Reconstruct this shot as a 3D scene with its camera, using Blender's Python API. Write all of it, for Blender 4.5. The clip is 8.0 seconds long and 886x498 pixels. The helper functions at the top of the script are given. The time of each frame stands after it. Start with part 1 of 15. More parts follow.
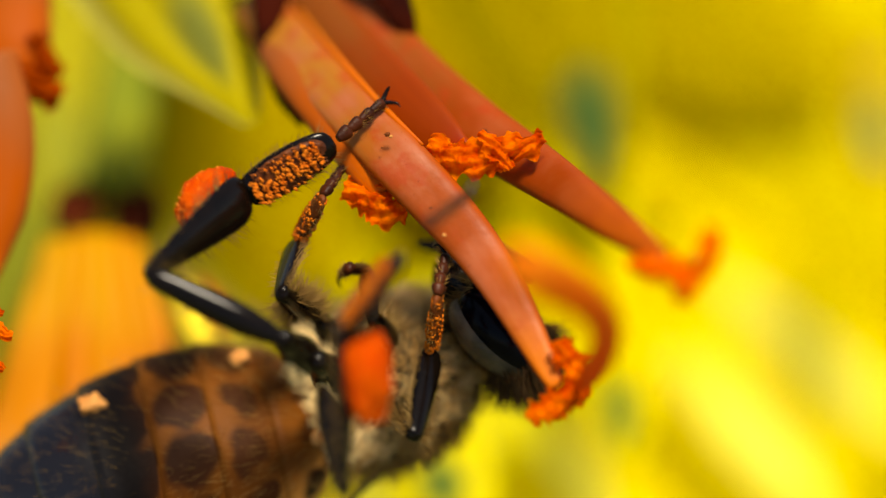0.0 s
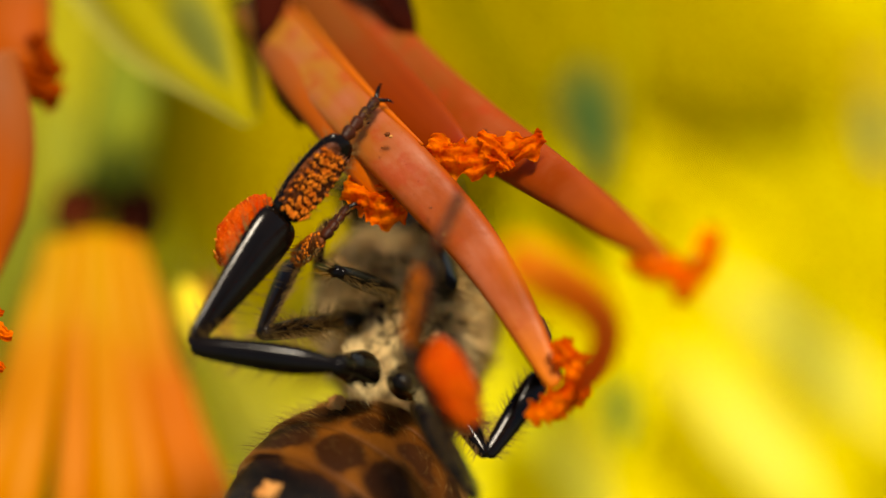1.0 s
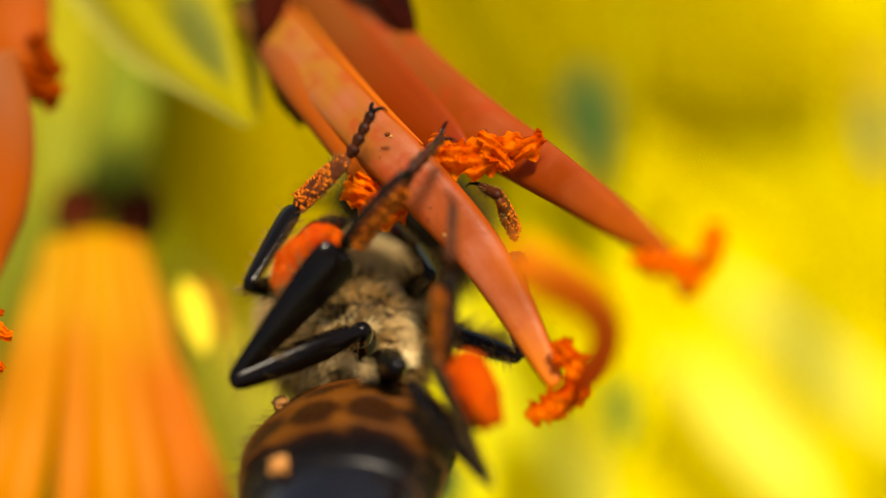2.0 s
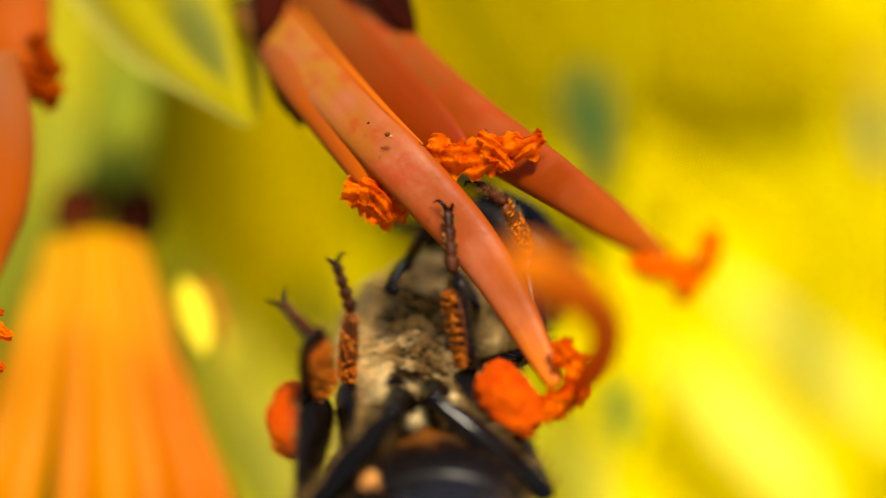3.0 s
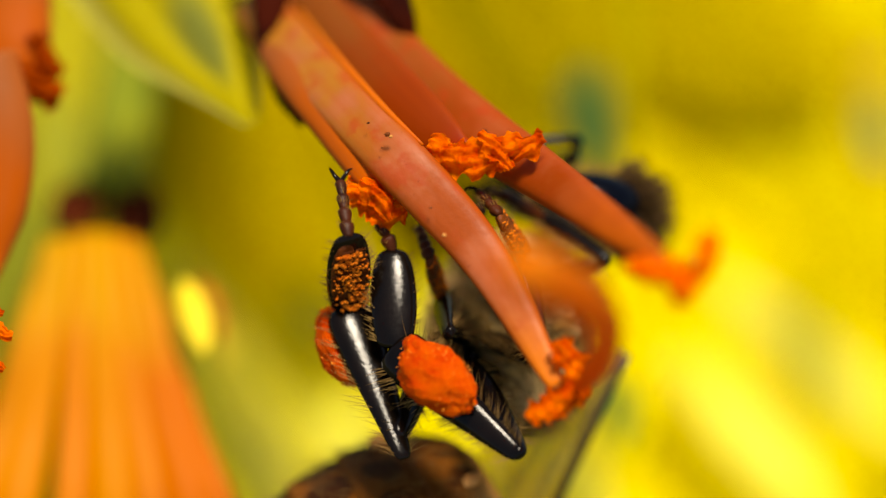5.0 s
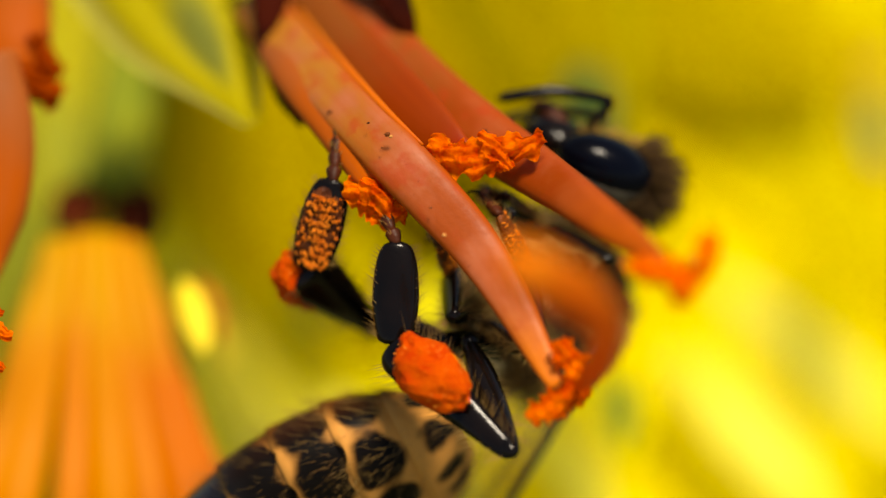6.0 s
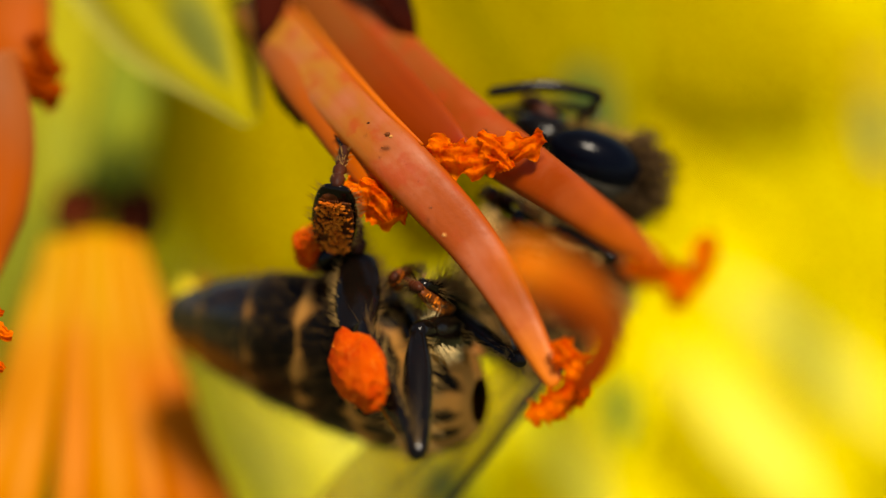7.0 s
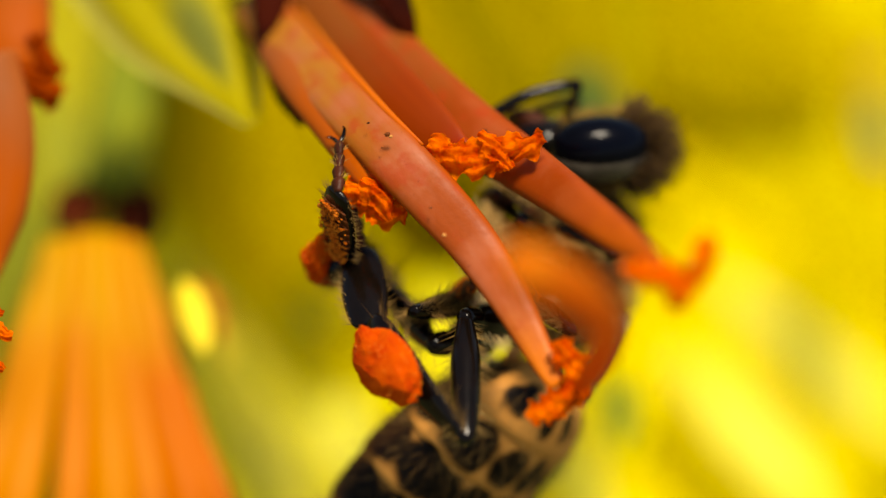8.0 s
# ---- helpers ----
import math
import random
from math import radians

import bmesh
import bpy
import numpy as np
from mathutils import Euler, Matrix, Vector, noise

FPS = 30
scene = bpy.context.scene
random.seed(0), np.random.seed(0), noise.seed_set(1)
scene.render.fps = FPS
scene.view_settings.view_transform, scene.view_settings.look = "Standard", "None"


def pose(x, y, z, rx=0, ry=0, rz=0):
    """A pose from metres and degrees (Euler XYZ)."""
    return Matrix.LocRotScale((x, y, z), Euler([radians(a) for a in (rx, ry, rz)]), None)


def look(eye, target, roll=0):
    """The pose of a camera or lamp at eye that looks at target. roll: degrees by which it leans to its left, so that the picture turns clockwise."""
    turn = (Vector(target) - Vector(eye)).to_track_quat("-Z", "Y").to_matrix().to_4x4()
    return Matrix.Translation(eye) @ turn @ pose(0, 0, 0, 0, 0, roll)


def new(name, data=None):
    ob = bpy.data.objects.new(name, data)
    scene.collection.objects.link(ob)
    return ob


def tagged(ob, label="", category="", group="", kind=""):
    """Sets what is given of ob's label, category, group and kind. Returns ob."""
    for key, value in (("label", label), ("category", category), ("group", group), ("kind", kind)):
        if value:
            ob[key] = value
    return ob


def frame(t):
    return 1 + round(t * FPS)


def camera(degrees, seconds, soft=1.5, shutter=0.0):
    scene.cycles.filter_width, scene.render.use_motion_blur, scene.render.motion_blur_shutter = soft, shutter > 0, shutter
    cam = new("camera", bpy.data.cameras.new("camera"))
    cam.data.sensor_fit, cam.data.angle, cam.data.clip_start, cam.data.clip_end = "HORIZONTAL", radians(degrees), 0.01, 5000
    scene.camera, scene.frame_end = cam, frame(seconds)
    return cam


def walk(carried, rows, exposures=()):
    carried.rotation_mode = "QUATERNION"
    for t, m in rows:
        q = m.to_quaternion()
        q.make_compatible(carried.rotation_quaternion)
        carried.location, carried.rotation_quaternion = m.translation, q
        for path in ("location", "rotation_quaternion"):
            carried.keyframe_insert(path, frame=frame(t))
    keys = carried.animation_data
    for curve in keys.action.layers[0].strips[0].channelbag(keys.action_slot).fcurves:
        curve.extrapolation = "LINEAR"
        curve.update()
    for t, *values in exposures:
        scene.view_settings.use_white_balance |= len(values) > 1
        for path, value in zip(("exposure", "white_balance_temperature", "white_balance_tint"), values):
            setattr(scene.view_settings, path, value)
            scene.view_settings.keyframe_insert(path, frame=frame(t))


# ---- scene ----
# A honey bee works the stamens of an aloe flower, seen by a close-up lens that stands still.
# Lengths below are in millimetres from the middle of the plane of focus, x across, y away from the lens, z up the picture plane;
# mm() tilts them, since the lens looks down on the flowers, and turns them into metres.
MM = 0.001
HEIGHT = 0.62
EYE_BACK = 150.0
TILT = Matrix.Rotation(radians(-40), 3, "X")


def mm(x, y, z):
    return TILT @ Vector((x, y, z)) * MM + Vector((0, 0, HEIGHT))


cam = camera(6.647, 8.0, soft=1.4, shutter=0.4)
cam.data.dof.use_dof = True
cam.data.dof.focus_distance = EYE_BACK * MM
cam.data.dof.aperture_fstop = 26.0
stand = look(mm(0, -EYE_BACK, 0), mm(0, 0, 0))
walk(cam, [(0.0, stand), (8.0, stand)], [(t, e, 7750, 10) for t, e in ((0.0, 1.82), (0.3, 1.70), (0.8, 1.62), (1.0, 1.64), (1.5, 1.77), (2.8, 1.89), (3.5, 1.98), (4.2, 1.92), (4.7, 1.82),
                                                              (5.8, 1.79), (6.6, 1.79), (7.2, 1.70), (7.5, 1.74), (8.0, 1.79))])

# ---- light ----
world = bpy.data.worlds.new("sky")
scene.world = world
world.use_nodes = True
sky = world.node_tree.nodes.new("ShaderNodeTexSky")
sky.sky_type = "NISHITA"
sky.sun_disc = False
sky.sun_elevation = radians(79)
sky.sun_rotation = radians(122)
world.node_tree.links.new(sky.outputs[0], world.node_tree.nodes["Background"].inputs[0])
world.node_tree.nodes["Background"].inputs[1].default_value = 0.05
sun = new("sun", bpy.data.lights.new("sun", "SUN"))
sun.data.energy = 1.92
sun.data.angle = radians(14)
sun.data.color = (1.0, 0.94, 0.84)
sun.matrix_world = look((0.16, -0.10, 0.96), (0, 0, 0))


# ---- materials ----
def material(name, colour, second, scale=1.5, rough=0.5, bump=0.15, fine=12.0, stretch=(1, 1, 1), gloss=0.5,
             sheer=0.0, third=None, coat=0.0, contrast=(0.35, 0.65)):
    """Two colours mixed by a broad noise, fine relief, and light let through where sheer > 0. Scales per mm."""
    m = bpy.data.materials.new(name)
    m.use_nodes = True
    nt = m.node_tree
    n, l = nt.nodes, nt.links
    p = n["Principled BSDF"]
    tc = n.new("ShaderNodeTexCoord")
    mp = n.new("ShaderNodeMapping")
    mp.inputs["Scale"].default_value = [1000 * s for s in stretch]
    l.new(tc.outputs["Object"], mp.inputs[0])
    broad = n.new("ShaderNodeTexNoise")
    broad.inputs["Scale"].default_value = scale
    broad.inputs["Detail"].default_value = 5
    l.new(mp.outputs[0], broad.inputs["Vector"])
    ramp = n.new("ShaderNodeValToRGB")
    ramp.color_ramp.elements[0].color = (*colour, 1)
    ramp.color_ramp.elements[1].color = (*second, 1)
    ramp.color_ramp.elements[0].position, ramp.color_ramp.elements[1].position = contrast
    l.new(broad.outputs[0], ramp.inputs[0])
    grain = n.new("ShaderNodeTexNoise")
    grain.inputs["Scale"].default_value = fine
    grain.inputs["Detail"].default_value = 6
    l.new(mp.outputs[0], grain.inputs["Vector"])
    out = ramp.outputs[0]
    if third:
        spots = n.new("ShaderNodeValToRGB")
        spots.color_ramp.elements[0].position, spots.color_ramp.elements[1].position = 0.58, 0.70
        l.new(grain.outputs[0], spots.inputs[0])
        mix = n.new("ShaderNodeMix")
        mix.data_type = "RGBA"
        l.new(spots.outputs[0], mix.inputs[0])
        l.new(out, mix.inputs[6])
        mix.inputs[7].default_value = (*third, 1)
        out = mix.outputs[2]
    l.new(out, p.inputs["Base Color"])
    bn = n.new("ShaderNodeBump")
    bn.inputs["Strength"].default_value = bump
    bn.inputs["Distance"].default_value = 0.00012
    l.new(grain.outputs[0], bn.inputs["Height"])
    l.new(bn.outputs[0], p.inputs["Normal"])
    rr = n.new("ShaderNodeMapRange")
    rr.inputs[3].default_value, rr.inputs[4].default_value = max(0.05, rough - 0.12), min(1, rough + 0.12)
    l.new(grain.outputs[0], rr.inputs[0])
    l.new(rr.outputs[0], p.inputs["Roughness"])
    p.inputs["Specular IOR Level"].default_value = gloss
    p.inputs["Coat Weight"].default_value = coat
    if sheer:
        tr = n.new("ShaderNodeBsdfTranslucent")
        l.new(out, tr.inputs[0])
        mx = n.new("ShaderNodeMixShader")
        mx.inputs[0].default_value = sheer
        l.new(p.outputs[0], mx.inputs[1])
        l.new(tr.outputs[0], mx.inputs[2])
        l.new(mx.outputs[0], n["Material Output"].inputs[0])
    return m


def petal_material(name, body, streak, tip, rim, tip_at=0.86, tip_wide=0.10, tip_long=0.14):
    """Yellow flesh streaked lengthwise, with a green blotch near the tip and a pale rim; u across, v along."""
    m = bpy.data.materials.new(name)
    m.use_nodes = True
    nt = m.node_tree
    n, l = nt.nodes, nt.links
    p = n["Principled BSDF"]
    uv = n.new("ShaderNodeUVMap")
    sep = n.new("ShaderNodeSeparateXYZ")
    l.new(uv.outputs[0], sep.inputs[0])

    def maths(op, a, b=None, c=None):
        k = n.new("ShaderNodeMath")
        k.operation = op
        for i, v in enumerate((a, b, c)):
            if v is None:
                continue
            if isinstance(v, (int, float)):
                k.inputs[i].default_value = v
            else:
                l.new(v, k.inputs[i])
        return k.outputs[0]

    def blend(fac, a, b):
        k = n.new("ShaderNodeMix")
        k.data_type = "RGBA"
        l.new(fac, k.inputs[0])
        for i, v in ((6, a), (7, b)):
            if isinstance(v, tuple):
                k.inputs[i].default_value = (*v, 1)
            else:
                l.new(v, k.inputs[i])
        return k.outputs[2]

    mp = n.new("ShaderNodeMapping")
    mp.inputs["Scale"].default_value = (9, 0.7, 1)
    l.new(uv.outputs[0], mp.inputs[0])
    st = n.new("ShaderNodeTexNoise")
    st.inputs["Scale"].default_value = 1.0
    st.inputs["Detail"].default_value = 4
    l.new(mp.outputs[0], st.inputs["Vector"])
    f = maths("SMOOTH_MIN", maths("MULTIPLY", maths("SUBTRACT", st.outputs[0], 0.43), 4.0), 1.0, 0.2)
    k = n.new("ShaderNodeClamp")
    l.new(f, k.inputs[0])
    col = blend(k.outputs[0], body, streak)
    u = maths("DIVIDE", maths("SUBTRACT", sep.outputs[0], 0.5), tip_wide)
    v = maths("DIVIDE", maths("SUBTRACT", sep.outputs[1], tip_at), tip_long)
    d = maths("SQRT", maths("ADD", maths("MULTIPLY", u, u), maths("MULTIPLY", v, v)))
    k = n.new("ShaderNodeMapRange")
    k.interpolation_type = "SMOOTHSTEP"
    k.inputs[1].default_value, k.inputs[2].default_value = 1.25, 0.35
    l.new(d, k.inputs[0])
    col = blend(k.outputs[0], col, tip)
    e = maths("ABSOLUTE", maths("SUBTRACT", sep.outputs[0], 0.5))
    k = n.new("ShaderNodeMapRange")
    k.interpolation_type = "SMOOTHSTEP"
    k.inputs[1].default_value, k.inputs[2].default_value = 0.36, 0.48
    l.new(e, k.inputs[0])
    col = blend(k.outputs[0], col, rim)
    l.new(col, p.inputs["Base Color"])
    p.inputs["Roughness"].default_value = 0.7
    p.inputs["Specular IOR Level"].default_value = 0.05
    tr = n.new("ShaderNodeBsdfTranslucent")
    l.new(col, tr.inputs[0])
    mx = n.new("ShaderNodeMixShader")
    mx.inputs[0].default_value = 0.3
    l.new(p.outputs[0], mx.inputs[1])
    l.new(tr.outputs[0], mx.inputs[2])
    l.new(mx.outputs[0], n["Material Output"].inputs[0])
    return m


def filament_material(name, base, mid, tip, edge, sheer=0.14, gloss=0.3, blush_sheen=None):
    """Flesh of a filament: its colour runs from base to tip, with brighter thin edges, faint long veins and blotches,
    some a painted pink sheen.
    """
    m = bpy.data.materials.new(name)
    m.use_nodes = True
    n, l = m.node_tree.nodes, m.node_tree.links
    p = n["Principled BSDF"]
    uv = n.new("ShaderNodeUVMap")
    sep = n.new("ShaderNodeSeparateXYZ")
    l.new(uv.outputs[0], sep.inputs[0])
    tc = n.new("ShaderNodeTexCoord")

    def cloud(scale, vector, detail=4):
        k = n.new("ShaderNodeTexNoise")
        k.inputs["Scale"].default_value = scale
        k.inputs["Detail"].default_value = detail
        l.new(vector, k.inputs["Vector"])
        return k.outputs[0]

    def calc(op, a, b):
        k = n.new("ShaderNodeMath")
        k.operation = op
        for j, v in enumerate((a, b)):
            if isinstance(v, (int, float)):
                k.inputs[j].default_value = v
            else:
                l.new(v, k.inputs[j])
        return k.outputs[0]

    def blend(fac, a, b):
        k = n.new("ShaderNodeMix")
        k.data_type = "RGBA"
        l.new(fac, k.inputs[0])
        for j, v in ((6, a), (7, b)):
            if isinstance(v, tuple):
                k.inputs[j].default_value = (*v, 1)
            else:
                l.new(v, k.inputs[j])
        return k.outputs[2]

    def span(value, lo, hi):
        k = n.new("ShaderNodeMapRange")
        k.interpolation_type = "SMOOTHSTEP"
        k.inputs[1].default_value, k.inputs[2].default_value = lo, hi
        l.new(value, k.inputs[0])
        return k.outputs[0]

    broad = cloud(700, tc.outputs["Object"])
    fine = cloud(6000, tc.outputs["Object"], 6)
    stretch = n.new("ShaderNodeMapping")
    stretch.inputs["Scale"].default_value = (22, 1.6, 1)
    l.new(uv.outputs[0], stretch.inputs[0])
    veins = cloud(1.0, stretch.outputs[0], 3)
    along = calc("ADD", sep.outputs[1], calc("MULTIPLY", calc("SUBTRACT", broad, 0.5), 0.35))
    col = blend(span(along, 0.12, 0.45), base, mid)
    col = blend(span(along, 0.66, 0.96), col, tip)
    if blush_sheen:
        plain = span(along, 0.88, 0.62)
        # lighter pink blotches, with the flesh's satin sheen put into their colour
        col = blend(calc("MULTIPLY", calc("MULTIPLY", span(broad, 0.46, 0.66), 0.85), plain), col, blush_sheen)
        mottle = cloud(1900, tc.outputs["Object"], 5)
        col = blend(calc("MULTIPLY", calc("MULTIPLY", span(mottle, 0.52, 0.68), 0.60), plain), col, (0.36, 0.034, 0.005))
        specks = cloud(9000, tc.outputs["Object"], 2)
        col = blend(calc("MULTIPLY", calc("MULTIPLY", span(specks, 0.68, 0.74), span(broad, 0.5, 0.6)), 0.6), col, (0.14, 0.02, 0.004))
    col = blend(calc("MULTIPLY", span(veins, 0.38, 0.70), 0.34), col, edge)
    rim = calc("ABSOLUTE", calc("COSINE", calc("MULTIPLY", sep.outputs[0], 6.28319), 0.0), 0.0)
    col = blend(calc("MULTIPLY", span(rim, 0.72, 0.99), 0.85), col, edge)
    l.new(col, p.inputs["Base Color"])
    bn = n.new("ShaderNodeBump")
    bn.inputs["Strength"].default_value = 0.18
    bn.inputs["Distance"].default_value = 0.0001
    l.new(calc("ADD", calc("MULTIPLY", veins, 0.15), calc("MULTIPLY", fine, 0.6)), bn.inputs["Height"])
    l.new(bn.outputs[0], p.inputs["Normal"])
    l.new(calc("ADD", 0.32, calc("MULTIPLY", fine, 0.3)), p.inputs["Roughness"])
    p.inputs["Specular IOR Level"].default_value = gloss
    tr = n.new("ShaderNodeBsdfTranslucent")
    l.new(col, tr.inputs[0])
    mx = n.new("ShaderNodeMixShader")
    mx.inputs[0].default_value = sheer
    l.new(p.outputs[0], mx.inputs[1])
    l.new(tr.outputs[0], mx.inputs[2])
    l.new(mx.outputs[0], n["Material Output"].inputs[0])
    return m


FILAMENT = filament_material("filament_flesh", (0.38, 0.140, 0.012), (0.30, 0.052, 0.006), (0.66, 0.170, 0.004), (0.36, 0.060, 0.002), gloss=0.18, sheer=0.22, blush_sheen=(0.41, 0.115, 0.048))
FILAMENT_OUTER = filament_material("filament_outer", (0.24, 0.072, 0.012), (0.28, 0.038, 0.002), (0.52, 0.092, 0.002), (0.30, 0.044, 0.002), gloss=0.1, sheer=0.22, blush_sheen=(0.34, 0.072, 0.018))
# Deep red towards the tip, partly the wide outer filament's shading put into colour.
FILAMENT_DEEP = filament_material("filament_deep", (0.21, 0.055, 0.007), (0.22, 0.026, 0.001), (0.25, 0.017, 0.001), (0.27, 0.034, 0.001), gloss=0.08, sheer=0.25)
# Base toned down: brownish pigment there, with the mouth's shade put into it too.
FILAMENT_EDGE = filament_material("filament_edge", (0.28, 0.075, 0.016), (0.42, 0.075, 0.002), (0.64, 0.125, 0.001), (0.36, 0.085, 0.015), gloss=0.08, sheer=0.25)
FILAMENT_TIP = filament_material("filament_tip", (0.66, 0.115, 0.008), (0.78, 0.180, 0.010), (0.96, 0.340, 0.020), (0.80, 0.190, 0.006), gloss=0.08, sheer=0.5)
FILAMENT_RIDGE = filament_material("filament_ridge", (0.46, 0.115, 0.003), (0.56, 0.115, 0.002), (0.52, 0.085, 0.001), (0.56, 0.12, 0.002), gloss=0.15, sheer=0.3)
FILAMENT_GOLD = filament_material("filament_gold", (0.46, 0.225, 0.001), (0.48, 0.160, 0.0005), (0.44, 0.095, 0.0005), (0.48, 0.14, 0.0005), gloss=0.06)
FILAMENT_RUDDY = filament_material("filament_ruddy", (0.46, 0.20, 0.001), (0.46, 0.105, 0.0005), (0.36, 0.050, 0.0005), (0.44, 0.095, 0.0005), gloss=0.06)
FILAMENT_ROSE = filament_material("filament_rose", (0.48, 0.21, 0.002), (0.49, 0.145, 0.005), (0.42, 0.084, 0.006), (0.48, 0.125, 0.001), gloss=0.06)
ANTHER = material("anther_orange", (0.74, 0.100, 0.002), (1.0, 0.34, 0.012), 3.4, 0.75, 0.5, 14.0, gloss=0.05, sheer=0.5)
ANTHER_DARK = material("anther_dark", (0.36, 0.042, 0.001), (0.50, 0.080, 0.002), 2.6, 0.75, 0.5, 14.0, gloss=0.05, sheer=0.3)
POLLEN = material("pollen_orange", (0.56, 0.038, 0.001), (0.68, 0.085, 0.002), 2.4, 0.8, 0.9, 22.0, gloss=0.06, third=(0.80, 0.20, 0.008), sheer=0.15)
GRAIN = material("pollen_grain", (0.70, 0.16, 0.009), (0.78, 0.24, 0.022), 4.0, 0.7, 0.5, 20.0, gloss=0.15)
MOUTH = material("mouth_brown", (0.008, 0.001, 0.0005), (0.030, 0.003, 0.0005), 1.0, 0.8, 0.2, 6.0, gloss=0.03)
MOUTH_RED = material("mouth_red", (0.030, 0.005, 0.001), (0.075, 0.012, 0.002), 1.0, 0.8, 0.2, 6.0, gloss=0.03)
TUBE_GREEN = material("tube_green", (0.13, 0.17, 0.012), (0.26, 0.27, 0.012), 0.5, 0.6, 0.1, 5.0, gloss=0.1, sheer=0.2)
STALK = material("stalk_green", (0.12, 0.14, 0.02), (0.20, 0.20, 0.03), 0.2, 0.7, 0.2, 3.0)
GROUND = material("dry_grass", (0.13, 0.11, 0.03), (0.07, 0.09, 0.02), 0.02, 0.9, 0.3, 0.2)
CHITIN = material("black_chitin", (0.0022, 0.0015, 0.0010), (0.004, 0.0022, 0.0013), 2.0, 0.10, 0.05, 14.0, gloss=0.14)
CHITIN_BROWN = material("brown_chitin", (0.060, 0.012, 0.002), (0.018, 0.004, 0.001), 1.6, 0.45, 0.2, 9.0, gloss=0.12)
CHITIN_RUST = material("rust_chitin", (0.17, 0.040, 0.004), (0.065, 0.014, 0.002), 2.6, 0.5, 0.5, 9.0, gloss=0.14)
CHITIN_RUSSET = material("russet_chitin", (0.11, 0.026, 0.003), (0.045, 0.010, 0.0015), 3.0, 0.4, 0.5, 9.0, gloss=0.16)
DUST = material("pollen_dust", (0.62, 0.17, 0.012), (0.56, 0.11, 0.006), 4.0, 0.8, 0.8, 20.0, gloss=0.1)
# the bluish second tone puts the sky's faint sheen into the black
EYE = material("eye_black", (0.001, 0.001, 0.002), (0.001, 0.0015, 0.004), 0.8, 0.12, 0.03, 40.0, gloss=0.07)
FUZZ = material("pale_fuzz", (0.24, 0.15, 0.055), (0.90, 0.70, 0.34), 0.9, 0.7, 0.0, 5.0, gloss=0.05, sheer=0.3, contrast=(0.24, 0.42))
FUZZ_BROWN = material("brown_fuzz", (0.44, 0.25, 0.065), (0.15, 0.075, 0.020), 0.9, 0.7, 0.0, 5.0, gloss=0.05, sheer=0.25)
FUZZ_DARK = material("dark_fuzz", (0.075, 0.042, 0.015), (0.03, 0.015, 0.006), 1.2, 0.7, 0.0, 5.0, gloss=0.05)
HAIR = material("golden_hair", (0.36, 0.22, 0.065), (0.20, 0.105, 0.030), 0.9, 0.6, 0.0, 5.0, gloss=0.1, sheer=0.3)
CRUMB = material("pollen_crumb", (0.48, 0.18, 0.04), (0.54, 0.25, 0.07), 3.0, 0.7, 0.6, 15.0, gloss=0.1)
SKIN = material("grey_skin", (0.030, 0.018, 0.009), (0.008, 0.005, 0.003), 1.4, 0.7, 0.3, 8.0, gloss=0.1)
CHEEK = material("grey_cheek", (0.06, 0.047, 0.032), (0.015, 0.011, 0.008), 3.0, 0.35, 0.4, 22.0, gloss=0.4)
VEIN = material("wing_vein", (0.022, 0.010, 0.003), (0.012, 0.005, 0.002), 2.0, 0.4, 0.1, 9.0)


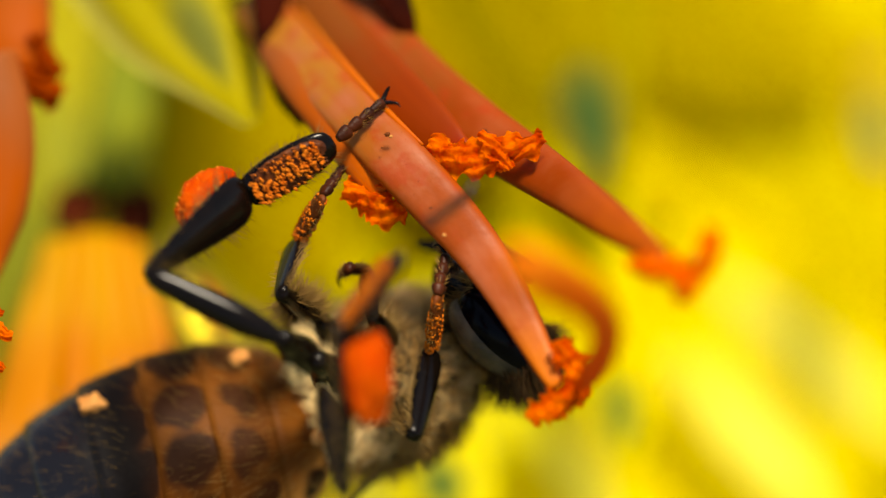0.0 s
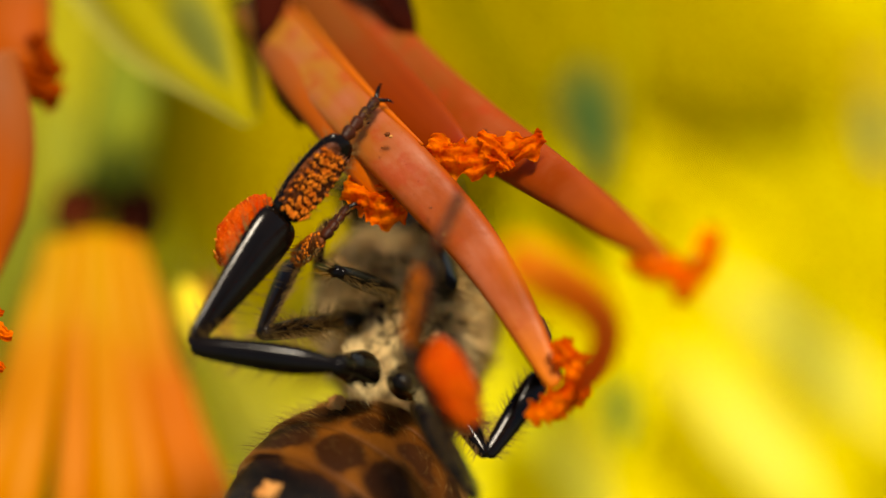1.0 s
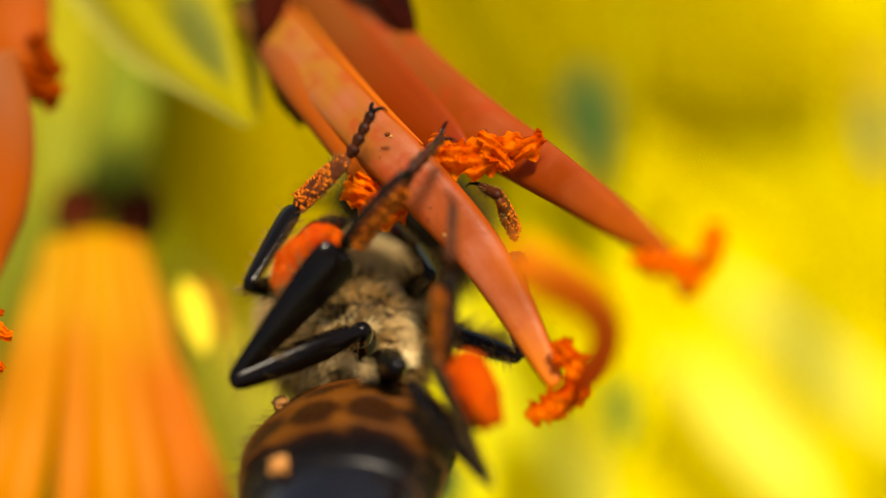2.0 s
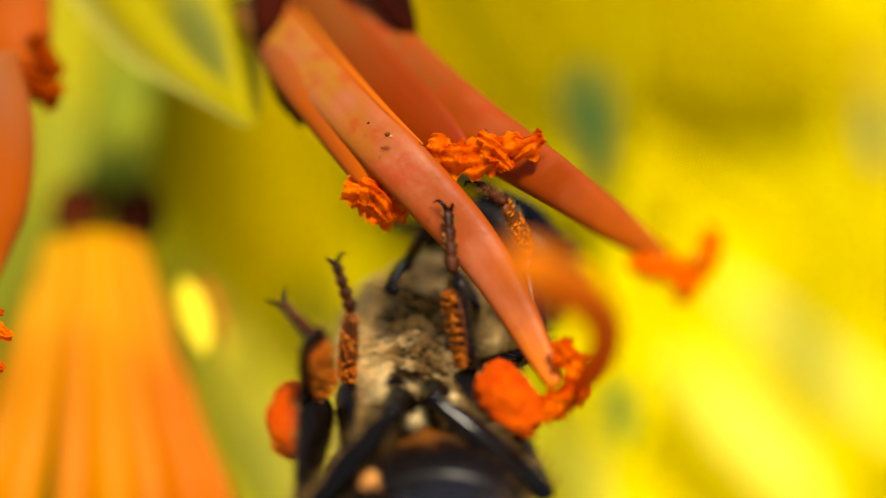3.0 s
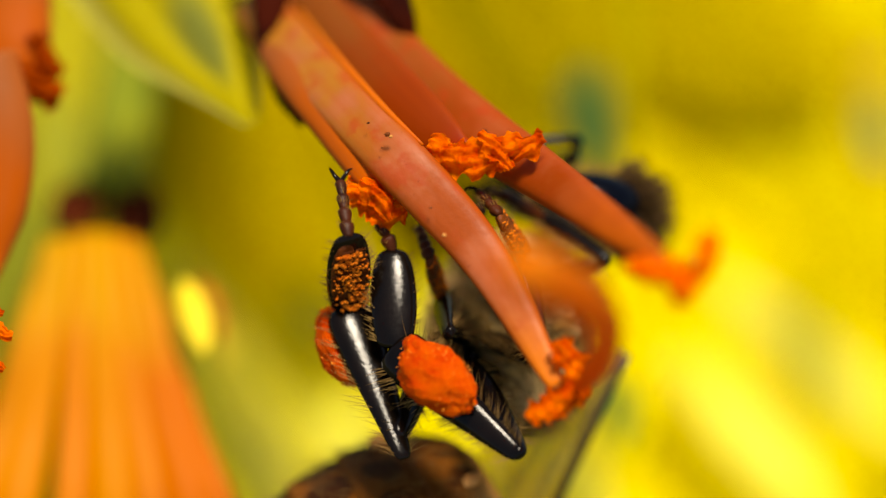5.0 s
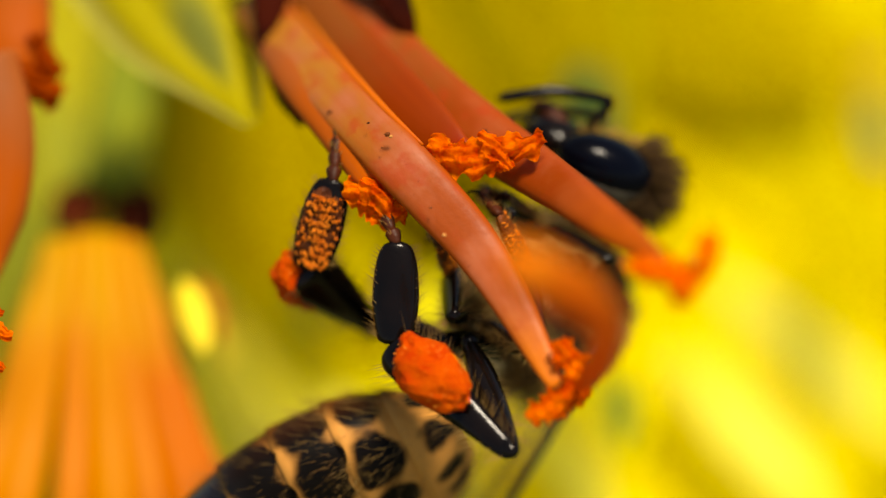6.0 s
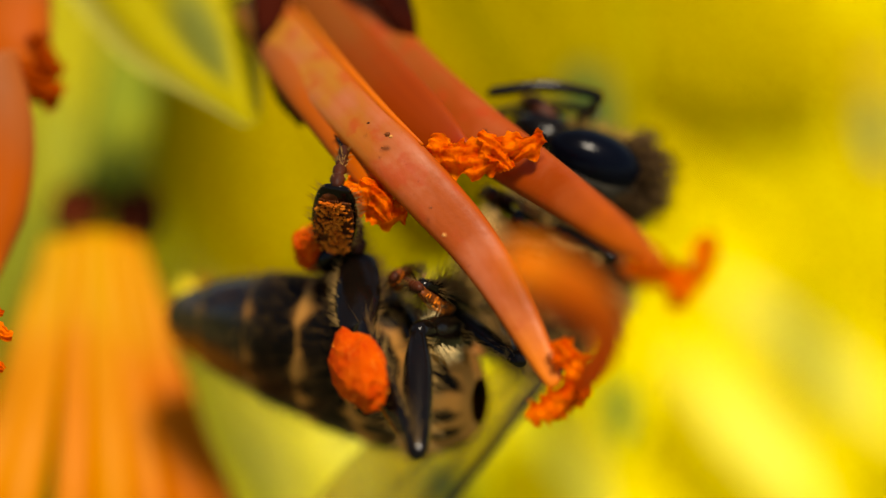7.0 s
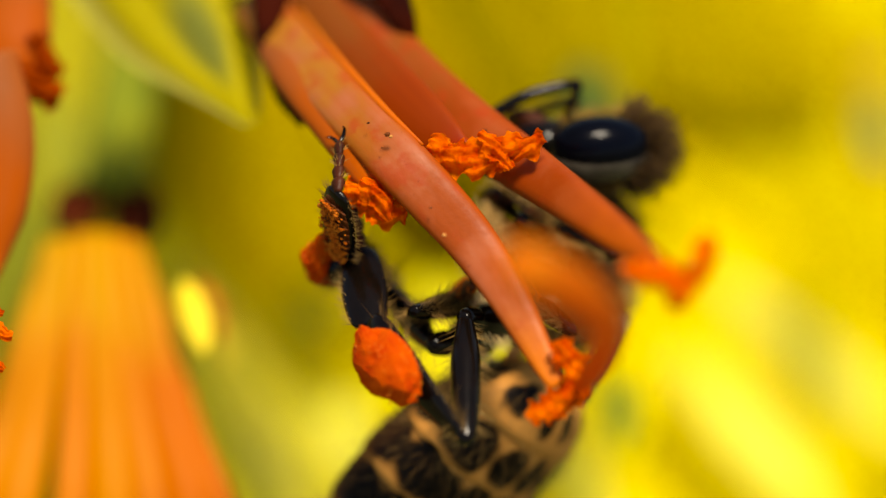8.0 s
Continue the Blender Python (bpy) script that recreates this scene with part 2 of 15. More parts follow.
def abdomen_material():
    """Tan rings with a row of dark rounded patches on each, merging to black towards the tip."""
    m = bpy.data.materials.new("abdomen_rings")
    m.use_nodes = True
    n, l = m.node_tree.nodes, m.node_tree.links
    p = n["Principled BSDF"]
    tc = n.new("ShaderNodeTexCoord")
    sep = n.new("ShaderNodeSeparateXYZ")
    l.new(tc.outputs["Object"], sep.inputs[0])

    def calc(op, a, b=0.0):
        k = n.new("ShaderNodeMath")
        k.operation = op
        for j, v in enumerate((a, b)):
            if isinstance(v, (int, float)):
                k.inputs[j].default_value = v
            else:
                l.new(v, k.inputs[j])
        return k.outputs[0]

    def span(value, lo, hi):
        k = n.new("ShaderNodeMapRange")
        k.interpolation_type = "SMOOTHSTEP"
        k.inputs[1].default_value, k.inputs[2].default_value = lo, hi
        l.new(value, k.inputs[0])
        return k.outputs[0]

    def cloud(scale, detail):
        k = n.new("ShaderNodeTexNoise")
        k.inputs["Scale"].default_value, k.inputs["Detail"].default_value = scale, detail
        l.new(tc.outputs["Object"], k.inputs["Vector"])
        return k.outputs[0]

    def blend(fac, a, b):
        k = n.new("ShaderNodeMix")
        k.data_type = "RGBA"
        l.new(fac, k.inputs[0])
        for j, v in ((6, a), (7, b)):
            if isinstance(v, tuple):
                k.inputs[j].default_value = (*v, 1)
            else:
                l.new(v, k.inputs[j])
        return k.outputs[2]

    broad, fine = cloud(900, 4), cloud(7000, 6)
    s = calc("ADD", calc("MULTIPLY", sep.outputs[0], -1000 / 7.0), calc("MULTIPLY", calc("SUBTRACT", broad, 0.5), 0.08))
    ring = calc("FRACT", calc("DIVIDE", calc("SUBTRACT", s, 0.0), 0.172))
    along = calc("DIVIDE", calc("ABSOLUTE", calc("SUBTRACT", ring, 0.42)), 0.46)
    turn = calc("ARCTAN2", sep.outputs[2], sep.outputs[1])
    lobes = calc("ADD", calc("MULTIPLY", calc("COSINE", calc("ADD", calc("MULTIPLY", turn, 9.0), calc("MULTIPLY", calc("SUBTRACT", broad, 0.5), 6.0))), 0.5), 0.5)
    reach = calc("SQRT", calc("ADD", calc("MULTIPLY", along, along), calc("MULTIPLY", calc("MULTIPLY", lobes, lobes), 0.80)))
    reach = calc("SUBTRACT", reach, calc("MULTIPLY", span(s, 0.22, 0.70), 0.32))
    reach = calc("ADD", reach, calc("MULTIPLY", span(s, 0.30, 0.06), 0.44))
    reach = calc("ADD", reach, calc("MULTIPLY", span(sep.outputs[2], -0.0002, -0.0010), 0.20))
    dark = span(reach, 1.20, 0.80)
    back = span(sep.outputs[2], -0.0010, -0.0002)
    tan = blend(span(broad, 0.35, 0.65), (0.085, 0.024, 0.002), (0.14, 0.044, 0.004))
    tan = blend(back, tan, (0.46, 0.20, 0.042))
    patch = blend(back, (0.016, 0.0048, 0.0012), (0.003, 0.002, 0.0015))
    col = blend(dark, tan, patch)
    col = blend(calc("MULTIPLY", calc("MULTIPLY", span(s, 0.62, 0.20), 0.35), calc("SUBTRACT", 1.0, back)), col, (0.070, 0.020, 0.0025))
    col = blend(calc("MULTIPLY", span(s, 0.48, 0.60), calc("SUBTRACT", 1.0, back)), col, (0.003, 0.002, 0.0018))
    col = blend(calc("MULTIPLY", span(s, 0.58, 0.80), 0.75), col, (0.004, 0.0025, 0.002))
    l.new(col, p.inputs["Base Color"])
    l.new(calc("ADD", calc("SUBTRACT", 0.42, calc("MULTIPLY", span(s, 0.60, 0.80), 0.34)), calc("MULTIPLY", fine, 0.16)), p.inputs["Roughness"])
    l.new(calc("ADD", 0.05, calc("MULTIPLY", span(s, 0.60, 0.80), 0.45)), p.inputs["Specular IOR Level"])
    bn = n.new("ShaderNodeBump")
    bn.inputs["Strength"].default_value = 0.10
    bn.inputs["Distance"].default_value = 0.0001
    l.new(fine, bn.inputs["Height"])
    l.new(bn.outputs[0], p.inputs["Normal"])
    return m


RINGS = abdomen_material()


def wing_material():
    m = bpy.data.materials.new("wing_membrane")
    m.use_nodes = True
    n, l = m.node_tree.nodes, m.node_tree.links
    p = n["Principled BSDF"]
    p.inputs["Base Color"].default_value = (0.45, 0.32, 0.10, 1)
    p.inputs["Roughness"].default_value = 0.2
    tr = n.new("ShaderNodeBsdfTransparent")
    tr.inputs[0].default_value = (0.93, 0.88, 0.72, 1)
    mx = n.new("ShaderNodeMixShader")
    tc = n.new("ShaderNodeTexCoord")
    ns = n.new("ShaderNodeTexNoise")
    ns.inputs["Scale"].default_value = 900
    l.new(tc.outputs["Object"], ns.inputs["Vector"])
    mr = n.new("ShaderNodeMapRange")
    mr.inputs[3].default_value, mr.inputs[4].default_value = 0.70, 0.85
    l.new(ns.outputs[0], mr.inputs[0])
    l.new(mr.outputs[0], mx.inputs[0])
    l.new(p.outputs[0], mx.inputs[1])
    l.new(tr.outputs[0], mx.inputs[2])
    l.new(mx.outputs[0], n["Material Output"].inputs[0])
    return m


WING = wing_material()
# body, streak, tip blotch, rim
YELLOW = petal_material("yellow_petal", (0.82, 0.71, 0.008), (0.70, 0.57, 0.003), (0.10, 0.22, 0.045), (0.84, 0.78, 0.04), 0.74, 0.26, 0.17)
YELLOW_BLOT = petal_material("blotched_petal", (0.88, 0.80, 0.02), (0.78, 0.66, 0.005), (0.09, 0.20, 0.05), (0.90, 0.84, 0.06), 0.64, 0.24, 0.14)
YELLOW_LONG = petal_material("streaked_petal", (0.82, 0.72, 0.006), (0.66, 0.53, 0.001), (0.66, 0.53, 0.001), (0.82, 0.71, 0.01))
YELLOW_GOLD = petal_material("gold_petal", (0.90, 0.80, 0.005), (0.76, 0.60, 0.001), (0.72, 0.57, 0.001), (0.86, 0.73, 0.006))
YELLOW_BRIGHT = petal_material("bright_petal", (0.90, 0.80, 0.006), (0.80, 0.65, 0.002), (0.94, 0.93, 0.20), (0.86, 0.73, 0.005), 0.5, 0.28, 0.42)
# the amber middle paints the shadow gap between the long petals
SHADOW_STREAK = petal_material("shadow_streak_petal", (0.86, 0.76, 0.005), (0.74, 0.59, 0.002), (0.33, 0.24, 0.001), (0.84, 0.71, 0.005), 0.5, 0.2, 0.5)
AMBER = petal_material("amber_petal", (0.64, 0.51, 0.001), (0.52, 0.40, 0.001), (0.58, 0.45, 0.001), (0.70, 0.57, 0.001))
OLIVE = petal_material("olive_petal", (0.50, 0.38, 0.001), (0.42, 0.31, 0.001), (0.13, 0.16, 0.012), (0.66, 0.56, 0.03), 0.80, 0.30, 0.14)
OLIVE_TIP = petal_material("olive_tip_petal", (0.44, 0.345, 0.001), (0.38, 0.285, 0.001), (0.09, 0.18, 0.045), (0.56, 0.49, 0.02), 0.79, 0.34, 0.19)
OLIVE_DEEP = petal_material("deep_olive_petal", (0.42, 0.318, 0.001), (0.355, 0.256, 0.001), (0.37, 0.287, 0.004), (0.50, 0.39, 0.006))
OLIVE_LEFT = petal_material("green_olive_petal", (0.44, 0.345, 0.003), (0.38, 0.28, 0.001), (0.17, 0.23, 0.016), (0.56, 0.46, 0.02), 0.80, 0.34, 0.20)
LIME = petal_material("lime_petal", (0.56, 0.51, 0.03), (0.46, 0.40, 0.008), (0.44, 0.45, 0.05), (0.62, 0.56, 0.05), 0.7, 0.4, 0.3)
PALE = petal_material("pale_petal", (0.62, 0.54, 0.02), (0.52, 0.44, 0.005), (0.26, 0.28, 0.05), (0.74, 0.69, 0.15), 0.44, 0.19, 0.26)
PALE_LONG = petal_material("pale_streaked_petal", (0.90, 0.86, 0.05), (0.76, 0.68, 0.008), (0.76, 0.70, 0.05), (0.86, 0.80, 0.04))
PALE_GREY = petal_material("grey_streaked_petal", (0.70, 0.64, 0.07), (0.58, 0.50, 0.02), (0.26, 0.31, 0.10), (0.80, 0.74, 0.12), 0.70, 0.16, 0.24)
PALE_BRIGHT = petal_material("pale_bright_petal", (0.92, 0.87, 0.05), (0.82, 0.75, 0.02), (0.94, 0.92, 0.22), (0.88, 0.82, 0.04), 0.5, 0.28, 0.42)
GREY_TIP = petal_material("grey_tip_petal", (0.64, 0.50, 0.02), (0.58, 0.42, 0.005), (0.25, 0.33, 0.10), (0.74, 0.60, 0.05), 0.60, 0.28, 0.24)
PALE_TIP = material("pale_tip", (0.86, 0.72, 0.05), (0.84, 0.62, 0.02), 0.8, 0.6, 0.1, 6.0, gloss=0.2, sheer=0.2)
RUSTY_TIP = material("rusty_tip", (0.62, 0.24, 0.02), (0.52, 0.18, 0.01), 0.8, 0.6, 0.1, 6.0, gloss=0.1, sheer=0.2)


# ---- shaping ----
def smooth_path(points, steps=8):
    """Catmull-Rom through points of any dimension."""
    pts = [np.array(p, float) for p in points]
    pts = [2 * pts[0] - pts[1]] + pts + [2 * pts[-1] - pts[-2]]
    out = []
    for i in range(1, len(pts) - 2):
        a, b, c, d = pts[i - 1:i + 3]
        for s in range(steps):
            t = s / steps
            out.append(0.5 * (2 * b + (c - a) * t + (2 * a - 5 * b + 4 * c - d) * t * t + (3 * b - a - 3 * c + d) * t ** 3))
    out.append(pts[-2])
    return out


def sweep(bm, path, side=(0, -1, 0), flat=1.0, segs=14, groove=0.0, closed=True, rough=0.0, steps=8, local=False):
    """A round or flattened rod along path rows (x, y, z, half width); the flat face looks to side."""
    rows = smooth_path(path, steps)
    rings = []
    for i, r in enumerate(rows):
        p = Vector(r[:3])
        q0, q1 = Vector(rows[max(i - 1, 0)][:3]), Vector(rows[min(i + 1, len(rows) - 1)][:3])
        along = (q1 - q0).normalized()
        wide = along.cross(Vector(side))
        if wide.length < 1e-6:
            wide = along.cross(Vector((1, 0, 0)))
        wide.normalize()
        thick = wide.cross(along).normalized()
        ring = []
        for k in range(segs):
            a = 2 * math.pi * k / segs
            w = max(r[3], 0.004)
            f = 1 - groove * max(0, math.sin(a)) ** 6
            v = p + wide * (w * math.cos(a)) + thick * (w * flat * math.sin(a) * f)
            if rough:
                v += rough * noise.noise_vector(v * 3.1)
            ring.append(bm.verts.new(v * MM if local else mm(*v)))
        rings.append(ring)
    uv = bm.loops.layers.uv.active
    for i, (a, b) in enumerate(zip(rings, rings[1:])):
        for k in range(segs):
            f = bm.faces.new((a[k], a[(k + 1) % segs], b[(k + 1) % segs], b[k]))
            if uv:
                for lp, du, dv in zip(f.loops, (0, 1, 1, 0), (0, 0, 1, 1)):
                    lp[uv].uv = ((k + du) / segs, (i + dv) / (len(rings) - 1))
    if closed:
        bm.faces.new(rings[0][::-1])
        bm.faces.new(rings[-1])
    return rings


def finish(name, bm, mat, parent=None, label="", smooth=True):
    bmesh.ops.recalc_face_normals(bm, faces=bm.faces)
    me = bpy.data.meshes.new(name)
    bm.to_mesh(me)
    bm.free()
    if smooth:
        me.polygons.foreach_set("use_smooth", [True] * len(me.polygons))
    me.materials.append(mat)
    ob = new(name, me)
    if parent:
        ob.parent = parent
    if label:
        tagged(ob, label)
    return ob


part = finish


def thing(name, label, category, group="", place=None):
    ob = tagged(new(name), label, category, group)
    if place is not None:
        ob.matrix_world = Matrix.Translation(place)
    return ob


def rod(name, path, mat, parent=None, label="", **kw):
    bm = bmesh.new()
    bm.loops.layers.uv.new("UVMap")
    sweep(bm, path, **kw)
    return finish(name, bm, mat, parent, label)


def blob(bm, centre, radii, turn=None, rough=0.0, freq=2.0, level=3, local=True):
    """A lumpy ellipsoid, radii in mm."""
    got = bmesh.ops.create_icosphere(bm, subdivisions=level, radius=1.0)["verts"]
    for v in got:
        n0 = v.co.copy()
        s = 1 + rough * noise.noise(n0 * freq + Vector(centre) * 3.7) + 0.4 * rough * noise.noise(n0 * freq * 3 + Vector(centre))
        c = Vector((n0.x * radii[0], n0.y * radii[1], n0.z * radii[2])) * s
        if turn:
            c = turn @ c
        c += Vector(centre)
        v.co = c * MM if local else mm(*c)
    return got


def spike(bm, root, tip, w):
    """A hair: a three-sided needle, in mm of its thing's space."""
    d = (tip - root).normalized()
    a = d.orthogonal().normalized() * w
    b = d.cross(a)
    vs = [bm.verts.new((root + a * math.cos(x) + b * math.sin(x)) * MM) for x in (0, 2.09, 4.19)]
    e = bm.verts.new(tip * MM)
    for i in range(3):
        bm.faces.new((vs[i], vs[(i + 1) % 3], e))


def fur(name, count, radii, length, mat, parent, seed, lean=(0, 0, 0), w=0.016, keep=None, centre=(0, 0, 0), label=""):
    """Hair on an ellipsoid, leaning one way, uneven in length."""
    rnd = random.Random(seed)
    bm = bmesh.new()
    made = 0
    while made < count:
        d = Vector((rnd.gauss(0, 1), rnd.gauss(0, 1), rnd.gauss(0, 1))).normalized()
        if keep and not keep(d):
            continue
        p = Vector((d.x * radii[0], d.y * radii[1], d.z * radii[2])) * 0.97
        n0 = Vector((d.x / radii[0], d.y / radii[1], d.z / radii[2])).normalized()
        tuft = noise.noise_vector(p * 2.6 + Vector((seed * 3.7, 0, 0))) * 0.9
        way = (n0 + tuft + Vector(lean) + Vector((rnd.gauss(0, 0.16), rnd.gauss(0, 0.16), rnd.gauss(0, 0.16)))).normalized()
        le = length * rnd.uniform(0.5, 1.15)
        spike(bm, p + Vector(centre), p + way * le + Vector(centre), w * rnd.uniform(0.7, 1.2))
        made += 1
    return finish(name, bm, mat, parent, label, smooth=False)


def anther(name, spine, mat, parent, seed, wide=0.5, label=""):
    """A shrivelled, frilled anther: a crumpled, ridged ribbon with lobes and torn edges along a spine of (x, y, z) mm."""
    bm = bmesh.new()
    rows = smooth_path(spine, 22)
    grid = []
    n = len(rows)
    shift = Vector((seed * 1.7, 0, seed * 0.9))
    for i, r in enumerate(rows):
        p = Vector(r[:3])
        along = (Vector(rows[min(i + 1, n - 1)][:3]) - Vector(rows[max(i - 1, 0)][:3])).normalized()
        across = along.cross(Vector((0.15, -1, 0.1))).normalized()
        out = across.cross(along)
        env = 0.5 + 0.5 * math.sin(math.pi * min(1, (i + 2) / (n + 2))) ** 0.6
        line = []
        for k in range(27):
            s = k / 13 - 1
            jag = 1 + 0.55 * noise.noise(p * 3.2 + shift + Vector((0, 0, s))) + 0.65 * noise.noise(p * 9 + shift + Vector((s, 0, 0)))
            q = p + across * (s * wide * env * (1 + (jag - 1) * abs(s) ** 1.5))
            crest = 0.34 * math.cos(s * 3.0) + 0.20 * math.sin(9.0 * s + 0.22 * i + seed) * (0.4 + abs(s))
            crumple = 0.50 * noise.noise(q * 2.2 + shift) + 0.28 * noise.noise(q * 6.5 - shift) + 0.10 * noise.noise(q * 16)
            q += out * (wide * (crest + crumple)) + along * (0.22 * wide * noise.noise(q * 5 + shift))
            line.append(bm.verts.new(mm(*q)))
        grid.append(line)
    for a, b in zip(grid, grid[1:]):
        for k in range(26):
            bm.faces.new((a[k], a[k + 1], b[k + 1], b[k]))
    bmesh.ops.solidify(bm, geom=bm.faces[:], thickness=0.035 * MM)
    return finish(name, bm, mat, parent, label)


def petal(name, spine, mat, parent, cup=0.18, thick=0.35, round_tip=0.75, rows=40, cols=16):
    """A fleshy tepal along spine rows (x, y, z, half width), cupped across, closing to a round or pointed tip."""
    bm = bmesh.new()
    uv = bm.loops.layers.uv.new("UVMap")
    line = smooth_path(spine, max(4, rows // (len(spine) - 1)))
    n = len(line)
    grid, where = [], {}
    for i, r in enumerate(line):
        v = i / (n - 1)
        p = Vector(r[:3])
        along = (Vector(line[min(i + 1, n - 1)][:3]) - Vector(line[max(i - 1, 0)][:3])).normalized()
        wide = along.cross(Vector((0, -1, 0))).normalized()
        out = wide.cross(along)
        w = r[3]
        if v > round_tip:
            e = (v - round_tip) / (1 - round_tip)
            w *= math.sqrt(max(0.0004, 1 - e * e))
        ring = []
        for k in range(cols + 1):
            u = k / cols
            s = 2 * u - 1
            q = p + wide * (w * s) + out * (-cup * w * (s * s) * 1.6 + 0.03 * w * math.cos(s * 9) + 0.12 * noise.noise(p * 0.6 + wide * s))
            vert = bm.verts.new(mm(*q))
            where[vert] = (u, v)
            ring.append(vert)
        grid.append(ring)
    for a, b in zip(grid, grid[1:]):
        for k in range(cols):
            bm.faces.new((a[k], a[k + 1], b[k + 1], b[k]))
    for f in bm.faces:
        for lp in f.loops:
            lp[uv].uv = where[lp.vert]
    bmesh.ops.solidify(bm, geom=bm.faces[:], thickness=thick * MM)
    return finish(name, bm, mat, parent)


# ---- ground and stalk ----
bm = bmesh.new()
rings = []
for r in (0.0, 0.3, 1.0, 4.0, 20.0, 120.0, 900.0):
    if r == 0:
        rings.append([bm.verts.new((0, 0.05, 0))])
        continue
    rings.append([bm.verts.new((r * math.cos(a), r * math.sin(a), 0.02 * r ** 0.5 * noise.noise(Vector((math.cos(a) * r, math.sin(a) * r, 0)))))
                  for a in [2 * math.pi * k / 48 for k in range(48)]])
for a, b in zip(rings, rings[1:]):
    for k in range(48):
        if len(a) == 1:
            bm.faces.new((a[0], b[k], b[(k + 1) % 48]))
        else:
            bm.faces.new((a[k], b[k], b[(k + 1) % 48], a[(k + 1) % 48]))
tagged(finish("ground", bm, GROUND), "dry brown-green grassy ground under the plant", "ground", kind="structure")

stalk = thing("flower_stalk", "thick green stalk that carries the flowers", "stalk")
foot, crown = mm(0, 62, -20), mm(-2, 48, 4)
bm = bmesh.new()
for a, b, r0, r1 in (((foot.x, foot.y, -0.02), foot, 0.009, 0.007), (foot, crown, 0.007, 0.004)):
    a, b = Vector(a), Vector(b)
    rings = []
    for f in range(7):
        p = a.lerp(b, f / 6)
        r = r0 + (r1 - r0) * f / 6
        rings.append([bm.verts.new(p + Vector((r * math.cos(k * 0.3927), r * math.sin(k * 0.3927), 0))) for k in range(16)])
    for u, v in zip(rings, rings[1:]):
        for k in range(16):
            bm.faces.new((u[k], u[(k + 1) % 16], v[(k + 1) % 16], v[k]))
    bm.faces.new(rings[-1])
part("stem", bm, STALK, stalk)


# ---- the main flower: mouth, filaments and anthers ----
aloe = thing("aloe_flower", "aloe flower with long orange-pink stamens and frilled orange anthers", "flower", "aloe flowers")

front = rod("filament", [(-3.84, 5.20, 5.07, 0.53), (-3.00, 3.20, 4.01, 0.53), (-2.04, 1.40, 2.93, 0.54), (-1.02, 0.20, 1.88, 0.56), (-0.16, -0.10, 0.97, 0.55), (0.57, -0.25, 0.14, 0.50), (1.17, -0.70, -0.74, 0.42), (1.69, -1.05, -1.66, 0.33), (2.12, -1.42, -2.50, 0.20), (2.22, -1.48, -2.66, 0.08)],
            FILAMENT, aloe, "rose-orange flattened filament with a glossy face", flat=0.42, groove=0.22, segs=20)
rod("edge", [(-2.90, 3.90, 4.80, 0.07), (-2.13, 2.25, 3.87, 0.08), (-1.21, 0.70, 2.83, 0.075), (-0.40, 0.00, 2.05, 0.03)], FILAMENT_RIDGE, front, "thin bright orange edge")
for a, size, tone in (((-1.09, -0.20, 2.25), 0.055, CHITIN_RUST), ((-1.02, -0.20, 2.21), 0.04, CRUMB), ((-1.47, 0.12, 2.48), 0.028, CHITIN_BROWN), ((-1.20, -0.15, 1.99), 0.022, CHITIN_RUST),
                      ((0.02, -0.66, 0.27), 0.045, CRUMB), ((-0.24, -0.55, 0.81), 0.03, CHITIN_RUST), ((0.83, 1.05, 2.34), 0.045, CHITIN_RUST)):
    bm = bmesh.new()
    blob(bm, a, (size, size * 0.5, size * 0.8), rough=0.6, freq=1.6, level=2, local=False)
    part("speck", bm, tone, front, "small brown or pale speck")
anther("anther", [(2.28, -1.70, -1.72), (2.50, -1.75, -2.20), (2.68, -1.80, -2.62), (2.36, -1.80, -2.92)], ANTHER, aloe, 3, 0.30)
anther("anther", [(2.62, -1.70, -2.74), (2.26, -1.75, -2.98), (1.92, -1.75, -3.18), (1.70, -1.75, -3.34)], ANTHER, aloe, 13, 0.28)
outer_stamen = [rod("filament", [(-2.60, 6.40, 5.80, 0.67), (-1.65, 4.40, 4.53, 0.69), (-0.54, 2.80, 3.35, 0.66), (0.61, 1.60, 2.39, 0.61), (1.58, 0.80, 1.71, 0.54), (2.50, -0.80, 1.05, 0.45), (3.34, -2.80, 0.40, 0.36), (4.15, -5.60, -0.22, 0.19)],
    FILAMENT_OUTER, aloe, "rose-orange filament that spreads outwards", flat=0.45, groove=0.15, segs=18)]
outer_stamen.append(anther("anther", [(3.50, -5.00, -0.31), (4.08, -5.60, -0.40), (4.60, -6.00, -0.52), (4.94, -6.20, -0.26), (5.08, -6.40, 0.38)], ANTHER, aloe, 7, 0.30))
outer_stamen.append(anther("anther", [(4.24, -5.60, -0.42), (4.50, -5.80, -0.74), (4.55, -5.80, -1.06)], ANTHER, aloe, 8, 0.20))
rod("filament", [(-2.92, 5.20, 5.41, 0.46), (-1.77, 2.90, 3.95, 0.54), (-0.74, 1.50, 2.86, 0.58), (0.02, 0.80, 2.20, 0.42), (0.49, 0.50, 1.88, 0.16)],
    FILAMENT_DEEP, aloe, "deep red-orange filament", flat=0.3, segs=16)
anther("anther", [(-0.29, 0.25, 2.06), (0.18, 0.10, 1.83), (0.73, -0.00, 1.77), (1.29, -0.10, 1.94), (2.00, -0.20, 2.22)], ANTHER, aloe, 5, 0.33)
anther("anther", [(0.73, 0.00, 2.29), (1.07, -0.15, 1.99), (1.34, -0.10, 1.57)], ANTHER, aloe, 6, 0.20)
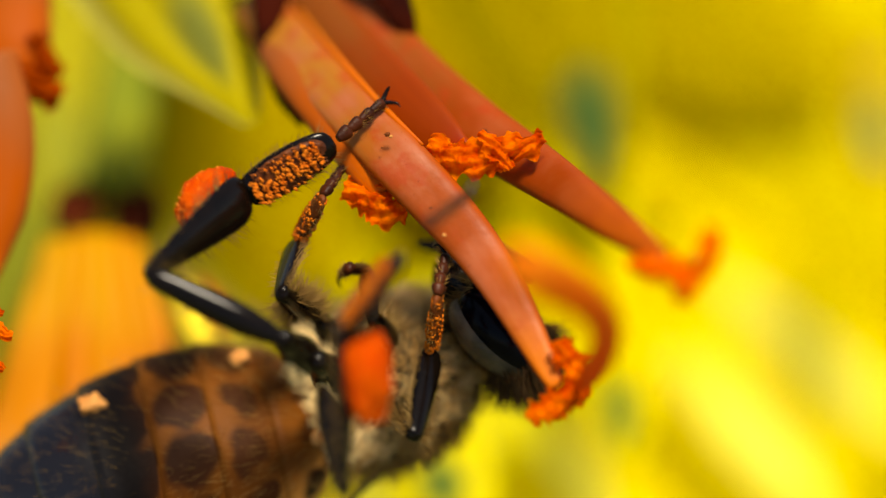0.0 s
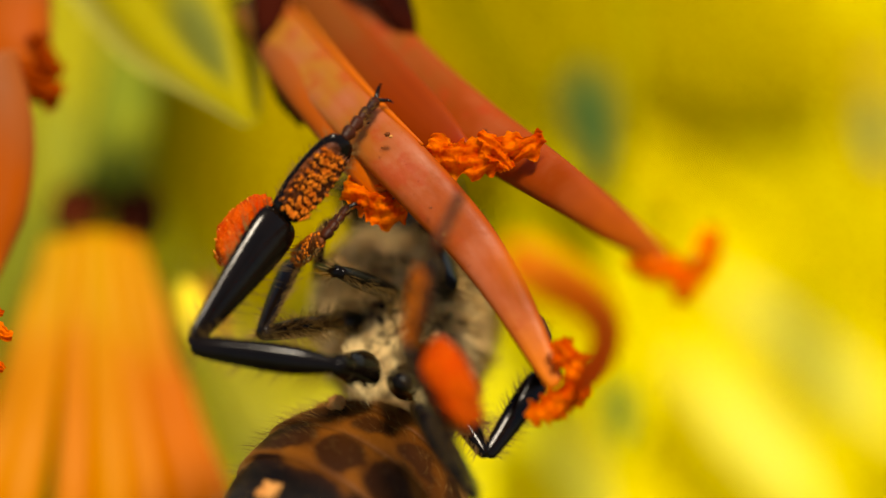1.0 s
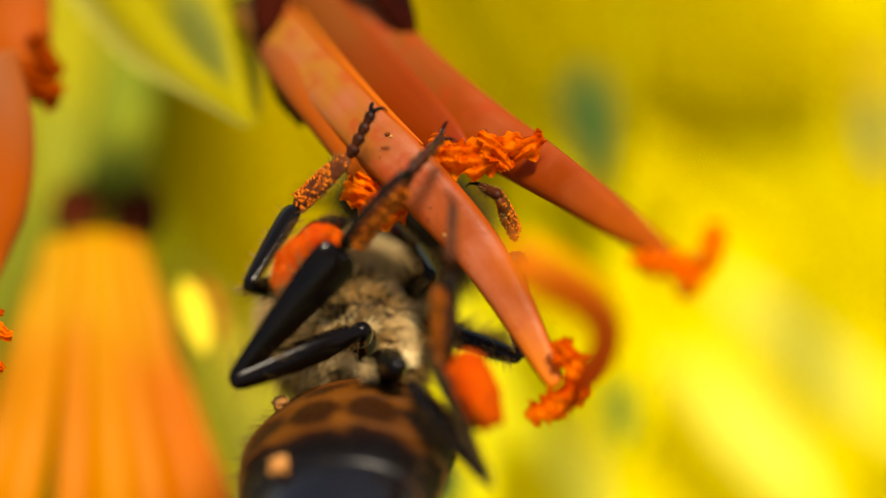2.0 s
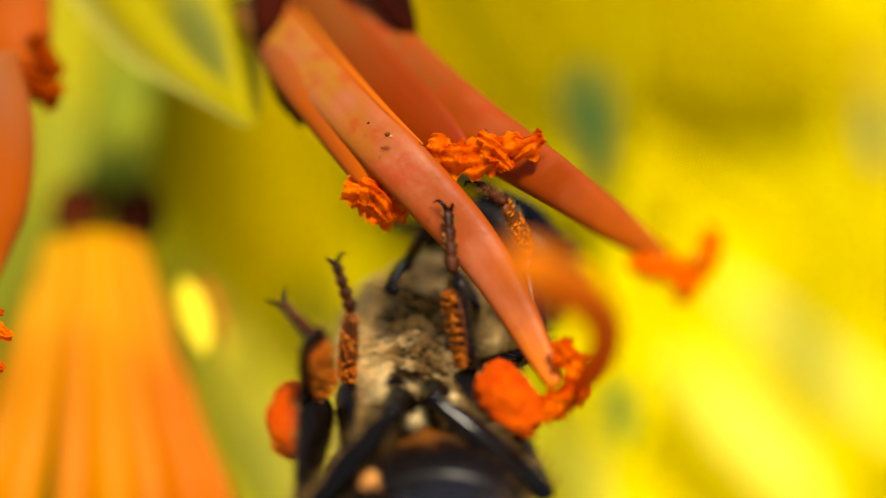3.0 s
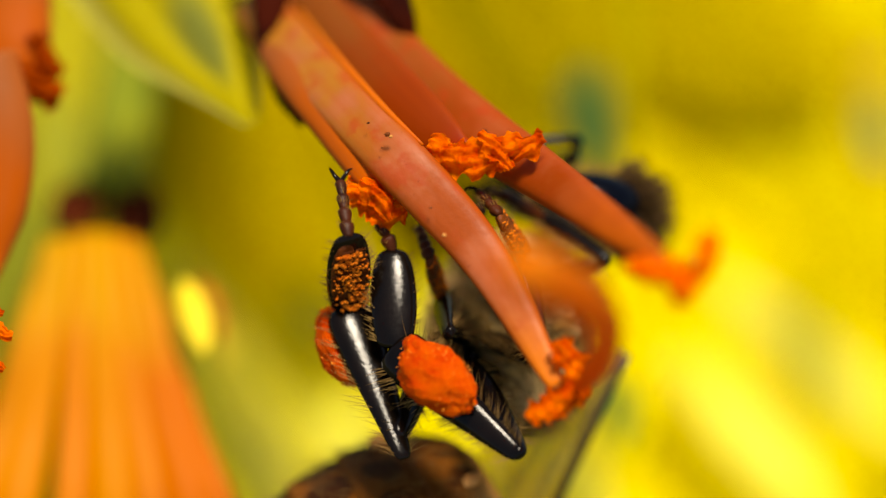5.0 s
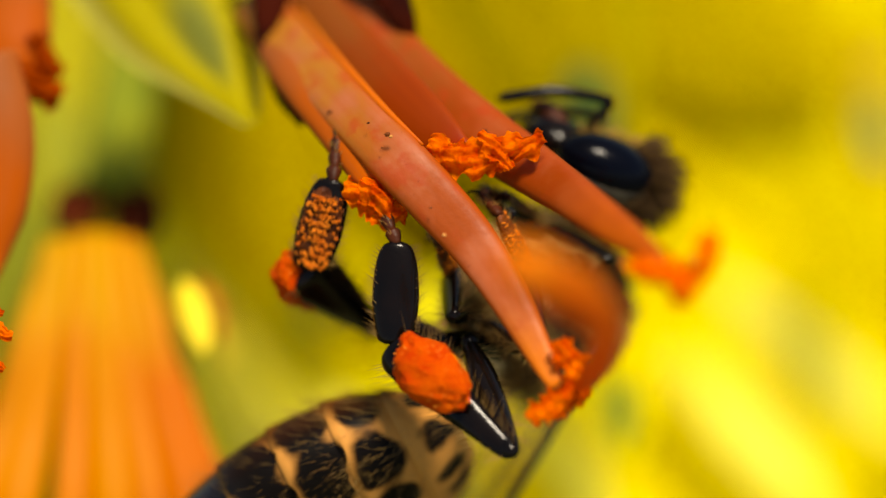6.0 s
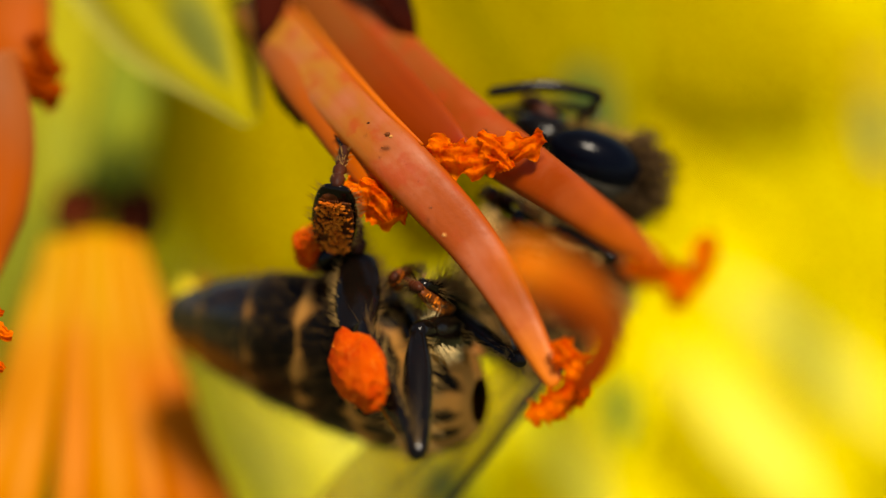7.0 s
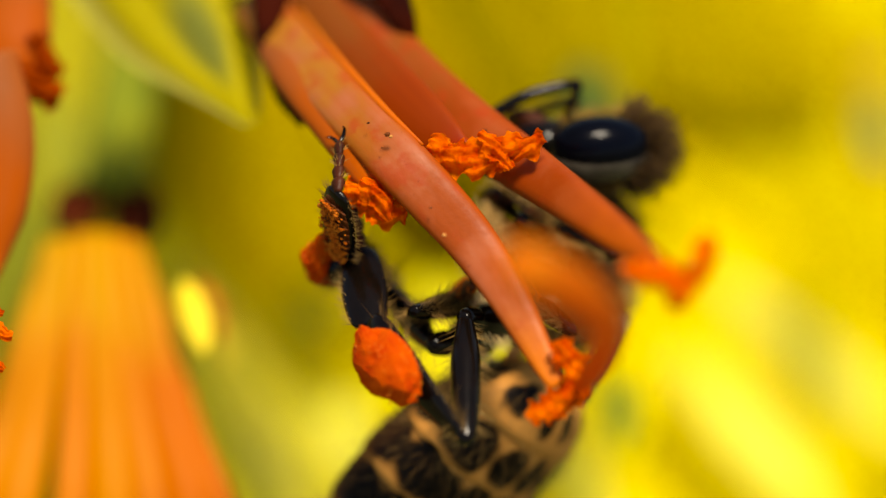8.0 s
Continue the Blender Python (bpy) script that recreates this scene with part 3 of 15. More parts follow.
rod("filament", [(-3.78, 5.00, 4.80, 0.44), (-2.98, 2.75, 3.54, 0.46), (-2.12, 1.30, 2.46, 0.46), (-1.50, 0.55, 1.64, 0.42), (-1.20, 0.40, 1.10, 0.22)],
    FILAMENT_EDGE, aloe, "orange filament at the side of the bundle", flat=0.5, segs=16)
anther("anther", [(-1.96, 0.40, 1.18), (-1.44, 0.30, 0.99), (-1.05, 0.30, 0.79), (-0.69, 0.30, 0.85)], ANTHER, aloe, 11, 0.34)
loose_anther = anther("anther", [(-1.60, 0.20, 1.35), (-1.25, 0.10, 1.07), (-1.05, 0.20, 0.57)], ANTHER, aloe, 12, 0.22)
rod("filament", [(2.62, -1.90, -2.70, 0.10), (2.86, -3.80, -2.35, 0.24), (3.04, -6.30, -1.88, 0.29), (2.98, -8.00, -1.34, 0.36), (2.58, -9.50, -0.90, 0.44), (2.03, -10.50, -0.58, 0.50), (1.52, -11.50, -0.34, 0.48), (1.18, -12.00, -0.14, 0.32)],
    FILAMENT_TIP, aloe, "orange filament that curls out of the bundle", flat=0.7, segs=16)

# the mouth of the tube with its dark-tipped lobes
def lobe(path, label):
    return rod("petal_lobe", path, MOUTH, aloe, label, flat=0.3, segs=12)


lobe([(-3.78, 5.00, 6.33, 0.57), (-3.50, 4.20, 5.27, 0.41), (-3.55, 3.80, 4.57, 0.27), (-3.64, 3.60, 3.83, 0.09)], "dark brown tip of the flower tube")
lobe([(-3.54, 4.00, 4.12, 0.18), (-3.23, 3.40, 3.14, 0.17), (-2.82, 3.00, 2.48, 0.07)], "dark brown tip of the flower tube")
lobe([(-1.88, 4.60, 6.42, 0.64), (-1.12, 3.80, 5.25, 0.39), (-0.81, 3.40, 4.67, 0.27), (-0.59, 3.40, 4.19, 0.09)], "dark brown tip of the flower tube")
rod("flower_tube", [(-5.21, 16.00, 10.59, 1.48), (-3.96, 10.00, 8.31, 1.54), (-2.77, 6.60, 6.39, 1.28)], FILAMENT_EDGE, aloe, "orange flower tube", segs=20)

# ---- the neighbouring flower, hanging lower down ----
lower = thing("aloe_flower", "blurred yellow-orange aloe flower with a dark brown mouth", "flower", "aloe flowers")
rod("filament", [(-8.08, 8.40, 0.13, 0.22), (-8.52, 7.60, -1.62, 0.33), (-9.03, 7.00, -3.71, 0.42), (-9.55, 6.40, -5.32, 0.49), (-10.15, 6.00, -7.62, 0.47)], FILAMENT_GOLD, lower, flat=0.55, groove=0.1, segs=14)
rod("filament", [(-7.85, 8.40, 0.19, 0.22), (-8.11, 7.60, -1.56, 0.33), (-8.42, 7.00, -3.65, 0.42), (-8.74, 6.40, -5.32, 0.49), (-9.11, 6.00, -7.62, 0.47)], FILAMENT_GOLD, lower, flat=0.55, groove=0.1, segs=14)
rod("filament", [(-7.50, 8.40, 0.31, 0.18), (-7.53, 7.60, -1.45, 0.27), (-7.58, 7.00, -3.54, 0.34), (-7.63, 6.40, -5.32, 0.39), (-7.71, 6.00, -7.62, 0.37)], FILAMENT_ROSE, lower, flat=0.55, groove=0.1, segs=14)
rod("filament", [(-7.20, 8.40, 0.34, 0.22), (-7.06, 7.60, -1.41, 0.33), (-6.91, 7.00, -3.50, 0.42), (-6.77, 6.40, -5.32, 0.49), (-6.61, 6.00, -7.62, 0.47)], FILAMENT_GOLD, lower, flat=0.55, groove=0.1, segs=14)
rod("filament", [(-6.91, 8.40, 0.32, 0.17), (-6.62, 7.60, -1.44, 0.25), (-6.30, 7.00, -3.52, 0.32), (-5.98, 6.40, -5.32, 0.37), (-5.63, 6.00, -7.62, 0.35)], FILAMENT_ROSE, lower, flat=0.55, groove=0.1, segs=14)
rod("filament", [(-6.62, 8.40, 0.22, 0.22), (-6.18, 7.60, -1.53, 0.33), (-5.69, 7.00, -3.62, 0.42), (-5.20, 6.40, -5.32, 0.49), (-4.66, 6.00, -7.62, 0.47)], FILAMENT_RUDDY, lower, flat=0.55, groove=0.1, segs=14)
rod("filament", [(-6.41, 8.40, 0.13, 0.18), (-5.86, 7.60, -1.62, 0.27), (-5.24, 7.00, -3.71, 0.34), (-4.62, 6.40, -5.32, 0.39), (-3.93, 6.00, -7.62, 0.37)], FILAMENT_RUDDY, lower, flat=0.55, groove=0.1, segs=14)
for i, u in enumerate((-0.9, -0.5, 0.5, 0.95)):
    rod("petal_lobe", [(-7.0 + 0.7 * u, 10.6, 1.30, 0.30), (-7.05 + 0.90 * u, 9.8, 0.75 - 0.12 * u, 0.36), (-7.05 + 0.95 * u, 8.9, 0.22 - 0.16 * u + (0.12 if i % 2 else 0), 0.16)],
        MOUTH_RED, lower, "dark brown tip of the flower tube", flat=0.4, segs=10)
rod("flower_tube", [(-6.4, 16, 6.6, 0.65), (-6.7, 13, 3.6, 0.7), (-6.95, 10.6, 1.0, 0.7)], TUBE_GREEN, lower, "green-yellow flower tube")

# ---- the flower at the edge ----
edge = thing("aloe_flower", "deep orange aloe stamens with ragged anthers", "flower", "aloe flowers")
rod("filament", [(-9.00, 5.00, 6.44, 1.03), (-8.76, 4.80, 5.06, 0.83), (-8.69, 4.60, 4.02, 0.76), (-8.51, 4.40, 3.33, 0.46)], FILAMENT_EDGE, edge, flat=0.5)
rod("filament", [(-9.24, 3.20, 3.87, 0.68), (-8.94, 3.00, 2.39, 0.75), (-9.02, 3.00, 1.03, 0.73), (-9.17, 3.00, 0.01, 0.51), (-9.34, 3.00, -1.12, 0.16)], FILAMENT_EDGE, edge, flat=0.5)
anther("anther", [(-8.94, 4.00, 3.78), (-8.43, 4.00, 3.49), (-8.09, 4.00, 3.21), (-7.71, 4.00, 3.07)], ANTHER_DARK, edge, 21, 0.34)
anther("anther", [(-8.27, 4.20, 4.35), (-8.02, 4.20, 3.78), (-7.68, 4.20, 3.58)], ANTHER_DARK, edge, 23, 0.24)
anther("anther", [(-9.38, 0.10, -0.88), (-8.94, 0.10, -1.32), (-8.63, 0.10, -1.66), (-8.47, 0.10, -1.72)], ANTHER, edge, 25, 0.14)
anther("anther", [(-9.38, 0.10, -1.88), (-8.94, 0.10, -2.16), (-8.63, 0.10, -2.38)], ANTHER, edge, 26, 0.12)
anther("anther", [(-9.27, 0.10, -1.05), (-8.85, 0.10, -1.19), (-8.65, 0.10, -1.27)], ANTHER, edge, 27, 0.09)

# ---- yellow flowers behind ----
pale = thing("aloe_flower", "pale yellow petal with a grey-green middle", "flower", "yellow flowers")
petal("petal", [(-5.96, 6.50, 6.50, 2.14), (-5.38, 6.00, 5.21, 1.73), (-4.74, 5.20, 4.04, 1.06), (-4.17, 4.60, 3.10, 0.50), (-3.82, 4.20, 2.50, 0.14)], PALE, pale, cup=0.3, round_tip=0.93)
petal("petal", [(-8.90, 16.00, 6.16, 1.48), (-8.54, 15.00, 4.05, 1.16), (-8.19, 14.00, 2.20, 0.75), (-7.90, 13.00, 0.50, 0.43)], LIME, pale, cup=0.3, round_tip=0.8)
petal("petal", [(-7.25, 22.00, 6.64, 1.47), (-7.08, 21.00, 4.19, 1.33), (-7.04, 20.00, 2.15, 1.01), (-7.19, 19.00, 0.01, 0.63)], OLIVE_LEFT, pale, cup=0.3, round_tip=0.8)

olive = thing("aloe_flower", "olive-yellow flower with green-tipped petals", "flower", "yellow flowers")
petal("petal", [(-4.96, 22.00, 7.78, 2.99), (-4.61, 21.00, 3.94, 2.85), (-3.84, 20.40, 0.90, 2.08), (-3.01, 20.00, -1.25, 1.16), (-2.34, 19.80, -3.01, 0.50)], OLIVE, olive, round_tip=0.75)
petal("petal", [(0.81, 15.00, 9.42, 2.44), (2.02, 14.00, 6.09, 2.07), (2.95, 13.00, 3.63, 1.35), (3.54, 12.50, 0.91, 0.79)], OLIVE_TIP, olive, round_tip=0.6)
petal("petal", [(-2.50, 24.00, 9.55, 3.29), (-1.20, 23.00, 5.65, 3.27), (-0.37, 22.40, 2.31, 2.62), (0.20, 22.20, -0.75, 1.66)], OLIVE_DEEP, olive, round_tip=0.7)
petal("petal", [(2.01, 24.00, 11.10, 3.87), (4.32, 23.60, 7.86, 3.73), (6.75, 23.20, 5.53, 2.82), (9.04, 22.80, 3.72, 1.54)], AMBER, olive, round_tip=0.6)

yellow = thing("aloe_flower", "bright yellow flower with long streaked petals", "flower", "yellow flowers")
petal("petal", [(2.96, 27.00, 11.29, 3.41), (6.04, 25.00, 6.49, 3.37), (9.23, 24.00, 1.43, 2.96), (12.25, 23.00, -4.60, 2.56)], YELLOW_LONG, yellow)
petal("petal", [(0.73, 26.00, 5.49, 3.39), (4.49, 25.00, 1.57, 3.76), (8.24, 25.00, -2.58, 3.37), (11.10, 25.00, -5.95, 2.59)], YELLOW_GOLD, yellow)
petal("petal", [(5.45, 27.00, 5.00, 0.79), (7.27, 26.50, 3.61, 1.31), (9.07, 26.00, 2.42, 1.30), (11.13, 25.50, 1.05, 0.91)], YELLOW_BRIGHT, yellow, round_tip=0.7)
petal("petal", [(9.23, 17.00, 4.96, 0.49), (9.39, 16.50, 3.59, 0.72), (9.42, 16.00, 2.23, 0.64), (9.46, 15.50, 1.12, 0.44)], GREY_TIP, yellow, round_tip=0.7)
# gold petal whose amber streak is a shadow line put into the colour
petal("petal", [(4.34, 24.40, 1.95, 0.57), (6.66, 24.20, 0.27, 0.85), (8.58, 24.00, -1.28, 0.85), (11.02, 23.80, -3.33, 0.64)], SHADOW_STREAK, yellow, round_tip=0.7)
petal("petal", [(5.06, 22.50, 0.14, 0.89), (7.34, 22.00, -1.64, 1.47), (9.10, 21.50, -3.16, 1.46), (11.35, 21.00, -5.31, 1.01)], YELLOW_BRIGHT, yellow, round_tip=0.7)
petal("petal", [(4.40, 21.50, -1.51, 0.76), (6.16, 21.00, -3.41, 1.27), (7.65, 20.50, -5.04, 1.33), (9.39, 20.00, -7.17, 1.01)], YELLOW_BRIGHT, yellow, round_tip=0.7)
petal("petal", [(2.46, 15.00, 1.36, 1.47), (3.23, 14.00, -1.08, 1.28), (3.72, 13.00, -3.13, 0.89), (3.94, 12.00, -4.91, 0.55)], YELLOW, yellow, round_tip=0.6)
petal("petal", [(-1.08, 24.00, -0.50, 3.22), (1.49, 23.00, -3.19, 3.14), (4.41, 22.00, -6.23, 3.06), (6.28, 21.00, -8.73, 2.41)], YELLOW_GOLD, yellow)
petal("petal", [(-1.13, 12.40, -2.51, 0.72), (-0.53, 12.00, -3.71, 1.14), (0.01, 11.60, -5.08, 1.20), (0.37, 11.20, -6.91, 0.96)], YELLOW_BLOT, yellow, round_tip=0.6)
petal("petal", [(0.95, 19.00, -1.99, 0.88), (2.20, 18.60, -3.86, 1.25), (3.19, 18.20, -5.47, 1.25), (4.18, 17.80, -7.32, 0.87)], YELLOW_BRIGHT, yellow, round_tip=0.7)
petal("petal", [(-6.78, 21.40, 0.52, 0.89), (-5.12, 21.20, -2.52, 1.42), (-3.28, 21.00, -5.18, 1.71), (-1.70, 20.80, -7.96, 1.64)], PALE_LONG, yellow)
petal("petal", [(-6.24, 20.40, -0.37, 0.50), (-5.16, 20.20, -2.38, 0.83), (-3.83, 20.00, -4.65, 0.88), (-2.69, 19.80, -6.91, 0.78)], PALE_GREY, yellow, round_tip=0.6)
petal("petal", [(-3.59, 20.80, -2.64, 0.51), (-2.33, 20.60, -3.97, 1.01), (-1.31, 20.40, -5.29, 1.14), (-0.18, 20.20, -6.92, 0.88)], PALE_BRIGHT, yellow, round_tip=0.7)
petal("petal", [(-0.79, 17.00, -0.98, 0.74), (0.20, 16.50, -1.96, 1.11), (1.18, 16.00, -3.18, 1.11), (2.04, 15.50, -4.40, 0.86)], PALE_LONG, yellow, round_tip=0.6)
petal("petal", [(-11.00, 26.00, 9.66, 4.30), (-9.85, 24.00, 4.14, 4.00), (-8.94, 24.00, -1.02, 4.00), (-8.04, 24.00, -7.20, 4.00)], LIME, yellow)
rod("petal_lobe", [(-5.37, 7.00, -0.69, 0.09), (-5.22, 6.80, -1.03, 0.28), (-5.03, 6.60, -1.61, 0.29), (-4.89, 6.40, -2.13, 0.09)], PALE_TIP, yellow, "pale yellow petal tip", flat=0.4)
rod("petal_lobe", [(-5.03, 7.20, -0.63, 0.06), (-4.72, 7.10, -0.98, 0.12), (-4.58, 7.00, -1.44, 0.10), (-4.60, 6.90, -1.91, 0.05)], RUSTY_TIP, yellow, "orange rim of the petal tip", flat=0.5)
rod("petal_lobe", [(-4.85, 9.00, -0.93, 0.09), (-4.49, 8.80, -1.40, 0.26), (-4.42, 8.60, -1.99, 0.21), (-4.48, 8.40, -2.51, 0.07)], PALE_TIP, yellow, "pale yellow petal tip", flat=0.4)
petal("petal", [(-6.96, 44.00, 16.40, 12.93), (-3.17, 41.00, 4.26, 15.28), (2.07, 41.00, -7.34, 15.28), (5.60, 41.00, -16.96, 12.73)], YELLOW_GOLD, yellow)

# ---- the bee ----
bee = thing("honey_bee", "dark honey bee with tan fuzz and orange pollen loads", "bee")

# thorax: x forward, z to the back
bm = bmesh.new()
blob(bm, (0, 0, 0), (1.95, 1.65, 1.58), rough=0.06, freq=2.5, level=4)
part("thorax", bm, SKIN, bee, "grey-brown hairy thorax")
thorax = bee.children[0]
fur("breast_fuzz", 6500, (1.95, 1.65, 1.58), 0.48, FUZZ, thorax, 1, lean=(-0.25, 0, 0), w=0.016, keep=lambda d: d.z < -0.15, label="pale tan fuzz on the breast")
fur("back_fuzz", 4200, (1.95, 1.65, 1.58), 0.5, FUZZ_BROWN, thorax, 2, lean=(-0.25, 0, 0), w=0.016, keep=lambda d: d.z > -0.4, label="brown fuzz on the back")

# abdomen: from its waist at the origin back along -x
ABD = 7.0


def abdomen_radius(s):
    return 0.22 + 1.52 * (math.sin(math.pi * min(1, max(0, s)) ** 0.72) ** 0.62) if 0 < s < 1 else 0.2



def abd_ring(bm, s, grow, segs=36):
    r = abdomen_radius(s) + grow
    drop = -0.55 * math.sin(s * 2.4) * 0.6
    return [bm.verts.new(Vector((-s * ABD, r * 1.22 * math.cos(a), r * 0.78 * math.sin(a) + drop)) * MM) for a in [2 * math.pi * k / segs for k in range(segs)]]


def abd_band(name, s0, s1, mat, parent, label, grow0, grow1, n=6, segs=36):
    bm = bmesh.new()
    rings = []
    for i in range(n + 1):
        f = i / n
        rings.append(abd_ring(bm, s0 + (s1 - s0) * f, grow0 + (grow1 - grow0) * f, segs))
    rings.append(abd_ring(bm, s1 + 0.004, grow1 - 0.09, segs))
    for a, b in zip(rings, rings[1:]):
        for k in range(segs):
            bm.faces.new((a[k], a[(k + 1) % segs], b[(k + 1) % segs], b[k]))
    bm.faces.new(rings[-1])
    return finish(name, bm, mat, parent, label)


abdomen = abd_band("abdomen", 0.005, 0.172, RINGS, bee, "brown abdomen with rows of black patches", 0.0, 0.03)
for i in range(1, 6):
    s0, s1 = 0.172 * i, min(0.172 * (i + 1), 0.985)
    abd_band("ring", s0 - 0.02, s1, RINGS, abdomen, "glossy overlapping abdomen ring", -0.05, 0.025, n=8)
rnd = random.Random(5)
bm = bmesh.new()
for i in range(1500):
    s, a = rnd.uniform(0.05, 0.95), rnd.uniform(0, 2 * math.pi)
    r = abdomen_radius(s)
    drop = -0.55 * math.sin(s * 2.4) * 0.6
    p = Vector((-s * ABD, r * 1.22 * math.cos(a), r * 0.78 * math.sin(a) + drop))
    way = Vector((-0.8, math.cos(a), math.sin(a))) + Vector((rnd.gauss(0, 0.2), rnd.gauss(0, 0.2), rnd.gauss(0, 0.2)))
    spike(bm, p, p + way.normalized() * rnd.uniform(0.2, 0.5), 0.003)
finish("abdomen_hair", bm, HAIR, abdomen, "sparse brown hairs", smooth=False)
bm = bmesh.new()
for i in range(900):
    s, a = 0.03 + 0.40 * rnd.random() ** 1.3, rnd.uniform(0, 2 * math.pi)
    r = abdomen_radius(s)
    p = Vector((-s * ABD, r * 1.22 * math.cos(a), r * 0.78 * math.sin(a) - 0.33 * math.sin(s * 2.4)))
    way = Vector((-0.9, math.cos(a), math.sin(a))) + Vector((rnd.gauss(0, 0.25), rnd.gauss(0, 0.25), rnd.gauss(0, 0.25)))
    spike(bm, p, p + way.normalized() * rnd.uniform(0.25, 0.6), 0.005)
finish("waist_hair", bm, HAIR, abdomen, "longer golden hairs near the waist", smooth=False)


def crumb(s, turn, size, seed):
    a = radians(turn)
    r = abdomen_radius(s)
    bm = bmesh.new()
    blob(bm, (-s * ABD, r * 1.22 * math.cos(a) * 1.03, r * 0.78 * math.sin(a) * 1.05 - 0.33 * math.sin(s * 2.4)), [size, size * 0.8, size * 0.6], rough=0.6, freq=1.6, level=3)
    return part("pollen_crumb", bm, CRUMB, abdomen, "pale orange crumb of pollen")


crumb(0.66, -118, 0.26, 1)
crumb(0.22, -128, 0.22, 2)
crumb(0.05, -60, 0.20, 3)

# head: x towards the face, y across, z to the crown
bm = bmesh.new()
blob(bm, (0, 0, 0), (0.75, 1.35, 1.25), rough=0.05, level=4)
head = part("head", bm, CHITIN, bee, "black triangular head")
for s in (-1, 1):
    bm = bmesh.new()
    blob(bm, (0.0, s * 1.05, 0.0), (0.60, 0.62, 1.02), Matrix.Rotation(s * 0.16, 3, "X"), level=4)
    part("eye", bm, EYE, head, "large glossy black compound eye")
    bm = bmesh.new()
    blob(bm, (-0.24, s * 0.92, -0.02), (0.50, 0.60, 1.02), Matrix.Rotation(s * 0.16, 3, "X"), level=4)
    part("cheek", bm, CHEEK, head, "grey downy cheek behind the eye")
    bm = bmesh.new()
    up, low = 1.24 + 0.10 * s, 0.50 + 0.16 * s
    sweep(bm, [(0.55, s * 0.25, -0.62, 0.10), (0.9, s * 0.42, -0.5, 0.10), (up, s * 0.5, -0.30, 0.10)], segs=8, local=True)
    sweep(bm, [(up, s * 0.5, -0.30, 0.10), (up - 0.06, s * 0.6, -0.75, 0.115), (0.5 * (up + low) + 0.1, s * 0.7, -1.5, 0.12), (low, s * 0.72, -2.35, 0.11), (low - 0.02, s * 0.72, -2.45, 0.04)], segs=10, local=True)
    part("antenna", bm, CHITIN, head, "thin black elbowed antenna")
    bm = bmesh.new()
    sweep(bm, [(0.5, s * 0.5, -1.1, 0.22), (0.75, s * 0.35, -1.5, 0.2), (0.8, s * 0.08, -1.8, 0.1)], segs=8, flat=0.6, local=True)
    part("mandible", bm, CHITIN_BROWN, head, "brown mandible")
bm = bmesh.new()
blob(bm, (0.22, 0, -1.12), (0.55, 0.85, 0.75), rough=0.04, level=4)
part("clypeus", bm, CHITIN, head, "black face plate")
fur("crown_fuzz", 1300, (0.8, 1.4, 1.3), 0.7, FUZZ_DARK, head, 8, lean=(-0.3, 0, 0.4), keep=lambda d: d.z > 0.35 and abs(d.y) < 0.8, w=0.015, label="dark brown hair on the crown")
fur("head_fuzz", 900, (0.75, 1.3, 1.25), 0.32, FUZZ_BROWN, head, 7, lean=(0.1, 0, 0.2), keep=lambda d: abs(d.y) < 0.62, w=0.014, label="tan hair on the face and crown")

# wings: the leading edge runs along +x, the membrane to -y
def wing(length):
    outline = []
    for i in range(25):
        f = i / 24
        outline.append((f * length, 0.25 + 2.5 * math.sin(math.pi * min(1, f * 0.95)) ** 0.8 * (0.55 + 0.45 * f)))
    bm = bmesh.new()
    grid = []
    for x, w in outline:
        grid.append([bm.verts.new(Vector((x, -w * k / 6 + 0.25 * (x / length) ** 3, 0.12 * math.sin(x * 0.7 + k))) * MM) for k in range(7)])
    for a, b in zip(grid, grid[1:]):
        for k in range(6):
            bm.faces.new((a[k], a[k + 1], b[k + 1], b[k]))
    bmesh.ops.solidify(bm, geom=bm.faces[:], thickness=0.02 * MM)
    ob = part("wing", bm, WING, bee, "clear brownish wing")
    for u, last, thick in ((0.0, 9, 0.095), (0.22, 7, 0.03), (0.5, 7, 0.025)):
        bm = bmesh.new()
        sweep(bm, [(x, -w * u + 0.25 * (x / length) ** 3, 0.0, thick * (1 - 0.07 * x)) for x, w in outline[::3]][:last], segs=6, steps=3, local=True)
        part("vein", bm, VEIN, ob, "dark brown wing vein")
    return ob


wing_a = wing(8.6)
wing_b = wing(8.2)


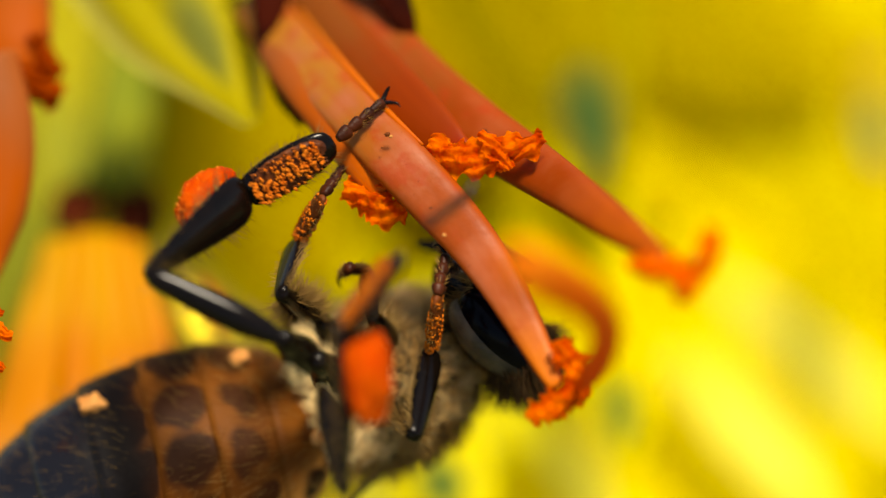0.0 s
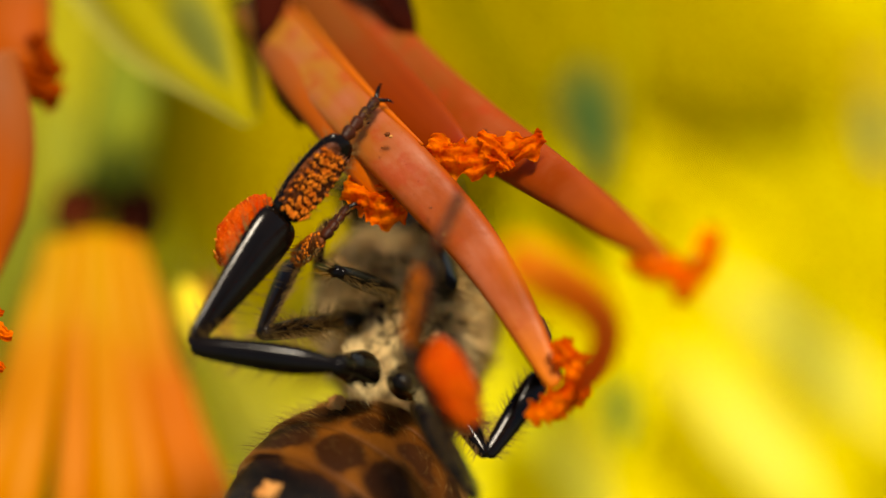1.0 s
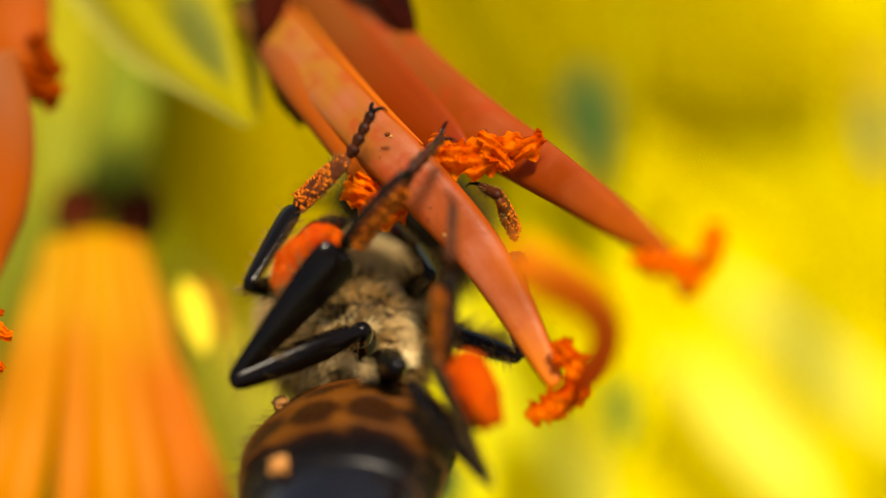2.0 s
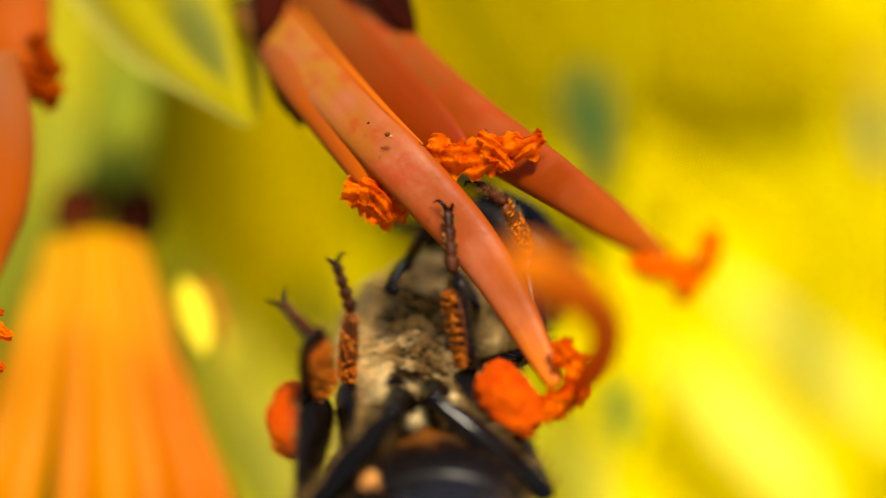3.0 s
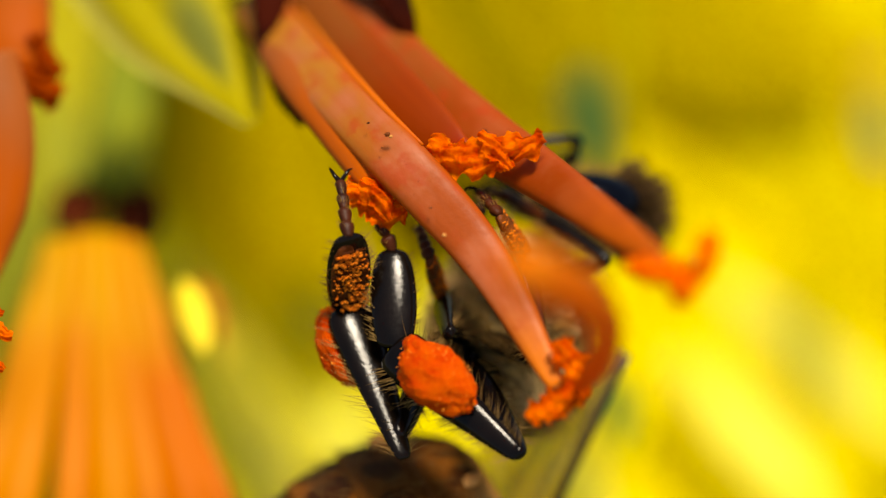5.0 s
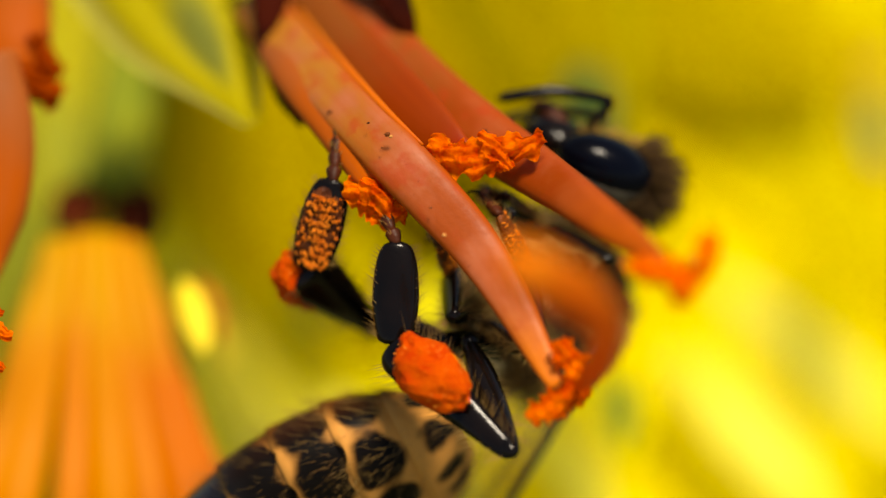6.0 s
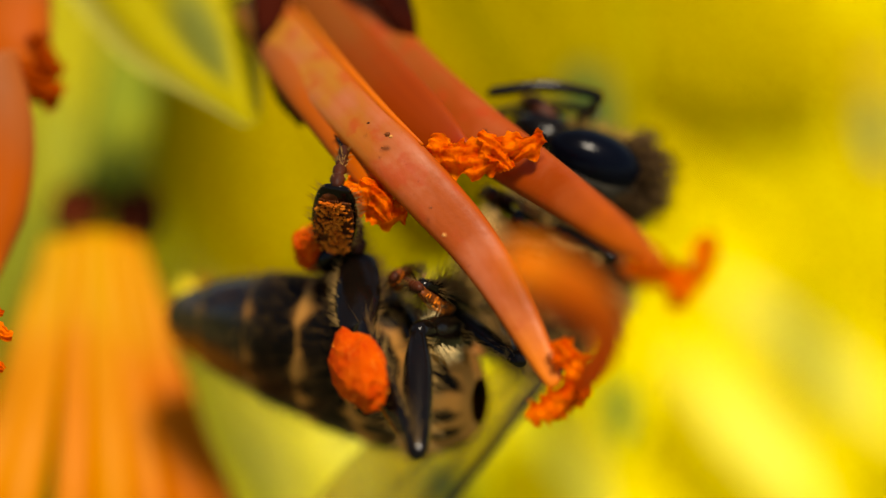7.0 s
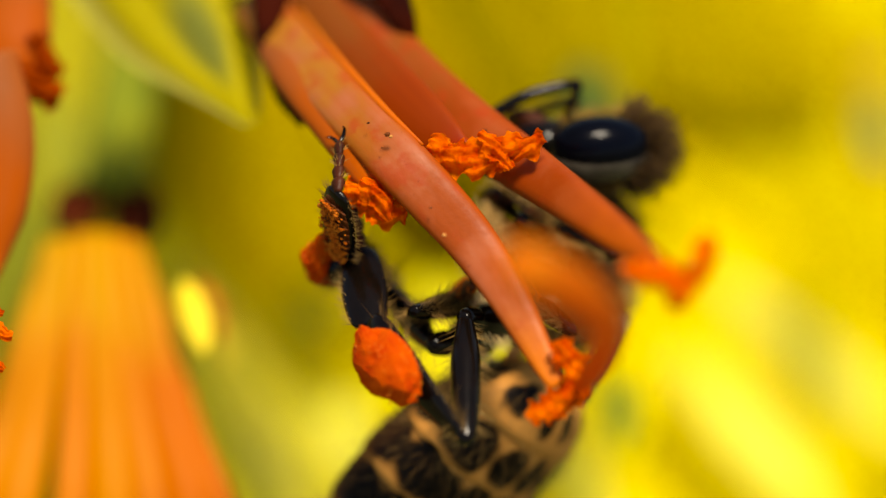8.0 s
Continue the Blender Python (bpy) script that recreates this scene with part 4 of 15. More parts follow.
def limb(name, rows, mat, label, flat=0.8, hairs=0, hair_len=0.35, seed=1, hair_mat=None, bare=0.1):
    """A leg piece along +x from its joint: rows (x, half width); z is its outer face."""
    bm = bmesh.new()
    sweep(bm, [(x, 0, 0, w) for x, w in rows], side=(0, 0, 1), flat=flat, segs=14, steps=5, local=True)
    ob = part(name, bm, mat, bee, label)
    if hairs:
        rnd = random.Random(seed)
        bm = bmesh.new()
        xs, ws = [r[0] for r in rows], [r[1] for r in rows]
        for i in range(2 * hairs):
            x = rnd.uniform(xs[0] + bare, xs[-1] - 0.05)
            w = float(np.interp(x, xs, ws))
            a = rnd.choice((0, math.pi)) + rnd.gauss(0, 0.24)
            p = Vector((x, w * math.cos(a), w * flat * math.sin(a)))
            way = Vector((0.55, math.cos(a), math.sin(a))) + Vector((rnd.gauss(0, 0.15), rnd.gauss(0, 0.15), rnd.gauss(0, 0.15)))
            spike(bm, p * 0.98, p + way.normalized() * hair_len * rnd.uniform(0.5, 1.2), 0.006)
        finish("hair", bm, hair_mat or HAIR, ob, "fringe of hairs", smooth=False)
    return ob


def tarsus(length, seed):
    """Four bead-like joints and a pair of hooked claws."""
    bm = bmesh.new()
    rnd = random.Random(seed)
    n = 4
    for i in range(n):
        a, b = length * 0.86 * i / n, length * 0.86 * (i + 1) / n
        w = 0.155 - 0.012 * i
        sweep(bm, [(a - 0.03, 0, 0, 0.08), (a + 0.35 * (b - a), 0, 0, w * 0.88), (b - 0.07, 0, 0, w), (b, 0, 0, 0.09)], side=(0, 0, 1), flat=0.8, segs=10, steps=4, local=True)
    foot = part("tarsus", bm, CHITIN_BROWN, bee, "brown beaded foot with hooked claws")
    for s in (-1, 1):
        bm = bmesh.new()
        sweep(bm, [(length * 0.84, 0, 0, 0.06), (length * 0.95, s * 0.10, 0.0, 0.045), (length * 1.02, s * 0.19, -0.06, 0.03), (length * 1.0, s * 0.24, -0.16, 0.008)], segs=6, steps=4, local=True)
        part("claw", bm, CHITIN, foot, "hooked black claw")
    bm = bmesh.new()
    for i in range(40):
        x = rnd.uniform(0.1, length * 0.85)
        a = rnd.uniform(0, 6.28)
        p = Vector((x, 0.1 * math.cos(a), 0.1 * math.sin(a)))
        spike(bm, p, p + Vector((0.7, math.cos(a), math.sin(a))).normalized() * 0.15, 0.008)
    part("hair", bm, FUZZ_BROWN, foot, "short bristles", smooth=False)
    return foot


def coxa(seed):
    """The leg's base, from the thigh's root to the breast."""
    return limb("coxa", [(-0.12, 0.10), (0.0, 0.21), (0.35, 0.27), (0.5, 0.24), (0.9, 0.36), (1.5, 0.40), (1.7, 0.2)], CHITIN, "black leg base with tan hairs", 0.9, 110, 0.35, seed, FUZZ, bare=0.8)


def hind_leg(seed, size, along, aside):
    f = limb("femur", [(0, 0.14), (0.25, 0.2), (1.0, 0.3), (2.2, 0.26), (2.75, 0.2), (2.9, 0.1)], CHITIN, "glossy black thigh", 0.8, 70, 0.4, seed)
    t = limb("tibia", [(0, 0.11), (0.2, 0.2), (1.0, 0.31), (2.2, 0.47), (3.0, 0.52), (3.3, 0.40), (3.38, 0.15)], CHITIN, "flat black shin widening to the basket", 0.38, 90, 0.5, seed + 1)
    bm = bmesh.new()
    blob(bm, (along, aside, 0.42), (1.02 * size, 0.66 * size, 0.52 * size), rough=0.22, freq=1.5, level=5)
    for v in bm.verts:
        v.co += v.co.normalized() * MM * (0.05 * noise.noise(v.co * 5000) + 0.045 * noise.noise(v.co * 14000))
    load = part("pollen_load", bm, POLLEN, t, "packed lump of bright orange pollen")
    bm = bmesh.new()
    rnd = random.Random(seed + 9)
    for i in range(140):
        a, b = rnd.uniform(0, 6.28), rnd.uniform(-0.9, 0.9)
        c = (along + 1.02 * size * math.cos(a) * math.sqrt(1 - b * b), aside + 0.66 * size * math.sin(a) * math.sqrt(1 - b * b), 0.42 + 0.52 * size * b)
        blob(bm, c, [rnd.uniform(0.012, 0.027)] * 3, rough=0.4, level=1)
    part("pollen_dust", bm, GRAIN, t, "loose orange pollen grains")
    bt = limb("basitarsus", [(0, 0.2), (0.15, 0.36), (0.8, 0.46), (1.5, 0.42), (1.9, 0.3), (2.02, 0.12)], CHITIN, "broad flat black foot joint", 0.34, 80, 0.26, seed + 2)
    bm = bmesh.new()
    for row in range(8):
        x = 0.28 + row * 0.19
        w = float(np.interp(x, [0, 0.3, 0.8, 1.5, 1.9], [0.2, 0.36, 0.42, 0.38, 0.2]))
        for k in range(14):
            y = -w + 2 * w * (k + 0.5) / 14
            p = Vector((x, y, -0.12 + 0.02 * rnd.random()))
            spike(bm, p, p + Vector((0.15, rnd.gauss(0, 0.03), -0.09)), 0.030)
    part("comb", bm, CHITIN_RUST, bt, "rows of amber comb bristles")
    bm = bmesh.new()
    blob(bm, (0.98, 0, -0.085), (0.92, 0.40, 0.075), rough=0.12, level=3)
    part("inner_face", bm, CHITIN_RUSSET, bt, "rust-brown inner face of the foot joint")
    bm = bmesh.new()
    for i in range(360):
        row = rnd.randrange(9)
        x = 0.22 + 0.175 * row + rnd.gauss(0, 0.035)
        w = float(np.interp(x, [0, 0.3, 0.8, 1.5, 1.9], [0.16, 0.32, 0.38, 0.34, 0.16]))
        y = max(-w, min(w, rnd.gauss(0.05 - 0.10 * (x - 0.6), 0.17)))
        size = rnd.uniform(0.018, 0.042)
        blob(bm, (x, y, -0.17 - rnd.random() * 0.06), [size, size * 1.3, size], rough=0.7, level=1)
    part("pollen_dust", bm, DUST, bt, "golden orange pollen caught in the comb")
    return f, t, bt, tarsus(1.45, seed + 3), coxa(seed + 5)


def mid_leg(seed):
    f = limb("femur", [(0, 0.12), (0.2, 0.19), (1.0, 0.26), (1.9, 0.22), (2.35, 0.16), (2.45, 0.08)], CHITIN, "black thigh fringed with brown hair", 0.85, 220, 0.36, seed)
    rnd = random.Random(seed + 21)
    bm = bmesh.new()
    for i in range(460):
        x = rnd.uniform(0.15, 2.0)
        a = rnd.choice((0.35, math.pi - 0.35, -0.6)) + rnd.gauss(0, 0.3)
        p = Vector((x, 0.2 * math.cos(a), 0.17 * math.sin(a)))
        way = Vector((0.35 + 0.25 * math.sin(x * 9), math.cos(a), math.sin(a))) + Vector((rnd.gauss(0, 0.12), rnd.gauss(0, 0.12), rnd.gauss(0, 0.12)))
        spike(bm, p, p + way.normalized() * rnd.uniform(0.25, 0.7), 0.009)
    part("fringe", bm, HAIR, f, "pale feathery hairs", smooth=False)
    t = limb("tibia", [(0, 0.1), (0.15, 0.17), (0.9, 0.24), (1.7, 0.27), (2.0, 0.22), (2.1, 0.1)], CHITIN, "hairy black shin", 0.6, 90, 0.3, seed + 1)
    bt = limb("basitarsus", [(0, 0.12), (0.12, 0.2), (0.6, 0.27), (1.2, 0.24), (1.48, 0.16), (1.55, 0.06)], CHITIN_RUST, "brown foot joint dusted with pollen", 0.5, 60, 0.2, seed + 2)
    bm = bmesh.new()
    rnd = random.Random(seed + 9)
    for i in range(420):
        x, a = rnd.uniform(0.08, 1.45), rnd.uniform(0, 6.28)
        r = 0.25 if x < 1.1 else 0.17
        blob(bm, (x, r * math.cos(a), 0.5 * r * math.sin(a)), [rnd.uniform(0.015, 0.045)] * 3, rough=0.5, level=1)
    part("pollen_dust", bm, DUST, bt, "orange pollen dust")
    return f, t, bt, tarsus(1.1, seed + 3), coxa(seed + 5)


def fore_leg(seed):
    f = limb("femur", [(0, 0.12), (0.2, 0.18), (0.8, 0.24), (1.6, 0.2), (2.05, 0.14), (2.1, 0.07)], CHITIN, "black thigh fringed with brown hair", 0.85, 130, 0.5, seed)
    t = limb("tibia", [(0, 0.1), (0.15, 0.15), (0.8, 0.2), (1.4, 0.19), (1.6, 0.14), (1.66, 0.07)], CHITIN, "black shin", 0.7, 60, 0.3, seed + 1)
    bt = limb("basitarsus", [(0, 0.1), (0.1, 0.14), (0.5, 0.16), (0.95, 0.13), (1.1, 0.06)], CHITIN_BROWN, "brown foot joint", 0.7, 40, 0.2, seed + 2)
    return f, t, bt, tarsus(1.0, seed + 3)


hind_a = hind_leg(100, 0.85, 2.72, -0.22)
hind_b = hind_leg(200, 0.90, 2.2, -0.08)
mid_a = mid_leg(300)
mid_b = mid_leg(400)
fore_a = fore_leg(500)
fore_b = fore_leg(600)


# ---- the bee's movements ----
def motions():
    # the bee lifts this anther while she combs it
    lifted = pose(*(TILT @ Vector((0.00012, 0.0005, 0.00050))))
    walk(loose_anther, [(0.0, lifted), (1.1, lifted), (1.6, pose(*(TILT @ Vector((-0.0001, 0.0004, 0.0003))))), (2.8, pose(0, 0, 0)), (8.0, pose(0, 0, 0))])
    # the outer stamen sways a little about its root
    root, sight = mm(-2.60, 6.40, 5.80), TILT @ Vector((0, -1, 0))
    for piece in outer_stamen:
        walk(piece, [(t, Matrix.Translation(root) @ Matrix.Rotation(radians(a), 4, sight) @ Matrix.Translation(-root))
                     for t, a in ((0.0, 0.4), (1.0, 0.3), (1.5, 1.1), (1.7, 1.1), (3.0, 0.4), (4.0, -0.1), (5.8, 0.0), (7.0, -0.5), (7.5, 0.2), (8.0, -0.6))])
    walk(bee, [
        (0, pose(-0.00107, 0.00056, 0.61600, -174.4, -21.8, 29.5)), (0.1, pose(-0.00073, 0.00063, 0.61608, -176.8, -25.8, 37.9)), (0.2, pose(-0.00027, 0.00070, 0.61617, -179.0, -29.2, 45.2)),
        (0.25, pose(-0.00019, 0.00070, 0.61617, -179.1, -29.7, 45.7)), (0.3, pose(-0.00010, 0.00070, 0.61617, -179.3, -30.1, 46.3)), (0.4, pose(0.00052, 0.00089, 0.61624, 176.9, -31.2, 58.5)),
        (0.5, pose(0.00075, 0.00100, 0.61621, 174.0, -26.2, 68.5)), (0.6, pose(0.00068, 0.00104, 0.61626, 173.2, -26.2, 71.3)), (0.75, pose(0.00041, 0.00111, 0.61635, 171.0, -27.3, 78.9)),
        (0.8, pose(0.00030, 0.00115, 0.61639, 170.2, -27.2, 81.6)), (0.9, pose(-0.00014, 0.00135, 0.61663, 168.2, -25.8, 89.6)), (1, pose(-0.00073, 0.00151, 0.61682, 166.6, -21.3, 97.2)),
        (1.1, pose(-0.00139, 0.00136, 0.61680, 166.6, -9.7, 98.0)), (1.2, pose(-0.00186, 0.00121, 0.61678, 166.4, 0.3, 97.4)), (1.25, pose(-0.00192, 0.00121, 0.61678, 166.0, 0.3, 98.9)),
        (1.4, pose(-0.00206, 0.00121, 0.61678, 165.4, 0.3, 102.1)), (1.5, pose(-0.00209, 0.00121, 0.61678, 165.2, 0.3, 102.7)), (1.7, pose(-0.00197, 0.00136, 0.61695, 165.5, -0.7, 99.9)),
        (1.75, pose(-0.00194, 0.00135, 0.61695, 165.5, -0.7, 99.4)), (2, pose(-0.00182, 0.00124, 0.61681, 164.9, 0.8, 100.7)), (2.25, pose(-0.00170, 0.00103, 0.61656, 163.8, 3.6, 105.6)),
        (2.5, pose(-0.00156, 0.00082, 0.61631, 162.8, 6.5, 110.0)), (2.75, pose(-0.00135, 0.00071, 0.61618, 162.4, 8.2, 109.4)), (2.8, pose(-0.00129, 0.00070, 0.61617, 162.4, 8.3, 108.3)),
        (2.9, pose(-0.00091, 0.00081, 0.61630, 163.7, 5.2, 98.2)), (3, pose(-0.00027, 0.00092, 0.61643, 167.0, 0.4, 80.9)), (3.1, pose(0.00063, 0.00087, 0.61610, 164.3, -11.1, 79.6)),
        (3.2, pose(0.00132, 0.00086, 0.61573, 155.0, -20.2, 84.9)), (3.25, pose(0.00141, 0.00090, 0.61571, 149.8, -21.6, 84.3)), (3.3, pose(0.00150, 0.00094, 0.61568, 144.4, -22.9, 83.7)),
        (3.35, pose(0.00156, 0.00099, 0.61567, 139.1, -24.1, 83.2)), (3.4, pose(0.00162, 0.00103, 0.61567, 134.8, -25.2, 82.8)), (3.5, pose(0.00166, 0.00108, 0.61569, 130.5, -26.6, 82.6)),
        (3.6, pose(0.00162, 0.00113, 0.61574, 130.7, -27.8, 83.7)), (3.75, pose(0.00148, 0.00121, 0.61584, 132.9, -29.4, 86.7)), (3.8, pose(0.00143, 0.00123, 0.61586, 134.2, -29.7, 87.6)),
        (3.9, pose(0.00133, 0.00126, 0.61591, 140.1, -28.8, 76.8)), (4, pose(0.00121, 0.00130, 0.61595, 146.7, -26.4, 66.4)), (4.1, pose(0.00100, 0.00139, 0.61605, 149.7, -22.7, 67.5)),
        (4.2, pose(0.00086, 0.00145, 0.61613, 151.8, -18.6, 68.0)), (4.25, pose(0.00091, 0.00142, 0.61609, 150.7, -21.2, 75.0)), (4.3, pose(0.00098, 0.00138, 0.61604, 149.8, -23.6, 81.4)),
        (4.4, pose(0.00109, 0.00130, 0.61595, 153.2, -22.2, 74.2)), (4.5, pose(0.00098, 0.00130, 0.61595, 157.0, -20.0, 66.4)), (4.6, pose(0.00107, 0.00136, 0.61602, 155.0, -23.1, 75.6)),
        (4.7, pose(0.00121, 0.00145, 0.61613, 152.7, -25.9, 84.0)), (4.75, pose(0.00125, 0.00148, 0.61615, 152.6, -26.1, 83.4)), (5, pose(0.00142, 0.00175, 0.61614, 148.8, -24.2, 81.5)),
        (5.25, pose(0.00158, 0.00212, 0.61600, 140.8, -20.0, 80.3)), (5.5, pose(0.00173, 0.00250, 0.61585, 132.0, -16.5, 79.3)), (5.75, pose(0.00187, 0.00277, 0.61584, 126.2, -15.5, 77.9)),
        (5.8, pose(0.00190, 0.00280, 0.61587, 125.8, -15.8, 77.6)), (5.9, pose(0.00198, 0.00287, 0.61595, 127.2, -11.8, 69.1)), (6, pose(0.00202, 0.00295, 0.61605, 128.0, -6.6, 60.5)),
        (6.1, pose(0.00202, 0.00302, 0.61613, 125.5, -7.1, 64.5)), (6.2, pose(0.00202, 0.00309, 0.61622, 122.7, -7.9, 70.7)), (6.25, pose(0.00204, 0.00314, 0.61627, 121.7, -7.9, 72.3)),
        (6.4, pose(0.00213, 0.00324, 0.61640, 119.6, -6.7, 74.3)), (6.5, pose(0.00208, 0.00321, 0.61635, 119.8, -5.2, 68.3)), (6.6, pose(0.00202, 0.00317, 0.61631, 120.3, -4.0, 61.9)),
        (6.75, pose(0.00202, 0.00317, 0.61631, 119.3, -4.0, 60.5)), (6.8, pose(0.00202, 0.00317, 0.61631, 119.0, -4.0, 60.1)), (7, pose(0.00213, 0.00332, 0.61648, 120.1, -9.3, 57.9)),
        (7.2, pose(0.00236, 0.00346, 0.61666, 115.7, -12.2, 69.4)), (7.25, pose(0.00247, 0.00357, 0.61678, 114.6, -14.1, 73.1)), (7.4, pose(0.00288, 0.00398, 0.61727, 111.0, -20.8, 82.7)),
        (7.5, pose(0.00307, 0.00408, 0.61740, 109.1, -22.8, 86.3)), (7.6, pose(0.00316, 0.00413, 0.61745, 108.0, -23.9, 87.9)), (7.75, pose(0.00273, 0.00385, 0.61712, 109.5, -21.1, 83.2)),
        (7.8, pose(0.00259, 0.00376, 0.61701, 109.7, -20.2, 82.7)), (8, pose(0.00230, 0.00361, 0.61684, 108.9, -18.6, 85.1))])
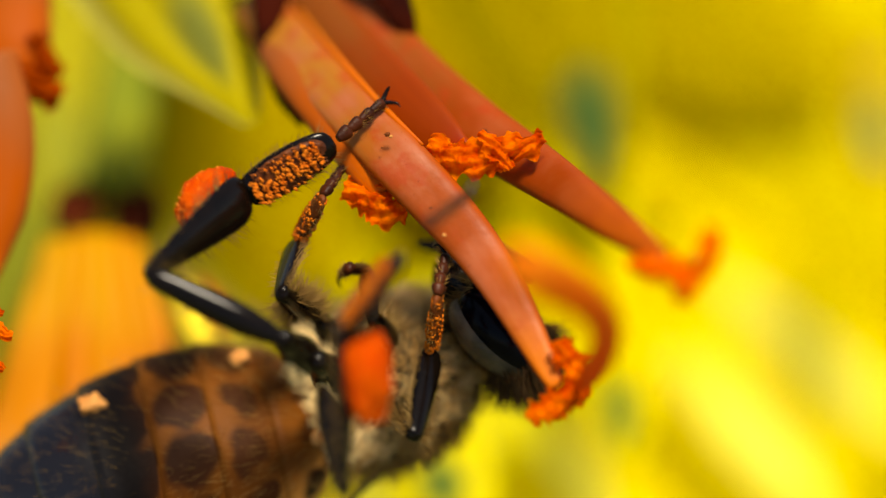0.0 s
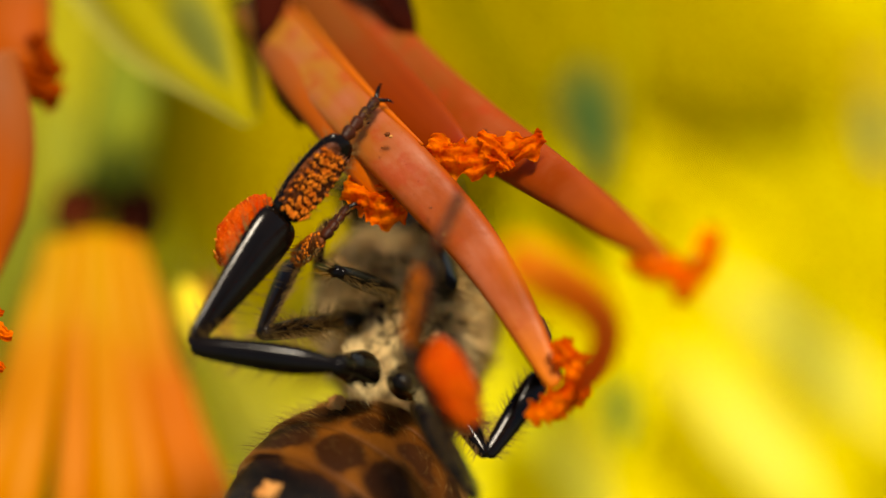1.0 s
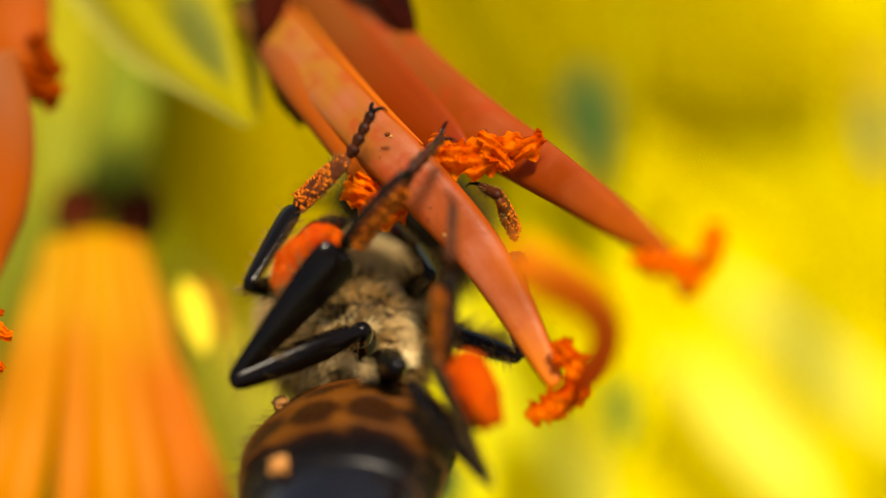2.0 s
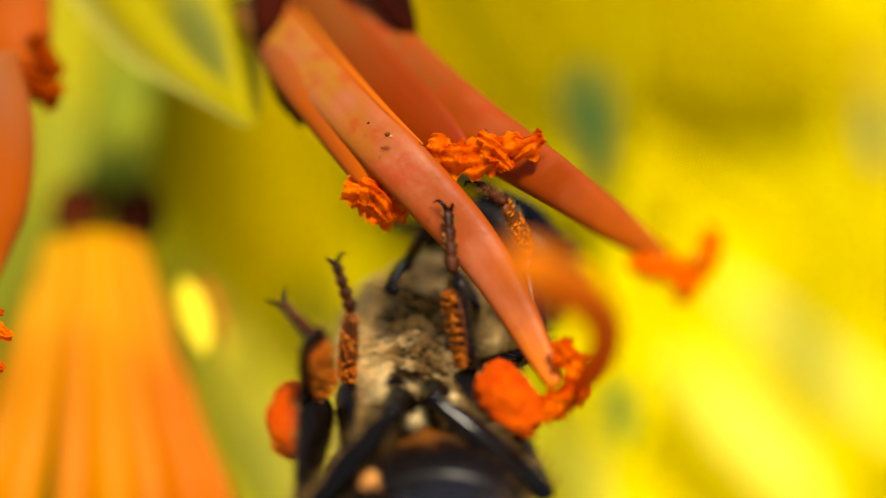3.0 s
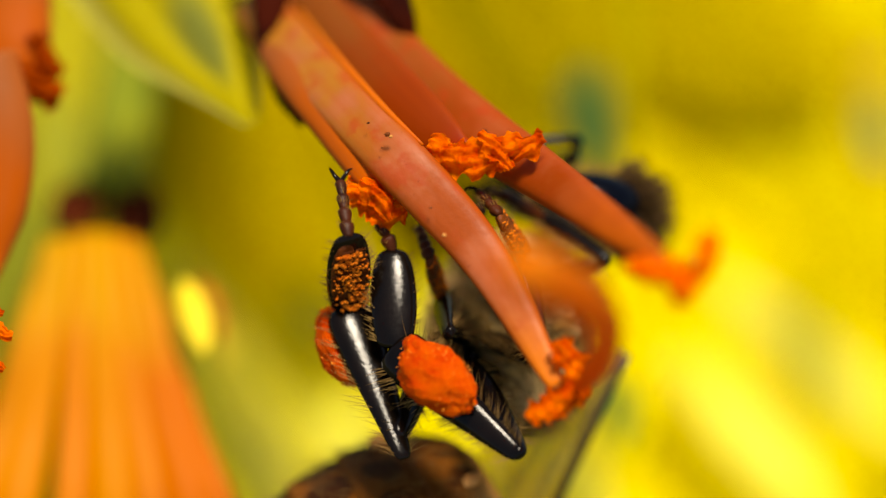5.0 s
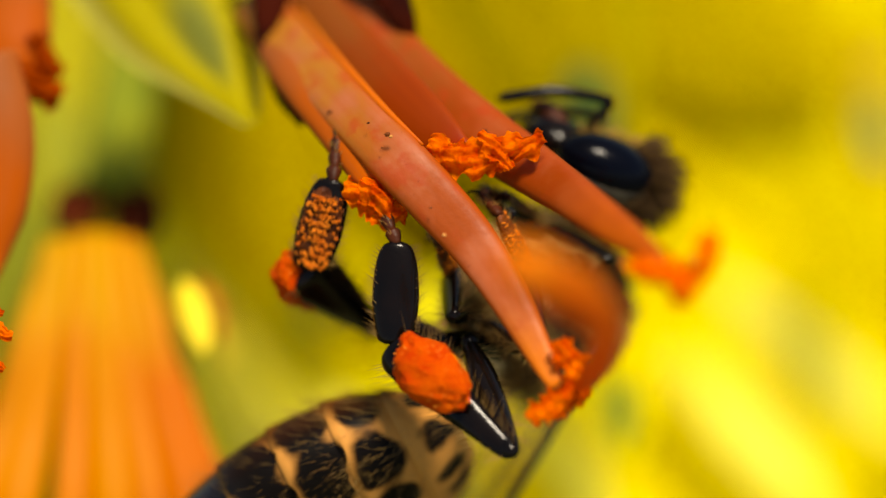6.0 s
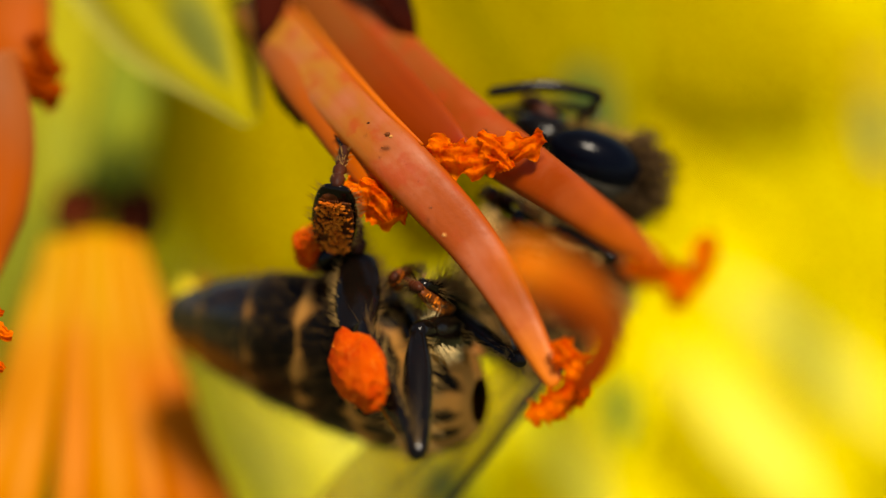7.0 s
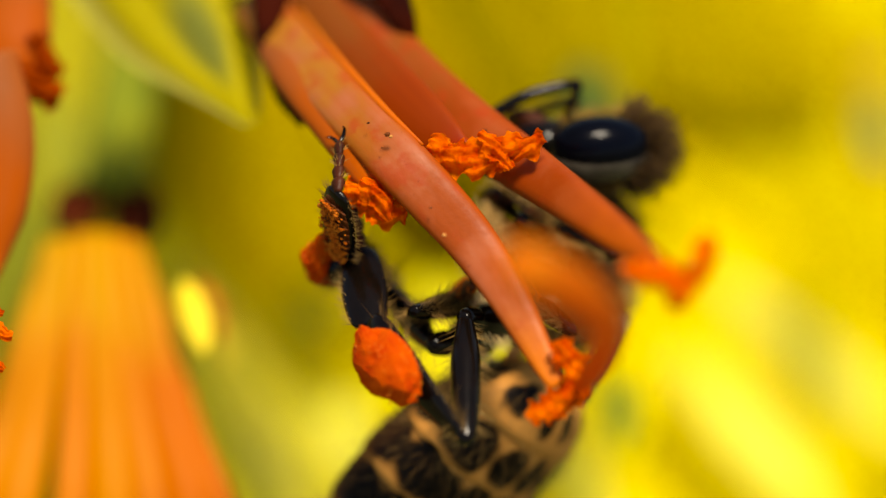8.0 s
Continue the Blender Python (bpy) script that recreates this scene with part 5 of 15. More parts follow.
    walk(abdomen, [
        (0, pose(-0.00141, -0.00003, -0.00008, 10.6, -12.0, 19.9)), (0.1, pose(-0.00156, -0.00006, -0.00007, 9.0, -13.0, 26.5)), (0.2, pose(-0.00178, -0.00011, -0.00009, 7.5, -13.6, 31.1)),
        (0.25, pose(-0.00163, 0.00012, -0.00004, 7.7, -13.2, 30.4)), (0.3, pose(-0.00146, 0.00037, 0.00002, 7.8, -12.3, 29.9)), (0.4, pose(-0.00165, 0.00041, -0.00005, 4.4, -10.4, 38.0)),
        (0.5, pose(-0.00186, 0.00056, 0.00009, 5.3, -3.2, 43.0)), (0.6, pose(-0.00203, 0.00052, 0.00014, 4.8, -2.6, 44.0)), (0.75, pose(-0.00230, 0.00009, -0.00007, 3.7, -6.5, 46.2)),
        (0.8, pose(-0.00237, -0.00004, -0.00014, 4.4, -13.3, 43.8)), (0.9, pose(-0.00251, -0.00007, -0.00021, 6.1, -23.2, 40.2)), (1, pose(-0.00264, -0.00002, -0.00018, 8.6, -26.3, 37.3)),
        (1.1, pose(-0.00242, 0.00007, -0.00006, 13.4, -20.9, 26.1)), (1.2, pose(-0.00226, 0.00008, -0.00007, 10.4, -12.6, 16.6)), (1.25, pose(-0.00230, -0.00001, -0.00015, 10.6, -13.6, 16.3)),
        (1.4, pose(-0.00245, -0.00016, -0.00024, 10.8, -16.0, 17.1)), (1.5, pose(-0.00252, -0.00025, -0.00029, 10.7, -16.9, 16.4)), (1.7, pose(-0.00266, -0.00034, -0.00018, 6.6, -17.2, 12.8)),
        (1.75, pose(-0.00265, -0.00031, -0.00015, 5.7, -17.1, 12.1)), (2, pose(-0.00250, -0.00020, -0.00006, 1.9, -16.3, 12.7)), (2.25, pose(-0.00227, -0.00018, -0.00006, 0.0, -15.5, 16.8)),
        (2.5, pose(-0.00213, -0.00011, -0.00003, -0.8, -15.3, 20.5)), (2.75, pose(-0.00208, 0.00002, 0.00010, -1.0, -14.4, 19.5)), (2.8, pose(-0.00207, 0.00006, 0.00013, -1.1, -14.0, 18.2)),
        (2.9, pose(-0.00210, 0.00018, 0.00021, 0.8, -13.5, 6.8)), (3, pose(-0.00215, 0.00038, 0.00028, 1.0, -13.3, -11.3)), (3.1, pose(-0.00227, 0.00006, -0.00008, 7.2, -17.8, -14.9)),
        (3.2, pose(-0.00237, -0.00023, -0.00046, 19.2, -20.2, -13.7)), (3.25, pose(-0.00250, -0.00016, -0.00039, 23.4, -17.7, -15.3)), (3.3, pose(-0.00263, -0.00011, -0.00036, 27.9, -15.0, -16.6)),
        (3.35, pose(-0.00277, -0.00005, -0.00029, 32.6, -12.5, -17.6)), (3.4, pose(-0.00291, -0.00002, -0.00021, 36.4, -10.0, -17.8)), (3.5, pose(-0.00314, -0.00002, 0.00001, 40.5, -7.7, -15.5)),
        (3.6, pose(-0.00318, 0.00001, -0.00001, 45.2, -18.9, -10.5)), (3.75, pose(-0.00311, 0.00005, -0.00012, 48.1, -34.3, 5.3)), (3.8, pose(-0.00301, 0.00007, -0.00018, 44.9, -37.6, 12.0)),
        (3.9, pose(-0.00279, 0.00043, 0.00013, 41.0, -33.8, 18.5)), (4, pose(-0.00251, 0.00075, 0.00040, 31.2, -20.4, 35.5)), (4.1, pose(-0.00249, 0.00063, 0.00057, 26.6, -16.8, 39.3)),
        (4.2, pose(-0.00244, 0.00048, 0.00074, 25.4, -13.1, 41.4)), (4.25, pose(-0.00246, 0.00024, 0.00040, 20.3, -16.0, 47.1)), (4.3, pose(-0.00242, 0.00002, 0.00009, 14.6, -18.1, 52.5)),
        (4.4, pose(-0.00225, 0.00012, 0.00009, 16.2, -14.7, 46.4)), (4.5, pose(-0.00212, 0.00041, 0.00028, 17.2, -10.2, 40.0)), (4.6, pose(-0.00234, 0.00016, 0.00013, 10.6, -13.4, 47.3)),
        (4.7, pose(-0.00258, -0.00014, -0.00003, 4.3, -15.7, 54.0)), (4.75, pose(-0.00264, -0.00015, -0.00001, 4.1, -15.4, 53.5)), (5, pose(-0.00295, -0.00018, 0.00007, -3.5, -14.8, 52.6)),
        (5.25, pose(-0.00328, -0.00022, 0.00011, -20.4, -18.2, 51.0)), (5.5, pose(-0.00353, -0.00018, -0.00002, -34.6, -23.4, 49.7)), (5.75, pose(-0.00372, -0.00012, -0.00010, -49.0, -27.2, 47.3)),
        (5.8, pose(-0.00373, -0.00010, -0.00016, -51.5, -27.8, 46.8)), (5.9, pose(-0.00369, 0.00001, 0.00001, -43.9, -24.3, 42.8)), (6, pose(-0.00366, 0.00010, 0.00027, -37.9, -20.4, 39.6)),
        (6.1, pose(-0.00366, 0.00005, 0.00006, -43.1, -29.4, 51.9)), (6.2, pose(-0.00364, -0.00004, -0.00023, -59.3, -36.9, 72.3)), (6.25, pose(-0.00364, -0.00007, -0.00031, -66.4, -38.7, 79.7)),
        (6.4, pose(-0.00362, -0.00014, -0.00045, -82.0, -42.8, 96.7)), (6.5, pose(-0.00352, 0.00013, -0.00012, -83.5, -46.1, 97.0)), (6.6, pose(-0.00344, 0.00031, 0.00025, -74.7, -47.9, 88.4)),
        (6.75, pose(-0.00344, 0.00034, 0.00030, -71.4, -51.0, 84.4)), (6.8, pose(-0.00345, 0.00034, 0.00033, -69.0, -52.1, 82.9)), (7, pose(-0.00364, 0.00053, 0.00047, -66.3, -56.9, 73.2)),
        (7.2, pose(-0.00344, 0.00011, 0.00015, -90.6, -54.2, 97.4)), (7.25, pose(-0.00349, 0.00010, 0.00011, -102.0, -49.4, 105.2)), (7.4, pose(-0.00387, 0.00013, -0.00014, -97.9, -31.6, 96.3)),
        (7.5, pose(-0.00382, 0.00022, -0.00029, -64.1, -30.4, 65.3)), (7.6, pose(-0.00387, 0.00019, -0.00053, -61.8, -31.5, 59.4)), (7.75, pose(-0.00352, 0.00037, -0.00001, -55.8, -27.9, 57.0)),
        (7.8, pose(-0.00340, 0.00042, 0.00009, -54.9, -27.1, 57.1)), (8, pose(-0.00316, 0.00048, 0.00016, -53.3, -27.7, 55.3))])
    walk(head, [
        (0, pose(0.00217, 0.00122, -0.00091, -58.9, 6.0, -7.2)), (0.1, pose(0.00193, 0.00142, -0.00047, -59.7, 1.9, 0.3)), (0.2, pose(0.00161, 0.00149, -0.00009, -61.1, -2.8, 5.8)),
        (0.25, pose(0.00158, 0.00131, 0.00004, -61.2, -4.4, 5.5)), (0.3, pose(0.00154, 0.00112, 0.00017, -61.2, -6.0, 5.2)), (0.4, pose(0.00220, 0.00073, 0.00038, -63.8, -9.4, 14.6)),
        (0.5, pose(0.00253, 0.00089, 0.00027, -64.1, -7.0, 22.4)), (0.6, pose(0.00244, 0.00102, 0.00030, -64.7, -9.4, 23.3)), (0.75, pose(0.00219, 0.00131, 0.00041, -67.4, -15.4, 26.5)),
        (0.8, pose(0.00208, 0.00139, 0.00043, -68.3, -17.2, 27.5)), (0.9, pose(0.00181, 0.00069, 0.00027, -70.1, -20.1, 31.7)), (1, pose(0.00191, 0.00025, 0.00014, -69.8, -20.8, 35.4)),
        (1.1, pose(0.00267, 0.00103, 0.00054, -63.3, -15.0, 32.8)), (1.2, pose(0.00350, 0.00159, 0.00064, -57.8, -9.3, 29.4)), (1.25, pose(0.00346, 0.00174, 0.00067, -57.6, -10.8, 29.0)),
        (1.4, pose(0.00337, 0.00207, 0.00072, -56.8, -13.9, 28.2)), (1.5, pose(0.00335, 0.00214, 0.00074, -56.5, -14.6, 28.0)), (1.7, pose(0.00333, 0.00179, 0.00088, -56.9, -14.8, 25.1)),
        (1.75, pose(0.00335, 0.00173, 0.00086, -56.9, -14.6, 24.6)), (2, pose(0.00329, 0.00170, 0.00083, -55.9, -13.8, 25.9)), (2.25, pose(0.00309, 0.00187, 0.00086, -54.0, -13.3, 31.0)),
        (2.5, pose(0.00290, 0.00199, 0.00089, -52.0, -12.8, 35.6)), (2.75, pose(0.00294, 0.00184, 0.00081, -50.6, -11.5, 35.3)), (2.8, pose(0.00299, 0.00176, 0.00078, -50.5, -11.0, 34.2)),
        (2.9, pose(0.00242, 0.00150, 0.00020, -52.7, -9.9, 24.1)), (3, pose(0.00212, 0.00119, -0.00051, -56.8, -9.0, 6.8)), (3.1, pose(0.00252, 0.00083, -0.00062, -54.8, -19.5, 2.2)),
        (3.2, pose(0.00281, 0.00081, -0.00059, -46.5, -28.4, 0.4)), (3.25, pose(0.00281, 0.00080, -0.00051, -40.5, -28.1, -3.6)), (3.3, pose(0.00280, 0.00079, -0.00044, -34.3, -27.0, -7.4)),
        (3.35, pose(0.00278, 0.00078, -0.00037, -28.6, -25.4, -10.6)), (3.4, pose(0.00276, 0.00076, -0.00030, -24.2, -23.4, -12.8)), (3.5, pose(0.00272, 0.00072, -0.00022, -20.9, -19.7, -13.7)),
        (3.6, pose(0.00266, 0.00070, -0.00013, -23.0, -17.3, -11.5)), (3.75, pose(0.00255, 0.00073, 0.00005, -29.6, -14.3, -6.5)), (3.8, pose(0.00251, 0.00077, 0.00010, -32.5, -13.0, -4.7)),
        (3.9, pose(0.00255, 0.00059, -0.00009, -36.2, -1.5, -8.9)), (4, pose(0.00258, 0.00043, -0.00029, -41.2, 9.7, -13.4)), (4.1, pose(0.00248, 0.00064, -0.00027, -46.7, 15.4, -10.2)),
        (4.2, pose(0.00238, 0.00079, -0.00035, -51.0, 21.7, -7.7)), (4.25, pose(0.00237, 0.00095, -0.00018, -52.3, 17.6, -3.0)), (4.3, pose(0.00238, 0.00110, -0.00005, -54.2, 13.7, 0.8)),
        (4.4, pose(0.00262, 0.00089, -0.00034, -55.6, 20.0, -3.9)), (4.5, pose(0.00273, 0.00075, -0.00052, -57.4, 26.0, -9.8)), (4.6, pose(0.00271, 0.00117, -0.00018, -57.9, 20.1, -3.0)),
        (4.7, pose(0.00259, 0.00151, 0.00011, -58.9, 14.6, 2.9)), (4.75, pose(0.00261, 0.00148, 0.00011, -58.4, 14.7, 2.9)), (5, pose(0.00258, 0.00163, -0.00019, -52.3, 16.8, 6.4)),
        (5.25, pose(0.00234, 0.00212, -0.00056, -41.8, 17.9, 14.2)), (5.5, pose(0.00200, 0.00269, -0.00070, -30.8, 15.5, 21.9)), (5.75, pose(0.00178, 0.00295, -0.00068, -24.0, 11.1, 25.4)),
        (5.8, pose(0.00178, 0.00293, -0.00067, -23.4, 10.3, 25.4)), (5.9, pose(0.00166, 0.00282, -0.00095, -18.6, 15.8, 25.6)), (6, pose(0.00144, 0.00273, -0.00116, -13.2, 22.0, 26.8)),
        (6.1, pose(0.00131, 0.00276, -0.00089, -13.0, 17.0, 29.1)), (6.2, pose(0.00113, 0.00278, -0.00058, -14.1, 10.3, 31.8)), (6.25, pose(0.00102, 0.00275, -0.00047, -14.1, 8.0, 32.9)),
        (6.4, pose(0.00068, 0.00260, -0.00025, -13.1, 3.3, 35.5)), (6.5, pose(0.00068, 0.00255, -0.00020, -9.3, 6.2, 34.4)), (6.6, pose(0.00073, 0.00251, -0.00020, -5.8, 10.6, 32.8)),
        (6.75, pose(0.00069, 0.00246, -0.00019, -4.3, 11.0, 32.5)), (6.8, pose(0.00068, 0.00244, -0.00020, -3.7, 11.2, 32.4)), (7, pose(0.00113, 0.00248, -0.00074, -5.1, 18.9, 26.1)),
        (7.2, pose(0.00108, 0.00250, -0.00066, -8.9, 22.6, 26.1)), (7.25, pose(0.00115, 0.00249, -0.00072, -11.1, 25.8, 23.8)), (7.4, pose(0.00154, 0.00239, -0.00098, -18.3, 36.9, 12.3)),
        (7.5, pose(0.00152, 0.00228, -0.00099, -18.9, 34.5, 10.7)), (7.6, pose(0.00152, 0.00224, -0.00095, -18.9, 33.2, 10.0)), (7.75, pose(0.00149, 0.00249, -0.00042, -14.8, 25.5, 16.9)),
        (7.8, pose(0.00145, 0.00255, -0.00025, -14.0, 22.6, 18.9)), (8, pose(0.00105, 0.00247, 0.00001, -14.1, 15.3, 22.5))])
    walk(wing_a, [
        (0, pose(0.00135, 0.00099, 0.00054, 146.2, -5.5, 178.0)), (0.1, pose(0.00097, 0.00115, 0.00064, 147.4, -2.7, -175.4)), (0.2, pose(0.00065, 0.00135, 0.00078, 149.1, -0.9, -172.0)),
        (0.25, pose(0.00072, 0.00150, 0.00089, 149.4, -1.2, -173.7)), (0.3, pose(0.00077, 0.00166, 0.00100, 149.7, -1.5, -175.4)), (0.4, pose(0.00013, 0.00178, 0.00095, 152.7, -1.5, -169.1)),
        (0.5, pose(-0.00020, 0.00182, 0.00087, 153.8, -6.1, -162.1)), (0.6, pose(-0.00027, 0.00176, 0.00089, 154.3, -5.5, -160.2)), (0.75, pose(-0.00037, 0.00151, 0.00080, 156.5, -3.9, -155.2)),
        (0.8, pose(-0.00039, 0.00140, 0.00075, 157.1, -4.0, -153.4)), (0.9, pose(-0.00061, 0.00132, 0.00078, 158.7, -5.3, -147.6)), (1, pose(-0.00079, 0.00138, 0.00083, 158.7, -9.3, -141.5)),
        (1.1, pose(-0.00033, 0.00141, 0.00081, 153.0, -19.7, -140.0)), (1.2, pose(0.00003, 0.00148, 0.00072, 147.3, -28.5, -138.3)), (1.25, pose(-0.00002, 0.00153, 0.00074, 147.3, -28.0, -136.9)),
        (1.4, pose(-0.00015, 0.00165, 0.00079, 147.4, -27.0, -133.8)), (1.5, pose(-0.00017, 0.00167, 0.00080, 147.3, -26.7, -133.2)), (1.7, pose(-0.00022, 0.00150, 0.00093, 147.8, -26.7, -136.4)),
        (1.75, pose(-0.00019, 0.00148, 0.00092, 147.7, -26.9, -136.9)), (2, pose(-0.00019, 0.00141, 0.00091, 147.4, -28.1, -136.4)), (2.25, pose(-0.00029, 0.00139, 0.00092, 147.6, -29.8, -133.8)),
        (2.5, pose(-0.00038, 0.00140, 0.00095, 148.7, -32.2, -132.9)), (2.75, pose(-0.00035, 0.00143, 0.00097, 150.9, -35.9, -137.9)), (2.8, pose(-0.00032, 0.00144, 0.00097, 151.6, -36.9, -139.9)),
        (2.9, pose(-0.00010, 0.00148, 0.00097, 152.7, -38.9, -149.8)), (3, pose(0.00034, 0.00140, 0.00086, 154.9, -41.6, -166.9)), (3.1, pose(0.00049, 0.00100, 0.00044, 153.5, -32.4, -169.4)),
        (3.2, pose(0.00079, 0.00093, 0.00020, 147.3, -22.6, -164.5)), (3.25, pose(0.00095, 0.00104, 0.00032, 142.0, -21.0, -163.6)), (3.3, pose(0.00110, 0.00112, 0.00048, 136.4, -19.3, -162.8)),
        (3.35, pose(0.00124, 0.00115, 0.00064, 131.1, -17.7, -162.1)), (3.4, pose(0.00134, 0.00116, 0.00080, 126.8, -16.2, -161.7)), (3.5, pose(0.00140, 0.00112, 0.00097, 122.7, -14.5, -161.8)),
        (3.6, pose(0.00130, 0.00112, 0.00105, 123.8, -13.2, -162.3)), (3.75, pose(0.00101, 0.00124, 0.00121, 128.4, -11.3, -162.7)), (3.8, pose(0.00090, 0.00129, 0.00125, 130.3, -11.0, -162.6)),
        (3.9, pose(0.00104, 0.00124, 0.00124, 129.1, -17.9, -168.6)), (4, pose(0.00120, 0.00123, 0.00123, 129.7, -25.4, -174.6)), (4.1, pose(0.00082, 0.00121, 0.00117, 131.6, -21.3, -168.9)),
        (4.2, pose(0.00047, 0.00108, 0.00112, 131.1, -15.5, -160.8)), (4.25, pose(0.00022, 0.00109, 0.00114, 134.1, -9.8, -156.0)), (4.3, pose(0.00001, 0.00107, 0.00110, 137.6, -5.3, -152.0)),
        (4.4, pose(0.00010, 0.00097, 0.00105, 136.2, -9.3, -156.5)), (4.5, pose(0.00027, 0.00106, 0.00111, 135.3, -14.6, -162.0)), (4.6, pose(0.00032, 0.00159, 0.00129, 139.0, -11.5, -156.4)),
        (4.7, pose(0.00022, 0.00210, 0.00147, 142.6, -9.0, -151.5)), (4.75, pose(0.00020, 0.00205, 0.00147, 142.3, -9.0, -151.8)), (5, pose(0.00007, 0.00182, 0.00143, 136.9, -9.0, -150.8)),
        (5.25, pose(-0.00016, 0.00160, 0.00137, 127.4, -7.4, -147.3)), (5.5, pose(-0.00043, 0.00138, 0.00133, 118.0, -3.8, -144.4)), (5.75, pose(-0.00065, 0.00117, 0.00126, 112.2, -0.4, -144.2)),
        (5.8, pose(-0.00068, 0.00113, 0.00124, 111.7, -0.0, -144.5)), (5.9, pose(-0.00052, 0.00105, 0.00127, 106.0, -5.9, -145.5)), (6, pose(-0.00037, 0.00097, 0.00132, 99.9, -12.2, -145.4)),
        (6.1, pose(-0.00098, 0.00053, 0.00138, 100.3, -6.5, -143.2)), (6.2, pose(-0.00160, 0.00004, 0.00130, 102.3, 0.7, -140.2)), (6.25, pose(-0.00169, -0.00005, 0.00126, 102.6, 2.3, -139.2)),
        (6.4, pose(-0.00181, -0.00026, 0.00114, 101.8, 3.9, -137.4)), (6.5, pose(-0.00160, -0.00014, 0.00127, 97.6, -0.6, -139.2)), (6.6, pose(-0.00135, 0.00000, 0.00139, 93.6, -5.2, -141.2)),
        (6.75, pose(-0.00126, 0.00004, 0.00135, 92.1, -3.3, -141.7)), (6.8, pose(-0.00122, 0.00006, 0.00133, 91.6, -2.5, -141.8)), (7, pose(-0.00131, 0.00014, 0.00125, 92.8, -1.2, -147.5)),
        (7.2, pose(-0.00141, 0.00012, 0.00101, 96.9, 2.0, -145.2)), (7.25, pose(-0.00149, 0.00012, 0.00098, 98.9, 2.6, -145.7)), (7.4, pose(-0.00180, 0.00018, 0.00100, 103.6, 2.1, -149.8)),
        (7.5, pose(-0.00188, 0.00020, 0.00092, 104.8, 2.7, -151.3)), (7.6, pose(-0.00199, 0.00014, 0.00077, 105.3, 5.9, -151.5)), (7.75, pose(-0.00158, 0.00035, 0.00120, 103.1, 7.3, -149.2)),
        (7.8, pose(-0.00146, 0.00040, 0.00131, 102.8, 8.6, -148.1)), (8, pose(-0.00137, 0.00048, 0.00145, 104.1, 14.5, -144.7))])
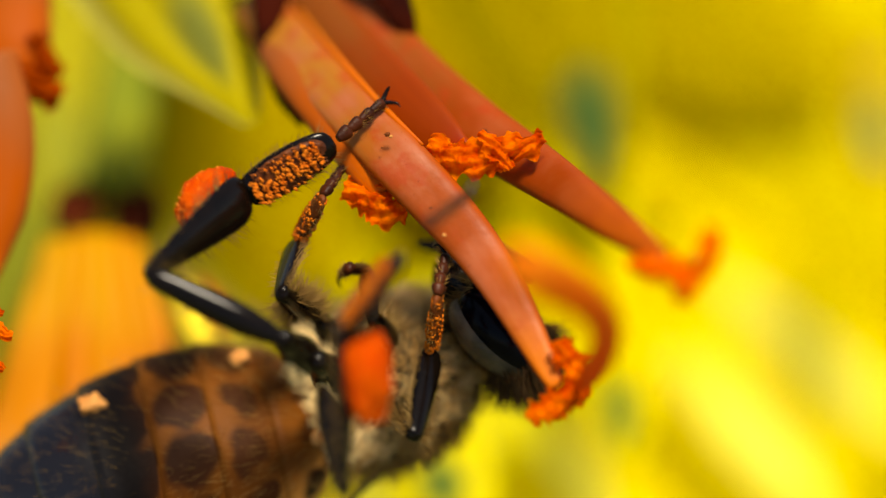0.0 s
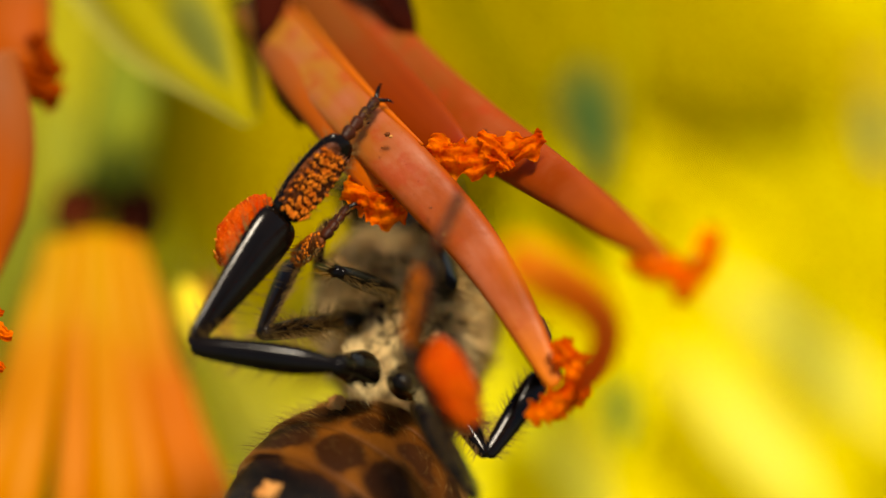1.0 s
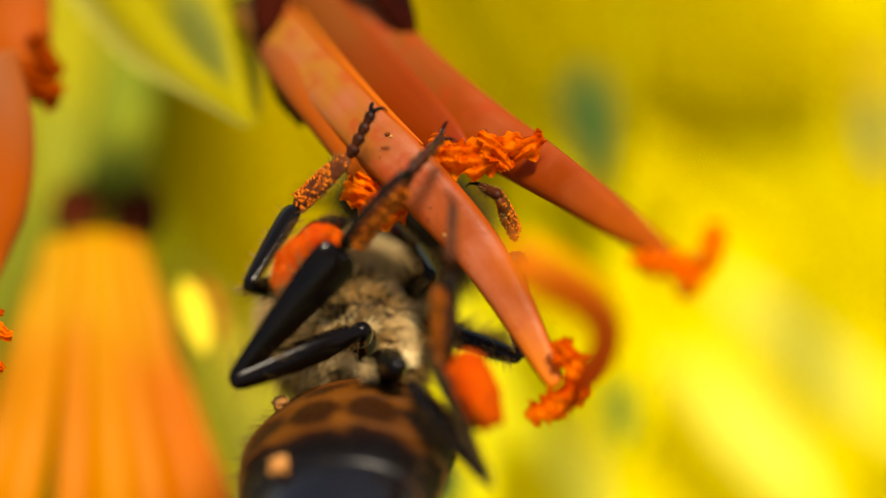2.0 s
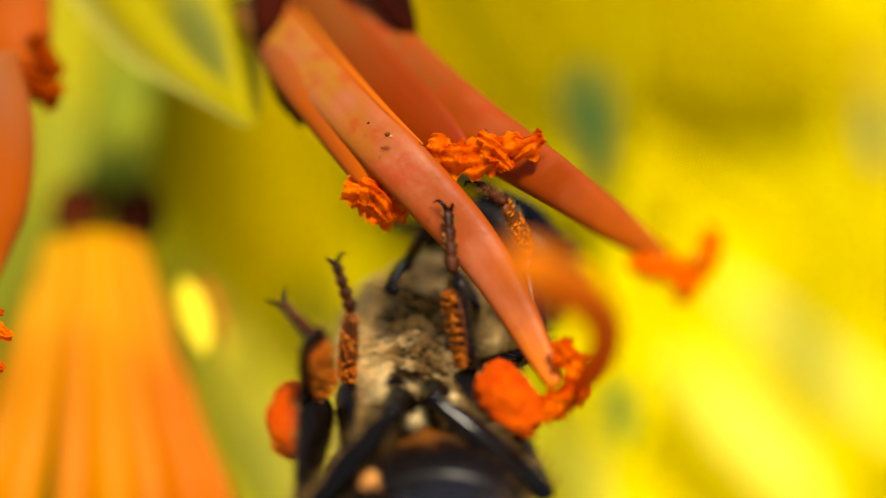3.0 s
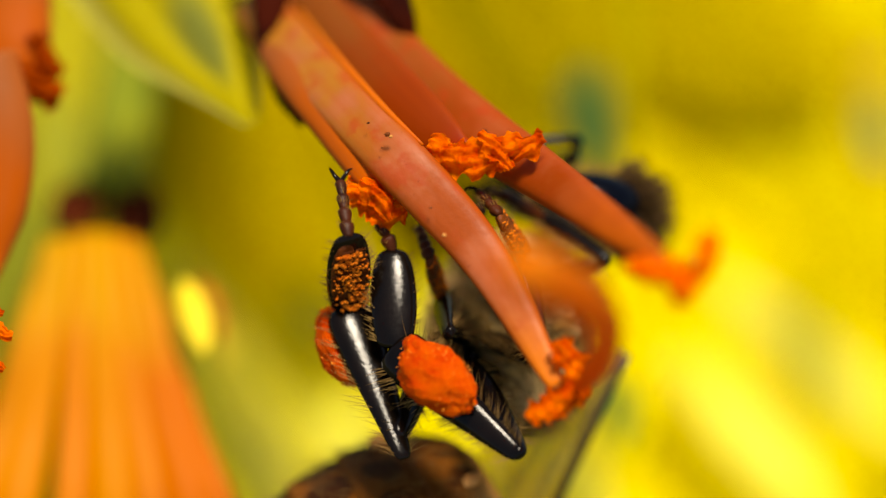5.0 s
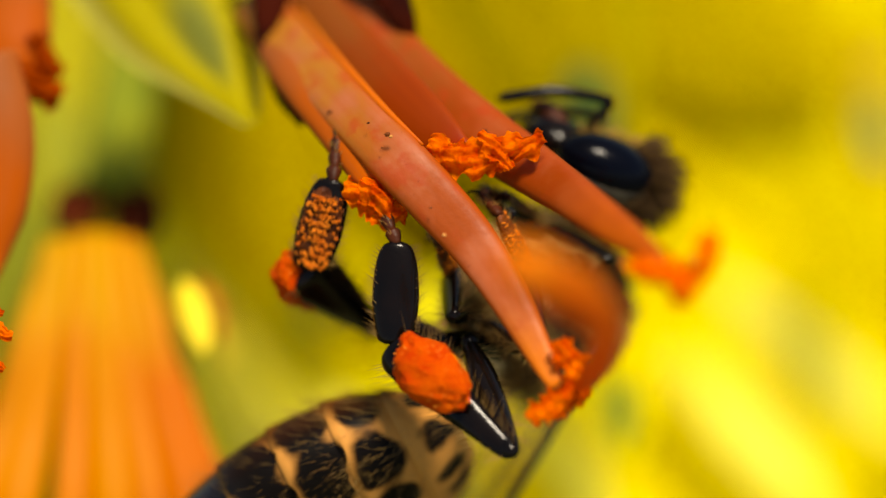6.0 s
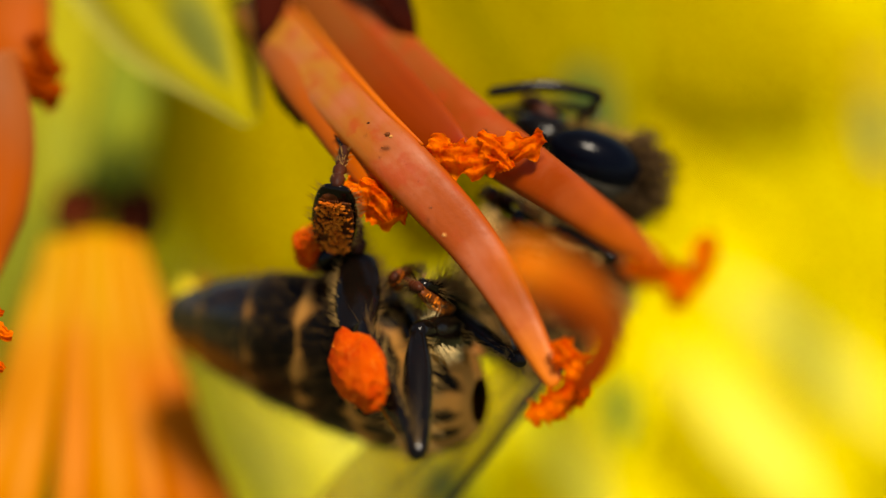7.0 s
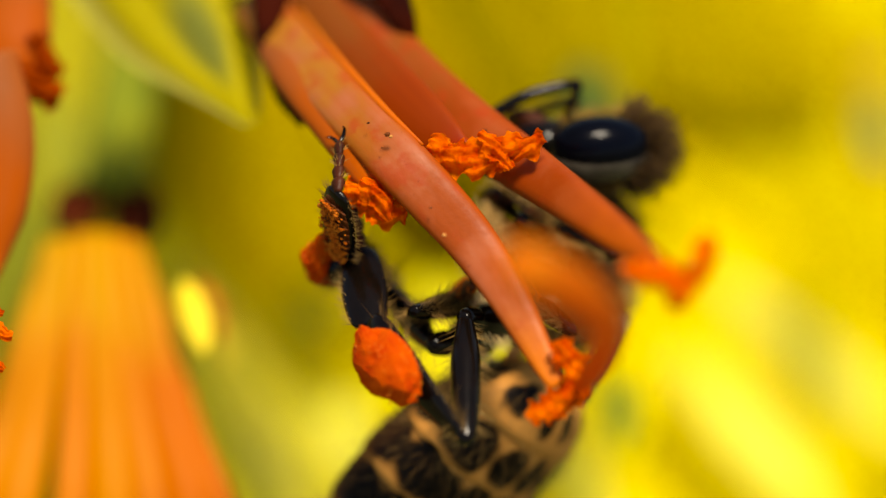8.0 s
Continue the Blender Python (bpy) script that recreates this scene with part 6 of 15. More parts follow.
    walk(wing_b, [
        (0, pose(0.00131, 0.00055, 0.00085, 146.4, -8.6, 176.4)), (0.1, pose(0.00097, 0.00072, 0.00095, 147.5, -5.8, -177.0)), (0.2, pose(0.00068, 0.00092, 0.00110, 149.2, -4.1, -173.7)),
        (0.25, pose(0.00075, 0.00108, 0.00122, 149.5, -4.4, -175.4)), (0.3, pose(0.00081, 0.00123, 0.00133, 149.9, -4.8, -177.1)), (0.4, pose(0.00023, 0.00139, 0.00129, 153.0, -4.8, -170.9)),
        (0.5, pose(-0.00001, 0.00146, 0.00122, 154.2, -9.5, -163.9)), (0.6, pose(-0.00007, 0.00141, 0.00124, 154.8, -8.8, -162.0)), (0.75, pose(-0.00014, 0.00119, 0.00116, 156.9, -6.9, -156.9)),
        (0.8, pose(-0.00015, 0.00109, 0.00112, 157.6, -6.9, -155.0)), (0.9, pose(-0.00033, 0.00106, 0.00115, 159.2, -8.0, -149.2)), (1, pose(-0.00045, 0.00116, 0.00119, 159.2, -11.9, -143.0)),
        (1.1, pose(0.00007, 0.00122, 0.00110, 153.6, -22.4, -141.2)), (1.2, pose(0.00049, 0.00129, 0.00093, 147.9, -31.2, -139.1)), (1.25, pose(0.00044, 0.00136, 0.00096, 147.9, -30.7, -137.7)),
        (1.4, pose(0.00032, 0.00150, 0.00101, 147.9, -29.7, -134.6)), (1.5, pose(0.00030, 0.00152, 0.00103, 147.9, -29.4, -133.9)), (1.7, pose(0.00024, 0.00134, 0.00115, 148.4, -29.4, -137.2)),
        (1.75, pose(0.00026, 0.00131, 0.00114, 148.3, -29.6, -137.7)), (2, pose(0.00027, 0.00125, 0.00112, 148.0, -30.8, -137.2)), (2.25, pose(0.00020, 0.00127, 0.00113, 148.1, -32.6, -134.4)),
        (2.5, pose(0.00012, 0.00131, 0.00114, 149.1, -35.0, -133.3)), (2.75, pose(0.00015, 0.00135, 0.00114, 151.2, -38.6, -138.0)), (2.8, pose(0.00019, 0.00135, 0.00114, 151.8, -39.6, -140.1)),
        (2.9, pose(0.00038, 0.00131, 0.00115, 153.1, -41.5, -150.2)), (3, pose(0.00074, 0.00110, 0.00105, 155.5, -44.0, -167.6)), (3.1, pose(0.00083, 0.00067, 0.00069, 153.9, -34.6, -170.0)),
        (3.2, pose(0.00109, 0.00057, 0.00046, 147.4, -24.6, -164.9)), (3.25, pose(0.00125, 0.00066, 0.00055, 142.0, -22.9, -163.7)), (3.3, pose(0.00139, 0.00071, 0.00067, 136.3, -21.2, -162.7)),
        (3.35, pose(0.00151, 0.00072, 0.00080, 131.0, -19.4, -161.9)), (3.4, pose(0.00160, 0.00071, 0.00092, 126.6, -17.9, -161.4)), (3.5, pose(0.00166, 0.00066, 0.00106, 122.5, -16.0, -161.3)),
        (3.6, pose(0.00155, 0.00066, 0.00115, 123.6, -14.8, -161.9)), (3.75, pose(0.00126, 0.00079, 0.00136, 128.2, -13.0, -162.4)), (3.8, pose(0.00115, 0.00085, 0.00141, 130.2, -12.7, -162.4)),
        (3.9, pose(0.00126, 0.00077, 0.00139, 128.9, -19.7, -168.3)), (4, pose(0.00138, 0.00075, 0.00136, 129.5, -27.2, -174.3)), (4.1, pose(0.00104, 0.00074, 0.00132, 131.5, -23.7, -168.8)),
        (4.2, pose(0.00071, 0.00062, 0.00128, 131.2, -18.6, -161.0)), (4.25, pose(0.00048, 0.00066, 0.00133, 134.2, -12.9, -156.5)), (4.3, pose(0.00028, 0.00066, 0.00132, 137.7, -8.4, -152.6)),
        (4.4, pose(0.00035, 0.00055, 0.00126, 136.4, -12.3, -157.1)), (4.5, pose(0.00049, 0.00062, 0.00131, 135.5, -17.6, -162.5)), (4.6, pose(0.00056, 0.00117, 0.00153, 139.1, -14.2, -157.1)),
        (4.7, pose(0.00048, 0.00172, 0.00174, 142.7, -11.5, -152.4)), (4.75, pose(0.00046, 0.00167, 0.00174, 142.4, -11.5, -152.7)), (5, pose(0.00034, 0.00142, 0.00165, 136.8, -11.6, -151.4)),
        (5.25, pose(0.00013, 0.00117, 0.00151, 127.3, -10.2, -147.5)), (5.5, pose(-0.00013, 0.00094, 0.00138, 117.9, -6.6, -144.2)), (5.75, pose(-0.00034, 0.00073, 0.00126, 112.0, -3.3, -143.6)),
        (5.8, pose(-0.00038, 0.00069, 0.00123, 111.5, -2.8, -143.9)), (5.9, pose(-0.00023, 0.00061, 0.00122, 105.8, -8.5, -144.7)), (6, pose(-0.00011, 0.00051, 0.00121, 99.5, -14.7, -144.3)),
        (6.1, pose(-0.00070, 0.00009, 0.00127, 100.0, -9.4, -142.0)), (6.2, pose(-0.00129, -0.00038, 0.00120, 102.1, -2.7, -139.0)), (6.25, pose(-0.00137, -0.00046, 0.00117, 102.4, -1.1, -138.1)),
        (6.4, pose(-0.00148, -0.00066, 0.00103, 101.7, 0.6, -136.2)), (6.5, pose(-0.00128, -0.00055, 0.00113, 97.4, -3.7, -137.8)), (6.6, pose(-0.00107, -0.00042, 0.00122, 93.3, -8.1, -139.6)),
        (6.75, pose(-0.00098, -0.00038, 0.00116, 91.8, -6.1, -140.1)), (6.8, pose(-0.00095, -0.00037, 0.00114, 91.4, -5.3, -140.3)), (7, pose(-0.00108, -0.00031, 0.00107, 92.6, -3.9, -146.2)),
        (7.2, pose(-0.00112, -0.00031, 0.00087, 96.8, -0.5, -144.0)), (7.25, pose(-0.00120, -0.00031, 0.00085, 98.8, 0.2, -144.6)), (7.4, pose(-0.00150, -0.00026, 0.00092, 103.5, 0.1, -148.9)),
        (7.5, pose(-0.00158, -0.00024, 0.00086, 104.8, 0.8, -150.4)), (7.6, pose(-0.00170, -0.00031, 0.00072, 105.3, 4.0, -150.6)), (7.75, pose(-0.00128, -0.00009, 0.00112, 103.0, 5.1, -148.3)),
        (7.8, pose(-0.00116, -0.00003, 0.00123, 102.8, 6.4, -147.2)), (8, pose(-0.00105, 0.00006, 0.00138, 104.2, 12.2, -143.9))])
    walk(hind_a[0], [
        (0, pose(-0.00168, 0.00148, -0.00531, -29.1, 28.7, -122.8)), (0.1, pose(-0.00140, 0.00081, -0.00435, -36.2, 48.0, -129.7)), (0.2, pose(-0.00137, 0.00014, -0.00388, -47.9, 59.5, -139.9)),
        (0.25, pose(-0.00140, 0.00001, -0.00386, -47.5, 62.2, -138.7)), (0.3, pose(-0.00144, -0.00010, -0.00385, -46.6, 64.7, -136.8)), (0.4, pose(-0.00171, -0.00003, -0.00414, -39.5, 50.5, -121.7)),
        (0.5, pose(-0.00249, 0.00032, -0.00484, -39.1, 24.2, -106.5)), (0.6, pose(-0.00244, 0.00014, -0.00465, -42.3, 25.1, -110.5)), (0.75, pose(-0.00215, -0.00024, -0.00429, -43.3, 24.5, -109.6)),
        (0.8, pose(-0.00213, -0.00033, -0.00420, -43.1, 24.2, -107.6)), (0.9, pose(-0.00254, -0.00058, -0.00444, -38.8, 12.7, -88.7)), (1, pose(-0.00278, -0.00094, -0.00400, -38.3, 14.1, -76.1)),
        (1.1, pose(-0.00311, -0.00030, -0.00334, -53.7, 22.9, -86.5)), (1.2, pose(-0.00257, 0.00005, -0.00229, -72.1, 27.9, -106.4)), (1.25, pose(-0.00251, 0.00008, -0.00222, -71.5, 27.5, -104.2)),
        (1.4, pose(-0.00356, 0.00035, -0.00292, -65.9, 9.5, -82.1)), (1.5, pose(-0.00359, 0.00035, -0.00289, -66.5, 8.3, -82.6)), (1.7, pose(-0.00283, 0.00041, -0.00246, -70.0, 12.4, -104.4)),
        (1.75, pose(-0.00275, 0.00041, -0.00240, -70.6, 13.1, -107.0)), (2, pose(-0.00273, 0.00031, -0.00228, -72.6, 12.1, -109.5)), (2.25, pose(-0.00304, 0.00012, -0.00234, -73.5, 7.0, -101.9)),
        (2.5, pose(-0.00378, -0.00020, -0.00263, -75.6, -4.4, -87.3)), (2.75, pose(-0.00396, -0.00042, -0.00235, -78.0, -8.7, -90.5)), (2.8, pose(-0.00401, -0.00042, -0.00227, -78.5, -10.0, -92.4)),
        (2.9, pose(-0.00444, -0.00020, -0.00233, -77.5, -18.2, -107.4)), (3, pose(-0.00555, 0.00089, -0.00315, -73.3, -27.8, -131.9)), (3.1, pose(-0.00387, 0.00086, -0.00347, -65.6, -1.7, -155.5)),
        (3.2, pose(-0.00277, 0.00091, -0.00359, -74.6, 22.0, -162.0)), (3.25, pose(-0.00261, 0.00086, -0.00337, -85.3, 29.3, -171.0)), (3.3, pose(-0.00252, 0.00078, -0.00326, -98.2, 33.9, 178.2)),
        (3.35, pose(-0.00245, 0.00091, -0.00323, -108.6, 36.7, 171.3)), (3.4, pose(-0.00242, 0.00100, -0.00320, -118.8, 39.2, 164.7)), (3.5, pose(-0.00240, 0.00106, -0.00316, -130.2, 42.0, 157.0)),
        (3.6, pose(-0.00233, 0.00099, -0.00312, -130.4, 42.2, 155.7)), (3.75, pose(-0.00220, 0.00078, -0.00303, -127.7, 43.3, 155.7)), (3.8, pose(-0.00218, 0.00068, -0.00299, -125.8, 44.7, 157.4)),
        (3.9, pose(-0.00213, 0.00083, -0.00245, -116.5, 39.1, 159.3)), (4, pose(-0.00189, 0.00092, -0.00212, -107.0, 33.6, 162.4)), (4.1, pose(-0.00195, 0.00081, -0.00270, -99.2, 39.9, 179.7)),
        (4.2, pose(-0.00232, 0.00078, -0.00327, -88.5, 40.9, -160.9)), (4.25, pose(-0.00200, 0.00027, -0.00321, -95.5, 46.4, -168.8)), (4.3, pose(-0.00175, -0.00010, -0.00320, -99.3, 48.1, -173.8)),
        (4.4, pose(-0.00240, 0.00044, -0.00357, -80.4, 34.3, -157.0)), (4.5, pose(-0.00221, 0.00023, -0.00327, -91.0, 35.8, -176.0)), (4.6, pose(-0.00175, 0.00004, -0.00293, -101.3, 43.3, 175.4)),
        (4.7, pose(-0.00151, -0.00021, -0.00293, -104.8, 46.6, 173.6)), (4.75, pose(-0.00154, -0.00017, -0.00290, -104.2, 44.7, 171.4)), (5, pose(-0.00093, 0.00001, -0.00235, -73.6, 18.8, 179.7)),
        (5.25, pose(-0.00187, 0.00152, -0.00328, -72.5, -24.9, -129.2)), (5.5, pose(-0.00249, 0.00094, -0.00235, -81.7, -21.5, -89.8)), (5.75, pose(-0.00269, 0.00119, -0.00213, -63.3, -6.7, -79.9)),
        (5.8, pose(-0.00273, 0.00122, -0.00211, -58.6, -4.3, -78.1)), (5.9, pose(-0.00320, 0.00157, -0.00183, -50.4, 7.7, -74.1)), (6, pose(-0.00363, 0.00182, -0.00146, -43.1, 21.3, -71.2)),
        (6.1, pose(-0.00370, 0.00160, -0.00183, -19.8, 25.9, -56.1)), (6.2, pose(-0.00367, 0.00134, -0.00229, -0.4, 24.5, -42.5)), (6.25, pose(-0.00369, 0.00126, -0.00234, 2.0, 24.1, -40.4)),
        (6.4, pose(-0.00383, 0.00108, -0.00237, 7.2, 24.1, -35.8)), (6.5, pose(-0.00396, 0.00126, -0.00195, 5.2, 28.6, -38.1)), (6.6, pose(-0.00404, 0.00147, -0.00150, 1.3, 33.1, -42.2)),
        (6.75, pose(-0.00407, 0.00148, -0.00137, 2.1, 35.7, -42.4)), (6.8, pose(-0.00409, 0.00147, -0.00131, 2.3, 36.8, -42.4)), (7, pose(-0.00417, 0.00165, -0.00128, 1.9, 36.7, -48.3)),
        (7.2, pose(-0.00413, 0.00146, -0.00187, -1.8, 29.7, -43.6)), (7.25, pose(-0.00412, 0.00142, -0.00209, -2.8, 26.8, -43.7)), (7.4, pose(-0.00417, 0.00134, -0.00277, -1.8, 19.7, -46.3)),
        (7.5, pose(-0.00411, 0.00133, -0.00310, 0.0, 17.6, -47.0)), (7.6, pose(-0.00407, 0.00133, -0.00334, 2.4, 16.4, -46.4)), (7.75, pose(-0.00397, 0.00151, -0.00284, 1.7, 18.5, -43.9)),
        (7.8, pose(-0.00391, 0.00154, -0.00274, 2.3, 18.6, -42.4)), (8, pose(-0.00369, 0.00153, -0.00279, 6.3, 16.0, -37.7))])
    walk(hind_a[1], [
        (0, pose(-0.00312, -0.00062, -0.00673, 70.2, -26.0, -26.3)), (0.1, pose(-0.00276, -0.00063, -0.00656, 70.3, -26.1, -25.3)), (0.2, pose(-0.00264, -0.00074, -0.00645, 69.7, -27.0, -23.5)),
        (0.25, pose(-0.00266, -0.00075, -0.00656, 71.4, -28.4, -26.7)), (0.3, pose(-0.00267, -0.00076, -0.00668, 73.2, -29.7, -30.2)), (0.4, pose(-0.00289, -0.00151, -0.00649, 66.3, -26.5, -20.9)),
        (0.5, pose(-0.00337, -0.00219, -0.00607, 61.4, -20.8, -9.1)), (0.6, pose(-0.00336, -0.00231, -0.00588, 59.4, -18.7, -4.6)), (0.75, pose(-0.00304, -0.00271, -0.00549, 54.7, -14.2, 7.5)),
        (0.8, pose(-0.00293, -0.00285, -0.00538, 53.9, -13.4, 11.4)), (0.9, pose(-0.00248, -0.00340, -0.00507, 52.3, -10.6, 25.5)), (1, pose(-0.00211, -0.00366, -0.00471, 52.9, -6.1, 38.5)),
        (1.1, pose(-0.00295, -0.00295, -0.00446, 61.9, 1.6, 50.9)), (1.2, pose(-0.00329, -0.00240, -0.00364, 73.4, 13.6, 71.2)), (1.25, pose(-0.00314, -0.00240, -0.00356, 73.8, 14.3, 74.6)),
        (1.4, pose(-0.00317, -0.00247, -0.00339, 73.5, 14.6, 76.3)), (1.5, pose(-0.00322, -0.00249, -0.00330, 73.5, 15.4, 76.0)), (1.7, pose(-0.00353, -0.00232, -0.00308, 73.4, 18.4, 70.1)),
        (1.75, pose(-0.00358, -0.00228, -0.00305, 73.6, 19.1, 68.9)), (2, pose(-0.00367, -0.00235, -0.00289, 75.0, 22.6, 67.2)), (2.25, pose(-0.00363, -0.00268, -0.00269, 76.9, 25.6, 69.5)),
        (2.5, pose(-0.00364, -0.00307, -0.00241, 78.7, 28.5, 71.5)), (2.75, pose(-0.00398, -0.00328, -0.00191, 80.4, 32.8, 68.1)), (2.8, pose(-0.00413, -0.00327, -0.00177, 80.6, 34.0, 66.3)),
        (2.9, pose(-0.00526, -0.00282, -0.00143, 73.5, 32.8, 43.8)), (3, pose(-0.00726, -0.00102, -0.00180, 66.5, 10.6, 0.0)), (3.1, pose(-0.00678, -0.00030, -0.00342, 79.5, -5.7, -7.1)),
        (3.2, pose(-0.00577, 0.00013, -0.00485, 96.7, -21.0, -6.5)), (3.25, pose(-0.00553, 0.00054, -0.00493, 102.6, -19.5, -10.7)), (3.3, pose(-0.00527, 0.00095, -0.00498, 108.1, -16.8, -13.7)),
        (3.35, pose(-0.00508, 0.00136, -0.00506, 113.8, -16.6, -15.3)), (3.4, pose(-0.00491, 0.00169, -0.00513, 118.6, -17.2, -16.4)), (3.5, pose(-0.00466, 0.00198, -0.00519, 122.8, -17.9, -17.1)),
        (3.6, pose(-0.00447, 0.00193, -0.00512, 121.6, -16.8, -16.5)), (3.75, pose(-0.00419, 0.00166, -0.00504, 117.8, -16.5, -15.4)), (3.8, pose(-0.00414, 0.00149, -0.00505, 116.1, -17.3, -14.6)),
        (3.9, pose(-0.00461, 0.00184, -0.00436, 112.2, -10.6, -30.6)), (4, pose(-0.00466, 0.00228, -0.00383, 110.5, -7.8, -52.5)), (4.1, pose(-0.00480, 0.00128, -0.00479, 107.4, -17.0, -35.7)),
        (4.2, pose(-0.00488, 0.00020, -0.00534, 97.3, -18.7, -15.9)), (4.25, pose(-0.00451, 0.00004, -0.00554, 97.6, -22.7, -15.9)), (4.3, pose(-0.00422, -0.00015, -0.00561, 94.7, -24.4, -15.7)),
        (4.4, pose(-0.00487, -0.00044, -0.00528, 84.3, -16.8, -11.7)), (4.5, pose(-0.00501, 0.00021, -0.00511, 86.9, -17.9, -17.5)), (4.6, pose(-0.00440, 0.00050, -0.00511, 79.4, -17.5, -27.5)),
        (4.7, pose(-0.00402, 0.00030, -0.00524, 72.9, -20.2, -28.2)), (4.75, pose(-0.00405, 0.00041, -0.00511, 67.3, -17.6, -29.7)), (5, pose(-0.00407, 0.00017, -0.00313, 42.9, 19.4, -20.1)),
        (5.25, pose(-0.00362, -0.00051, -0.00196, 59.5, 46.0, 2.3)), (5.5, pose(-0.00249, -0.00186, -0.00108, 139.7, 61.3, 85.1)), (5.75, pose(-0.00183, -0.00202, -0.00118, -168.8, 49.7, 133.3)),
        (5.8, pose(-0.00172, -0.00198, -0.00129, -166.8, 47.2, 137.7)), (5.9, pose(-0.00207, -0.00157, -0.00168, -174.5, 45.9, 131.9)), (6, pose(-0.00248, -0.00109, -0.00207, -176.1, 43.6, 128.0)),
        (6.1, pose(-0.00178, -0.00111, -0.00259, 178.3, 34.6, 130.3)), (6.2, pose(-0.00114, -0.00112, -0.00300, 169.7, 28.3, 131.4)), (6.25, pose(-0.00109, -0.00113, -0.00303, 166.4, 28.4, 131.1)),
        (6.4, pose(-0.00109, -0.00114, -0.00307, 160.6, 28.3, 131.5)), (6.5, pose(-0.00136, -0.00099, -0.00291, 164.0, 24.7, 131.9)), (6.6, pose(-0.00162, -0.00086, -0.00272, 168.5, 20.9, 131.7)),
        (6.75, pose(-0.00172, -0.00083, -0.00272, 168.3, 18.9, 130.4)), (6.8, pose(-0.00176, -0.00083, -0.00272, 168.2, 18.2, 129.8)), (7, pose(-0.00211, -0.00090, -0.00268, 167.4, 19.1, 122.6)),
        (7.2, pose(-0.00184, -0.00105, -0.00289, 156.8, 24.4, 120.8)), (7.25, pose(-0.00182, -0.00114, -0.00294, 153.4, 26.6, 118.9)), (7.4, pose(-0.00199, -0.00141, -0.00322, 143.8, 31.7, 110.6)),
        (7.5, pose(-0.00198, -0.00147, -0.00345, 141.0, 32.7, 107.4)), (7.6, pose(-0.00194, -0.00147, -0.00362, 140.6, 32.8, 105.8)), (7.75, pose(-0.00172, -0.00116, -0.00325, 148.4, 31.6, 110.0)),
        (7.8, pose(-0.00159, -0.00107, -0.00316, 149.9, 31.4, 111.2)), (8, pose(-0.00118, -0.00092, -0.00307, 149.5, 32.5, 112.7))])
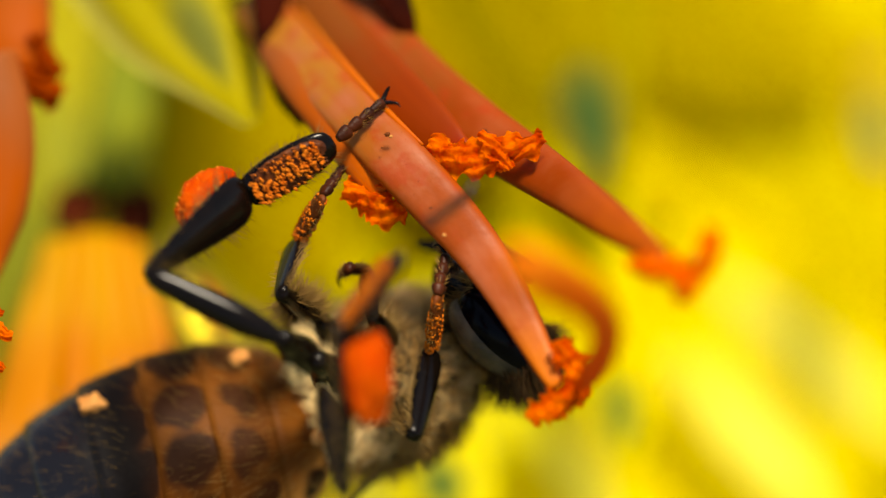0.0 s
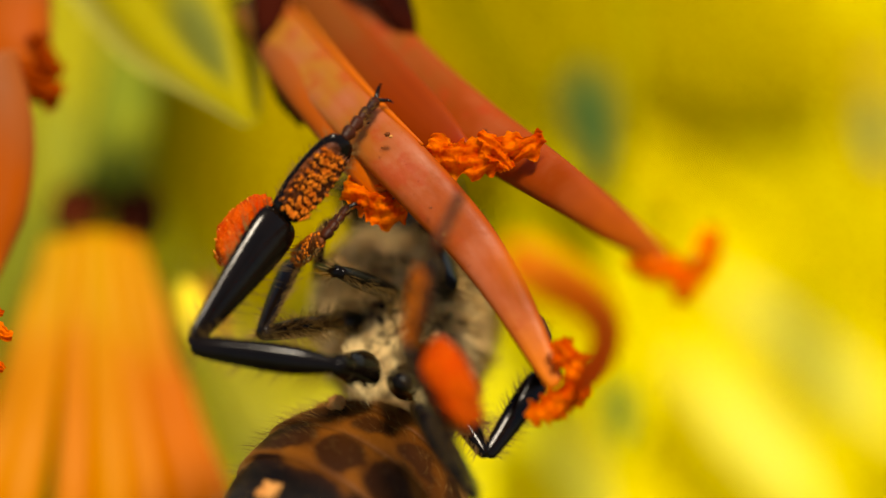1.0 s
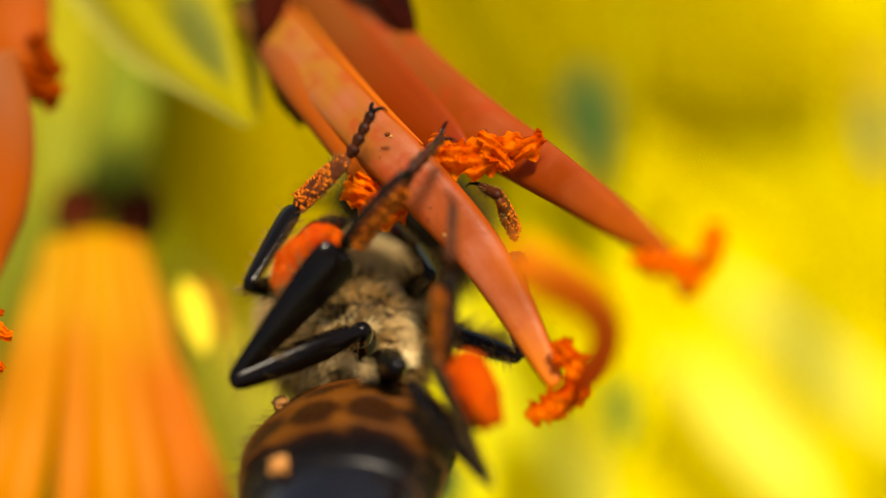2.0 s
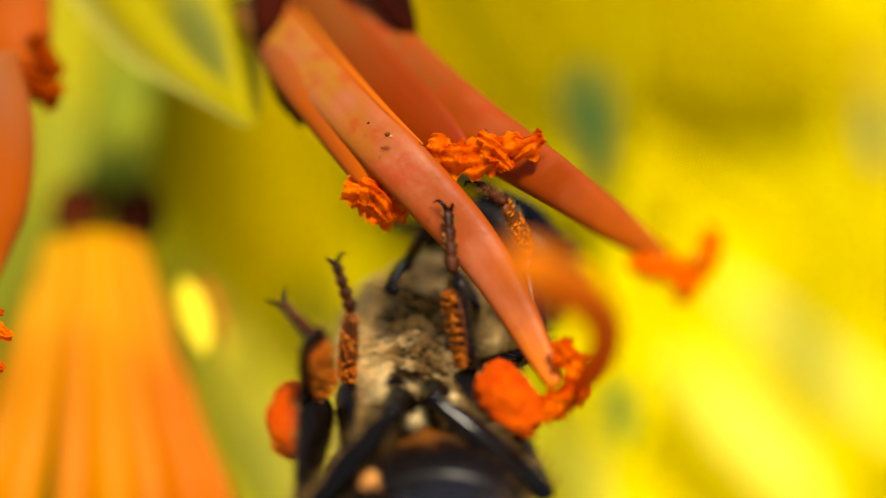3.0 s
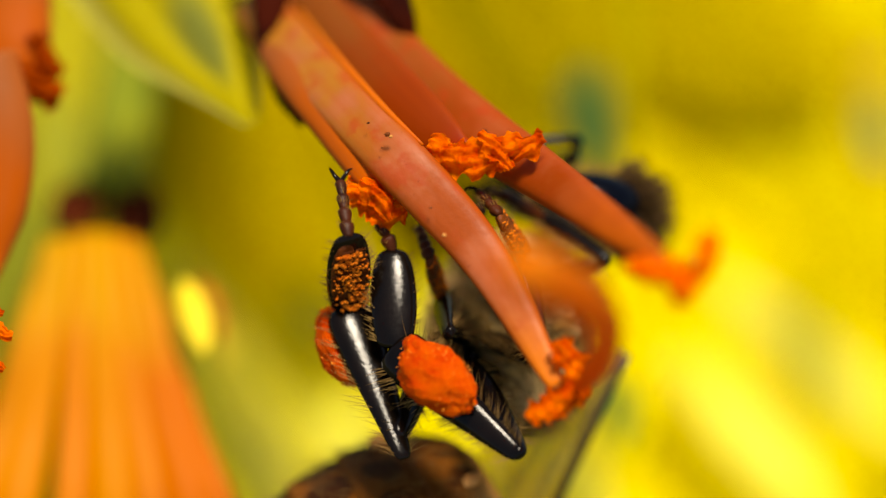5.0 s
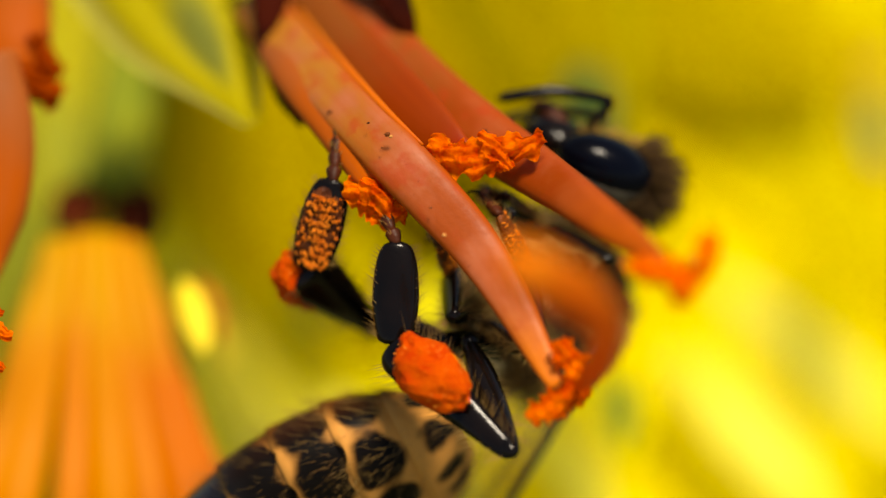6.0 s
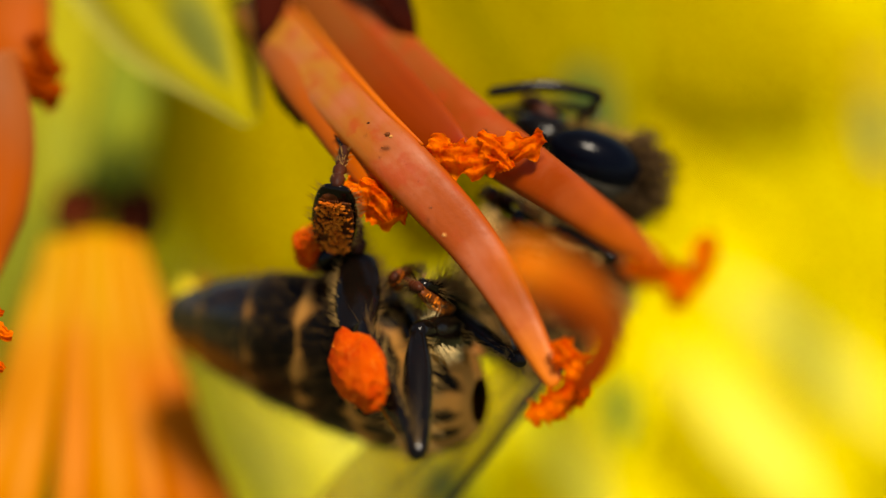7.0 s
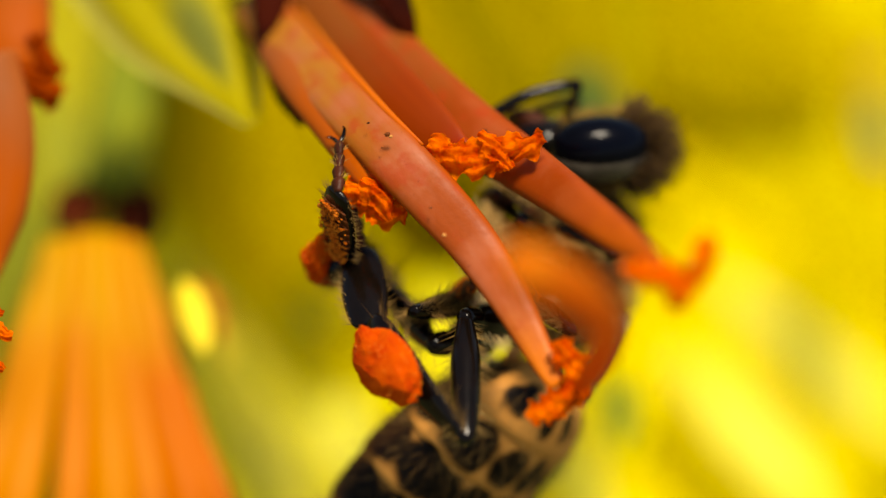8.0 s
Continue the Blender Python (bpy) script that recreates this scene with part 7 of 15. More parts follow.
    walk(hind_a[2], [
        (0, pose(-0.00043, -0.00195, -0.00527, 60.6, 2.5, 7.4)), (0.1, pose(-0.00005, -0.00190, -0.00509, 59.8, 3.8, 9.0)), (0.2, pose(0.00009, -0.00193, -0.00493, 58.2, 5.8, 8.3)),
        (0.25, pose(-0.00004, -0.00206, -0.00498, 58.1, 4.7, 9.7)), (0.3, pose(-0.00017, -0.00221, -0.00503, 57.9, 3.7, 11.0)), (0.4, pose(-0.00011, -0.00258, -0.00500, 54.8, 6.9, 14.7)),
        (0.5, pose(-0.00029, -0.00268, -0.00489, 52.9, 15.0, 17.2)), (0.6, pose(-0.00021, -0.00256, -0.00481, 52.0, 15.5, 18.2)), (0.75, pose(0.00017, -0.00229, -0.00467, 49.9, 14.2, 23.9)),
        (0.8, pose(0.00025, -0.00220, -0.00461, 49.3, 14.2, 26.2)), (0.9, pose(0.00048, -0.00199, -0.00446, 49.3, 13.1, 37.8)), (1, pose(0.00049, -0.00160, -0.00436, 53.1, 21.9, 55.0)),
        (1.1, pose(-0.00084, -0.00037, -0.00456, 89.8, 36.4, 73.4)), (1.2, pose(-0.00225, 0.00067, -0.00442, 125.4, 40.9, 91.8)), (1.25, pose(-0.00228, 0.00072, -0.00438, 125.0, 40.6, 93.1)),
        (1.4, pose(-0.00236, 0.00083, -0.00428, 124.1, 40.2, 95.6)), (1.5, pose(-0.00239, 0.00085, -0.00425, 125.7, 38.9, 95.2)), (1.7, pose(-0.00243, 0.00071, -0.00415, 115.0, 20.9, 67.4)),
        (1.75, pose(-0.00243, 0.00070, -0.00416, 115.2, 20.9, 67.0)), (2, pose(-0.00245, 0.00055, -0.00420, 116.0, 26.9, 74.0)), (2.25, pose(-0.00252, 0.00031, -0.00422, 123.7, 36.3, 87.6)),
        (2.5, pose(-0.00260, 0.00001, -0.00418, 129.1, 44.9, 98.6)), (2.75, pose(-0.00279, -0.00031, -0.00397, 138.3, 54.2, 103.7)), (2.8, pose(-0.00285, -0.00037, -0.00390, 140.3, 56.2, 103.8)),
        (2.9, pose(-0.00324, -0.00088, -0.00324, 168.4, 67.0, 123.6)), (3, pose(-0.00398, -0.00101, -0.00242, -158.8, 72.8, 141.8)), (3.1, pose(-0.00349, -0.00071, -0.00308, 127.9, 76.5, 71.9)),
        (3.2, pose(-0.00268, -0.00022, -0.00366, 93.7, 63.1, 50.1)), (3.25, pose(-0.00244, -0.00004, -0.00382, 98.5, 64.0, 55.2)), (3.3, pose(-0.00217, 0.00019, -0.00402, 103.6, 63.6, 61.8)),
        (3.35, pose(-0.00200, 0.00051, -0.00410, 106.4, 56.3, 64.0)), (3.4, pose(-0.00186, 0.00079, -0.00415, 105.2, 49.1, 62.3)), (3.5, pose(-0.00163, 0.00105, -0.00416, 100.7, 39.5, 57.0)),
        (3.6, pose(-0.00141, 0.00102, -0.00416, 95.9, 35.2, 53.7)), (3.75, pose(-0.00111, 0.00082, -0.00409, 87.3, 30.7, 49.6)), (3.8, pose(-0.00106, 0.00068, -0.00406, 85.1, 31.0, 48.8)),
        (3.9, pose(-0.00178, 0.00018, -0.00374, 109.0, 46.7, 63.6)), (4, pose(-0.00265, -0.00034, -0.00338, 140.5, 52.0, 85.1)), (4.1, pose(-0.00221, -0.00058, -0.00382, 113.1, 43.5, 69.7)),
        (4.2, pose(-0.00184, -0.00066, -0.00427, 92.2, 33.2, 53.3)), (4.25, pose(-0.00155, -0.00081, -0.00426, 82.2, 30.3, 46.9)), (4.3, pose(-0.00130, -0.00098, -0.00423, 74.8, 28.6, 43.0)),
        (4.4, pose(-0.00174, -0.00108, -0.00432, 84.7, 33.7, 52.7)), (4.5, pose(-0.00198, -0.00074, -0.00408, 99.9, 43.8, 60.5)), (4.6, pose(-0.00158, -0.00097, -0.00410, 86.8, 45.1, 51.8)),
        (4.7, pose(-0.00126, -0.00118, -0.00410, 75.1, 44.1, 44.1)), (4.75, pose(-0.00129, -0.00116, -0.00410, 75.6, 44.9, 43.7)), (5, pose(-0.00112, -0.00091, -0.00423, 88.1, 52.7, 55.0)),
        (5.25, pose(-0.00130, -0.00042, -0.00436, 101.9, 56.3, 69.9)), (5.5, pose(-0.00236, -0.00027, -0.00400, 131.4, 63.8, 94.1)), (5.75, pose(-0.00331, -0.00045, -0.00372, 159.1, 66.6, 116.5)),
        (5.8, pose(-0.00339, -0.00045, -0.00374, 158.2, 65.2, 116.2)), (5.9, pose(-0.00362, 0.00015, -0.00407, 109.8, 43.4, 86.4)), (6, pose(-0.00396, 0.00081, -0.00437, 88.2, 28.6, 56.4)),
        (6.1, pose(-0.00355, 0.00098, -0.00448, 96.5, 27.3, 78.2)), (6.2, pose(-0.00308, 0.00109, -0.00458, 99.4, 28.6, 88.7)), (6.25, pose(-0.00302, 0.00108, -0.00462, 98.9, 27.9, 90.5)),
        (6.4, pose(-0.00304, 0.00106, -0.00465, 100.0, 26.3, 95.6)), (6.5, pose(-0.00338, 0.00127, -0.00430, 107.4, 25.1, 98.3)), (6.6, pose(-0.00369, 0.00147, -0.00391, 114.4, 24.0, 99.4)),
        (6.75, pose(-0.00376, 0.00157, -0.00380, 114.3, 22.2, 98.4)), (6.8, pose(-0.00379, 0.00160, -0.00377, 114.0, 21.5, 97.9)), (7, pose(-0.00381, 0.00176, -0.00377, 110.7, 21.6, 89.5)),
        (7.2, pose(-0.00340, 0.00155, -0.00427, 83.0, 24.0, 83.1)), (7.25, pose(-0.00326, 0.00147, -0.00444, 72.1, 25.2, 79.1)), (7.4, pose(-0.00299, 0.00125, -0.00497, 43.7, 26.1, 64.5)),
        (7.5, pose(-0.00282, 0.00121, -0.00525, 36.1, 24.8, 59.9)), (7.6, pose(-0.00270, 0.00122, -0.00543, 35.4, 23.1, 60.9)), (7.75, pose(-0.00269, 0.00150, -0.00499, 42.6, 22.8, 71.0)),
        (7.8, pose(-0.00262, 0.00158, -0.00490, 44.1, 22.0, 74.3)), (8, pose(-0.00226, 0.00168, -0.00486, 43.4, 19.4, 80.9))])
    walk(hind_a[3], [
        (0, pose(0.00169, -0.00168, -0.00536, 63.0, -13.2, -14.9)), (0.1, pose(0.00199, -0.00158, -0.00523, 64.4, -19.0, -13.4)), (0.2, pose(0.00214, -0.00163, -0.00514, 65.1, -23.0, -12.6)),
        (0.25, pose(0.00212, -0.00169, -0.00516, 64.4, -22.5, -10.8)), (0.3, pose(0.00209, -0.00177, -0.00518, 63.6, -21.6, -8.9)), (0.4, pose(0.00205, -0.00201, -0.00527, 61.3, -22.7, -0.8)),
        (0.5, pose(0.00177, -0.00204, -0.00547, 59.1, -16.9, 7.5)), (0.6, pose(0.00181, -0.00190, -0.00541, 58.0, -15.8, 8.6)), (0.75, pose(0.00209, -0.00144, -0.00520, 55.6, -16.2, 13.1)),
        (0.8, pose(0.00213, -0.00128, -0.00513, 54.9, -16.2, 15.4)), (0.9, pose(0.00207, -0.00076, -0.00493, 55.7, -20.0, 24.6)), (1, pose(0.00155, -0.00008, -0.00510, 57.8, -20.7, 35.1)),
        (1.1, pose(-0.00039, 0.00117, -0.00574, 63.4, -8.6, 44.0)), (1.2, pose(-0.00230, 0.00218, -0.00573, 70.8, -1.2, 48.9)), (1.25, pose(-0.00236, 0.00224, -0.00568, 71.4, -4.2, 46.9)),
        (1.4, pose(-0.00251, 0.00235, -0.00557, 74.2, -11.0, 41.4)), (1.5, pose(-0.00253, 0.00240, -0.00551, 75.3, -12.7, 38.3)), (1.7, pose(-0.00171, 0.00244, -0.00487, 73.6, -11.0, 40.9)),
        (1.75, pose(-0.00169, 0.00243, -0.00488, 73.7, -10.9, 40.3)), (2, pose(-0.00196, 0.00226, -0.00510, 75.5, -11.2, 38.2)), (2.25, pose(-0.00245, 0.00192, -0.00540, 78.2, -11.8, 36.2)),
        (2.5, pose(-0.00282, 0.00142, -0.00559, 79.6, -10.9, 31.4)), (2.75, pose(-0.00307, 0.00083, -0.00559, 75.4, -7.0, 20.8)), (2.8, pose(-0.00312, 0.00071, -0.00556, 73.2, -5.8, 17.6)),
        (2.9, pose(-0.00367, -0.00023, -0.00508, 43.5, -1.2, -6.3)), (3, pose(-0.00445, -0.00065, -0.00433, -5.5, 0.3, -36.7)), (3.1, pose(-0.00334, -0.00027, -0.00503, -1.8, -9.4, -42.7)),
        (3.2, pose(-0.00210, 0.00048, -0.00544, 8.2, -12.7, -44.4)), (3.25, pose(-0.00194, 0.00068, -0.00562, 12.7, -9.8, -46.5)), (3.3, pose(-0.00175, 0.00097, -0.00581, 18.3, -6.1, -48.0)),
        (3.35, pose(-0.00152, 0.00151, -0.00577, 28.2, -1.3, -47.5)), (3.4, pose(-0.00125, 0.00195, -0.00566, 39.4, 3.6, -44.6)), (3.5, pose(-0.00079, 0.00235, -0.00544, 52.7, 10.9, -35.0)),
        (3.6, pose(-0.00044, 0.00234, -0.00531, 58.8, 16.4, -21.3)), (3.75, pose(0.00000, 0.00212, -0.00512, 64.5, 26.5, 3.8)), (3.8, pose(0.00007, 0.00197, -0.00509, 63.0, 25.3, 3.8)),
        (3.9, pose(-0.00118, 0.00141, -0.00520, 67.7, 2.1, -27.5)), (4, pose(-0.00255, 0.00089, -0.00495, 98.1, -13.3, -44.5)), (4.1, pose(-0.00171, 0.00078, -0.00519, 80.7, -7.3, -25.4)),
        (4.2, pose(-0.00084, 0.00068, -0.00537, 68.7, 9.1, -7.6)), (4.25, pose(-0.00037, 0.00045, -0.00526, 63.8, 11.2, -2.5)), (4.3, pose(-0.00001, 0.00022, -0.00519, 60.3, 22.3, 10.3)),
        (4.4, pose(-0.00073, 0.00024, -0.00543, 60.1, 9.9, -7.8)), (4.5, pose(-0.00127, 0.00051, -0.00547, 57.2, 20.2, -10.8)), (4.6, pose(-0.00070, 0.00014, -0.00552, 55.7, 18.8, -2.2)),
        (4.7, pose(-0.00023, -0.00018, -0.00549, 53.8, 18.8, 5.6)), (4.75, pose(-0.00026, -0.00018, -0.00551, 53.9, 20.0, 5.7)), (5, pose(-0.00043, 0.00008, -0.00582, 49.6, 4.7, -15.3)),
        (5.25, pose(-0.00092, 0.00062, -0.00602, 32.6, 13.9, -26.4)), (5.5, pose(-0.00242, 0.00061, -0.00580, 1.6, 26.3, -47.2)), (5.75, pose(-0.00366, 0.00026, -0.00556, -24.4, 39.6, -70.5)),
        (5.8, pose(-0.00376, 0.00030, -0.00555, -25.6, 40.5, -72.0)), (5.9, pose(-0.00353, 0.00160, -0.00545, 8.5, 25.1, -40.4)), (6, pose(-0.00299, 0.00227, -0.00533, 56.4, 28.2, -0.9)),
        (6.1, pose(-0.00319, 0.00272, -0.00540, 58.6, 22.9, 0.7)), (6.2, pose(-0.00304, 0.00284, -0.00554, 59.4, 14.8, -0.1)), (6.25, pose(-0.00303, 0.00285, -0.00556, 59.4, 11.8, -2.2)),
        (6.4, pose(-0.00321, 0.00285, -0.00553, 59.7, 5.8, -9.1)), (6.5, pose(-0.00364, 0.00306, -0.00514, 58.2, 9.2, -15.2)), (6.6, pose(-0.00399, 0.00327, -0.00472, 56.0, 14.0, -19.4)),
        (6.75, pose(-0.00404, 0.00341, -0.00456, 57.8, 15.3, -19.1)), (6.8, pose(-0.00405, 0.00345, -0.00450, 58.6, 15.8, -18.7)), (7, pose(-0.00380, 0.00362, -0.00451, 58.5, 15.8, -22.9)),
        (7.2, pose(-0.00318, 0.00337, -0.00508, 37.4, 11.5, -17.7)), (7.25, pose(-0.00292, 0.00325, -0.00529, 30.4, 9.5, -17.2)), (7.4, pose(-0.00222, 0.00287, -0.00585, 18.3, 4.1, -17.5)),
        (7.5, pose(-0.00191, 0.00278, -0.00609, 16.9, 1.9, -17.7)), (7.6, pose(-0.00180, 0.00283, -0.00622, 18.9, -0.0, -17.9)), (7.75, pose(-0.00209, 0.00325, -0.00577, 22.0, 3.4, -15.1)),
        (7.8, pose(-0.00212, 0.00336, -0.00565, 23.5, 3.7, -13.7)), (8, pose(-0.00196, 0.00354, -0.00552, 27.9, 0.9, -9.9))])
    walk(hind_a[4], [
        (0, pose(-0.00168, 0.00148, -0.00531, -71.2, -72.1, -59.4)), (0.1, pose(-0.00140, 0.00081, -0.00435, -54.9, -77.9, -60.1)), (0.2, pose(-0.00137, 0.00014, -0.00388, -74.8, -85.8, -28.6)),
        (0.25, pose(-0.00140, 0.00001, -0.00386, -100.2, -86.1, -3.2)), (0.3, pose(-0.00144, -0.00010, -0.00385, -123.2, -85.3, 19.5)), (0.4, pose(-0.00171, -0.00003, -0.00414, -106.0, -83.0, 3.6)),
        (0.5, pose(-0.00249, 0.00032, -0.00484, -97.7, -72.6, -12.1)), (0.6, pose(-0.00244, 0.00014, -0.00465, -100.0, -73.4, -5.9)), (0.75, pose(-0.00215, -0.00024, -0.00429, -108.9, -76.6, 13.3)),
        (0.8, pose(-0.00213, -0.00033, -0.00420, -112.7, -76.6, 19.5)), (0.9, pose(-0.00254, -0.00058, -0.00444, -119.4, -72.6, 24.9)), (1, pose(-0.00278, -0.00094, -0.00400, -124.4, -66.6, 33.0)),
        (1.1, pose(-0.00311, -0.00030, -0.00334, -97.8, -59.6, 8.8)), (1.2, pose(-0.00257, 0.00005, -0.00229, -55.7, -56.6, -1.8)), (1.25, pose(-0.00251, 0.00008, -0.00222, -49.9, -56.8, -3.1)),
        (1.4, pose(-0.00356, 0.00035, -0.00292, -90.2, -49.3, -8.1)), (1.5, pose(-0.00359, 0.00035, -0.00289, -100.4, -48.7, -7.8)), (1.7, pose(-0.00283, 0.00041, -0.00246, -26.9, -54.0, -13.4)),
        (1.75, pose(-0.00275, 0.00041, -0.00240, -24.8, -54.3, -13.8)), (2, pose(-0.00273, 0.00031, -0.00228, -34.5, -53.4, -10.6)), (2.25, pose(-0.00304, 0.00012, -0.00234, -65.7, -49.4, -3.5)),
        (2.5, pose(-0.00378, -0.00020, -0.00263, -102.9, -43.7, 4.1)), (2.75, pose(-0.00396, -0.00042, -0.00235, -117.4, -38.2, 8.2)), (2.8, pose(-0.00401, -0.00042, -0.00227, -120.1, -36.8, 8.0)),
        (2.9, pose(-0.00444, -0.00020, -0.00233, -127.2, -33.8, 3.3)), (3, pose(-0.00555, 0.00089, -0.00315, -132.1, -33.9, -10.9)), (3.1, pose(-0.00387, 0.00086, -0.00347, -107.5, -50.0, -17.1)),
        (3.2, pose(-0.00277, 0.00091, -0.00359, -64.9, -64.1, -31.3)), (3.25, pose(-0.00261, 0.00086, -0.00337, -60.7, -64.9, -33.0)), (3.3, pose(-0.00252, 0.00078, -0.00326, -58.7, -66.2, -32.9)),
        (3.35, pose(-0.00245, 0.00091, -0.00323, -51.6, -65.8, -38.9)), (3.4, pose(-0.00242, 0.00100, -0.00320, -47.2, -65.2, -42.8)), (3.5, pose(-0.00240, 0.00106, -0.00316, -43.9, -65.1, -46.1)),
        (3.6, pose(-0.00233, 0.00099, -0.00312, -41.4, -67.0, -48.2)), (3.75, pose(-0.00220, 0.00078, -0.00303, -39.0, -71.5, -49.8)), (3.8, pose(-0.00218, 0.00068, -0.00299, -40.9, -72.9, -47.9)),
        (3.9, pose(-0.00213, 0.00083, -0.00245, -35.6, -67.9, -56.1)), (4, pose(-0.00189, 0.00092, -0.00212, -15.6, -65.4, -71.2)), (4.1, pose(-0.00195, 0.00081, -0.00270, -33.7, -69.4, -52.8)),
        (4.2, pose(-0.00232, 0.00078, -0.00327, -55.4, -66.7, -33.6)), (4.25, pose(-0.00200, 0.00027, -0.00321, -66.9, -74.4, -17.3)), (4.3, pose(-0.00175, -0.00010, -0.00320, -90.6, -79.0, 9.0)),
        (4.4, pose(-0.00240, 0.00044, -0.00357, -77.4, -68.0, -17.6)), (4.5, pose(-0.00221, 0.00023, -0.00327, -81.8, -69.6, -10.9)), (4.6, pose(-0.00175, 0.00004, -0.00293, -82.2, -76.5, -3.5)),
        (4.7, pose(-0.00151, -0.00021, -0.00293, -108.1, -81.2, 27.2)), (4.75, pose(-0.00154, -0.00017, -0.00290, -104.0, -81.4, 22.6)), (5, pose(-0.00093, 0.00001, -0.00235, 115.2, -82.2, -178.9)),
        (5.25, pose(-0.00187, 0.00152, -0.00328, 6.5, -64.0, -72.1)), (5.5, pose(-0.00249, 0.00094, -0.00235, -35.8, -60.0, -43.9)), (5.75, pose(-0.00269, 0.00119, -0.00213, -31.5, -53.3, -48.4)),
        (5.8, pose(-0.00273, 0.00122, -0.00211, -32.2, -52.5, -48.6)), (5.9, pose(-0.00320, 0.00157, -0.00183, -47.5, -39.1, -44.1)), (6, pose(-0.00363, 0.00182, -0.00146, -60.3, -27.8, -41.0)),
        (6.1, pose(-0.00370, 0.00160, -0.00183, -56.3, -33.8, -35.8)), (6.2, pose(-0.00367, 0.00134, -0.00229, -53.3, -41.3, -30.8)), (6.25, pose(-0.00369, 0.00126, -0.00234, -54.0, -42.0, -29.0)),
        (6.4, pose(-0.00383, 0.00108, -0.00237, -57.5, -41.5, -23.7)), (6.5, pose(-0.00396, 0.00126, -0.00195, -59.3, -34.1, -26.1)), (6.6, pose(-0.00404, 0.00147, -0.00150, -61.8, -26.6, -29.4)),
        (6.75, pose(-0.00407, 0.00148, -0.00137, -62.9, -24.4, -29.5)), (6.8, pose(-0.00409, 0.00147, -0.00131, -63.6, -23.5, -29.2)), (7, pose(-0.00417, 0.00165, -0.00128, -66.6, -23.2, -33.4)),
        (7.2, pose(-0.00413, 0.00146, -0.00187, -61.2, -32.6, -30.0)), (7.25, pose(-0.00412, 0.00142, -0.00209, -60.4, -36.0, -29.8)), (7.4, pose(-0.00417, 0.00134, -0.00277, -59.0, -46.1, -30.2)),
        (7.5, pose(-0.00411, 0.00133, -0.00310, -55.8, -51.0, -32.0)), (7.6, pose(-0.00407, 0.00133, -0.00334, -53.6, -54.1, -33.2)), (7.75, pose(-0.00397, 0.00151, -0.00284, -51.5, -47.7, -35.8)),
        (7.8, pose(-0.00391, 0.00154, -0.00274, -50.3, -46.6, -36.6)), (8, pose(-0.00369, 0.00153, -0.00279, -45.5, -48.3, -38.0))])
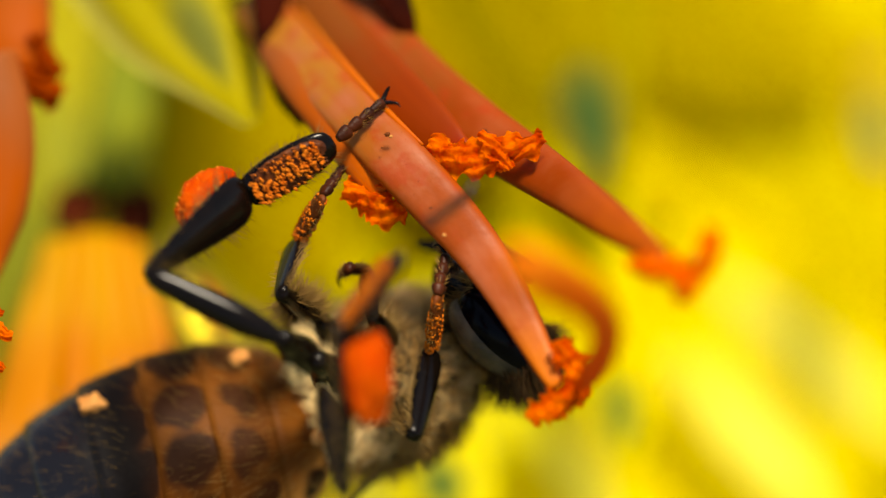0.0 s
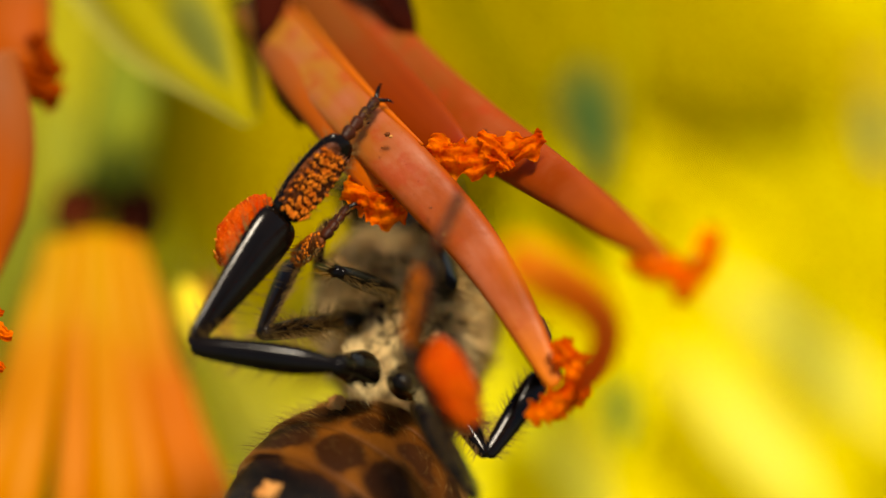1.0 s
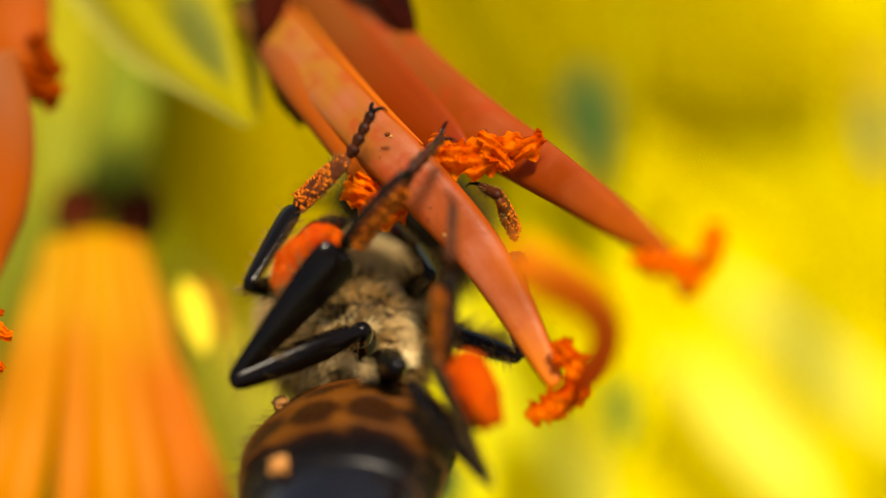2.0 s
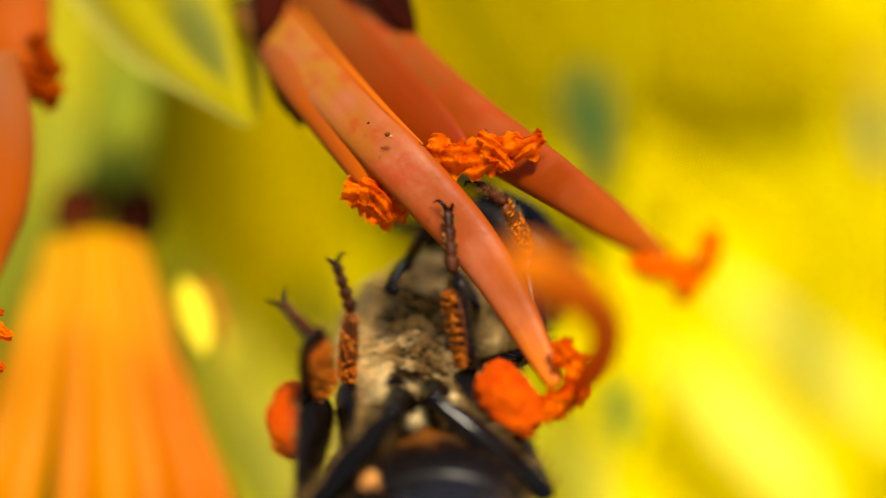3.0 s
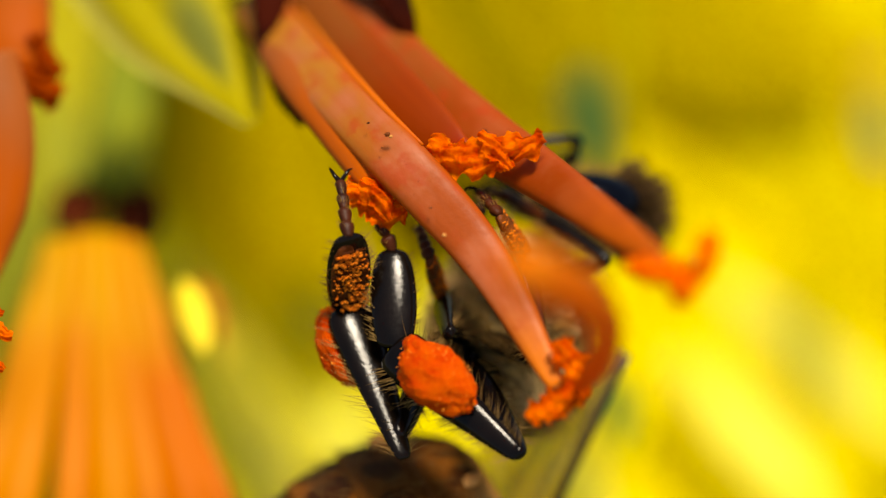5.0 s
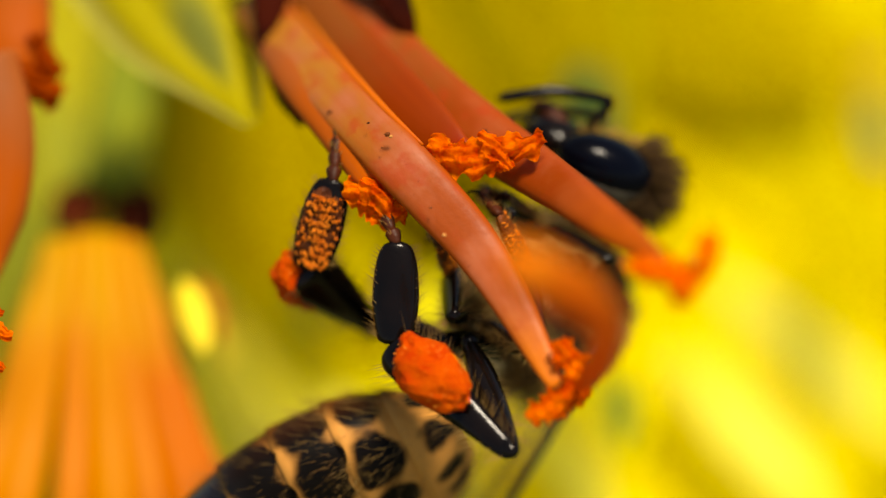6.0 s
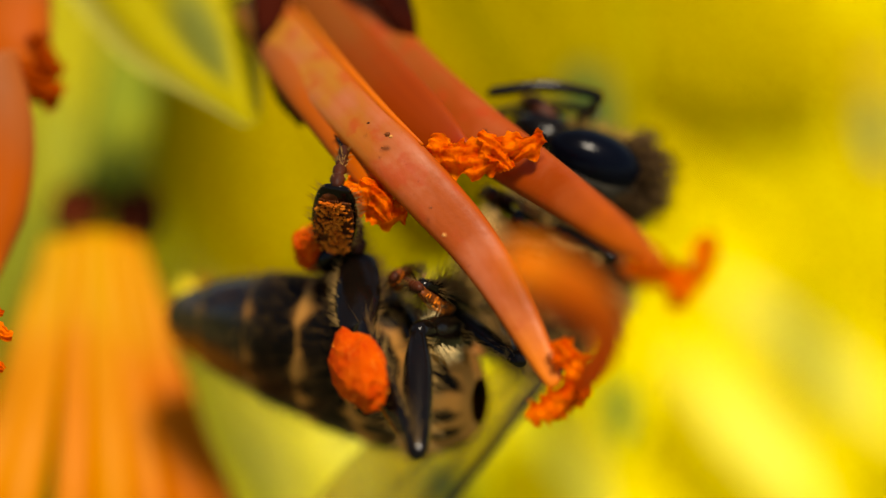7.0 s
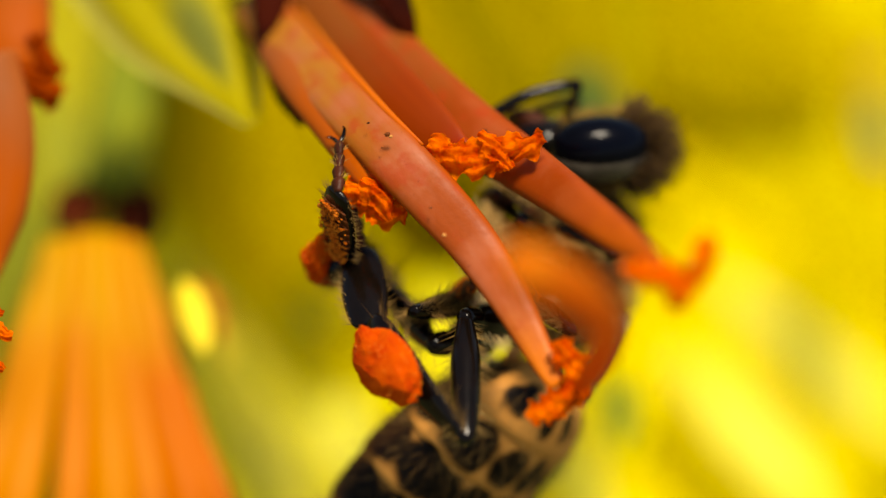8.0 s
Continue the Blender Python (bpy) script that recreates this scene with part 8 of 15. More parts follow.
    walk(hind_b[0], [
        (0, pose(-0.00158, 0.00224, -0.00420, 94.9, 10.4, 110.5)), (0.1, pose(-0.00180, 0.00191, -0.00383, 89.7, 19.3, 116.0)), (0.2, pose(-0.00226, 0.00149, -0.00394, 83.7, 29.1, 121.5)),
        (0.25, pose(-0.00225, 0.00141, -0.00390, 83.6, 29.4, 123.3)), (0.3, pose(-0.00222, 0.00135, -0.00385, 83.9, 29.7, 125.9)), (0.4, pose(-0.00242, 0.00116, -0.00413, 86.6, 25.5, 126.2)),
        (0.5, pose(-0.00284, 0.00104, -0.00434, 107.0, 8.9, 125.1)), (0.6, pose(-0.00298, 0.00116, -0.00448, 105.4, 11.1, 127.8)), (0.75, pose(-0.00309, 0.00116, -0.00454, 101.9, 16.4, 134.2)),
        (0.8, pose(-0.00316, 0.00111, -0.00451, 101.8, 17.3, 136.5)), (0.9, pose(-0.00345, 0.00078, -0.00415, 102.4, 18.2, 146.5)), (1, pose(-0.00389, 0.00048, -0.00372, 103.2, 16.8, 159.2)),
        (1.1, pose(-0.00481, 0.00076, -0.00328, 102.7, 8.6, 168.9)), (1.2, pose(-0.00524, 0.00100, -0.00249, 101.9, -0.5, 173.7)), (1.25, pose(-0.00523, 0.00093, -0.00255, 102.1, -1.0, 174.8)),
        (1.4, pose(-0.00510, 0.00082, -0.00268, 104.1, -3.2, 175.6)), (1.5, pose(-0.00504, 0.00082, -0.00269, 105.3, -3.7, 174.4)), (1.7, pose(-0.00510, 0.00104, -0.00258, 108.4, -3.9, 167.4)),
        (1.75, pose(-0.00509, 0.00109, -0.00260, 109.7, -5.1, 166.0)), (2, pose(-0.00509, 0.00099, -0.00262, 119.0, -9.8, 162.4)), (2.25, pose(-0.00510, 0.00062, -0.00262, 132.9, -13.3, 161.9)),
        (2.5, pose(-0.00510, 0.00025, -0.00266, 150.9, -18.1, 160.6)), (2.75, pose(-0.00534, 0.00011, -0.00296, 173.4, -34.0, 149.2)), (2.8, pose(-0.00533, 0.00019, -0.00291, 175.9, -35.7, 146.8)),
        (2.9, pose(-0.00519, 0.00072, -0.00278, 179.3, -38.4, 135.2)), (3, pose(-0.00461, 0.00149, -0.00259, -175.7, -39.1, 115.4)), (3.1, pose(-0.00387, 0.00146, -0.00352, 179.7, -38.2, 113.4)),
        (3.2, pose(-0.00309, 0.00156, -0.00408, 171.0, -39.3, 120.6)), (3.25, pose(-0.00232, 0.00117, -0.00325, 150.0, -15.2, 134.4)), (3.3, pose(-0.00195, 0.00107, -0.00265, 123.2, 3.7, 144.8)),
        (3.35, pose(-0.00188, 0.00130, -0.00254, 112.2, 8.3, 148.9)), (3.4, pose(-0.00186, 0.00154, -0.00241, 103.1, 13.3, 152.2)), (3.5, pose(-0.00188, 0.00175, -0.00221, 95.8, 19.6, 154.6)),
        (3.6, pose(-0.00179, 0.00160, -0.00213, 99.2, 20.0, 152.0)), (3.75, pose(-0.00164, 0.00125, -0.00202, 110.7, 20.2, 145.4)), (3.8, pose(-0.00163, 0.00115, -0.00201, 116.1, 20.3, 143.7)),
        (3.9, pose(-0.00164, 0.00136, -0.00181, 133.1, 9.0, 136.5)), (4, pose(-0.00164, 0.00163, -0.00171, 147.5, -0.6, 130.9)), (4.1, pose(-0.00193, 0.00162, -0.00189, 150.9, -2.5, 138.6)),
        (4.2, pose(-0.00222, 0.00152, -0.00195, 153.7, -5.9, 145.5)), (4.25, pose(-0.00202, 0.00122, -0.00209, 156.2, 0.1, 145.1)), (4.3, pose(-0.00177, 0.00093, -0.00221, 158.9, 5.4, 144.0)),
        (4.4, pose(-0.00145, 0.00061, -0.00199, 161.7, -7.5, 143.9)), (4.5, pose(-0.00170, 0.00083, -0.00237, 161.5, -16.1, 144.8)), (4.6, pose(-0.00149, 0.00065, -0.00220, 163.5, -4.2, 143.7)),
        (4.7, pose(-0.00100, 0.00017, -0.00151, 162.0, 5.1, 146.9)), (4.75, pose(-0.00109, 0.00024, -0.00166, 161.9, 5.0, 146.2)), (5, pose(-0.00155, 0.00064, -0.00217, 160.2, 0.9, 145.0)),
        (5.25, pose(-0.00209, 0.00114, -0.00236, 156.6, -6.7, 146.4)), (5.5, pose(-0.00260, 0.00168, -0.00234, 151.3, -14.4, 149.3)), (5.75, pose(-0.00293, 0.00204, -0.00227, 146.5, -19.7, 151.7)),
        (5.8, pose(-0.00296, 0.00208, -0.00227, 145.8, -20.4, 151.9)), (5.9, pose(-0.00330, 0.00215, -0.00178, 146.9, -29.9, 152.0)), (6, pose(-0.00364, 0.00230, -0.00118, 146.1, -39.5, 153.5)),
        (6.1, pose(-0.00385, 0.00232, -0.00159, 132.9, -33.5, 165.3)), (6.2, pose(-0.00403, 0.00231, -0.00217, 120.0, -21.5, 176.8)), (6.25, pose(-0.00415, 0.00234, -0.00227, 115.7, -16.2, 179.8)),
        (6.4, pose(-0.00451, 0.00237, -0.00237, 106.2, -5.4, -174.2)), (6.5, pose(-0.00472, 0.00266, -0.00189, 102.3, -6.9, -175.4)), (6.6, pose(-0.00478, 0.00289, -0.00138, 100.6, -10.8, -178.4)),
        (6.75, pose(-0.00485, 0.00285, -0.00130, 103.7, -16.9, 179.4)), (6.8, pose(-0.00487, 0.00281, -0.00129, 105.6, -20.2, 179.0)), (7, pose(-0.00484, 0.00298, -0.00145, 115.0, -30.9, 171.6)),
        (7.2, pose(-0.00454, 0.00279, -0.00197, 117.9, -23.9, 169.5)), (7.25, pose(-0.00441, 0.00276, -0.00213, 118.4, -20.2, 167.7)), (7.4, pose(-0.00416, 0.00269, -0.00258, 117.6, -9.7, 161.5)),
        (7.5, pose(-0.00404, 0.00268, -0.00283, 116.4, -6.2, 159.8)), (7.6, pose(-0.00400, 0.00266, -0.00306, 114.2, -4.2, 160.6)), (7.75, pose(-0.00391, 0.00282, -0.00256, 111.7, -6.9, 166.5)),
        (7.8, pose(-0.00386, 0.00284, -0.00246, 110.5, -7.0, 169.1)), (8, pose(-0.00370, 0.00280, -0.00251, 107.6, -3.8, 176.3))])
    walk(hind_b[1], [
        (0, pose(-0.00257, 0.00491, -0.00473, -90.6, 29.4, -48.0)), (0.1, pose(-0.00299, 0.00436, -0.00479, -88.1, 29.2, -37.6)), (0.2, pose(-0.00357, 0.00364, -0.00535, -87.8, 22.9, -31.8)),
        (0.25, pose(-0.00362, 0.00351, -0.00532, -87.3, 23.8, -30.3)), (0.3, pose(-0.00369, 0.00339, -0.00529, -86.8, 24.6, -28.3)), (0.4, pose(-0.00396, 0.00327, -0.00538, -91.3, 25.2, -36.6)),
        (0.5, pose(-0.00448, 0.00337, -0.00480, -101.2, 31.3, -45.1)), (0.6, pose(-0.00472, 0.00341, -0.00504, -98.6, 25.2, -42.9)), (0.75, pose(-0.00502, 0.00314, -0.00535, -95.9, 18.0, -36.3)),
        (0.8, pose(-0.00516, 0.00301, -0.00538, -96.0, 17.1, -34.0)), (0.9, pose(-0.00574, 0.00230, -0.00506, -99.3, 20.9, -25.4)), (1, pose(-0.00649, 0.00146, -0.00456, -101.6, 24.7, -13.8)),
        (1.1, pose(-0.00761, 0.00131, -0.00372, -97.0, 19.8, -1.8)), (1.2, pose(-0.00828, 0.00130, -0.00245, -93.8, 21.3, 6.5)), (1.25, pose(-0.00830, 0.00118, -0.00249, -93.4, 20.1, 7.6)),
        (1.4, pose(-0.00825, 0.00102, -0.00250, -93.1, 17.4, 6.6)), (1.5, pose(-0.00823, 0.00108, -0.00250, -93.1, 16.3, 4.2)), (1.7, pose(-0.00820, 0.00168, -0.00238, -94.0, 16.2, -2.0)),
        (1.75, pose(-0.00817, 0.00179, -0.00233, -94.2, 16.2, -3.3)), (2, pose(-0.00808, 0.00188, -0.00212, -97.2, 16.2, -5.2)), (2.25, pose(-0.00802, 0.00150, -0.00193, -102.6, 16.2, -2.9)),
        (2.5, pose(-0.00791, 0.00116, -0.00173, -110.7, 16.6, -0.8)), (2.75, pose(-0.00755, 0.00134, -0.00132, -121.7, 15.9, -3.7)), (2.8, pose(-0.00742, 0.00148, -0.00120, -124.3, 15.7, -5.2)),
        (2.9, pose(-0.00680, 0.00231, -0.00099, -133.0, 17.1, -15.2)), (3, pose(-0.00557, 0.00352, -0.00077, -146.7, 20.0, -34.7)), (3.1, pose(-0.00477, 0.00355, -0.00173, -153.7, 10.6, -46.3)),
        (3.2, pose(-0.00423, 0.00349, -0.00225, -158.4, 11.7, -51.8)), (3.25, pose(-0.00427, 0.00317, -0.00249, -147.2, 13.2, -43.8)), (3.3, pose(-0.00431, 0.00273, -0.00284, -135.9, 14.5, -34.3)),
        (3.35, pose(-0.00433, 0.00278, -0.00296, -130.9, 15.2, -32.0)), (3.4, pose(-0.00435, 0.00285, -0.00307, -127.1, 15.7, -30.3)), (3.5, pose(-0.00434, 0.00291, -0.00318, -124.5, 16.4, -28.3)),
        (3.6, pose(-0.00418, 0.00288, -0.00312, -127.2, 17.4, -27.0)), (3.75, pose(-0.00387, 0.00279, -0.00302, -134.9, 18.5, -27.2)), (3.8, pose(-0.00381, 0.00275, -0.00301, -138.2, 18.6, -28.0)),
        (3.9, pose(-0.00371, 0.00332, -0.00226, -148.3, 27.5, -39.6)), (4, pose(-0.00353, 0.00381, -0.00168, -160.5, 32.6, -52.6)), (4.1, pose(-0.00409, 0.00353, -0.00176, -164.5, 27.9, -49.9)),
        (4.2, pose(-0.00459, 0.00314, -0.00165, -167.7, 26.3, -46.5)), (4.25, pose(-0.00439, 0.00287, -0.00209, -168.1, 23.0, -44.5)), (4.3, pose(-0.00410, 0.00262, -0.00248, -168.7, 20.2, -43.3)),
        (4.4, pose(-0.00377, 0.00230, -0.00161, -172.1, 38.0, -47.6)), (4.5, pose(-0.00397, 0.00243, -0.00157, -173.2, 37.4, -49.8)), (4.6, pose(-0.00381, 0.00235, -0.00199, -174.0, 30.9, -48.8)),
        (4.7, pose(-0.00341, 0.00175, -0.00177, -173.2, 39.3, -46.4)), (4.75, pose(-0.00348, 0.00184, -0.00192, -173.2, 36.5, -47.1)), (5, pose(-0.00392, 0.00229, -0.00222, -173.0, 32.4, -48.3)),
        (5.25, pose(-0.00448, 0.00273, -0.00203, -171.4, 37.4, -45.9)), (5.5, pose(-0.00501, 0.00311, -0.00163, -167.6, 43.9, -41.3)), (5.75, pose(-0.00533, 0.00333, -0.00130, -163.9, 48.2, -38.2)),
        (5.8, pose(-0.00535, 0.00336, -0.00126, -163.5, 48.6, -38.2)), (5.9, pose(-0.00551, 0.00333, -0.00035, -170.0, 57.1, -44.2)), (6, pose(-0.00563, 0.00329, 0.00065, 179.7, 63.7, -53.8)),
        (6.1, pose(-0.00618, 0.00293, 0.00001, -163.0, 58.4, -36.2)), (6.2, pose(-0.00671, 0.00246, -0.00111, -146.1, 47.0, -19.8)), (6.25, pose(-0.00692, 0.00235, -0.00146, -151.1, 41.4, -16.3)),
        (6.4, pose(-0.00737, 0.00208, -0.00210, 173.5, 30.7, -10.8)), (6.5, pose(-0.00757, 0.00243, -0.00155, 170.8, 32.4, -14.6)), (6.6, pose(-0.00763, 0.00282, -0.00082, 167.2, 36.4, -19.3)),
        (6.75, pose(-0.00761, 0.00287, -0.00047, 167.1, 39.4, -20.2)), (6.8, pose(-0.00758, 0.00286, -0.00029, 167.4, 41.3, -20.2)), (7, pose(-0.00729, 0.00334, 0.00004, 165.7, 47.0, -27.9)),
        (7.2, pose(-0.00714, 0.00327, -0.00080, 166.7, 42.7, -29.9)), (7.25, pose(-0.00706, 0.00334, -0.00113, 167.2, 40.5, -31.7)), (7.4, pose(-0.00686, 0.00359, -0.00210, 170.7, 35.1, -37.2)),
        (7.5, pose(-0.00673, 0.00367, -0.00252, 172.9, 33.4, -38.0)), (7.6, pose(-0.00672, 0.00362, -0.00285, 175.5, 32.2, -36.0)), (7.75, pose(-0.00670, 0.00349, -0.00221, 176.3, 36.5, -29.9)),
        (7.8, pose(-0.00668, 0.00339, -0.00211, 177.6, 37.3, -26.7)), (8, pose(-0.00657, 0.00298, -0.00231, -177.3, 36.2, -17.2))])
    walk(hind_b[2], [
        (0, pose(-0.00079, 0.00292, -0.00624, -31.3, 28.7, 0.5)), (0.1, pose(-0.00083, 0.00271, -0.00633, -31.7, 27.5, 4.4)), (0.2, pose(-0.00117, 0.00215, -0.00655, -38.7, 12.0, -2.7)),
        (0.25, pose(-0.00118, 0.00209, -0.00659, -39.1, 15.8, 0.9)), (0.3, pose(-0.00119, 0.00205, -0.00661, -33.4, 25.1, 9.1)), (0.4, pose(-0.00171, 0.00160, -0.00670, -38.7, 27.4, 12.6)),
        (0.5, pose(-0.00260, 0.00148, -0.00644, -45.8, 39.7, 3.1)), (0.6, pose(-0.00271, 0.00154, -0.00634, -47.9, 40.9, 0.7)), (0.75, pose(-0.00276, 0.00148, -0.00629, -52.2, 36.3, 0.7)),
        (0.8, pose(-0.00283, 0.00143, -0.00626, -53.8, 33.2, 1.5)), (0.9, pose(-0.00320, 0.00109, -0.00614, -52.6, 35.1, 16.2)), (1, pose(-0.00380, 0.00080, -0.00584, -46.3, 39.5, 31.8)),
        (1.1, pose(-0.00499, 0.00122, -0.00468, -38.0, 48.8, 40.3)), (1.2, pose(-0.00579, 0.00159, -0.00345, -29.6, 55.7, 50.6)), (1.25, pose(-0.00580, 0.00152, -0.00342, -29.6, 54.8, 52.3)),
        (1.4, pose(-0.00573, 0.00131, -0.00332, -25.6, 51.7, 58.3)), (1.5, pose(-0.00567, 0.00127, -0.00326, -25.2, 50.3, 60.1)), (1.7, pose(-0.00561, 0.00159, -0.00315, -32.6, 53.6, 49.3)),
        (1.75, pose(-0.00557, 0.00165, -0.00310, -33.6, 54.1, 47.3)), (2, pose(-0.00543, 0.00164, -0.00290, -37.0, 56.1, 42.5)), (2.25, pose(-0.00532, 0.00137, -0.00273, -36.3, 57.1, 43.5)),
        (2.5, pose(-0.00516, 0.00112, -0.00257, -38.8, 57.7, 45.3)), (2.75, pose(-0.00464, 0.00116, -0.00215, -42.2, 56.6, 41.1)), (2.8, pose(-0.00448, 0.00121, -0.00204, -41.3, 56.4, 38.8)),
        (2.9, pose(-0.00387, 0.00152, -0.00192, -47.9, 56.2, 21.7)), (3, pose(-0.00305, 0.00177, -0.00189, -60.0, 55.0, -7.2)), (3.1, pose(-0.00251, 0.00118, -0.00235, -80.5, 31.0, -17.4)),
        (3.2, pose(-0.00221, 0.00092, -0.00292, -94.6, 18.0, -21.3)), (3.25, pose(-0.00193, 0.00092, -0.00325, -99.8, 8.7, -24.6)), (3.3, pose(-0.00164, 0.00091, -0.00367, -98.4, -1.6, -25.0)),
        (3.35, pose(-0.00160, 0.00107, -0.00383, -100.7, -5.9, -20.6)), (3.4, pose(-0.00158, 0.00123, -0.00397, -105.4, -10.5, -15.9)), (3.5, pose(-0.00152, 0.00140, -0.00412, -102.2, -15.0, -9.2)),
        (3.6, pose(-0.00135, 0.00143, -0.00412, -107.7, -11.4, -6.0)), (3.75, pose(-0.00106, 0.00135, -0.00408, -118.9, -1.4, 0.7)), (3.8, pose(-0.00102, 0.00127, -0.00407, -122.4, 0.3, 1.1)),
        (3.9, pose(-0.00143, 0.00144, -0.00380, -128.2, 8.2, -13.4)), (4, pose(-0.00183, 0.00158, -0.00348, -138.5, 18.5, -26.3)), (4.1, pose(-0.00219, 0.00128, -0.00332, -142.7, 26.9, -19.4)),
        (4.2, pose(-0.00253, 0.00098, -0.00313, -140.2, 41.3, -5.5)), (4.25, pose(-0.00220, 0.00072, -0.00340, -142.7, 36.7, -3.2)), (4.3, pose(-0.00182, 0.00048, -0.00364, -145.4, 32.2, -1.4)),
        (4.4, pose(-0.00200, 0.00036, -0.00367, -144.0, 32.8, -0.3)), (4.5, pose(-0.00226, 0.00040, -0.00359, -146.0, 22.5, -7.3)), (4.6, pose(-0.00193, 0.00020, -0.00370, -148.1, 22.7, -3.1)),
        (4.7, pose(-0.00162, -0.00013, -0.00389, -150.0, 12.6, -0.8)), (4.75, pose(-0.00166, -0.00012, -0.00390, -149.8, 12.1, -1.5)), (5, pose(-0.00205, 0.00019, -0.00400, -145.2, 12.2, -2.2)),
        (5.25, pose(-0.00263, 0.00083, -0.00405, -136.8, 14.4, 0.3)), (5.5, pose(-0.00321, 0.00152, -0.00394, -127.2, 16.3, 4.0)), (5.75, pose(-0.00358, 0.00196, -0.00378, -120.5, 17.5, 6.3)),
        (5.8, pose(-0.00362, 0.00200, -0.00376, -119.8, 17.7, 6.4)), (5.9, pose(-0.00421, 0.00206, -0.00314, -115.9, 28.2, 9.9)), (6, pose(-0.00476, 0.00210, -0.00233, -100.9, 41.2, 29.2)),
        (6.1, pose(-0.00477, 0.00189, -0.00283, -114.2, 31.0, 7.8)), (6.2, pose(-0.00457, 0.00169, -0.00355, -119.1, 21.1, -2.1)), (6.25, pose(-0.00452, 0.00165, -0.00367, -119.7, 19.5, -3.4)),
        (6.4, pose(-0.00456, 0.00154, -0.00380, -119.9, 18.3, -4.4)), (6.5, pose(-0.00485, 0.00172, -0.00333, -118.6, 23.5, -4.8)), (6.6, pose(-0.00509, 0.00193, -0.00280, -117.2, 29.5, -4.8)),
        (6.75, pose(-0.00519, 0.00198, -0.00258, -116.0, 29.8, -5.6)), (6.8, pose(-0.00523, 0.00200, -0.00250, -116.0, 29.4, -6.8)), (7, pose(-0.00528, 0.00227, -0.00240, -117.1, 26.3, -15.2)),
        (7.2, pose(-0.00501, 0.00205, -0.00306, -118.9, 24.3, -11.4)), (7.25, pose(-0.00491, 0.00200, -0.00330, -120.3, 24.1, -11.3)), (7.4, pose(-0.00469, 0.00194, -0.00401, -122.2, 24.1, -11.3)),
        (7.5, pose(-0.00454, 0.00195, -0.00435, -121.6, 23.6, -10.6)), (7.6, pose(-0.00444, 0.00196, -0.00463, -120.3, 19.8, -11.8)), (7.75, pose(-0.00438, 0.00216, -0.00419, -118.5, 17.2, -13.1)),
        (7.8, pose(-0.00431, 0.00219, -0.00413, -117.2, 15.3, -12.9)), (8, pose(-0.00400, 0.00218, -0.00428, -113.0, 7.7, -11.1))])
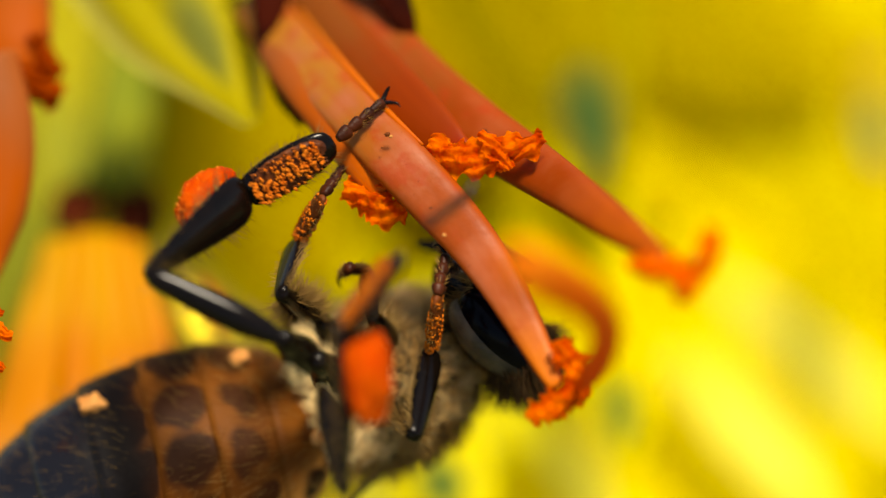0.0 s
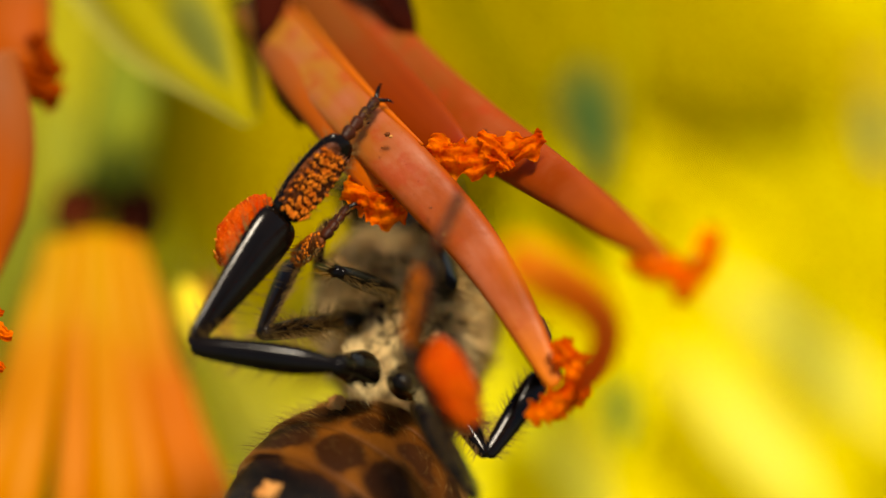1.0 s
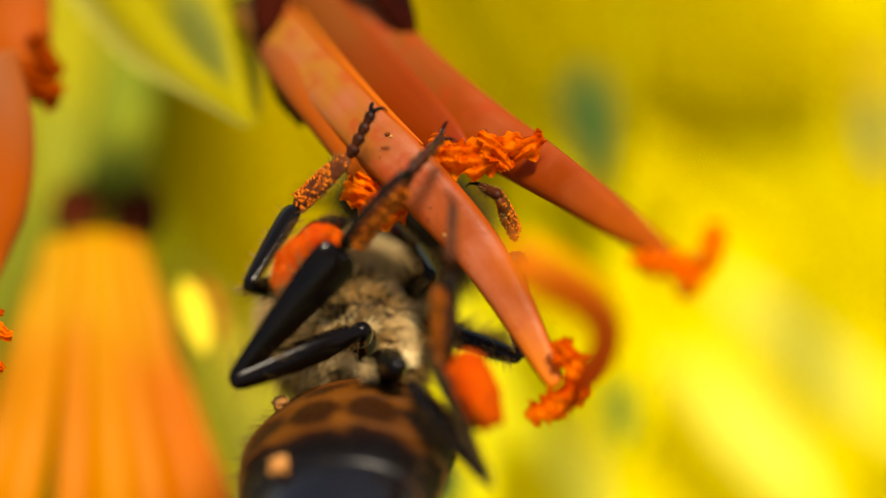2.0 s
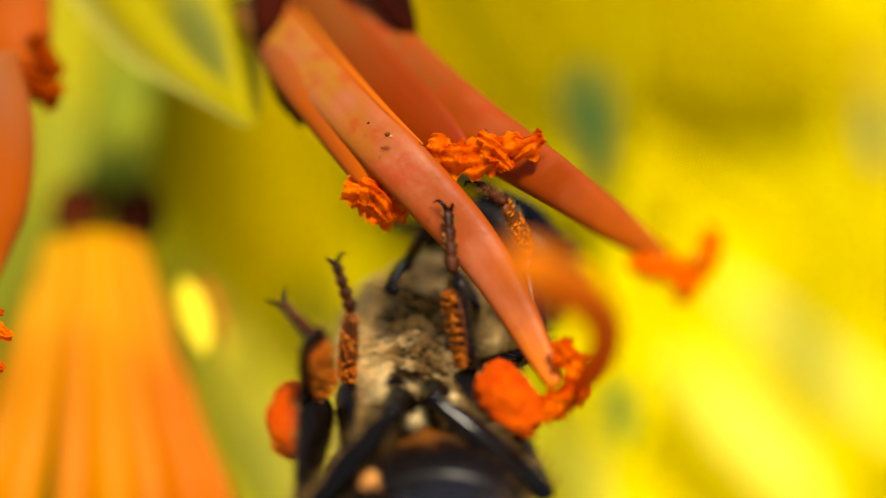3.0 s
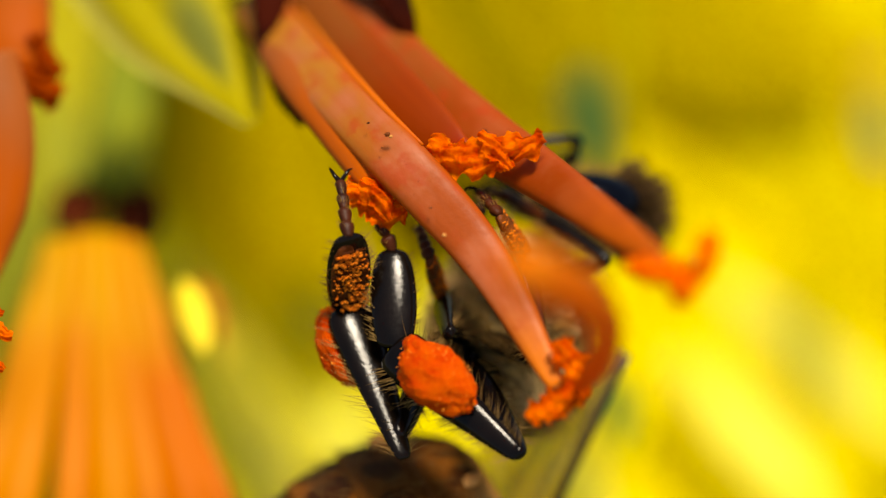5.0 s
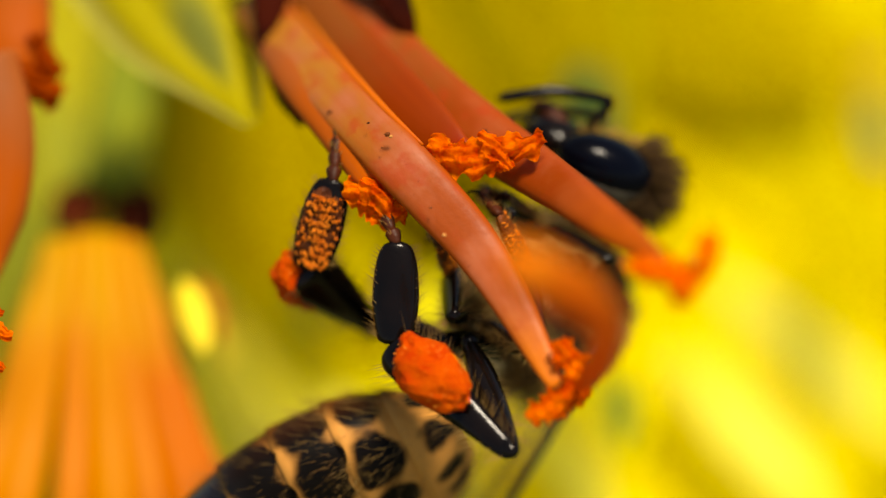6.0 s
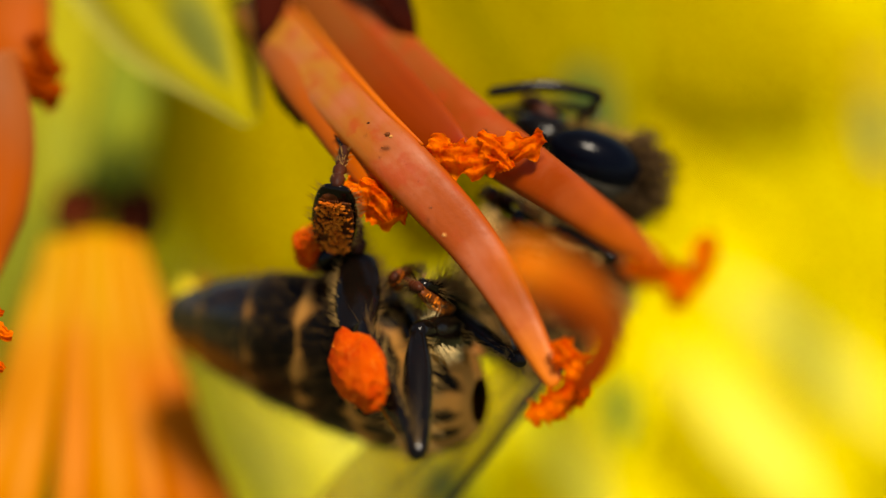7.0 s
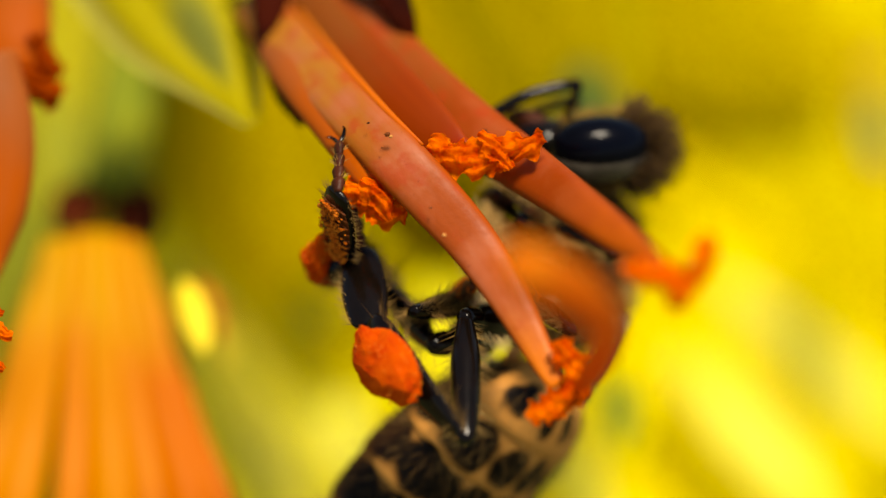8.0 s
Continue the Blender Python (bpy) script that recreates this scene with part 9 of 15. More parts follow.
    walk(hind_b[3], [
        (0, pose(0.00160, 0.00283, -0.00739, -108.0, -21.5, -18.2)), (0.1, pose(0.00118, 0.00283, -0.00734, -103.6, -11.1, -4.2)), (0.2, pose(0.00065, 0.00207, -0.00696, -100.2, -9.5, -1.5)),
        (0.25, pose(0.00067, 0.00212, -0.00713, -98.5, -4.5, 5.1)), (0.3, pose(0.00067, 0.00234, -0.00748, -96.6, -1.6, 8.1)), (0.4, pose(0.00017, 0.00201, -0.00767, -100.1, -21.6, -5.5)),
        (0.5, pose(-0.00092, 0.00156, -0.00781, -101.2, -16.5, 2.7)), (0.6, pose(-0.00108, 0.00155, -0.00773, -99.8, -9.1, 5.9)), (0.75, pose(-0.00114, 0.00151, -0.00748, -96.4, 5.4, 15.7)),
        (0.8, pose(-0.00118, 0.00148, -0.00735, -96.1, 7.6, 18.5)), (0.9, pose(-0.00161, 0.00155, -0.00731, -100.5, -1.3, 22.5)), (1, pose(-0.00239, 0.00167, -0.00719, -102.8, -9.1, 27.3)),
        (1.1, pose(-0.00365, 0.00228, -0.00647, -97.5, -7.2, 21.4)), (1.2, pose(-0.00462, 0.00281, -0.00564, -93.0, -0.5, 14.9)), (1.25, pose(-0.00467, 0.00278, -0.00558, -92.9, 0.9, 16.5)),
        (1.4, pose(-0.00484, 0.00262, -0.00518, -91.8, 19.3, 25.9)), (1.5, pose(-0.00488, 0.00257, -0.00502, -89.8, 27.8, 30.3)), (1.7, pose(-0.00469, 0.00261, -0.00495, -93.4, 14.4, 17.9)),
        (1.75, pose(-0.00463, 0.00263, -0.00491, -93.4, 14.0, 17.1)), (2, pose(-0.00448, 0.00249, -0.00473, -95.6, 15.0, 17.2)), (2.25, pose(-0.00441, 0.00221, -0.00458, -100.2, 18.7, 21.5)),
        (2.5, pose(-0.00429, 0.00197, -0.00443, -106.6, 23.2, 25.9)), (2.75, pose(-0.00369, 0.00196, -0.00400, -113.3, 26.3, 25.2)), (2.8, pose(-0.00350, 0.00199, -0.00387, -114.5, 26.5, 23.9)),
        (2.9, pose(-0.00275, 0.00195, -0.00370, -120.4, 28.8, 12.9)), (3, pose(-0.00188, 0.00162, -0.00359, -129.4, 30.7, -6.9)), (3.1, pose(-0.00087, 0.00067, -0.00338, -126.7, 2.5, -16.2)),
        (3.2, pose(-0.00044, 0.00023, -0.00354, -116.6, -15.4, -23.9)), (3.25, pose(-0.00013, 0.00010, -0.00355, -112.9, -16.0, -28.6)), (3.3, pose(0.00017, 0.00007, -0.00362, -108.8, -15.8, -32.8)),
        (3.35, pose(0.00026, 0.00037, -0.00363, -107.1, -13.3, -33.8)), (3.4, pose(0.00031, 0.00069, -0.00361, -105.0, -11.8, -33.3)), (3.5, pose(0.00039, 0.00109, -0.00360, -103.8, -11.1, -31.3)),
        (3.6, pose(0.00060, 0.00122, -0.00372, -103.5, -15.7, -33.9)), (3.75, pose(0.00094, 0.00137, -0.00403, -101.7, -26.7, -36.1)), (3.8, pose(0.00098, 0.00130, -0.00408, -106.0, -27.8, -31.6)),
        (3.9, pose(0.00049, 0.00098, -0.00408, -134.7, 6.8, -29.2)), (4, pose(-0.00013, 0.00074, -0.00411, -140.2, 47.2, -24.5)), (4.1, pose(-0.00051, 0.00069, -0.00422, -144.9, 41.8, -21.6)),
        (4.2, pose(-0.00102, 0.00083, -0.00446, -153.9, 20.6, -29.6)), (4.25, pose(-0.00059, 0.00063, -0.00460, -153.2, 17.0, -24.3)), (4.3, pose(-0.00012, 0.00044, -0.00470, -153.2, 16.1, -18.9)),
        (4.4, pose(-0.00031, 0.00035, -0.00475, -157.1, 26.2, -25.2)), (4.5, pose(-0.00043, 0.00017, -0.00435, -157.6, 45.6, -26.9)), (4.6, pose(-0.00008, 0.00010, -0.00447, -157.1, 39.8, -21.1)),
        (4.7, pose(0.00033, -0.00015, -0.00433, -157.0, 34.2, -16.3)), (4.75, pose(0.00030, -0.00017, -0.00432, -156.8, 34.4, -16.9)), (5, pose(-0.00009, 0.00012, -0.00443, -153.5, 38.8, -16.5)),
        (5.25, pose(-0.00070, 0.00084, -0.00455, -145.6, 45.5, -10.4)), (5.5, pose(-0.00129, 0.00166, -0.00450, -135.3, 49.3, -1.8)), (5.75, pose(-0.00168, 0.00217, -0.00438, -135.8, 43.4, -7.6)),
        (5.8, pose(-0.00172, 0.00221, -0.00437, -135.9, 42.6, -8.6)), (5.9, pose(-0.00247, 0.00237, -0.00409, -138.3, 45.9, -13.7)), (6, pose(-0.00345, 0.00283, -0.00365, -140.8, 51.1, -17.6)),
        (6.1, pose(-0.00307, 0.00212, -0.00386, -128.7, 34.6, -9.5)), (6.2, pose(-0.00271, 0.00162, -0.00427, -114.4, 17.4, 2.3)), (6.25, pose(-0.00264, 0.00154, -0.00433, -113.4, 18.2, 6.3)),
        (6.4, pose(-0.00266, 0.00140, -0.00443, -102.6, 35.6, 34.5)), (6.5, pose(-0.00302, 0.00157, -0.00413, -98.0, 41.4, 35.5)), (6.6, pose(-0.00336, 0.00178, -0.00379, -93.0, 46.8, 36.8)),
        (6.75, pose(-0.00347, 0.00182, -0.00358, -90.7, 46.7, 37.9)), (6.8, pose(-0.00350, 0.00179, -0.00348, -89.9, 46.6, 38.2)), (7, pose(-0.00355, 0.00180, -0.00329, -91.6, 45.8, 31.4)),
        (7.2, pose(-0.00323, 0.00169, -0.00388, -110.9, 28.0, 3.4)), (7.25, pose(-0.00312, 0.00165, -0.00411, -112.0, 22.3, 0.0)), (7.4, pose(-0.00290, 0.00159, -0.00483, -111.4, 8.0, -8.1)),
        (7.5, pose(-0.00274, 0.00161, -0.00515, -110.2, 3.6, -10.1)), (7.6, pose(-0.00259, 0.00158, -0.00531, -109.6, 2.6, -9.4)), (7.75, pose(-0.00252, 0.00172, -0.00478, -110.0, 10.4, -3.5)),
        (7.8, pose(-0.00243, 0.00176, -0.00466, -109.8, 12.4, -0.8)), (8, pose(-0.00206, 0.00180, -0.00455, -109.0, 13.7, 7.2))])
    walk(hind_b[4], [
        (0, pose(-0.00128, 0.00145, -0.00404, -62.1, -69.3, -71.9)), (0.1, pose(-0.00137, 0.00104, -0.00349, -58.6, -72.1, -67.5)), (0.2, pose(-0.00172, 0.00061, -0.00337, -77.2, -75.8, -45.1)),
        (0.25, pose(-0.00169, 0.00056, -0.00333, -75.1, -76.7, -45.4)), (0.3, pose(-0.00163, 0.00054, -0.00328, -70.7, -77.5, -48.1)), (0.4, pose(-0.00185, 0.00039, -0.00367, -81.8, -78.3, -30.9)),
        (0.5, pose(-0.00246, 0.00050, -0.00424, -98.3, -70.1, -18.9)), (0.6, pose(-0.00255, 0.00061, -0.00434, -96.4, -69.6, -22.2)), (0.75, pose(-0.00256, 0.00061, -0.00431, -95.0, -70.5, -23.5)),
        (0.8, pose(-0.00260, 0.00058, -0.00427, -96.5, -70.3, -22.3)), (0.9, pose(-0.00281, 0.00036, -0.00390, -109.4, -68.0, -13.3)), (1, pose(-0.00315, 0.00020, -0.00348, -124.5, -62.1, -6.2)),
        (1.1, pose(-0.00394, 0.00059, -0.00315, -149.1, -48.1, -12.0)), (1.2, pose(-0.00434, 0.00090, -0.00250, -173.5, -36.3, -15.4)), (1.25, pose(-0.00435, 0.00085, -0.00257, -173.9, -37.1, -14.6)),
        (1.4, pose(-0.00431, 0.00076, -0.00272, -175.6, -39.3, -13.2)), (1.5, pose(-0.00428, 0.00074, -0.00274, -176.4, -39.8, -13.1)), (1.7, pose(-0.00439, 0.00088, -0.00263, -174.4, -37.6, -14.9)),
        (1.75, pose(-0.00443, 0.00092, -0.00266, -174.4, -37.5, -15.3)), (2, pose(-0.00458, 0.00083, -0.00271, -171.8, -36.9, -13.3)), (2.25, pose(-0.00469, 0.00049, -0.00272, -165.7, -36.4, -7.6)),
        (2.5, pose(-0.00481, 0.00015, -0.00276, -157.6, -36.0, -2.2)), (2.75, pose(-0.00530, 0.00009, -0.00299, -151.2, -34.8, -1.2)), (2.8, pose(-0.00531, 0.00017, -0.00293, -152.5, -34.2, -2.3)),
        (2.9, pose(-0.00518, 0.00071, -0.00279, -153.3, -33.1, -9.5)), (3, pose(-0.00461, 0.00149, -0.00259, -152.6, -33.2, -22.1)), (3.1, pose(-0.00387, 0.00146, -0.00352, -115.4, -48.2, -27.7)),
        (3.2, pose(-0.00309, 0.00156, -0.00408, -64.0, -59.5, -40.7)), (3.25, pose(-0.00232, 0.00117, -0.00325, -36.4, -64.4, -48.7)), (3.3, pose(-0.00195, 0.00107, -0.00265, -20.4, -64.8, -58.9)),
        (3.35, pose(-0.00188, 0.00130, -0.00254, -11.7, -60.9, -66.8)), (3.4, pose(-0.00186, 0.00154, -0.00241, -7.9, -56.0, -71.2)), (3.5, pose(-0.00188, 0.00175, -0.00221, -7.6, -50.6, -74.1)),
        (3.6, pose(-0.00179, 0.00160, -0.00213, -0.6, -52.5, -78.0)), (3.75, pose(-0.00164, 0.00125, -0.00202, 13.0, -58.2, -85.6)), (3.8, pose(-0.00163, 0.00115, -0.00201, 14.9, -60.2, -86.7)),
        (3.9, pose(-0.00164, 0.00136, -0.00181, 18.2, -53.0, -87.0)), (4, pose(-0.00164, 0.00163, -0.00171, 30.2, -46.3, -87.6)), (4.1, pose(-0.00193, 0.00162, -0.00189, -27.4, -47.5, -70.0)),
        (4.2, pose(-0.00222, 0.00152, -0.00195, -66.0, -46.4, -54.9)), (4.25, pose(-0.00202, 0.00122, -0.00209, -48.5, -54.3, -54.2)), (4.3, pose(-0.00177, 0.00093, -0.00221, -32.1, -63.0, -55.7)),
        (4.4, pose(-0.00145, 0.00061, -0.00199, -25.9, -69.4, -55.0)), (4.5, pose(-0.00170, 0.00083, -0.00237, -37.9, -65.7, -50.5)), (4.6, pose(-0.00149, 0.00065, -0.00220, -24.6, -70.4, -55.7)),
        (4.7, pose(-0.00100, 0.00017, -0.00151, 62.3, -82.1, -123.7)), (4.75, pose(-0.00109, 0.00024, -0.00166, 36.1, -81.5, -100.7)), (5, pose(-0.00155, 0.00064, -0.00217, -10.4, -71.9, -64.2)),
        (5.25, pose(-0.00209, 0.00114, -0.00236, -20.0, -60.4, -58.2)), (5.5, pose(-0.00260, 0.00168, -0.00234, -22.4, -49.5, -57.1)), (5.75, pose(-0.00293, 0.00204, -0.00227, -23.3, -43.2, -57.6)),
        (5.8, pose(-0.00296, 0.00208, -0.00227, -23.6, -42.7, -57.9)), (5.9, pose(-0.00330, 0.00215, -0.00178, -43.5, -33.0, -51.5)), (6, pose(-0.00364, 0.00230, -0.00118, -65.5, -20.8, -47.4)),
        (6.1, pose(-0.00385, 0.00232, -0.00159, -57.0, -25.6, -44.4)), (6.2, pose(-0.00403, 0.00231, -0.00217, -49.4, -32.0, -41.6)), (6.25, pose(-0.00415, 0.00234, -0.00227, -49.7, -32.2, -40.5)),
        (6.4, pose(-0.00451, 0.00237, -0.00237, -52.5, -31.1, -37.0)), (6.5, pose(-0.00472, 0.00266, -0.00189, -57.3, -23.9, -38.6)), (6.6, pose(-0.00478, 0.00289, -0.00138, -62.8, -17.3, -40.8)),
        (6.75, pose(-0.00485, 0.00285, -0.00130, -63.2, -16.4, -40.0)), (6.8, pose(-0.00487, 0.00281, -0.00129, -63.3, -16.3, -39.5)), (7, pose(-0.00484, 0.00298, -0.00145, -63.8, -18.5, -43.3)),
        (7.2, pose(-0.00454, 0.00279, -0.00197, -53.7, -25.9, -43.4)), (7.25, pose(-0.00441, 0.00276, -0.00213, -51.1, -28.5, -44.7)), (7.4, pose(-0.00416, 0.00269, -0.00258, -44.8, -36.1, -49.5)),
        (7.5, pose(-0.00404, 0.00268, -0.00283, -39.5, -40.0, -52.4)), (7.6, pose(-0.00400, 0.00266, -0.00306, -36.4, -42.8, -53.7)), (7.75, pose(-0.00391, 0.00282, -0.00256, -36.7, -36.3, -54.3)),
        (7.8, pose(-0.00386, 0.00284, -0.00246, -35.9, -35.2, -54.5)), (8, pose(-0.00370, 0.00280, -0.00251, -31.1, -36.3, -55.0))])
    walk(mid_a[0], [
        (0, pose(-0.00056, -0.00058, -0.00231, -122.3, 70.8, 129.6)), (0.1, pose(-0.00060, -0.00076, -0.00232, -130.4, 74.4, 127.4)), (0.2, pose(-0.00064, -0.00095, -0.00231, -146.2, 78.1, 113.0)),
        (0.25, pose(-0.00060, -0.00090, -0.00227, -154.4, 78.4, 102.3)), (0.3, pose(-0.00056, -0.00086, -0.00223, -162.7, 78.3, 91.6)), (0.4, pose(-0.00072, -0.00125, -0.00231, 179.0, 79.3, 79.6)),
        (0.5, pose(-0.00082, -0.00150, -0.00230, -160.6, 80.4, 107.2)), (0.6, pose(-0.00077, -0.00151, -0.00223, -144.8, 80.9, 130.2)), (0.75, pose(-0.00049, -0.00152, -0.00208, -111.8, 74.4, -166.8)),
        (0.8, pose(-0.00043, -0.00153, -0.00204, -113.1, 69.6, -155.8)), (0.9, pose(-0.00047, -0.00137, -0.00187, -120.9, 58.9, -137.2)), (1, pose(-0.00063, -0.00109, -0.00175, -131.8, 48.5, -124.9)),
        (1.1, pose(-0.00052, -0.00071, -0.00193, -145.5, 40.6, -128.7)), (1.2, pose(-0.00048, -0.00042, -0.00214, -153.4, 37.5, -132.0)), (1.25, pose(-0.00055, -0.00034, -0.00218, -154.3, 40.1, -126.7)),
        (1.4, pose(-0.00095, -0.00011, -0.00233, -170.9, 44.8, -105.8)), (1.5, pose(-0.00113, -0.00004, -0.00240, 178.8, 45.0, -98.3)), (1.7, pose(-0.00113, -0.00017, -0.00217, -160.4, 46.5, -113.4)),
        (1.75, pose(-0.00110, -0.00019, -0.00215, -155.7, 46.5, -117.7)), (2, pose(-0.00115, -0.00018, -0.00216, -146.1, 46.0, -130.1)), (2.25, pose(-0.00144, -0.00011, -0.00224, -144.9, 45.7, -134.4)),
        (2.5, pose(-0.00185, -0.00011, -0.00224, -146.4, 44.5, -137.8)), (2.75, pose(-0.00234, -0.00016, -0.00205, -149.3, 39.7, -144.9)), (2.8, pose(-0.00244, -0.00016, -0.00198, -150.0, 38.0, -147.2)),
        (2.9, pose(-0.00272, -0.00028, -0.00161, -152.5, 26.9, -157.7)), (3, pose(-0.00305, -0.00010, -0.00131, -151.0, 17.2, -176.2)), (3.1, pose(-0.00220, -0.00005, -0.00168, -152.5, 30.9, 174.9)),
        (3.2, pose(-0.00127, 0.00004, -0.00158, -162.6, 46.4, 166.6)), (3.25, pose(-0.00116, 0.00015, -0.00149, -170.1, 49.7, 157.6)), (3.3, pose(-0.00104, 0.00024, -0.00139, -178.5, 51.9, 146.1)),
        (3.35, pose(-0.00091, 0.00031, -0.00131, 173.6, 52.6, 133.9)), (3.4, pose(-0.00078, 0.00037, -0.00125, 168.1, 52.0, 123.2)), (3.5, pose(-0.00062, 0.00042, -0.00122, 164.1, 50.6, 112.0)),
        (3.6, pose(-0.00055, 0.00044, -0.00124, 162.6, 51.7, 109.0)), (3.75, pose(-0.00043, 0.00040, -0.00127, 160.0, 55.7, 105.8)), (3.8, pose(-0.00039, 0.00037, -0.00129, 159.6, 57.3, 105.4)),
        (3.9, pose(-0.00044, 0.00041, -0.00125, 172.4, 55.1, 109.1)), (4, pose(-0.00050, 0.00044, -0.00120, -174.5, 53.3, 113.3)), (4.1, pose(-0.00056, 0.00041, -0.00111, -168.2, 54.5, 120.7)),
        (4.2, pose(-0.00063, 0.00037, -0.00105, -161.3, 53.8, 128.3)), (4.25, pose(-0.00051, 0.00024, -0.00119, -167.7, 57.8, 127.4)), (4.3, pose(-0.00034, 0.00010, -0.00134, -174.2, 61.7, 125.7)),
        (4.4, pose(-0.00033, -0.00001, -0.00147, -166.4, 59.2, 127.3)), (4.5, pose(-0.00041, 0.00008, -0.00139, -157.7, 56.7, 128.9)), (4.6, pose(-0.00034, 0.00002, -0.00140, -166.2, 57.6, 132.2)),
        (4.7, pose(-0.00031, -0.00006, -0.00140, -172.6, 58.6, 136.4)), (4.75, pose(-0.00035, -0.00006, -0.00140, -172.8, 58.7, 136.2)), (5, pose(-0.00056, 0.00012, -0.00151, -174.8, 54.1, 138.0)),
        (5.25, pose(-0.00080, 0.00051, -0.00168, 179.5, 45.0, 140.7)), (5.5, pose(-0.00105, 0.00096, -0.00174, 171.9, 36.2, 142.4)), (5.75, pose(-0.00120, 0.00122, -0.00173, 166.5, 31.1, 142.1)),
        (5.8, pose(-0.00122, 0.00122, -0.00172, 166.0, 30.7, 141.7)), (5.9, pose(-0.00151, 0.00121, -0.00150, 171.6, 23.5, 142.5)), (6, pose(-0.00181, 0.00120, -0.00116, 177.7, 15.9, 142.9)),
        (6.1, pose(-0.00187, 0.00112, -0.00116, 175.1, 18.5, 142.1)), (6.2, pose(-0.00193, 0.00098, -0.00127, 172.1, 22.8, 139.7)), (6.25, pose(-0.00200, 0.00090, -0.00129, 171.9, 23.9, 138.1)),
        (6.4, pose(-0.00221, 0.00068, -0.00136, 173.6, 25.2, 133.7)), (6.5, pose(-0.00229, 0.00080, -0.00112, 179.5, 22.2, 132.0)), (6.6, pose(-0.00232, 0.00098, -0.00087, -176.0, 20.1, 132.0)),
        (6.75, pose(-0.00238, 0.00114, -0.00085, -179.2, 22.3, 134.3)), (6.8, pose(-0.00240, 0.00119, -0.00084, 179.3, 22.9, 135.2)), (7, pose(-0.00250, 0.00138, -0.00088, 175.0, 26.9, 132.4)),
        (7.2, pose(-0.00260, 0.00107, -0.00127, 162.2, 28.2, 132.7)), (7.25, pose(-0.00265, 0.00095, -0.00143, 158.2, 29.0, 132.2)), (7.4, pose(-0.00289, 0.00058, -0.00197, 148.0, 31.2, 129.2)),
        (7.5, pose(-0.00290, 0.00048, -0.00227, 144.4, 32.0, 127.7)), (7.6, pose(-0.00288, 0.00050, -0.00246, 141.3, 34.0, 126.3)), (7.75, pose(-0.00264, 0.00083, -0.00200, 141.3, 35.7, 131.0)),
        (7.8, pose(-0.00253, 0.00094, -0.00189, 139.7, 37.2, 132.8)), (8, pose(-0.00228, 0.00113, -0.00181, 131.9, 43.6, 136.1))])
